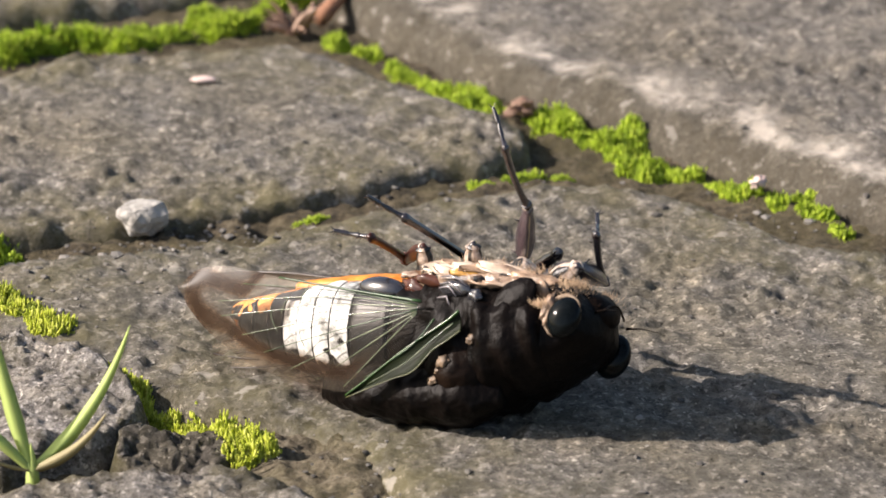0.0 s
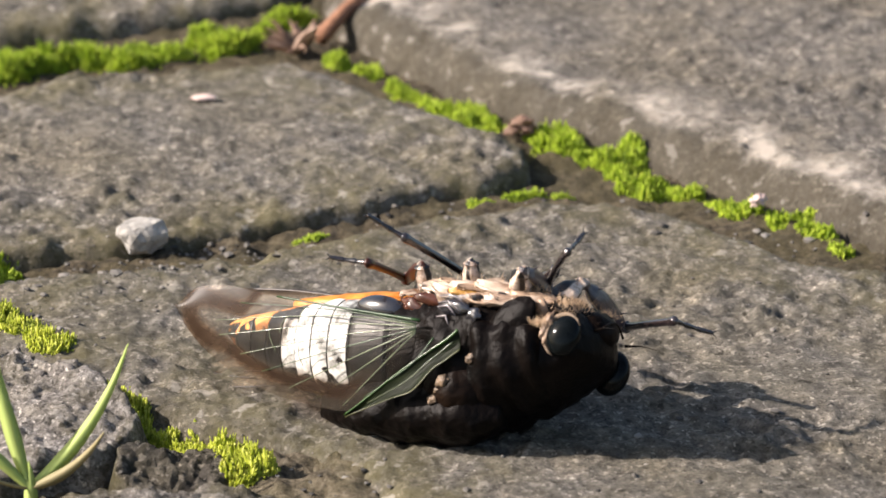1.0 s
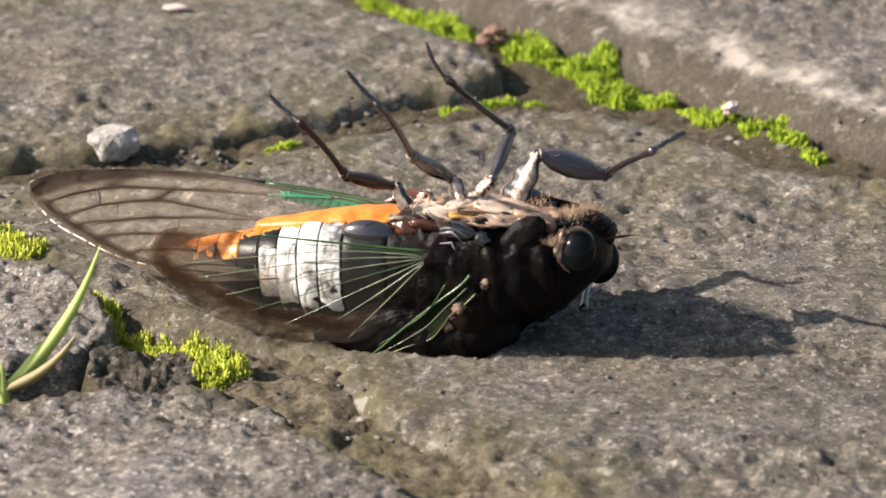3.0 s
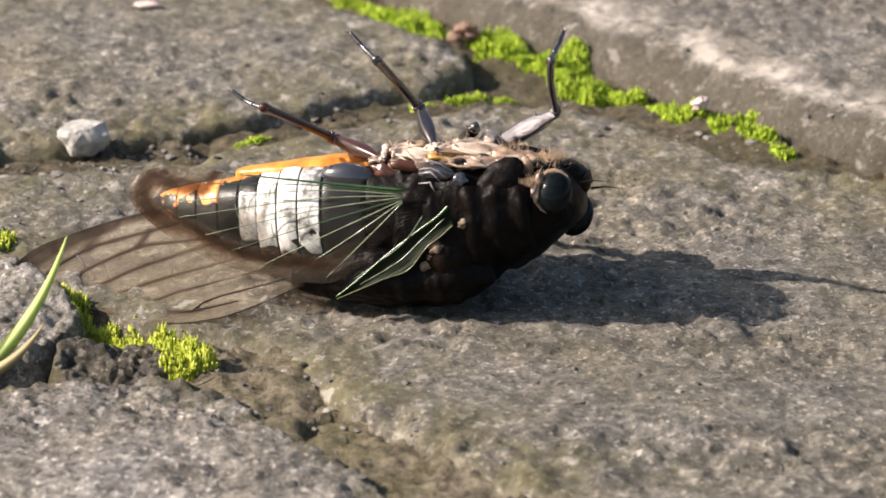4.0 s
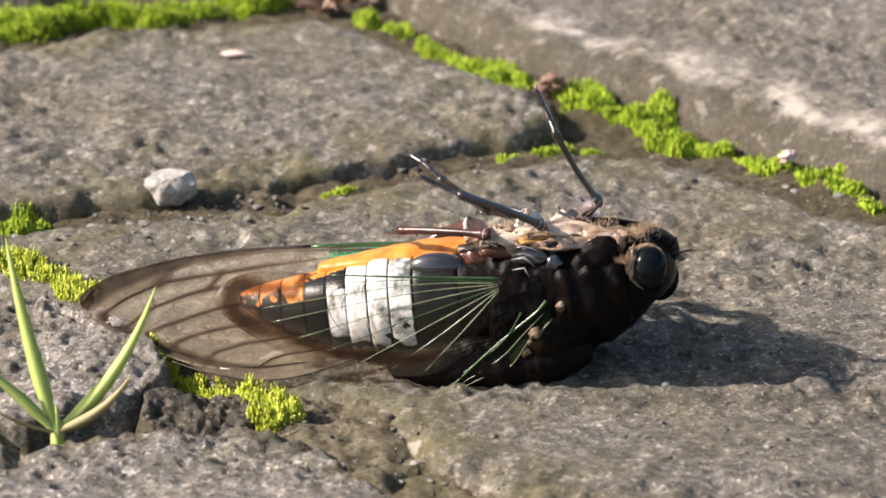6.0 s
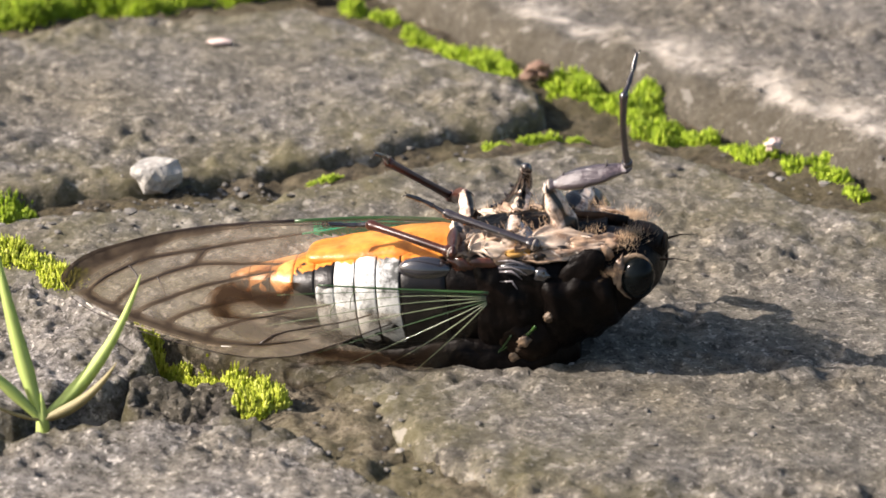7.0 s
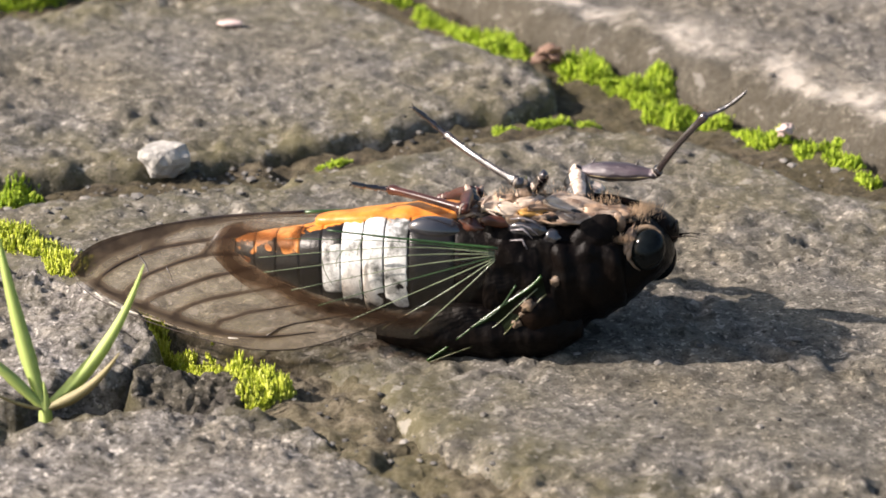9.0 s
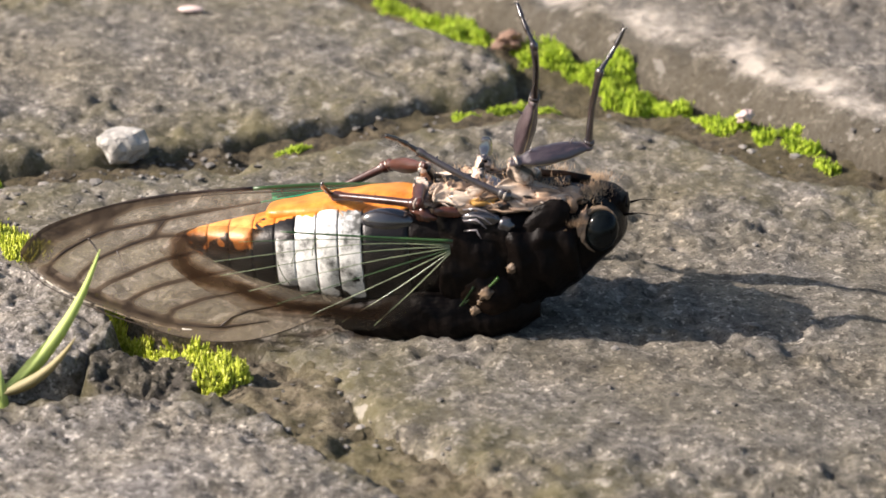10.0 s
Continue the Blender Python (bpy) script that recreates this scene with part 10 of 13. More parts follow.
        (9.1, pose(0.00740, 0.00725, 0.00700, 31.8, 73.0, -122.2)), (9.2, pose(0.00688, 0.00687, 0.00780, 47.9, 16.6, -101.8)), (9.35, pose(0.00735, 0.00725, 0.00699, 31.8, 73.5, -128.2)),
        (9.5, pose(0.00781, 0.00745, 0.00611, -111.4, 45.0, 88.8)), (9.55, pose(0.00775, 0.00747, 0.00603, -140.6, 73.0, 57.9)), (9.6, pose(0.00770, 0.00749, 0.00595, 118.9, 67.8, -48.3)),
        (9.65, pose(0.00764, 0.00751, 0.00587, 105.0, 38.7, -69.4)), (9.7, pose(0.00758, 0.00753, 0.00579, 101.8, 8.2, -77.3)), (9.77, pose(0.00700, 0.00757, 0.00575, 92.1, -7.7, -74.5)),
        (9.85, pose(0.00642, 0.00754, 0.00570, 79.8, -23.6, -71.4)), (9.93, pose(0.00585, 0.00745, 0.00564, 72.0, -39.3, -67.4)), (10, pose(0.00530, 0.00729, 0.00558, 71.2, -54.9, -61.1)),
    ])
    walk(legs["far", "front"]["tibia"], [
        (0, pose(0.01002, 0.00795, 0.00736, 154.3, -19.1, -72.3)), (0.25, pose(0.01016, 0.00807, 0.00706, 153.3, -18.4, -72.0)), (0.5, pose(0.01031, 0.00813, 0.00668, 151.1, -16.5, -71.4)),
        (0.56, pose(0.01056, 0.00964, 0.00732, 145.4, -15.0, -65.9)), (0.62, pose(0.01032, 0.01122, 0.00759, 137.9, -13.4, -60.4)), (0.69, pose(0.00963, 0.01267, 0.00743, 129.3, -11.6, -55.0)),
        (0.75, pose(0.00863, 0.01379, 0.00682, 120.0, -9.7, -49.7)), (0.88, pose(0.00938, 0.01353, 0.00628, 109.0, -5.2, -39.4)), (1, pose(0.01011, 0.01319, 0.00575, 98.9, -0.5, -29.2)),
        (1.2, pose(0.01261, 0.01212, 0.00178, 88.3, 16.1, -27.5)), (1.35, pose(0.01553, 0.00847, 0.00264, 98.1, 43.3, -5.0)), (1.5, pose(0.01618, 0.00342, 0.00505, 137.2, 60.4, 43.1)),
        (1.6, pose(0.01534, 0.00546, 0.00378, 161.7, 27.5, 76.6)), (1.7, pose(0.01410, 0.00746, 0.00276, 164.4, -9.2, 92.6)), (1.77, pose(0.01341, 0.00897, 0.00287, 171.9, -12.9, 54.7)),
        (1.85, pose(0.01254, 0.01035, 0.00319, -179.8, -11.2, 16.5)), (1.93, pose(0.01153, 0.01157, 0.00370, -174.4, -5.0, -20.7)), (2, pose(0.01041, 0.01257, 0.00440, -173.8, 3.3, -57.2)),
        (2.1, pose(0.01347, 0.01115, 0.00163, -170.8, 12.9, -36.2)), (2.2, pose(0.01531, 0.00846, -0.00129, -164.2, 20.8, -13.6)), (2.28, pose(0.01521, 0.00831, -0.00124, -146.7, 31.2, 24.8)),
        (2.35, pose(0.01497, 0.00806, -0.00111, -113.5, 29.0, 66.5)), (2.42, pose(0.01460, 0.00771, -0.00091, -84.8, 15.5, 102.6)), (2.5, pose(0.01410, 0.00727, -0.00064, -69.0, -3.0, 133.7)),
        (2.55, pose(0.01386, 0.00848, -0.00123, -53.9, 14.2, 171.7)), (2.6, pose(0.01345, 0.00956, -0.00160, -31.0, 24.9, -145.6)), (2.65, pose(0.01287, 0.01046, -0.00173, -5.9, 22.7, -100.2)),
        (2.7, pose(0.01215, 0.01116, -0.00165, 12.7, 9.1, -59.3)), (2.88, pose(0.01208, 0.01119, -0.00164, 14.9, 14.8, -68.6)), (3.07, pose(0.01186, 0.01124, -0.00161, 5.3, 27.8, -96.5)),
        (3.25, pose(0.01151, 0.01121, -0.00152, -17.0, 34.2, -137.8)), (3.43, pose(0.01111, 0.01109, -0.00139, -36.8, 26.5, -178.5)), (3.62, pose(0.01074, 0.01091, -0.00126, -42.8, 13.0, 154.1)),
        (3.8, pose(0.01059, 0.01083, -0.00120, -41.0, 7.2, 144.9)), (4, pose(0.00961, 0.01198, 0.00015, -39.8, -1.8, 155.7)), (4.1, pose(0.00948, 0.01203, 0.00001, -40.2, -3.6, -170.1)),
        (4.2, pose(0.00934, 0.01207, -0.00012, -38.5, -4.2, -135.8)), (4.35, pose(0.01015, 0.01197, 0.00048, -36.6, -2.6, -176.1)), (4.5, pose(0.01093, 0.01179, 0.00111, -37.4, 0.3, 143.8)),
        (4.65, pose(0.01549, 0.00632, 0.00329, -39.8, -1.8, 103.7)), (4.8, pose(0.01687, -0.00040, 0.00664, -46.5, -3.0, 63.6)), (4.85, pose(0.01756, 0.00151, 0.00767, -43.2, -25.3, 39.1)),
        (4.9, pose(0.01724, 0.00348, 0.00884, -16.5, -42.0, 5.3)), (4.95, pose(0.01593, 0.00521, 0.00999, 30.7, -44.6, -39.8)), (5, pose(0.01376, 0.00640, 0.01099, 70.0, -31.1, -77.6)),
        (5.1, pose(0.01311, 0.01116, 0.00715, 86.4, -20.9, -108.5)), (5.2, pose(0.00975, 0.01289, 0.00119, 92.7, -6.1, -134.8)), (5.5, pose(0.00861, 0.01292, 0.00114, 93.0, -4.6, -138.2)),
        (5.6, pose(0.00677, 0.01366, 0.00246, 88.8, -23.5, -121.3)), (5.7, pose(0.00496, 0.01398, 0.00400, 76.9, -40.0, -99.1)), (5.85, pose(0.00670, 0.01361, 0.00232, 88.2, -23.5, -120.2)),
        (6, pose(0.00848, 0.01282, 0.00088, 92.3, -4.9, -136.3)), (6.2, pose(0.00910, 0.01237, 0.00017, 92.2, -2.4, -135.6)), (6.38, pose(0.00916, 0.01237, 0.00018, 92.2, -3.5, -135.5)),
        (6.57, pose(0.00933, 0.01236, 0.00020, 92.2, -6.6, -135.1)), (6.75, pose(0.00953, 0.01234, 0.00022, 92.1, -10.5, -134.6)), (6.93, pose(0.00973, 0.01232, 0.00025, 92.0, -14.3, -134.1)),
        (7.12, pose(0.00990, 0.01231, 0.00028, 91.9, -17.4, -133.6)), (7.3, pose(0.00996, 0.01230, 0.00029, 91.8, -18.5, -133.5)), (7.35, pose(0.01131, 0.01233, 0.00124, 78.1, -14.9, -116.4)),
        (7.4, pose(0.01257, 0.01219, 0.00231, 69.1, -10.1, -100.0)), (7.45, pose(0.01371, 0.01188, 0.00349, 65.1, -4.5, -84.1)), (7.5, pose(0.01472, 0.01140, 0.00475, 65.7, 1.4, -68.4)),
        (7.55, pose(0.01432, 0.01074, 0.00335, 65.8, -10.4, -98.3)), (7.6, pose(0.01370, 0.00991, 0.00212, 68.5, -19.3, -130.3)), (7.65, pose(0.01287, 0.00893, 0.00110, 70.5, -22.3, -164.5)),
        (7.7, pose(0.01186, 0.00786, 0.00033, 67.0, -18.3, 161.5)), (7.85, pose(0.01088, 0.00991, -0.00014, 43.6, -18.7, -169.7)), (8, pose(0.00971, 0.01171, -0.00020, 24.1, -14.9, -141.5)),
        (8.1, pose(0.01071, 0.01021, -0.00059, 21.3, -16.6, -172.5)), (8.2, pose(0.01158, 0.00854, -0.00061, 18.5, -13.7, 156.6)), (8.27, pose(0.01165, 0.00985, -0.00130, 4.5, -12.8, -165.8)),
        (8.35, pose(0.01158, 0.01089, -0.00183, -0.7, -6.8, -129.1)), (8.43, pose(0.01137, 0.01163, -0.00216, 4.4, 1.8, -93.5)), (8.5, pose(0.01104, 0.01205, -0.00228, 17.9, 9.7, -57.6)),
        (8.55, pose(0.01075, 0.01207, -0.00223, 9.4, 34.1, -89.9)), (8.6, pose(0.01041, 0.01193, -0.00207, -20.6, 45.3, -138.4)), (8.65, pose(0.01002, 0.01163, -0.00181, -48.3, 33.7, 173.5)),
        (8.7, pose(0.00958, 0.01116, -0.00147, -53.2, 9.2, 141.4)), (8.85, pose(0.00887, 0.01198, -0.00062, -44.8, 3.6, -176.5)), (9, pose(0.00813, 0.01267, 0.00036, -42.2, -3.8, -134.9)),
        (9.1, pose(0.00618, 0.00532, -0.00046, -14.5, -35.3, 175.5)), (9.2, pose(0.00535, -0.00045, 0.00557, 40.1, -36.0, 105.6)), (9.35, pose(0.00598, 0.00551, -0.00049, 0.9, -32.9, 176.2)),
        (9.5, pose(0.00792, 0.01296, 0.00059, -19.2, -0.2, -134.1)), (9.55, pose(0.00897, 0.00941, -0.00143, -16.8, 0.3, -155.2)), (9.6, pose(0.00966, 0.00529, -0.00127, -8.3, 0.8, -176.3)),
        (9.65, pose(0.00978, 0.00182, 0.00099, 3.0, 1.2, 162.6)), (9.7, pose(0.00927, -0.00000, 0.00468, 13.9, 1.4, 141.6)), (9.77, pose(0.00907, 0.00012, 0.00679, 28.3, -22.8, 159.8)),
        (9.85, pose(0.00871, 0.00077, 0.00882, 13.6, -44.1, -174.4)), (9.93, pose(0.00817, 0.00188, 0.01059, -20.8, -54.8, -130.2)), (10, pose(0.00747, 0.00336, 0.01196, -57.1, -45.9, -84.2)),
    ])
    walk(legs["far", "front"]["tarsus"], [
        (0, pose(0.01246, 0.00030, 0.01014, 163.8, -38.9, 122.5)), (0.25, pose(0.01265, 0.00040, 0.00973, 164.8, -35.7, 120.9)), (0.5, pose(0.01291, 0.00041, 0.00911, 165.7, -32.5, 119.5)),
        (0.56, pose(0.01392, 0.00215, 0.00952, -160.9, -51.0, 79.0)), (0.62, pose(0.01440, 0.00403, 0.00956, -112.5, -47.6, 24.6)), (0.69, pose(0.01441, 0.00584, 0.00914, -88.8, -25.8, -10.1)),
        (0.75, pose(0.01405, 0.00740, 0.00826, -87.9, 1.3, -32.6)), (0.88, pose(0.01592, 0.00816, 0.00705, -88.9, 2.8, 13.0)), (1, pose(0.01753, 0.00904, 0.00582, -87.6, 2.6, 58.6)),
        (1.2, pose(0.01985, 0.00834, -0.00058, -94.3, 43.8, 41.4)), (1.35, pose(0.02169, 0.00794, -0.00319, -83.0, 27.3, 49.1)), (1.5, pose(0.01924, 0.00629, -0.00234, -67.6, 10.5, 54.7)),
        (1.6, pose(0.01709, 0.01279, -0.00015, -77.2, 18.3, 17.4)), (1.7, pose(0.01372, 0.01584, 0.00411, -90.1, 18.7, -21.7)), (1.77, pose(0.01820, 0.01573, 0.00476, -92.3, 13.4, -29.9)),
        (1.85, pose(0.02054, 0.01272, 0.00484, -93.8, 7.8, -37.7)), (1.93, pose(0.01945, 0.00858, 0.00444, -94.4, 2.1, -45.3)), (2, pose(0.01501, 0.00544, 0.00392, -91.9, -3.6, -52.9)),
        (2.1, pose(0.02016, 0.00626, -0.00028, -88.2, -7.5, -89.1)), (2.2, pose(0.02303, 0.00658, -0.00431, -83.0, -8.5, -125.6)), (2.28, pose(0.02181, 0.01136, -0.00565, -84.0, -6.5, -118.0)),
        (2.35, pose(0.01794, 0.01488, -0.00523, -76.3, -4.3, -110.5)), (2.42, pose(0.01281, 0.01571, -0.00318, -74.4, -2.1, -103.0)), (2.5, pose(0.00823, 0.01340, -0.00019, -78.6, 0.2, -95.5)),
        (2.55, pose(0.00571, 0.00967, -0.00332, -73.2, 8.5, -56.3)), (2.6, pose(0.00709, 0.00520, -0.00518, -62.2, 12.9, -15.8)), (2.65, pose(0.01149, 0.00275, -0.00502, -54.3, 11.2, 25.0)),
        (2.7, pose(0.01644, 0.00394, -0.00299, -54.9, 4.3, 64.7)), (2.88, pose(0.01507, 0.00354, -0.00382, -58.8, -6.8, 69.2)), (3.07, pose(0.01100, 0.00377, -0.00557, -66.9, -36.2, 83.6)),
        (3.25, pose(0.00631, 0.00649, -0.00630, -104.5, -65.7, 129.5)), (3.43, pose(0.00350, 0.01090, -0.00519, -179.8, -54.3, -147.5)), (3.62, pose(0.00328, 0.01453, -0.00317, 165.2, -26.6, -125.1)),
        (3.8, pose(0.00369, 0.01568, -0.00226, 163.3, -15.6, -120.0)), (4, pose(0.00187, 0.01548, 0.00041, 163.7, 9.9, -126.4)), (4.1, pose(0.00112, 0.01057, 0.00055, 156.8, 12.3, -170.5)),
        (4.2, pose(0.00326, 0.00616, 0.00050, 135.9, 7.9, 145.6)), (4.35, pose(0.00168, 0.01139, 0.00086, 146.4, 8.3, -169.9)), (4.5, pose(0.00407, 0.01681, 0.00107, 151.4, 4.1, -125.8)),
        (4.65, pose(0.01347, 0.01457, 0.00356, 152.7, -6.4, -79.3)), (4.8, pose(0.02065, 0.00721, 0.00708, 131.8, -12.8, -31.4)), (4.85, pose(0.02353, 0.00636, 0.01130, 119.1, -27.9, -9.5)),
        (4.9, pose(0.02353, 0.00406, 0.01452, 105.9, -38.6, 18.3)), (4.95, pose(0.02058, 0.00134, 0.01596, 84.2, -41.2, 51.5)), (5, pose(0.01533, -0.00071, 0.01538, 64.7, -34.5, 82.8)),
        (5.1, pose(0.01059, 0.00363, 0.01018, 66.1, -18.8, 113.5)), (5.2, pose(0.00379, 0.00689, 0.00209, 70.7, 0.9, 138.4)), (5.5, pose(0.00229, 0.00727, 0.00183, 76.7, -0.7, 142.7)),
        (5.6, pose(0.00272, 0.00700, 0.00585, 72.6, -27.6, -176.4)), (5.7, pose(0.00393, 0.00755, 0.00946, 45.3, -37.8, -120.3)), (5.85, pose(0.00278, 0.00688, 0.00572, 81.5, -26.5, -175.9)),
        (6, pose(0.00236, 0.00697, 0.00161, 92.2, 0.7, 143.5)), (6.2, pose(0.00303, 0.00644, 0.00052, 92.6, 5.7, 145.1)), (6.38, pose(0.00311, 0.00642, 0.00070, 93.5, 3.3, 151.1)),
        (6.57, pose(0.00335, 0.00640, 0.00118, 94.0, -3.3, 167.0)), (6.75, pose(0.00366, 0.00639, 0.00177, 91.7, -11.1, -173.1)), (6.93, pose(0.00400, 0.00641, 0.00235, 86.0, -17.5, -152.1)),
        (7.12, pose(0.00430, 0.00644, 0.00282, 78.8, -21.1, -134.3)), (7.3, pose(0.00441, 0.00645, 0.00299, 74.7, -21.9, -127.4)), (7.35, pose(0.00765, 0.00498, 0.00343, 57.3, -55.2, -117.3)),
        (7.4, pose(0.01112, 0.00395, 0.00381, -30.0, -80.4, -38.0)), (7.45, pose(0.01459, 0.00345, 0.00416, -104.5, -54.1, 35.2)), (7.5, pose(0.01785, 0.00349, 0.00454, -107.4, -20.8, 45.0)),
        (7.55, pose(0.01311, 0.00247, 0.00489, -88.5, -37.4, -1.4)), (7.6, pose(0.00851, 0.00379, 0.00493, -66.9, -32.0, -54.4)), (7.65, pose(0.00529, 0.00683, 0.00433, -65.4, -9.3, -94.3)),
        (7.7, pose(0.00421, 0.01042, 0.00299, -79.1, 17.1, -129.1)), (7.85, pose(0.00296, 0.00847, 0.00258, -102.1, 14.9, -170.9)), (8, pose(0.00328, 0.00659, 0.00198, -109.6, 5.7, 149.2)),
        (8.1, pose(0.00263, 0.00914, 0.00183, -113.2, 11.0, -175.3)), (8.2, pose(0.00400, 0.01182, 0.00141, -106.8, 12.2, -139.2)), (8.27, pose(0.00361, 0.00782, 0.00058, -126.4, 44.7, -155.5)),
        (8.35, pose(0.00625, 0.00434, -0.00082, 170.1, 69.4, 153.2)), (8.43, pose(0.01085, 0.00315, -0.00243, 99.5, 55.3, 76.3)), (8.5, pose(0.01552, 0.00497, -0.00371, 84.9, 23.8, 54.4)),
        (8.55, pose(0.01076, 0.00503, -0.00699, 107.5, 53.4, 88.9)), (8.6, pose(0.00594, 0.00795, -0.00811, 156.8, 56.9, 160.7)), (8.65, pose(0.00299, 0.01243, -0.00653, -165.7, 29.7, -158.6)),
        (8.7, pose(0.00302, 0.01639, -0.00283, -142.8, -4.1, -137.6)), (8.85, pose(0.00040, 0.01146, -0.00115, -139.9, -0.9, -175.8)), (9, pose(0.00214, 0.00666, 0.00092, -140.5, 2.6, 146.0)),
        (9.1, pose(-0.00073, 0.00586, 0.00445, -146.4, -17.2, -168.5)), (9.2, pose(0.00350, 0.00618, 0.01057, -161.5, -25.7, -116.4)), (9.35, pose(-0.00114, 0.00599, 0.00413, -140.3, -18.6, -168.9)),
        (9.5, pose(0.00200, 0.00686, 0.00062, -132.7, 0.8, 145.4)), (9.55, pose(0.00125, 0.00584, -0.00147, -133.5, -5.9, 162.7)), (9.6, pose(0.00118, 0.00474, -0.00139, -136.3, -12.0, -179.6)),
        (9.65, pose(0.00166, 0.00435, 0.00082, -129.4, -17.0, -161.2)), (9.7, pose(0.00262, 0.00528, 0.00447, -123.1, -20.3, -142.0)), (9.77, pose(0.00172, 0.00283, 0.01008, -111.5, -34.9, -154.5)),
        (9.85, pose(0.00263, 0.00016, 0.01473, -98.4, -47.6, -172.2)), (9.93, pose(0.00500, -0.00187, 0.01753, -77.3, -56.2, 161.3)), (10, pose(0.00806, -0.00252, 0.01807, -49.1, -57.0, 127.8)),
    ])
    walk(legs["far", "middle"]["coxa"], [
        (0, pose(0.00200, 0.00320, 0.00520, 64.0, -31.8, 79.8)), (0.25, pose(0.00200, 0.00320, 0.00520, 63.8, -31.3, 79.9)), (0.5, pose(0.00200, 0.00320, 0.00520, 63.8, -31.0, 80.0)),
        (0.75, pose(0.00200, 0.00320, 0.00520, 63.8, -31.3, 79.9)), (1, pose(0.00200, 0.00320, 0.00520, 63.6, -31.5, 79.9)), (1.2, pose(0.00200, 0.00320, 0.00520, 63.0, -30.3, 80.3)),
        (1.5, pose(0.00200, 0.00320, 0.00520, 63.0, -31.3, 80.1)), (1.7, pose(0.00200, 0.00320, 0.00520, 62.3, -29.2, 81.1)), (2, pose(0.00200, 0.00320, 0.00520, 61.3, -26.8, 82.9)),
        (2.2, pose(0.00200, 0.00320, 0.00520, 55.3, -25.8, 88.5)), (2.5, pose(0.00200, 0.00320, 0.00520, 62.7, -28.5, 76.0)), (2.55, pose(0.00200, 0.00320, 0.00520, 71.6, -37.9, 62.1)),
        (2.6, pose(0.00200, 0.00320, 0.00520, 85.4, -45.2, 44.7)), (2.65, pose(0.00200, 0.00320, 0.00520, 101.1, -49.2, 23.4)), (2.7, pose(0.00200, 0.00320, 0.00520, 118.4, -48.9, 0.5)),
        (2.88, pose(0.00200, 0.00320, 0.00520, 113.6, -49.4, 6.9)), (3.07, pose(0.00200, 0.00320, 0.00520, 100.5, -48.9, 24.2)), (3.25, pose(0.00200, 0.00320, 0.00520, 79.0, -44.9, 43.8)),
        (3.43, pose(0.00200, 0.00320, 0.00520, 60.6, -38.1, 60.0)), (3.62, pose(0.00200, 0.00320, 0.00520, 49.1, -31.3, 70.9)), (3.8, pose(0.00200, 0.00320, 0.00520, 43.8, -28.5, 74.5)),
        (3.9, pose(0.00200, 0.00320, 0.00520, 41.6, -27.5, 77.7)), (4, pose(0.00200, 0.00320, 0.00520, 41.6, -26.5, 80.8)), (4.2, pose(0.00200, 0.00320, 0.00520, 38.4, -25.0, 82.0)),
        (4.28, pose(0.00200, 0.00320, 0.00520, 46.5, -48.8, 64.8)), (4.35, pose(0.00200, 0.00320, 0.00520, 82.0, -66.0, 23.6)), (4.42, pose(0.00200, 0.00320, 0.00520, 139.0, -60.7, -38.9)),
        (4.5, pose(0.00200, 0.00320, 0.00520, 160.9, -39.5, -66.7)), (4.8, pose(0.00200, 0.00320, 0.00520, -177.0, -36.0, -102.1)), (4.85, pose(0.00200, 0.00320, 0.00520, 178.4, -37.7, -94.4)),
        (4.9, pose(0.00200, 0.00320, 0.00520, 173.5, -38.8, -86.5)), (4.95, pose(0.00200, 0.00320, 0.00520, 168.4, -39.3, -78.4)), (5, pose(0.00200, 0.00320, 0.00520, 163.2, -39.3, -70.2)),
        (5.05, pose(0.00200, 0.00320, 0.00520, 144.4, -63.5, -46.9)), (5.1, pose(0.00200, 0.00320, 0.00520, 64.2, -71.6, 28.7)), (5.15, pose(0.00200, 0.00320, 0.00520, 19.4, -51.5, 72.7)),
        (5.2, pose(0.00200, 0.00320, 0.00520, 9.1, -25.8, 86.8)), (5.28, pose(0.00200, 0.00320, 0.00520, -0.5, -29.4, 91.8)), (5.35, pose(0.00200, 0.00320, 0.00520, -13.1, -32.8, 97.2)),
        (5.42, pose(0.00200, 0.00320, 0.00520, -26.6, -36.0, 103.0)), (5.5, pose(0.00200, 0.00320, 0.00520, -40.3, -38.8, 109.3)), (5.7, pose(0.00200, 0.00320, 0.00520, -175.5, -86.0, -114.1)),
        (5.85, pose(0.00200, 0.00320, 0.00520, -26.8, -61.5, 96.6)), (6, pose(0.00200, 0.00320, 0.00520, -38.5, -29.5, 94.3)), (6.05, pose(0.00200, 0.00320, 0.00520, -46.2, -27.8, 91.8)),
        (6.1, pose(0.00200, 0.00320, 0.00520, -46.6, -26.0, 89.4)), (6.15, pose(0.00200, 0.00320, 0.00520, -40.7, -24.2, 87.0)), (6.2, pose(0.00200, 0.00320, 0.00520, -29.8, -22.4, 84.8)),
        (6.38, pose(0.00200, 0.00320, 0.00520, -20.8, -22.3, 84.6)), (6.57, pose(0.00200, 0.00320, 0.00520, -12.8, -22.1, 84.3)), (6.75, pose(0.00200, 0.00320, 0.00520, -6.1, -21.9, 83.9)),
        (6.93, pose(0.00200, 0.00320, 0.00520, -0.7, -21.7, 83.6)), (7.12, pose(0.00200, 0.00320, 0.00520, 3.4, -21.5, 83.2)), (7.3, pose(0.00200, 0.00320, 0.00520, 6.4, -21.4, 83.1)),
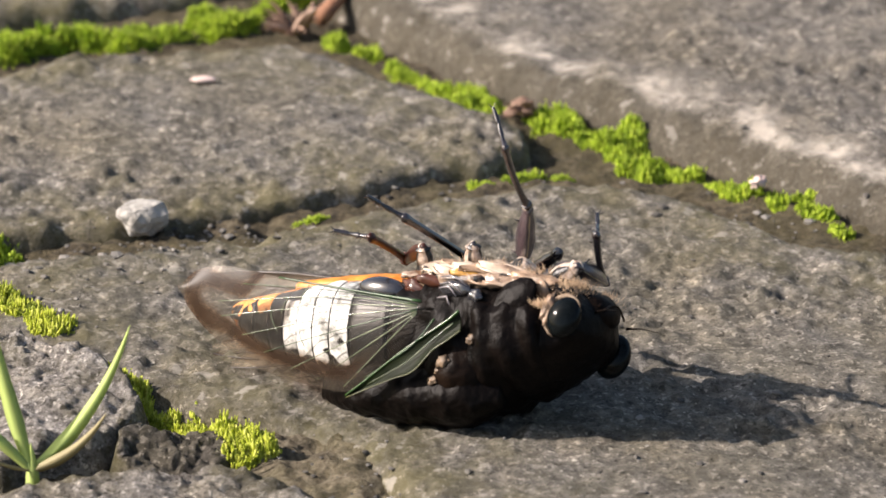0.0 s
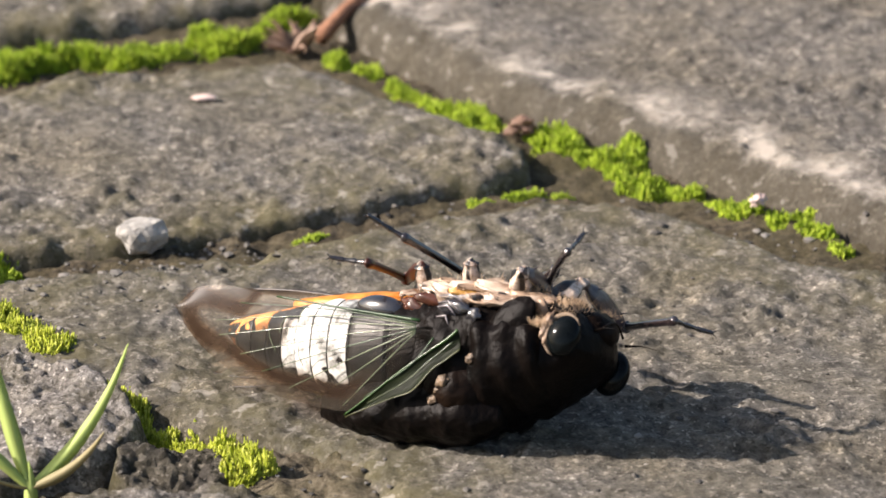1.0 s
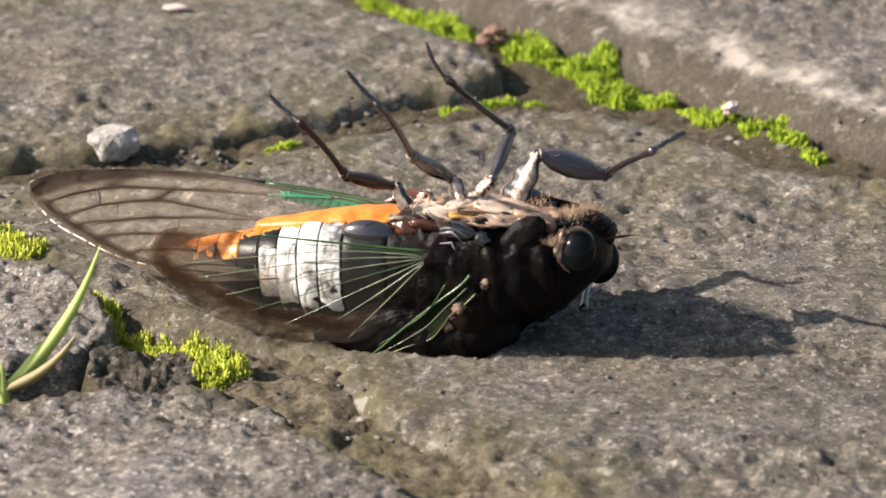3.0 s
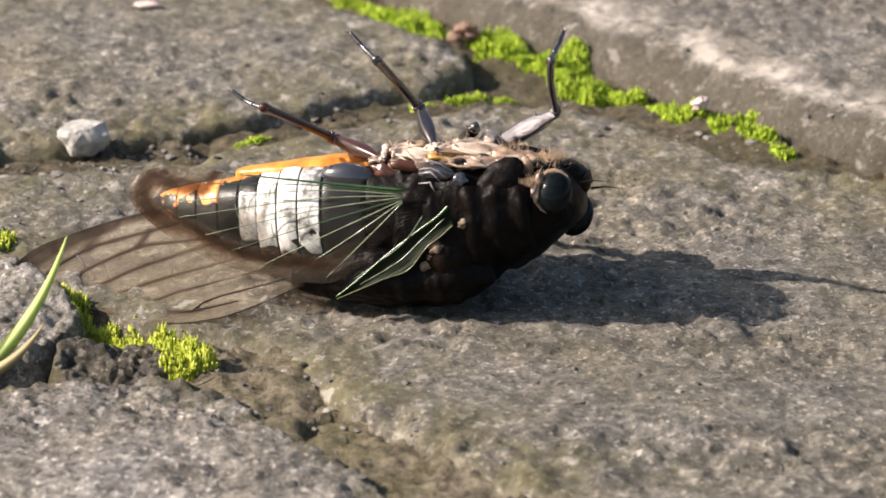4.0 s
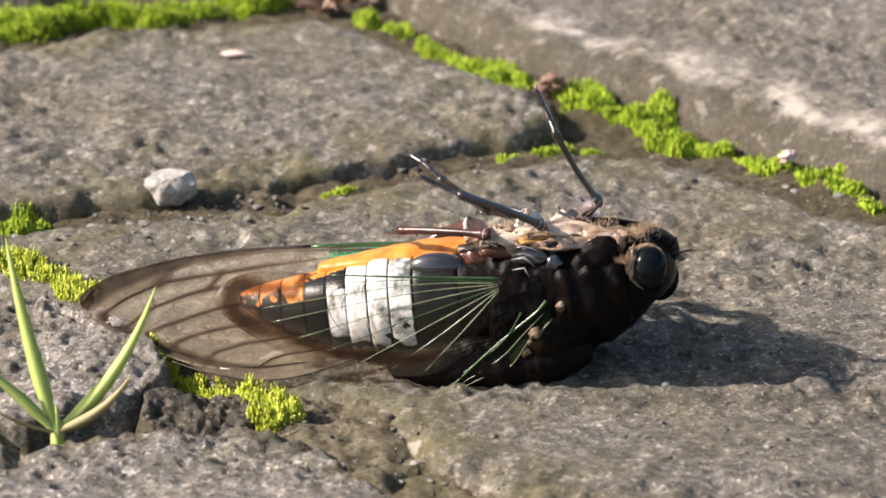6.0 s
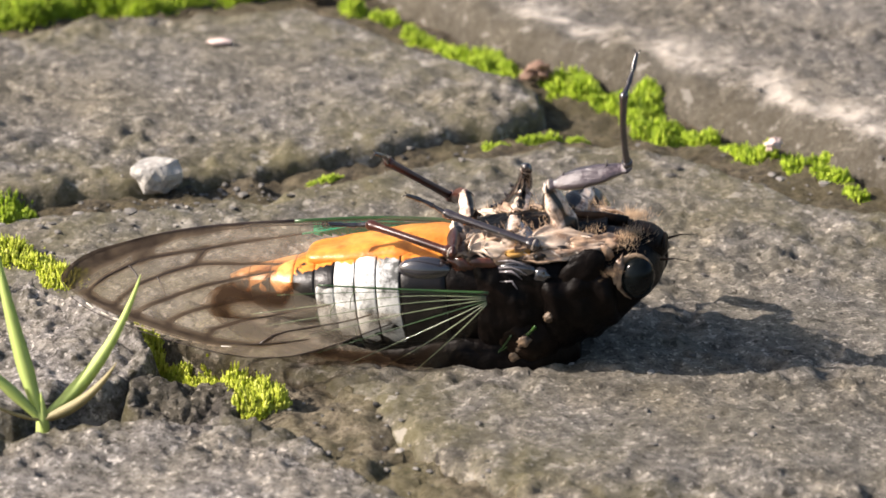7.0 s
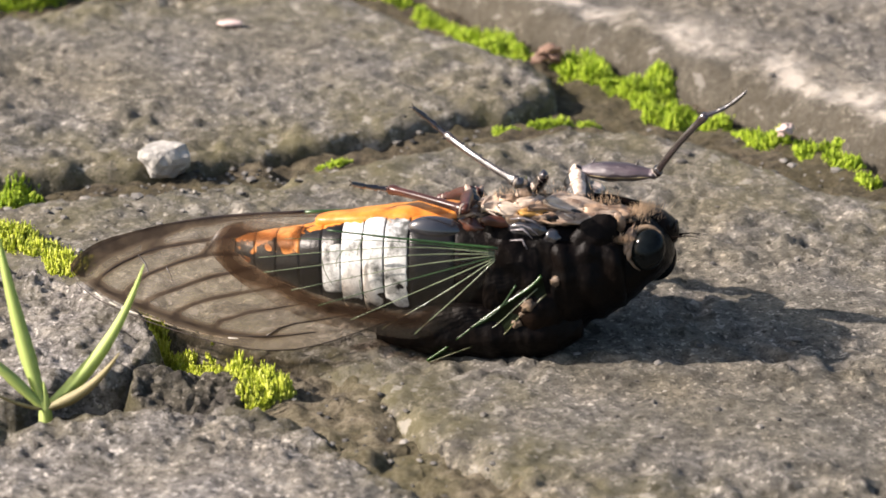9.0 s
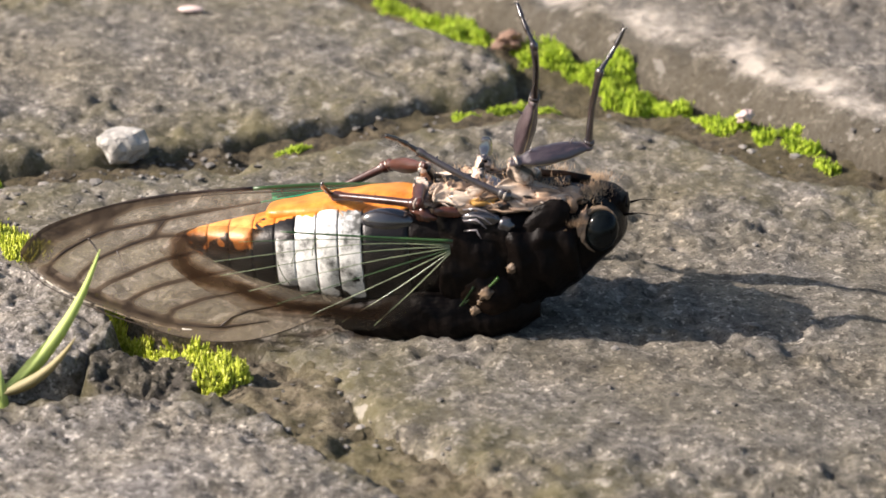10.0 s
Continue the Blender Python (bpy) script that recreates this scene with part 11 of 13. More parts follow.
        (7.4, pose(0.00200, 0.00320, 0.00520, 9.3, -23.1, 82.6)), (7.5, pose(0.00200, 0.00320, 0.00520, 12.2, -24.8, 82.0)), (7.55, pose(0.00200, 0.00320, 0.00520, 15.9, -27.8, 81.1)),
        (7.6, pose(0.00200, 0.00320, 0.00520, 20.2, -30.7, 80.2)), (7.65, pose(0.00200, 0.00320, 0.00520, 24.9, -33.7, 79.2)), (7.7, pose(0.00200, 0.00320, 0.00520, 29.7, -36.6, 78.1)),
        (7.85, pose(0.00200, 0.00320, 0.00520, 29.6, -30.6, 80.2)), (8, pose(0.00200, 0.00320, 0.00520, 27.2, -24.5, 82.0)), (8.1, pose(0.00200, 0.00320, 0.00520, 28.5, -27.0, 81.8)),
        (8.2, pose(0.00200, 0.00320, 0.00520, 32.0, -29.5, 81.6)), (8.5, pose(0.00200, 0.00320, 0.00520, 33.6, -21.0, 82.4)), (8.55, pose(0.00200, 0.00320, 0.00520, 35.1, -19.1, 82.1)),
        (8.6, pose(0.00200, 0.00320, 0.00520, 36.2, -17.3, 81.9)), (8.65, pose(0.00200, 0.00320, 0.00520, 36.9, -15.4, 81.6)), (8.7, pose(0.00200, 0.00320, 0.00520, 37.4, -13.6, 81.3)),
        (8.77, pose(0.00200, 0.00320, 0.00520, 37.2, -15.5, 81.8)), (8.85, pose(0.00200, 0.00320, 0.00520, 36.6, -17.5, 82.2)), (8.93, pose(0.00200, 0.00320, 0.00520, 35.7, -19.5, 82.7)),
        (9, pose(0.00200, 0.00320, 0.00520, 34.6, -21.4, 83.1)), (9.2, pose(0.00200, 0.00320, 0.00520, 32.3, -21.9, 86.7)), (9.35, pose(0.00200, 0.00320, 0.00520, 20.0, -21.2, 96.2)),
        (9.5, pose(0.00200, 0.00320, 0.00520, 1.2, -20.0, 105.7)), (9.7, pose(0.00200, 0.00320, 0.00520, 6.8, -20.5, 86.7)), (9.77, pose(0.00200, 0.00320, 0.00520, 12.4, -48.0, 73.4)),
        (9.85, pose(0.00200, 0.00320, 0.00520, 42.1, -70.6, 32.7)), (9.93, pose(0.00200, 0.00320, 0.00520, 118.5, -63.8, -48.2)), (10, pose(0.00200, 0.00320, 0.00520, 138.2, -38.1, -72.8)),
    ])
    walk(legs["far", "middle"]["femur"], [
        (0, pose(0.00239, 0.00538, 0.00657, -70.1, -17.2, -31.6)), (0.25, pose(0.00239, 0.00539, 0.00655, -70.3, -17.7, -31.7)), (0.5, pose(0.00239, 0.00539, 0.00654, -71.1, -17.2, -31.7)),
        (0.75, pose(0.00239, 0.00539, 0.00655, -71.5, -17.4, -32.0)), (1, pose(0.00239, 0.00538, 0.00656, -71.5, -17.3, -32.6)), (1.2, pose(0.00238, 0.00541, 0.00651, -72.1, -18.4, -33.7)),
        (1.5, pose(0.00238, 0.00539, 0.00655, -72.4, -17.1, -33.2)), (1.7, pose(0.00235, 0.00544, 0.00647, -73.0, -16.3, -36.3)), (2, pose(0.00229, 0.00550, 0.00637, -73.0, -9.5, -46.3)),
        (2.2, pose(0.00206, 0.00554, 0.00633, -55.2, -7.4, -66.3)), (2.5, pose(0.00255, 0.00542, 0.00644, -65.5, -10.7, -39.0)), (2.55, pose(0.00296, 0.00501, 0.00680, -67.5, -27.2, -13.2)),
        (2.6, pose(0.00330, 0.00449, 0.00705, -71.0, -37.7, 19.5)), (2.65, pose(0.00356, 0.00387, 0.00717, -76.3, -37.5, 56.7)), (2.7, pose(0.00371, 0.00322, 0.00716, -75.9, -26.8, 89.2)),
        (2.88, pose(0.00368, 0.00340, 0.00717, -59.2, -33.5, 85.5)), (3.07, pose(0.00356, 0.00390, 0.00716, -43.7, -50.8, 71.4)), (3.25, pose(0.00333, 0.00447, 0.00704, -12.9, -66.6, 33.0)),
        (3.43, pose(0.00302, 0.00497, 0.00681, 37.2, -63.0, -27.0)), (3.62, pose(0.00273, 0.00530, 0.00655, 55.7, -48.4, -52.2)), (3.8, pose(0.00261, 0.00540, 0.00644, 58.7, -42.1, -57.8)),
        (3.9, pose(0.00249, 0.00545, 0.00640, 64.4, -25.5, -62.5)), (4, pose(0.00237, 0.00550, 0.00636, 72.8, -8.7, -66.1)), (4.2, pose(0.00233, 0.00553, 0.00630, 76.1, -24.6, -72.0)),
        (4.28, pose(0.00273, 0.00475, 0.00716, 52.0, -51.7, -49.5)), (4.35, pose(0.00297, 0.00362, 0.00758, -4.0, -66.0, 9.4)), (4.42, pose(0.00299, 0.00240, 0.00747, -44.0, -49.8, 64.6)),
        (4.5, pose(0.00279, 0.00136, 0.00685, -43.4, -22.3, 85.8)), (4.8, pose(0.00156, 0.00114, 0.00673, -50.7, -16.3, 106.1)), (4.85, pose(0.00184, 0.00115, 0.00679, -58.7, -15.4, 103.4)),
        (4.9, pose(0.00212, 0.00118, 0.00683, -72.1, -14.4, 100.7)), (4.95, pose(0.00240, 0.00123, 0.00685, -87.4, -13.5, 98.1)), (5, pose(0.00268, 0.00131, 0.00685, -101.3, -12.5, 95.5)),
        (5.05, pose(0.00279, 0.00235, 0.00753, -120.3, -48.6, 104.1)), (5.1, pose(0.00272, 0.00360, 0.00767, 176.1, -80.0, 161.5)), (5.15, pose(0.00248, 0.00475, 0.00723, 79.2, -55.7, -100.6)),
        (5.2, pose(0.00213, 0.00554, 0.00633, 78.6, -19.8, -90.0)), (5.28, pose(0.00193, 0.00546, 0.00648, 98.9, -32.5, -114.1)), (5.35, pose(0.00172, 0.00537, 0.00661, 129.4, -39.4, -143.8)),
        (5.42, pose(0.00152, 0.00525, 0.00673, 167.8, -37.9, -175.9)), (5.5, pose(0.00133, 0.00511, 0.00683, -176.6, -28.7, 156.2)), (5.7, pose(0.00193, 0.00303, 0.00779, -151.7, -5.0, 125.6)),
        (5.85, pose(0.00186, 0.00443, 0.00748, -136.2, -6.1, 129.9)), (6, pose(0.00183, 0.00546, 0.00648, -121.0, -7.1, 134.3)), (6.05, pose(0.00193, 0.00550, 0.00641, -123.9, -23.4, 166.2)),
        (6.1, pose(0.00202, 0.00554, 0.00634, -153.2, -31.9, -155.6)), (6.15, pose(0.00212, 0.00557, 0.00627, 169.4, -28.2, -115.5)), (6.2, pose(0.00222, 0.00559, 0.00619, 154.0, -14.3, -81.1)),
        (6.38, pose(0.00222, 0.00559, 0.00619, 151.6, -16.4, -80.9)), (6.57, pose(0.00224, 0.00560, 0.00618, 148.9, -21.9, -80.3)), (6.75, pose(0.00225, 0.00560, 0.00617, 145.8, -28.6, -79.4)),
        (6.93, pose(0.00227, 0.00560, 0.00616, 142.0, -35.4, -78.5)), (7.12, pose(0.00228, 0.00560, 0.00615, 137.7, -40.8, -77.6)), (7.3, pose(0.00229, 0.00560, 0.00615, 133.6, -42.8, -77.2)),
        (7.4, pose(0.00231, 0.00557, 0.00622, 133.2, -27.2, -80.4)), (7.5, pose(0.00233, 0.00554, 0.00629, 133.4, -11.5, -82.7)), (7.55, pose(0.00236, 0.00547, 0.00641, 129.1, -11.0, -78.4)),
        (7.6, pose(0.00238, 0.00540, 0.00653, 121.6, -10.5, -74.0)), (7.65, pose(0.00241, 0.00533, 0.00664, 110.3, -10.0, -69.7)), (7.7, pose(0.00243, 0.00524, 0.00675, 109.5, -9.3, -65.4)),
        (7.85, pose(0.00238, 0.00541, 0.00652, 99.2, -26.2, -66.6)), (8, pose(0.00233, 0.00554, 0.00628, 94.2, -43.0, -68.1)), (8.1, pose(0.00233, 0.00549, 0.00638, 92.5, -24.7, -67.4)),
        (8.2, pose(0.00233, 0.00544, 0.00648, 95.2, -6.3, -66.9)), (8.5, pose(0.00232, 0.00561, 0.00613, 101.3, -10.2, -71.2)), (8.55, pose(0.00234, 0.00563, 0.00605, 103.5, -11.2, -72.5)),
        (8.6, pose(0.00235, 0.00566, 0.00597, 102.0, -12.1, -73.9)), (8.65, pose(0.00237, 0.00568, 0.00589, 96.9, -13.0, -75.2)), (8.7, pose(0.00238, 0.00570, 0.00581, 88.1, -13.9, -76.6)),
        (8.77, pose(0.00236, 0.00568, 0.00590, 82.7, -13.1, -77.4)), (8.85, pose(0.00234, 0.00566, 0.00598, 81.0, -12.2, -78.1)), (8.93, pose(0.00231, 0.00563, 0.00607, 82.9, -11.4, -78.9)),
        (9, pose(0.00229, 0.00560, 0.00615, 88.2, -10.5, -79.6)), (9.2, pose(0.00214, 0.00561, 0.00617, 95.1, -3.4, -81.4)), (9.35, pose(0.00174, 0.00561, 0.00614, 94.3, -2.7, -102.5)),
        (9.5, pose(0.00134, 0.00555, 0.00609, 87.0, -1.6, -123.6)), (9.7, pose(0.00214, 0.00563, 0.00611, 76.1, -36.5, -89.6)), (9.77, pose(0.00250, 0.00487, 0.00713, 71.6, -70.8, -92.7)),
        (9.85, pose(0.00273, 0.00367, 0.00765, -128.6, -74.7, 96.6)), (9.93, pose(0.00276, 0.00234, 0.00753, -134.0, -40.4, 92.6)), (10, pose(0.00260, 0.00125, 0.00680, -138.2, -6.1, 91.6)),
    ])
    walk(legs["far", "middle"]["tibia"], [
        (0, pose(0.00793, 0.00197, 0.00858, -114.2, 9.9, 130.3)), (0.25, pose(0.00790, 0.00198, 0.00862, -114.1, 11.1, 129.4)), (0.5, pose(0.00791, 0.00198, 0.00855, -113.6, 12.2, 128.4)),
        (0.75, pose(0.00789, 0.00195, 0.00858, -113.1, 11.6, 128.6)), (1, pose(0.00786, 0.00188, 0.00858, -112.9, 10.9, 128.8)), (1.2, pose(0.00774, 0.00183, 0.00866, -112.7, 13.9, 126.1)),
        (1.5, pose(0.00782, 0.00183, 0.00855, -112.1, 11.0, 128.2)), (1.7, pose(0.00761, 0.00158, 0.00838, -111.2, 14.9, 125.6)), (2, pose(0.00692, 0.00066, 0.00750, -109.1, 13.6, 125.1)),
        (2.2, pose(0.00477, -0.00064, 0.00720, -126.7, -33.7, 138.9)), (2.5, pose(0.00774, 0.00121, 0.00770, -119.7, 24.4, 128.8)), (2.55, pose(0.00885, 0.00363, 0.00990, -119.0, 1.8, 157.4)),
        (2.6, pose(0.00838, 0.00628, 0.01120, -133.5, -21.1, -174.8)), (2.65, pose(0.00652, 0.00838, 0.01131, -156.2, -38.2, -138.4)), (2.7, pose(0.00379, 0.00929, 0.01022, 175.4, -40.1, -92.0)),
        (2.88, pose(0.00413, 0.00905, 0.01093, -174.5, -37.9, -105.8)), (3.07, pose(0.00493, 0.00797, 0.01243, -158.7, -25.5, -137.2)), (3.25, pose(0.00560, 0.00595, 0.01328, -156.1, -3.3, -167.0)),
        (3.43, pose(0.00577, 0.00357, 0.01287, -165.6, 19.7, 164.6)), (3.62, pose(0.00549, 0.00174, 0.01164, 179.2, 34.5, 135.9)), (3.8, pose(0.00530, 0.00113, 0.01100, 171.6, 38.1, 123.1)),
        (3.9, pose(0.00532, 0.00001, 0.00932, 168.7, 33.8, 121.3)), (4, pose(0.00510, -0.00065, 0.00739, 167.9, 29.5, 119.6)), (4.2, pose(0.00424, -0.00035, 0.00913, 163.2, 27.7, 114.6)),
        (4.28, pose(0.00547, 0.00155, 0.01249, 170.2, -0.6, 142.7)), (4.35, pose(0.00570, 0.00407, 0.01379, 168.9, -28.8, 171.2)), (4.42, pose(0.00487, 0.00637, 0.01266, 154.0, -47.4, -144.1)),
        (4.5, pose(0.00326, 0.00763, 0.00944, 127.1, -41.4, -88.8)), (4.8, pose(-0.00025, 0.00742, 0.00863, 147.0, -8.8, -104.8)), (4.85, pose(0.00032, 0.00753, 0.00859, 146.0, 13.8, -125.7)),
        (4.9, pose(0.00090, 0.00765, 0.00852, 135.4, 34.3, -150.9)), (4.95, pose(0.00147, 0.00778, 0.00843, 110.5, 46.9, 171.7)), (5, pose(0.00205, 0.00792, 0.00831, 78.3, 43.9, 127.7)),
        (5.05, pose(0.00169, 0.00672, 0.01263, 75.9, 41.1, 124.1)), (5.1, pose(0.00160, 0.00397, 0.01436, 91.2, 38.3, 120.8)), (5.15, pose(0.00178, 0.00098, 0.01286, 96.9, 35.3, 117.8)),
        (5.2, pose(0.00213, -0.00086, 0.00863, 91.7, 32.3, 115.0)), (5.28, pose(-0.00041, 0.00023, 0.01013, 119.5, 42.0, 160.3)), (5.35, pose(-0.00252, 0.00227, 0.01093, 153.8, 32.3, -154.3)),
        (5.42, pose(-0.00383, 0.00487, 0.01091, 179.3, 10.7, -121.7)), (5.5, pose(-0.00413, 0.00752, 0.01009, -167.5, -13.7, -93.8)), (5.7, pose(-0.00202, 0.00854, 0.00839, -151.8, -3.2, -109.2)),
        (5.85, pose(-0.00248, 0.00962, 0.00820, -140.8, -11.5, -110.3)), (6, pose(-0.00288, 0.01029, 0.00732, -132.0, -19.7, -111.5)), (6.05, pose(-0.00414, 0.00699, 0.00911, -123.4, -4.4, -142.2)),
        (6.1, pose(-0.00323, 0.00315, 0.00993, -138.2, 12.1, -171.7)), (6.15, pose(-0.00046, 0.00016, 0.00947, -168.5, 25.2, 155.4)), (6.2, pose(0.00323, -0.00092, 0.00787, 173.5, 30.0, 117.6)),
        (6.38, pose(0.00325, -0.00085, 0.00810, 166.5, 30.4, 117.5)), (6.57, pose(0.00330, -0.00062, 0.00871, 160.0, 31.7, 117.2)), (6.75, pose(0.00335, -0.00027, 0.00943, 154.8, 33.4, 116.9)),
        (6.93, pose(0.00338, 0.00017, 0.01009, 151.1, 35.0, 116.6)), (7.12, pose(0.00339, 0.00058, 0.01060, 148.8, 36.3, 116.3)), (7.3, pose(0.00339, 0.00074, 0.01077, 147.2, 36.8, 116.2)),
        (7.4, pose(0.00332, -0.00039, 0.00933, 142.6, 30.8, 116.3)), (7.5, pose(0.00318, -0.00107, 0.00765, 135.2, 24.9, 116.5)), (7.55, pose(0.00370, -0.00106, 0.00771, 132.3, 9.4, 116.2)),
        (7.6, pose(0.00422, -0.00102, 0.00777, 134.0, -6.2, 115.9)), (7.65, pose(0.00473, -0.00096, 0.00782, 139.5, -21.8, 115.7)), (7.7, pose(0.00522, -0.00086, 0.00785, 147.3, -37.3, 115.4)),
        (7.85, pose(0.00481, -0.00019, 0.00952, 150.8, -5.6, 117.1)), (8, pose(0.00418, 0.00093, 0.01092, 152.3, 26.1, 118.6)), (8.1, pose(0.00470, -0.00021, 0.00922, 152.0, 21.0, 124.3)),
        (8.2, pose(0.00498, -0.00078, 0.00723, 147.3, 15.7, 129.6)), (8.5, pose(0.00448, -0.00073, 0.00734, 136.3, 27.6, 115.7)), (8.55, pose(0.00434, -0.00073, 0.00737, 132.1, 17.6, 111.8)),
        (8.6, pose(0.00420, -0.00073, 0.00740, 132.0, 7.5, 108.3)), (8.65, pose(0.00405, -0.00073, 0.00742, 135.7, -2.7, 104.9)), (8.7, pose(0.00391, -0.00072, 0.00745, 142.2, -12.8, 101.5)),
        (8.77, pose(0.00381, -0.00078, 0.00744, 144.5, -3.5, 104.6)), (8.85, pose(0.00370, -0.00085, 0.00742, 144.3, 5.9, 107.6)), (8.93, pose(0.00360, -0.00091, 0.00741, 141.6, 15.2, 110.7)),
        (9, pose(0.00350, -0.00097, 0.00739, 136.1, 24.5, 114.1)), (9.2, pose(0.00316, -0.00110, 0.00658, 128.2, 24.6, 117.7)), (9.35, pose(0.00026, -0.00102, 0.00646, 122.4, -0.8, 120.6)),
        (9.5, pose(-0.00243, -0.00011, 0.00628, 116.9, -26.1, 123.4)), (9.7, pose(0.00217, 0.00016, 0.01015, 115.9, 31.1, 117.2)), (9.77, pose(0.00239, 0.00263, 0.01355, 124.5, 33.2, 117.0)),
        (9.85, pose(0.00252, 0.00545, 0.01421, 138.3, 35.2, 116.8)), (9.93, pose(0.00253, 0.00752, 0.01194, 152.5, 37.3, 116.7)), (10, pose(0.00242, 0.00800, 0.00752, 164.2, 39.4, 116.5)),
    ])
    walk(legs["far", "middle"]["tarsus"], [
        (0, pose(0.00182, 0.00919, 0.00692, -114.9, 22.9, 154.7)), (0.25, pose(0.00193, 0.00927, 0.00677, -114.8, 23.2, 154.3)), (0.5, pose(0.00208, 0.00933, 0.00652, -114.3, 23.5, 153.9)),
        (0.75, pose(0.00203, 0.00930, 0.00666, -113.9, 23.2, 154.0)), (1, pose(0.00195, 0.00923, 0.00677, -113.6, 23.0, 154.1)), (1.2, pose(0.00225, 0.00936, 0.00635, -113.2, 23.9, 152.6)),
        (1.5, pose(0.00199, 0.00923, 0.00672, -112.7, 23.0, 153.7)), (1.7, pose(0.00221, 0.00912, 0.00592, -112.8, 24.8, 151.4)), (2, pose(0.00155, 0.00829, 0.00524, -114.5, 27.4, 148.5)),
        (2.2, pose(-0.00125, 0.00461, 0.01253, -128.2, 29.0, 146.5)), (2.5, pose(0.00226, 0.00803, 0.00373, -122.5, 22.4, 149.3)), (2.55, pose(-0.00001, 0.00732, 0.00959, -120.0, -2.1, 157.0)),
        (2.6, pose(-0.00054, 0.00547, 0.01466, -122.0, -26.5, 165.0)), (2.65, pose(0.00088, 0.00337, 0.01725, -130.0, -50.2, 177.5)), (2.7, pose(0.00354, 0.00195, 0.01641, -160.7, -70.1, -147.8)),
        (2.88, pose(0.00207, 0.00177, 0.01683, -165.6, -65.2, -142.5)), (3.07, pose(-0.00143, 0.00209, 0.01655, -172.3, -51.8, -134.7)), (3.25, pose(-0.00374, 0.00379, 0.01383, -175.7, -34.9, -129.8)),
        (3.43, pose(-0.00294, 0.00598, 0.00963, -177.2, -17.9, -126.6)), (3.62, pose(-0.00019, 0.00724, 0.00619, -177.6, -4.0, -124.5)), (3.8, pose(0.00117, 0.00746, 0.00507, -177.6, 1.1, -123.8)),
        (3.9, pose(0.00118, 0.00682, 0.00398, 174.9, 18.3, -166.0)), (4, pose(0.00097, 0.00662, 0.00266, 156.2, 25.2, 146.1)), (4.2, pose(0.00071, 0.00738, 0.00467, 153.7, 22.0, 139.8)),
        (4.28, pose(-0.00217, 0.00736, 0.01259, 148.8, 1.4, 131.2)), (4.35, pose(-0.00262, 0.00537, 0.01841, 142.8, -19.2, 122.7)), (4.42, pose(-0.00039, 0.00256, 0.01973, 145.2, -39.3, 111.6)),
        (4.5, pose(0.00341, 0.00043, 0.01578, 165.1, -57.5, 92.0)), (4.8, pose(-0.00267, -0.00176, 0.01010, 82.0, -54.6, -175.2)), (4.85, pose(-0.00512, -0.00005, 0.00630, 62.0, -38.5, -158.2)),
        (4.9, pose(-0.00604, 0.00379, 0.00312, 44.5, -20.9, -147.8)), (4.95, pose(-0.00502, 0.00872, 0.00142, 26.7, -2.7, -139.6)), (5, pose(-0.00218, 0.01339, 0.00166, 10.7, 15.4, -131.7)),
        (5.05, pose(-0.00236, 0.01270, 0.00631, -8.9, 21.1, -152.2)), (5.1, pose(-0.00227, 0.01044, 0.00842, -26.4, 24.2, -174.0)), (5.15, pose(-0.00188, 0.00791, 0.00731, -40.7, 24.1, 163.7)),
        (5.2, pose(-0.00130, 0.00649, 0.00350, -50.4, 20.9, 141.9)), (5.28, pose(-0.00713, 0.00263, 0.00370, -39.1, 4.4, 137.8)), (5.35, pose(-0.00982, -0.00125, 0.00579, -19.4, -12.1, 133.9)),
        (5.42, pose(-0.00879, -0.00315, 0.00912, -17.8, -28.5, 129.5)), (5.5, pose(-0.00476, -0.00179, 0.01237, -14.1, -44.8, 123.3)), (5.7, pose(-0.00517, -0.00051, 0.00893, -50.5, -47.0, 172.5)),
        (5.85, pose(-0.00575, 0.00080, 0.01012, -43.8, -43.3, 163.1)), (6, pose(-0.00619, 0.00188, 0.01056, -38.4, -38.8, 154.8)), (6.05, pose(-0.01170, 0.00112, 0.00984, -37.0, -23.5, 152.2)),
        (6.1, pose(-0.01252, 0.00180, 0.00792, -22.7, -8.2, 150.2)), (6.15, pose(-0.00835, 0.00377, 0.00539, -18.6, 7.2, 148.3)), (6.2, pose(-0.00062, 0.00646, 0.00308, -25.2, 22.6, 146.3)),
        (6.38, pose(-0.00057, 0.00649, 0.00324, -29.4, 22.8, 153.2)), (6.57, pose(-0.00043, 0.00663, 0.00366, -31.1, 22.1, 171.8)), (6.75, pose(-0.00028, 0.00688, 0.00415, -32.2, 18.4, -165.9)),
        (6.93, pose(-0.00014, 0.00720, 0.00459, -33.6, 12.3, -144.9)), (7.12, pose(-0.00003, 0.00752, 0.00492, -35.6, 6.2, -128.6)), (7.3, pose(0.00000, 0.00765, 0.00503, -38.1, 3.7, -122.7)),
        (7.4, pose(-0.00033, 0.00700, 0.00441, -50.8, 17.0, -168.3)), (7.5, pose(-0.00070, 0.00672, 0.00360, -68.0, 19.7, 142.4)), (7.55, pose(-0.00048, 0.00744, 0.00615, -66.2, 0.0, 172.7)),
        (7.6, pose(0.00005, 0.00756, 0.00881, -77.5, -19.6, -157.1)), (7.65, pose(0.00086, 0.00708, 0.01137, -102.8, -33.2, -120.2)), (7.7, pose(0.00195, 0.00604, 0.01367, -137.4, -33.7, -77.3)),
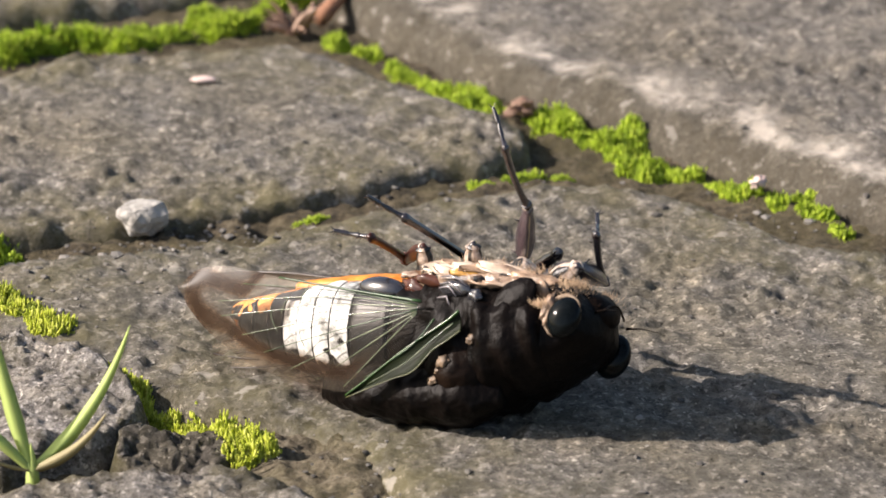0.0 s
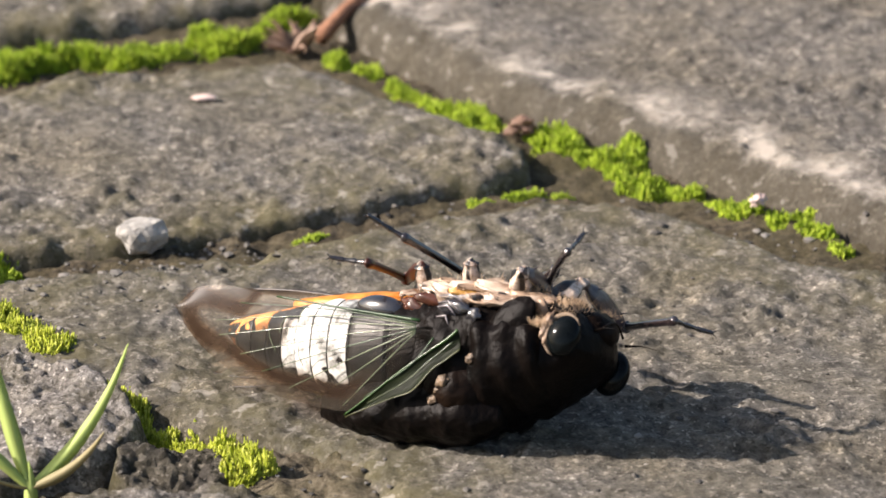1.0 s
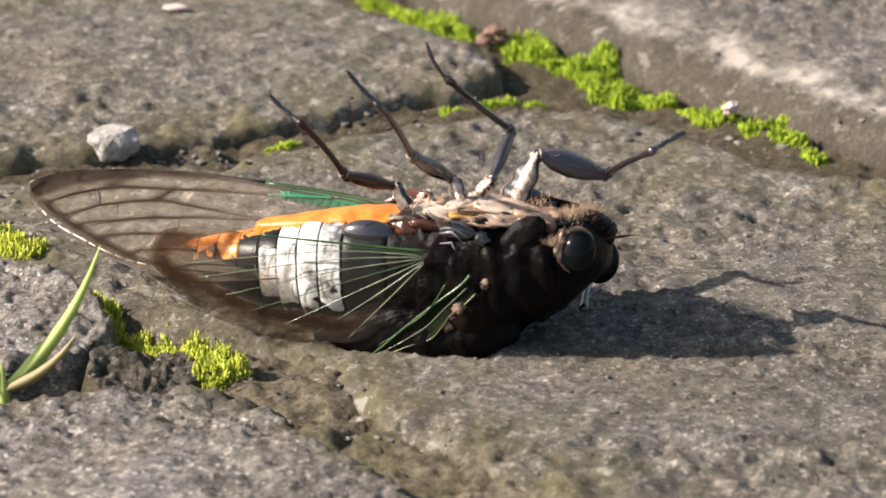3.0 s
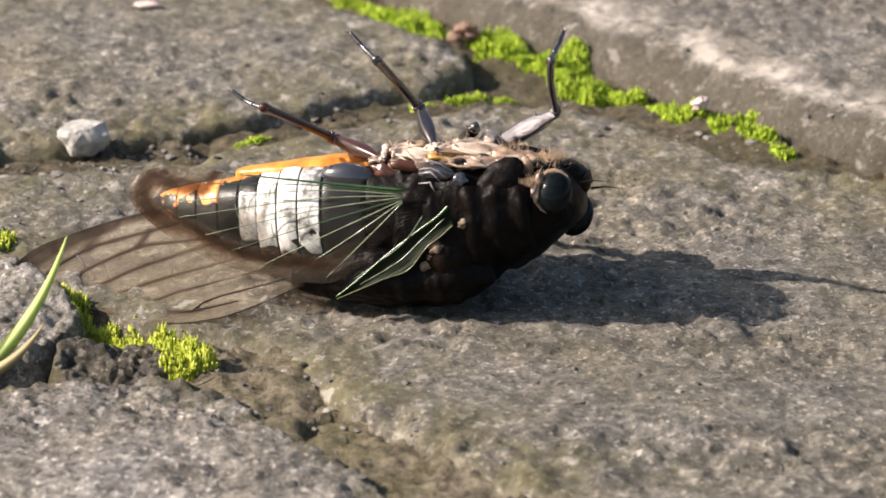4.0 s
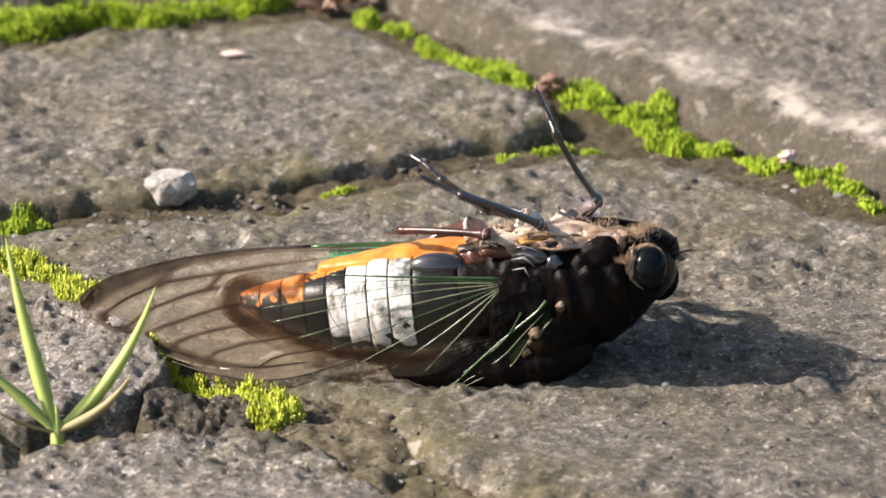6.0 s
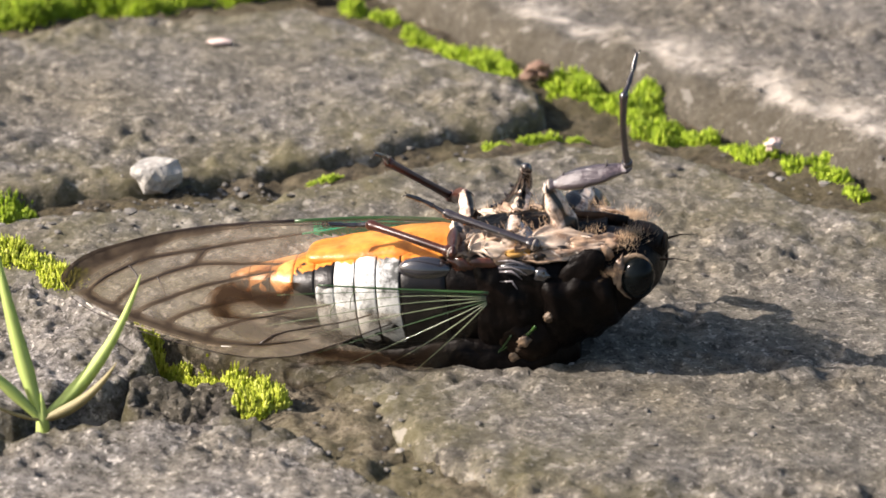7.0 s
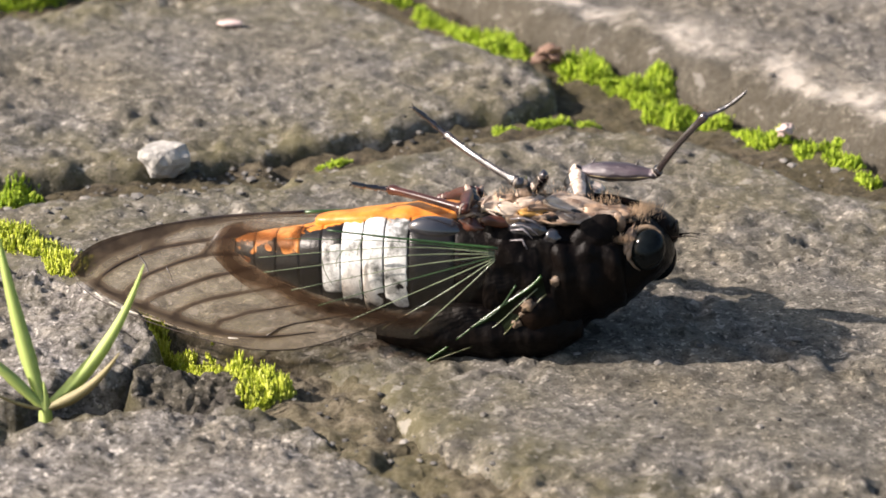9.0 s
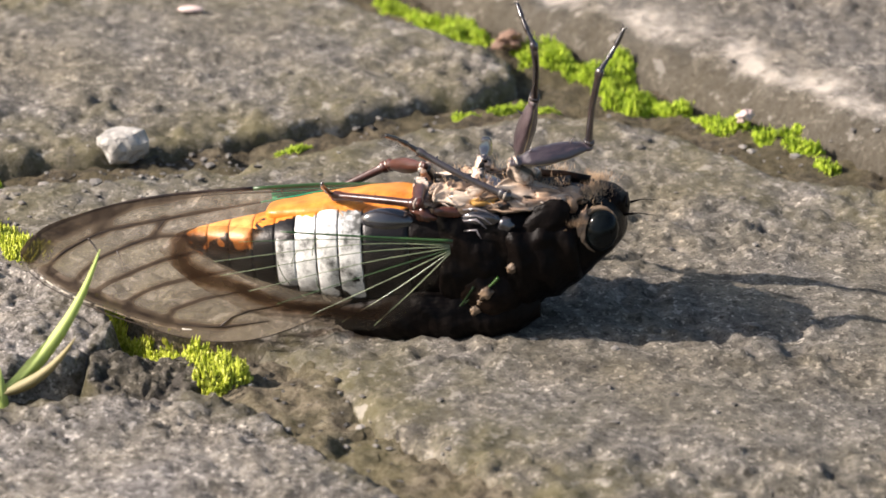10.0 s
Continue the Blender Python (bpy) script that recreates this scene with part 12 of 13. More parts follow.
        (7.85, pose(0.00046, 0.00831, 0.01046, -125.1, -17.6, -101.2)), (8, pose(0.00006, 0.00850, 0.00670, -108.6, 0.8, -120.9)), (8.1, pose(-0.00034, 0.00719, 0.00578, -105.0, 15.1, -163.8)),
        (8.2, pose(-0.00091, 0.00634, 0.00463, -118.3, 20.8, 149.5)), (8.5, pose(0.00079, 0.00694, 0.00288, -118.5, 23.7, 136.6)), (8.55, pose(0.00095, 0.00777, 0.00447, -105.2, -8.2, 152.5)),
        (8.6, pose(0.00122, 0.00831, 0.00615, -101.9, -39.4, 171.4)), (8.65, pose(0.00159, 0.00854, 0.00787, -131.3, -63.0, -143.6)), (8.7, pose(0.00204, 0.00845, 0.00958, 168.3, -54.6, -73.1)),
        (8.77, pose(0.00140, 0.00849, 0.00802, -124.0, -64.9, -143.9)), (8.85, pose(0.00082, 0.00826, 0.00644, -79.7, -42.0, 168.7)), (8.93, pose(0.00033, 0.00776, 0.00489, -68.2, -11.0, 150.2)),
        (9, pose(-0.00007, 0.00700, 0.00341, -70.2, 20.9, 135.6)), (9.2, pose(-0.00090, 0.00663, 0.00258, -68.7, 19.5, 141.2)), (9.35, pose(-0.00462, 0.00725, 0.00659, -70.4, -12.5, -172.3)),
        (9.5, pose(-0.00718, 0.00709, 0.01051, -104.0, -35.2, -115.6)), (9.7, pose(-0.00158, 0.00748, 0.00519, -90.1, 1.1, -126.3)), (9.77, pose(-0.00126, 0.00979, 0.00830, -80.9, 5.5, -126.6)),
        (9.85, pose(-0.00102, 0.01244, 0.00867, -73.1, 9.9, -127.0)), (9.93, pose(-0.00090, 0.01434, 0.00612, -66.5, 14.3, -127.3)), (10, pose(-0.00089, 0.01465, 0.00143, -61.0, 18.8, -127.7)),
    ])
    walk(legs["far", "hind"]["coxa"], [
        (0, pose(-0.00300, 0.00320, 0.00480, -53.8, -3.0, -44.0)), (0.25, pose(-0.00300, 0.00320, 0.00480, -53.5, -4.3, -44.4)), (0.5, pose(-0.00300, 0.00320, 0.00480, -53.2, -4.7, -44.5)),
        (0.75, pose(-0.00300, 0.00320, 0.00480, -53.0, -4.4, -44.6)), (1, pose(-0.00300, 0.00320, 0.00480, -52.8, -3.9, -45.1)), (1.2, pose(-0.00300, 0.00320, 0.00480, -51.3, -8.1, -46.8)),
        (1.5, pose(-0.00300, 0.00320, 0.00480, -51.3, -4.2, -45.4)), (1.7, pose(-0.00300, 0.00320, 0.00480, -50.0, -8.7, -48.5)), (2, pose(-0.00300, 0.00320, 0.00480, -46.8, -9.8, -55.4)),
        (2.2, pose(-0.00300, 0.00320, 0.00480, -42.8, -15.1, -59.3)), (2.5, pose(-0.00300, 0.00320, 0.00480, -42.0, -18.1, -53.5)), (2.7, pose(-0.00300, 0.00320, 0.00480, -34.2, -17.4, -63.7)),
        (2.88, pose(-0.00300, 0.00320, 0.00480, -28.7, -19.8, -64.7)), (3.07, pose(-0.00300, 0.00320, 0.00480, -21.4, -26.3, -67.8)), (3.25, pose(-0.00300, 0.00320, 0.00480, -12.3, -34.2, -72.0)),
        (3.43, pose(-0.00300, 0.00320, 0.00480, -2.1, -41.9, -77.2)), (3.62, pose(-0.00300, 0.00320, 0.00480, 7.9, -48.0, -82.3)), (3.8, pose(-0.00300, 0.00320, 0.00480, 15.0, -50.2, -84.5)),
        (4, pose(-0.00300, 0.00320, 0.00480, 19.1, -10.3, -79.8)), (4.05, pose(-0.00300, 0.00320, 0.00480, 27.2, -47.1, -88.0)), (4.1, pose(-0.00300, 0.00320, 0.00480, 79.4, -79.8, -141.2)),
        (4.15, pose(-0.00300, 0.00320, 0.00480, -178.5, -56.0, 115.6)), (4.2, pose(-0.00300, 0.00320, 0.00480, -167.6, -19.3, 105.1)), (4.5, pose(-0.00300, 0.00320, 0.00480, -165.8, -24.8, 99.5)),
        (4.58, pose(-0.00300, 0.00320, 0.00480, 176.9, -50.6, 120.8)), (4.65, pose(-0.00300, 0.00320, 0.00480, 126.4, -65.6, 174.0)), (4.72, pose(-0.00300, 0.00320, 0.00480, 74.1, -52.7, -128.9)),
        (4.8, pose(-0.00300, 0.00320, 0.00480, 60.2, -27.3, -106.0)), (4.9, pose(-0.00300, 0.00320, 0.00480, 73.8, -45.0, -131.3)), (5, pose(-0.00300, 0.00320, 0.00480, 101.9, -53.5, -170.9)),
        (5.1, pose(-0.00300, 0.00320, 0.00480, 71.8, -49.3, -132.1)), (5.2, pose(-0.00300, 0.00320, 0.00480, 57.0, -35.3, -105.0)), (5.35, pose(-0.00300, 0.00320, 0.00480, 57.7, -27.2, -99.8)),
        (5.5, pose(-0.00300, 0.00320, 0.00480, 59.3, -19.0, -95.3)), (5.7, pose(-0.00300, 0.00320, 0.00480, 59.6, -45.0, -98.6)), (6, pose(-0.00300, 0.00320, 0.00480, 56.8, -21.3, -90.7)),
        (6.2, pose(-0.00300, 0.00320, 0.00480, 54.9, -26.5, -85.4)), (6.38, pose(-0.00300, 0.00320, 0.00480, 53.6, -36.3, -86.3)), (6.57, pose(-0.00300, 0.00320, 0.00480, 51.6, -62.5, -90.5)),
        (6.75, pose(-0.00300, 0.00320, 0.00480, -177.8, -83.8, 131.0)), (6.93, pose(-0.00300, 0.00320, 0.00480, -154.3, -52.3, 101.0)), (7.12, pose(-0.00300, 0.00320, 0.00480, -155.6, -26.1, 98.1)),
        (7.3, pose(-0.00300, 0.00320, 0.00480, -157.4, -16.3, 97.4)), (7.35, pose(-0.00300, 0.00320, 0.00480, -171.1, -50.0, 114.1)), (7.4, pose(-0.00300, 0.00320, 0.00480, 123.9, -72.6, -178.6)),
        (7.45, pose(-0.00300, 0.00320, 0.00480, 60.2, -50.4, -110.2)), (7.5, pose(-0.00300, 0.00320, 0.00480, 52.9, -16.7, -93.3)), (7.55, pose(-0.00300, 0.00320, 0.00480, 53.3, -48.2, -100.5)),
        (7.6, pose(-0.00300, 0.00320, 0.00480, 82.3, -77.6, -134.3)), (7.65, pose(-0.00300, 0.00320, 0.00480, -159.1, -65.4, 108.8)), (7.7, pose(-0.00300, 0.00320, 0.00480, -148.4, -34.4, 95.3)),
        (8, pose(-0.00300, 0.00320, 0.00480, -152.7, -25.7, 122.8)),
        (8.2, pose(-0.00300, 0.00320, 0.00480, -152.7, -25.7, 122.8)), (8.27, pose(-0.00300, 0.00320, 0.00480, -169.6, -49.9, 147.2)), (8.35, pose(-0.00300, 0.00320, 0.00480, 138.8, -61.9, -160.5)),
        (8.43, pose(-0.00300, 0.00320, 0.00480, 89.3, -48.9, -109.7)), (8.5, pose(-0.00300, 0.00320, 0.00480, 72.3, -24.5, -86.1)), (8.6, pose(-0.00300, 0.00320, 0.00480, 67.7, -36.9, -87.0)),
        (8.7, pose(-0.00300, 0.00320, 0.00480, 61.0, -49.3, -88.3)), (8.85, pose(-0.00300, 0.00320, 0.00480, 58.7, -36.2, -89.2)), (9, pose(-0.00300, 0.00320, 0.00480, 59.9, -23.2, -89.8)),
        (9.2, pose(-0.00300, 0.00320, 0.00480, 59.3, -16.6, -83.3)), (9.27, pose(-0.00300, 0.00320, 0.00480, 50.1, -48.1, -75.6)), (9.35, pose(-0.00300, 0.00320, 0.00480, 10.8, -77.2, -40.4)),
        (9.43, pose(-0.00300, 0.00320, 0.00480, -104.7, -65.1, 73.4)), (9.5, pose(-0.00300, 0.00320, 0.00480, -115.7, -34.2, 87.6)), (9.6, pose(-0.00300, 0.00320, 0.00480, -126.1, -80.2, 92.9)),
        (9.7, pose(-0.00300, 0.00320, 0.00480, 58.4, -53.7, -94.5)), (10, pose(-0.00300, 0.00320, 0.00480, 57.7, -38.4, -94.5)),
    ])
    walk(legs["far", "hind"]["femur"], [
        (0, pose(-0.00113, 0.00140, 0.00494, -105.0, -5.4, 124.5)), (0.25, pose(-0.00115, 0.00139, 0.00500, -105.0, -5.1, 124.4)), (0.5, pose(-0.00115, 0.00138, 0.00501, -105.2, -4.7, 124.1)),
        (0.75, pose(-0.00115, 0.00138, 0.00500, -105.3, -4.8, 124.2)), (1, pose(-0.00117, 0.00136, 0.00498, -105.3, -4.9, 124.2)), (1.2, pose(-0.00124, 0.00132, 0.00517, -105.5, -4.3, 123.9)),
        (1.5, pose(-0.00118, 0.00135, 0.00499, -105.6, -4.6, 124.2)), (1.7, pose(-0.00130, 0.00128, 0.00519, -106.2, -2.0, 123.5)), (2, pose(-0.00154, 0.00109, 0.00524, -107.1, 0.3, 122.9)),
        (2.2, pose(-0.00172, 0.00104, 0.00548, -108.5, 3.3, 122.3)), (2.5, pose(-0.00153, 0.00121, 0.00561, -109.4, 2.8, 122.3)), (2.7, pose(-0.00190, 0.00098, 0.00558, -110.0, 1.9, 122.4)),
        (2.88, pose(-0.00196, 0.00099, 0.00568, -110.4, 2.2, 122.4)), (3.07, pose(-0.00212, 0.00104, 0.00595, -110.9, 2.9, 122.3)), (3.25, pose(-0.00234, 0.00115, 0.00626, -111.4, 3.7, 122.2)),
        (3.43, pose(-0.00257, 0.00131, 0.00654, -112.0, 4.6, 122.1)), (3.62, pose(-0.00277, 0.00148, 0.00673, -112.5, 5.3, 122.0)), (3.8, pose(-0.00284, 0.00154, 0.00680, -112.9, 5.6, 121.9)),
        (4, pose(-0.00255, 0.00068, 0.00526, -112.4, 6.4, 122.0)), (4.05, pose(-0.00294, 0.00143, 0.00671, -108.2, 7.2, 122.3)), (4.1, pose(-0.00336, 0.00291, 0.00736, -102.2, 7.9, 122.7)),
        (4.15, pose(-0.00363, 0.00451, 0.00696, -95.8, 8.6, 123.1)), (4.2, pose(-0.00364, 0.00557, 0.00566, -89.6, 9.4, 123.4)), (4.5, pose(-0.00339, 0.00553, 0.00589, -90.3, -3.5, 104.0)),
        (4.58, pose(-0.00385, 0.00462, 0.00681, -91.4, -2.5, 107.5)), (4.65, pose(-0.00407, 0.00331, 0.00717, -93.0, -1.5, 111.0)), (4.72, pose(-0.00399, 0.00197, 0.00687, -94.8, -0.5, 114.6)),
        (4.8, pose(-0.00364, 0.00098, 0.00599, -96.6, 0.4, 118.1)), (4.9, pose(-0.00421, 0.00182, 0.00664, -90.5, -8.9, 118.2)), (5, pose(-0.00453, 0.00296, 0.00689, -78.3, -18.3, 118.4)),
        (5.1, pose(-0.00414, 0.00194, 0.00677, -71.6, -2.0, 118.3)), (5.2, pose(-0.00355, 0.00115, 0.00630, -70.9, 14.3, 118.2)), (5.35, pose(-0.00339, 0.00092, 0.00599, -73.7, 10.2, 119.7)),
        (5.5, pose(-0.00323, 0.00075, 0.00564, -79.7, 6.2, 121.1)), (5.7, pose(-0.00328, 0.00138, 0.00664, -86.8, 5.8, 121.6)), (6, pose(-0.00303, 0.00078, 0.00575, -92.1, 3.4, 121.5)),
        (6.2, pose(-0.00282, 0.00088, 0.00596, -95.5, 8.0, 119.2)), (6.38, pose(-0.00286, 0.00111, 0.00634, -96.6, 9.0, 118.3)), (6.57, pose(-0.00301, 0.00200, 0.00711, -94.1, 11.4, 115.9)),
        (6.75, pose(-0.00319, 0.00341, 0.00738, -89.2, 14.4, 112.8)), (6.93, pose(-0.00330, 0.00476, 0.00686, -83.6, 17.4, 109.7)), (7.12, pose(-0.00333, 0.00551, 0.00594, -78.1, 19.8, 107.1)),
        (7.3, pose(-0.00332, 0.00568, 0.00553, -72.7, 20.7, 106.1)), (7.35, pose(-0.00368, 0.00473, 0.00679, -69.4, 15.1, 110.0)), (7.4, pose(-0.00378, 0.00318, 0.00728, -70.6, 9.5, 113.7)),
        (7.45, pose(-0.00357, 0.00165, 0.00680, -75.7, 3.9, 117.2)), (7.5, pose(-0.00314, 0.00071, 0.00555, -84.6, -1.7, 120.8)), (7.55, pose(-0.00331, 0.00150, 0.00674, -94.4, -19.2, 124.4)),
        (7.6, pose(-0.00339, 0.00280, 0.00734, -101.5, -36.6, 129.0)), (7.65, pose(-0.00335, 0.00422, 0.00716, -105.6, -53.8, 136.2)), (7.7, pose(-0.00320, 0.00534, 0.00627, -113.9, -69.8, 153.4)),
        (8, pose(-0.00427, 0.00517, 0.00593, -126.9, -11.8, 158.3)),
        (8.2, pose(-0.00427, 0.00517, 0.00593, -126.9, -11.8, 158.3)), (8.27, pose(-0.00441, 0.00411, 0.00679, -118.4, -8.1, 149.9)), (8.35, pose(-0.00415, 0.00279, 0.00709, -114.2, -4.2, 141.6)),
        (8.43, pose(-0.00358, 0.00159, 0.00676, -112.4, -0.2, 133.4)), (8.5, pose(-0.00284, 0.00084, 0.00588, -111.6, 3.8, 125.3)), (8.6, pose(-0.00289, 0.00112, 0.00636, -101.0, 7.0, 117.5)),
        (8.7, pose(-0.00295, 0.00151, 0.00677, -91.0, 10.1, 109.6)), (8.85, pose(-0.00297, 0.00110, 0.00634, -85.9, 8.3, 114.9)), (9, pose(-0.00299, 0.00081, 0.00582, -89.7, 6.4, 120.0)),
        (9.2, pose(-0.00271, 0.00073, 0.00554, -93.2, 4.8, 123.8)), (9.27, pose(-0.00257, 0.00152, 0.00673, -93.1, 3.3, 127.1)), (9.35, pose(-0.00256, 0.00283, 0.00734, -90.1, 1.8, 130.3)),
        (9.43, pose(-0.00269, 0.00425, 0.00716, -85.1, 0.2, 133.5)), (9.5, pose(-0.00291, 0.00535, 0.00626, -78.5, -1.3, 136.7)), (9.6, pose(-0.00302, 0.00364, 0.00736, -79.9, 1.9, 130.4)),
        (9.7, pose(-0.00312, 0.00166, 0.00689, -86.7, 5.0, 124.2)), (10, pose(-0.00316, 0.00117, 0.00641, -92.7, 5.9, 122.1)),
    ])
    walk(legs["far", "hind"]["tibia"], [
        (0, pose(-0.00542, 0.00763, 0.00566, -102.4, 10.1, -177.3)), (0.25, pose(-0.00542, 0.00764, 0.00567, -102.4, 10.5, -177.9)), (0.5, pose(-0.00540, 0.00765, 0.00563, -102.4, 11.0, -178.3)),
        (0.75, pose(-0.00542, 0.00764, 0.00564, -102.4, 10.8, -178.3)), (1, pose(-0.00543, 0.00762, 0.00563, -102.3, 10.7, -178.1)), (1.2, pose(-0.00546, 0.00762, 0.00574, -102.5, 11.5, -179.4)),
        (1.5, pose(-0.00544, 0.00762, 0.00560, -102.4, 11.1, -178.7)), (1.7, pose(-0.00549, 0.00761, 0.00545, -102.8, 14.1, 178.5)), (2, pose(-0.00567, 0.00747, 0.00521, -103.0, 16.8, 176.2)),
        (2.2, pose(-0.00577, 0.00746, 0.00504, -103.3, 20.4, 173.8)), (2.5, pose(-0.00559, 0.00763, 0.00524, -102.9, 19.7, 174.1)), (2.7, pose(-0.00597, 0.00739, 0.00532, -102.7, 18.6, 174.2)),
        (2.88, pose(-0.00603, 0.00740, 0.00539, -102.6, 18.9, 174.0)), (3.07, pose(-0.00617, 0.00746, 0.00557, -102.6, 19.6, 173.4)), (3.25, pose(-0.00638, 0.00757, 0.00577, -102.6, 20.5, 172.6)),
        (3.43, pose(-0.00659, 0.00773, 0.00593, -102.7, 21.4, 171.9)), (3.62, pose(-0.00677, 0.00790, 0.00603, -102.7, 22.1, 171.3)), (3.8, pose(-0.00684, 0.00796, 0.00606, -102.6, 22.4, 171.0)),
        (4, pose(-0.00654, 0.00709, 0.00442, -104.3, 18.2, 163.8)), (4.05, pose(-0.00697, 0.00780, 0.00576, -96.0, 7.4, -173.7)), (4.1, pose(-0.00742, 0.00925, 0.00631, -91.9, -4.4, -152.3)),
        (4.15, pose(-0.00773, 0.01081, 0.00581, -93.3, -15.6, -130.3)), (4.2, pose(-0.00777, 0.01183, 0.00442, -101.2, -24.4, -106.0)), (4.5, pose(-0.00522, 0.01289, 0.00635, -96.2, 1.8, -125.9)),
        (4.58, pose(-0.00613, 0.01186, 0.00714, -95.6, 4.7, -141.4)), (4.65, pose(-0.00679, 0.01040, 0.00737, -95.7, 7.3, -157.0)), (4.72, pose(-0.00715, 0.00889, 0.00694, -96.8, 9.3, -172.8)),
        (4.8, pose(-0.00722, 0.00768, 0.00593, -99.1, 10.6, 171.3)), (4.9, pose(-0.00776, 0.00843, 0.00782, -99.6, -18.9, -162.3)), (5, pose(-0.00795, 0.00930, 0.00928, -120.1, -43.3, -125.3)),
        (5.1, pose(-0.00774, 0.00863, 0.00704, -121.6, -34.5, -118.2)), (5.2, pose(-0.00703, 0.00764, 0.00443, -118.1, -25.5, -112.5)), (5.35, pose(-0.00710, 0.00742, 0.00464, -98.8, -6.4, -155.8)),
        (5.5, pose(-0.00713, 0.00722, 0.00483, -101.4, 15.9, 164.3)), (5.7, pose(-0.00724, 0.00782, 0.00588, -100.0, 22.0, 170.2)), (6, pose(-0.00700, 0.00724, 0.00529, -100.3, 19.1, 170.4)),
        (6.2, pose(-0.00648, 0.00745, 0.00490, -101.9, 18.6, 162.7)), (6.38, pose(-0.00642, 0.00772, 0.00516, -98.1, 13.6, 168.4)), (6.57, pose(-0.00626, 0.00870, 0.00560, -91.8, -0.2, -177.3)),
        (6.75, pose(-0.00604, 0.01020, 0.00549, -89.7, -17.1, -159.3)), (6.93, pose(-0.00575, 0.01159, 0.00458, -95.8, -32.1, -138.0)), (7.12, pose(-0.00543, 0.01235, 0.00337, -108.8, -41.0, -115.8)),
        (7.3, pose(-0.00529, 0.01251, 0.00285, -115.9, -43.1, -106.2)), (7.35, pose(-0.00619, 0.01162, 0.00481, -96.9, -30.9, -133.6)), (7.4, pose(-0.00679, 0.01005, 0.00602, -87.0, -14.4, -153.9)),
        (7.45, pose(-0.00704, 0.00839, 0.00629, -85.8, 3.6, -171.3)), (7.5, pose(-0.00703, 0.00724, 0.00578, -93.9, 21.2, 170.7)), (7.55, pose(-0.00737, 0.00742, 0.00924, -94.3, 24.7, -170.1)),
        (7.6, pose(-0.00723, 0.00754, 0.01187, -96.0, 25.6, -150.2)), (7.65, pose(-0.00659, 0.00733, 0.01329, -100.0, 23.9, -130.4)), (7.7, pose(-0.00554, 0.00651, 0.01340, -107.7, 19.7, -111.5)),
        (8, pose(-0.01118, 0.00792, 0.00749, -111.6, 2.2, -89.8)),
        (8.2, pose(-0.01118, 0.00792, 0.00749, -111.6, 2.2, -89.8)), (8.27, pose(-0.01091, 0.00789, 0.00786, -109.9, 8.2, -118.0)), (8.35, pose(-0.01009, 0.00750, 0.00765, -111.0, 12.3, -146.8)),
        (8.43, pose(-0.00880, 0.00711, 0.00678, -114.1, 13.3, -176.2)), (8.5, pose(-0.00722, 0.00703, 0.00537, -117.6, 11.0, 154.6)), (8.6, pose(-0.00637, 0.00781, 0.00543, -111.1, -22.0, -165.5)),
        (8.7, pose(-0.00546, 0.00855, 0.00543, -139.2, -41.4, -108.4)), (8.85, pose(-0.00613, 0.00793, 0.00524, -105.1, -16.2, -158.5)), (9, pose(-0.00678, 0.00735, 0.00497, -104.1, 17.4, 164.5)),
        (9.2, pose(-0.00693, 0.00701, 0.00491, -99.3, 16.5, 177.8)), (9.27, pose(-0.00714, 0.00757, 0.00630, -93.8, 4.6, -162.6)), (9.35, pose(-0.00747, 0.00862, 0.00710, -92.6, -7.9, -143.7)),
        (9.43, pose(-0.00792, 0.00976, 0.00713, -96.6, -19.4, -123.7)), (9.5, pose(-0.00844, 0.01056, 0.00643, -106.4, -28.5, -101.0)), (9.6, pose(-0.00795, 0.00942, 0.00712, -92.0, -6.2, -141.9)),
        (9.7, pose(-0.00737, 0.00793, 0.00623, -96.4, 18.8, -179.3)), (10, pose(-0.00718, 0.00757, 0.00564, -99.5, 22.9, 173.1)),
    ])
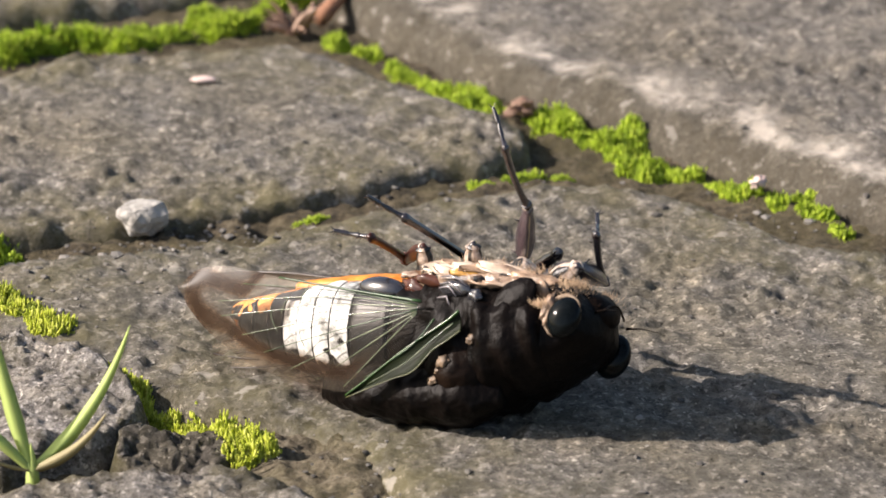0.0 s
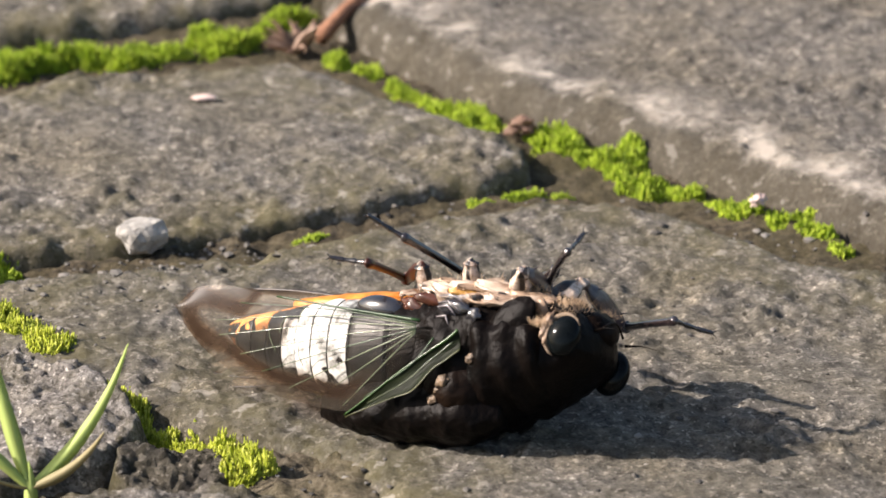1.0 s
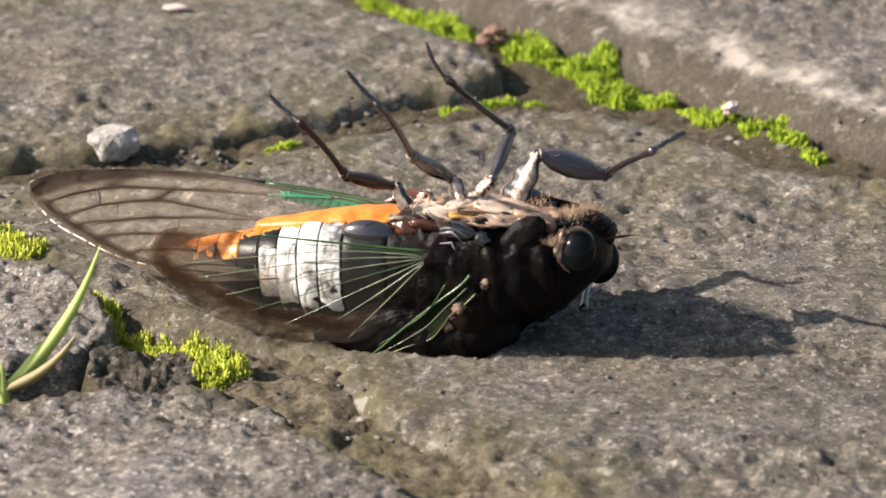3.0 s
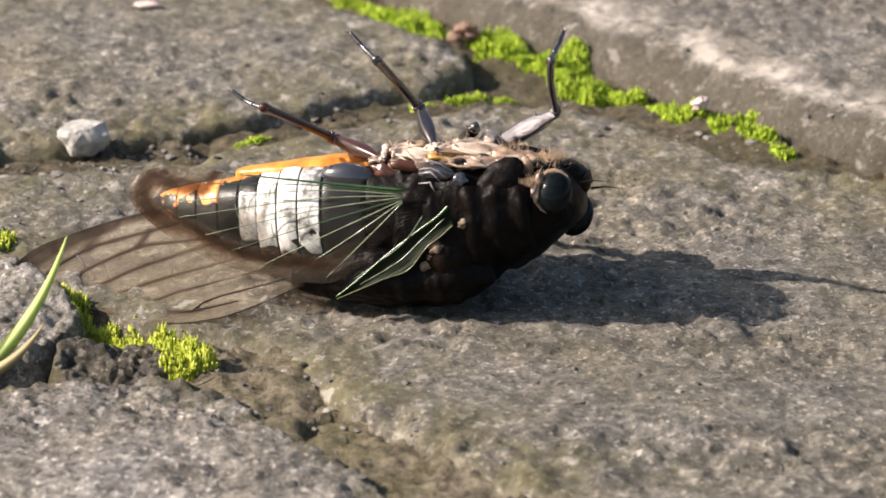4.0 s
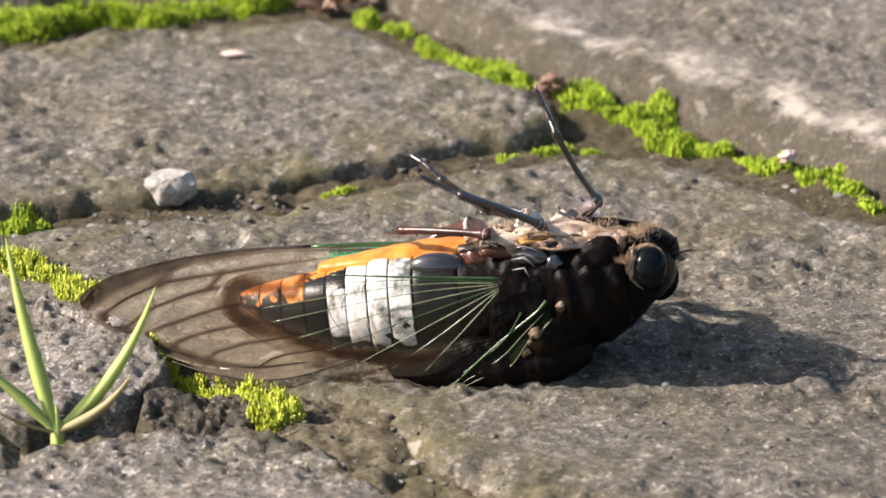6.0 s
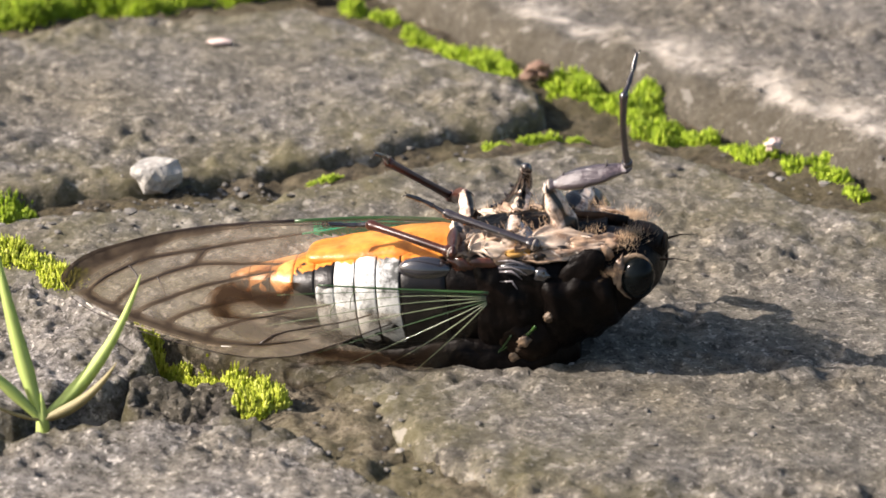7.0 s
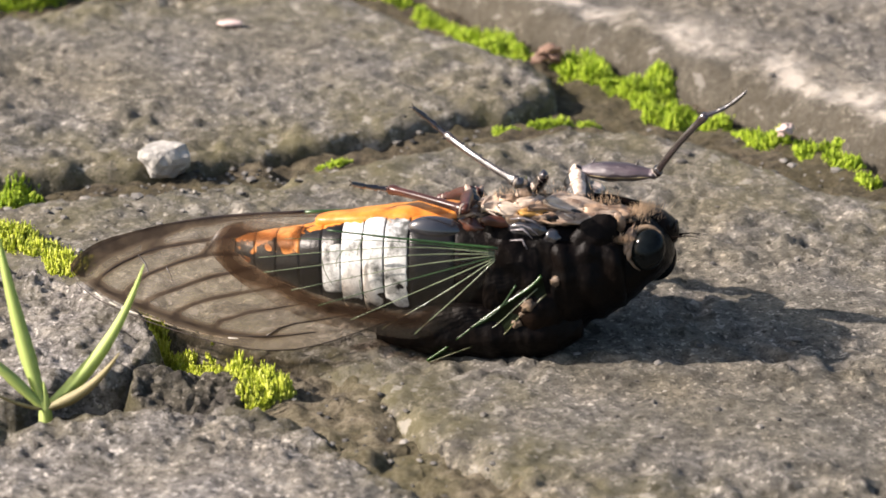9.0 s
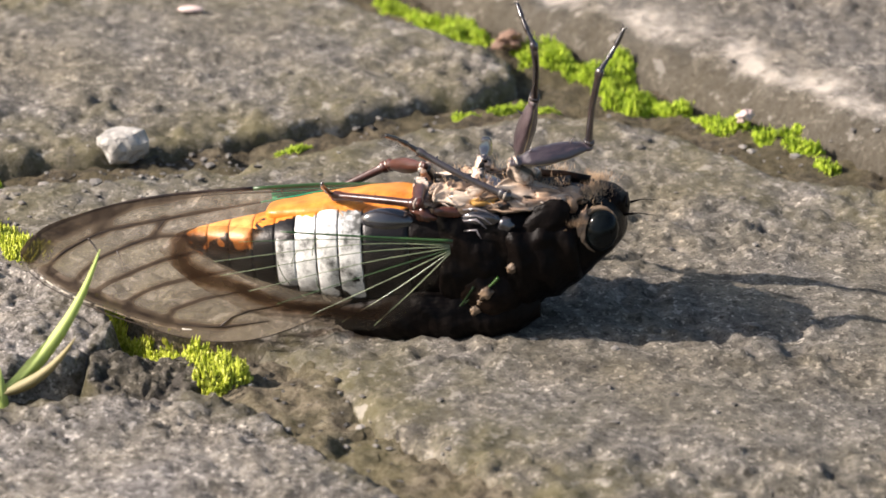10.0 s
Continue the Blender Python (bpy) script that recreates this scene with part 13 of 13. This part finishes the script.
    walk(legs["far", "hind"]["tarsus"], [
        (0, pose(-0.01505, 0.00717, 0.00394, 179.8, 11.1, -177.6)), (0.25, pose(-0.01505, 0.00729, 0.00388, 179.9, 11.4, -177.7)), (0.5, pose(-0.01502, 0.00737, 0.00376, 179.9, 11.5, -177.9)),
        (0.75, pose(-0.01504, 0.00735, 0.00380, -179.9, 11.5, -177.9)), (1, pose(-0.01506, 0.00730, 0.00382, -179.8, 11.4, -177.9)), (1.2, pose(-0.01506, 0.00751, 0.00378, -179.5, 11.7, -178.3)),
        (1.5, pose(-0.01505, 0.00741, 0.00371, -179.3, 11.5, -178.1)), (1.7, pose(-0.01499, 0.00786, 0.00306, -178.6, 12.6, -179.1)), (2, pose(-0.01504, 0.00809, 0.00238, -177.6, 13.7, 179.9)),
        (2.2, pose(-0.01490, 0.00845, 0.00162, -176.0, 15.1, 178.9)), (2.5, pose(-0.01476, 0.00858, 0.00193, -174.1, 15.0, 179.2)), (2.7, pose(-0.01521, 0.00833, 0.00220, -172.5, 14.4, 178.8)),
        (2.88, pose(-0.01525, 0.00837, 0.00222, -169.1, 13.9, -178.5)), (3.07, pose(-0.01534, 0.00852, 0.00228, -161.9, 12.5, -171.4)), (3.25, pose(-0.01548, 0.00875, 0.00233, -151.5, 10.5, -162.8)),
        (3.43, pose(-0.01562, 0.00902, 0.00235, -138.9, 8.3, -154.2)), (3.62, pose(-0.01575, 0.00928, 0.00234, -125.9, 6.3, -147.4)), (3.8, pose(-0.01579, 0.00938, 0.00233, -114.5, 5.6, -144.8)),
        (4, pose(-0.01548, 0.00969, 0.00135, -106.4, 14.9, -141.8)), (4.05, pose(-0.01663, 0.00674, 0.00449, -100.7, 3.8, -131.4)), (4.1, pose(-0.01608, 0.00471, 0.00707, -98.8, -7.3, -121.3)),
        (4.15, pose(-0.01383, 0.00361, 0.00845, -99.5, -18.3, -110.6)), (4.2, pose(-0.01023, 0.00325, 0.00848, -102.5, -28.6, -98.6)), (4.5, pose(-0.01096, 0.00495, 0.00604, -100.7, -7.1, -89.1)),
        (4.58, pose(-0.01376, 0.00576, 0.00634, -94.6, -5.8, -106.1)), (4.65, pose(-0.01574, 0.00660, 0.00613, -89.5, -4.0, -123.0)), (4.72, pose(-0.01674, 0.00767, 0.00536, -85.7, -1.8, -139.8)),
        (4.8, pose(-0.01674, 0.00914, 0.00413, -83.3, 0.5, -156.6)), (4.9, pose(-0.01659, 0.00561, 0.01100, -77.7, -35.4, -157.7)), (5, pose(-0.01208, 0.00348, 0.01600, -74.8, -71.3, -161.1)),
        (5.1, pose(-0.01156, 0.00152, 0.01260, -24.3, -47.8, 142.5)), (5.2, pose(-0.01042, -0.00053, 0.00865, -15.4, -15.7, 126.4)), (5.35, pose(-0.01598, 0.00342, 0.00574, -22.2, -2.8, 166.4)),
        (5.5, pose(-0.01621, 0.00978, 0.00215, -29.1, 11.3, -154.4)), (5.7, pose(-0.01619, 0.00937, 0.00220, -35.0, 9.4, -155.7)), (6, pose(-0.01613, 0.00878, 0.00208, -41.3, 14.3, -156.5)),
        (6.2, pose(-0.01535, 0.01022, 0.00177, -46.1, 10.8, -143.0)), (6.38, pose(-0.01575, 0.00964, 0.00284, -52.4, 7.1, -139.4)), (6.57, pose(-0.01605, 0.00823, 0.00563, -59.1, -3.1, -130.1)),
        (6.75, pose(-0.01480, 0.00689, 0.00837, -67.5, -15.4, -118.4)), (6.93, pose(-0.01191, 0.00603, 0.00980, -77.3, -27.1, -105.1)), (7.12, pose(-0.00864, 0.00569, 0.00980, -86.9, -35.5, -92.4)),
        (7.3, pose(-0.00729, 0.00564, 0.00954, -92.2, -38.2, -87.0)), (7.35, pose(-0.01199, 0.00553, 0.00984, -81.6, -31.1, -108.7)), (7.4, pose(-0.01531, 0.00587, 0.00846, -74.5, -20.9, -126.8)),
        (7.45, pose(-0.01671, 0.00690, 0.00568, -69.9, -9.0, -142.4)), (7.5, pose(-0.01604, 0.00872, 0.00223, -67.3, 3.4, -157.1)), (7.55, pose(-0.01614, 0.00588, 0.00515, -60.0, -13.1, -152.2)),
        (7.6, pose(-0.01489, 0.00315, 0.00764, -50.1, -29.5, -146.5)), (7.65, pose(-0.01240, 0.00050, 0.00933, -40.7, -45.6, -138.7)), (7.7, pose(-0.00892, -0.00208, 0.01010, -36.8, -60.7, -124.6)),
        (7.85, pose(-0.01003, -0.00197, 0.00860, -10.2, -38.1, -162.6)), (8, pose(-0.01114, -0.00187, 0.00711, 25.2, 1.5, 171.2)),
        (8.2, pose(-0.01114, -0.00187, 0.00711, 25.2, 1.5, 171.2)), (8.27, pose(-0.01546, -0.00068, 0.00646, 38.2, 4.7, -179.5)), (8.35, pose(-0.01811, 0.00226, 0.00556, 43.6, 7.7, -170.1)),
        (8.43, pose(-0.01832, 0.00648, 0.00453, 40.4, 10.6, -160.6)), (8.5, pose(-0.01591, 0.01116, 0.00350, 42.4, 13.1, -150.9)), (8.6, pose(-0.01517, 0.00554, 0.00911, 37.3, 16.3, -170.8)),
        (8.7, pose(-0.00779, 0.00158, 0.01191, 51.3, 17.6, 168.8)), (8.85, pose(-0.01488, 0.00448, 0.00797, 68.2, 16.3, -174.1)), (9, pose(-0.01578, 0.00985, 0.00204, 72.6, 13.7, -157.3)),
        (9.2, pose(-0.01632, 0.00737, 0.00213, 64.9, 5.4, 178.0)), (9.27, pose(-0.01647, 0.00465, 0.00552, 62.7, -11.8, 180.0)), (9.35, pose(-0.01530, 0.00288, 0.00844, 62.2, -28.9, -177.7)),
        (9.43, pose(-0.01305, 0.00207, 0.01038, 63.2, -46.0, -174.5)), (9.5, pose(-0.01009, 0.00210, 0.01110, 63.8, -62.9, -168.3)), (9.6, pose(-0.01561, 0.00341, 0.00818, 69.5, -28.4, -177.7)),
        (9.7, pose(-0.01665, 0.00781, 0.00308, 66.7, 6.3, 178.0)), (10, pose(-0.01614, 0.00865, 0.00183, 70.5, 10.4, -156.7)),
    ])


motions()
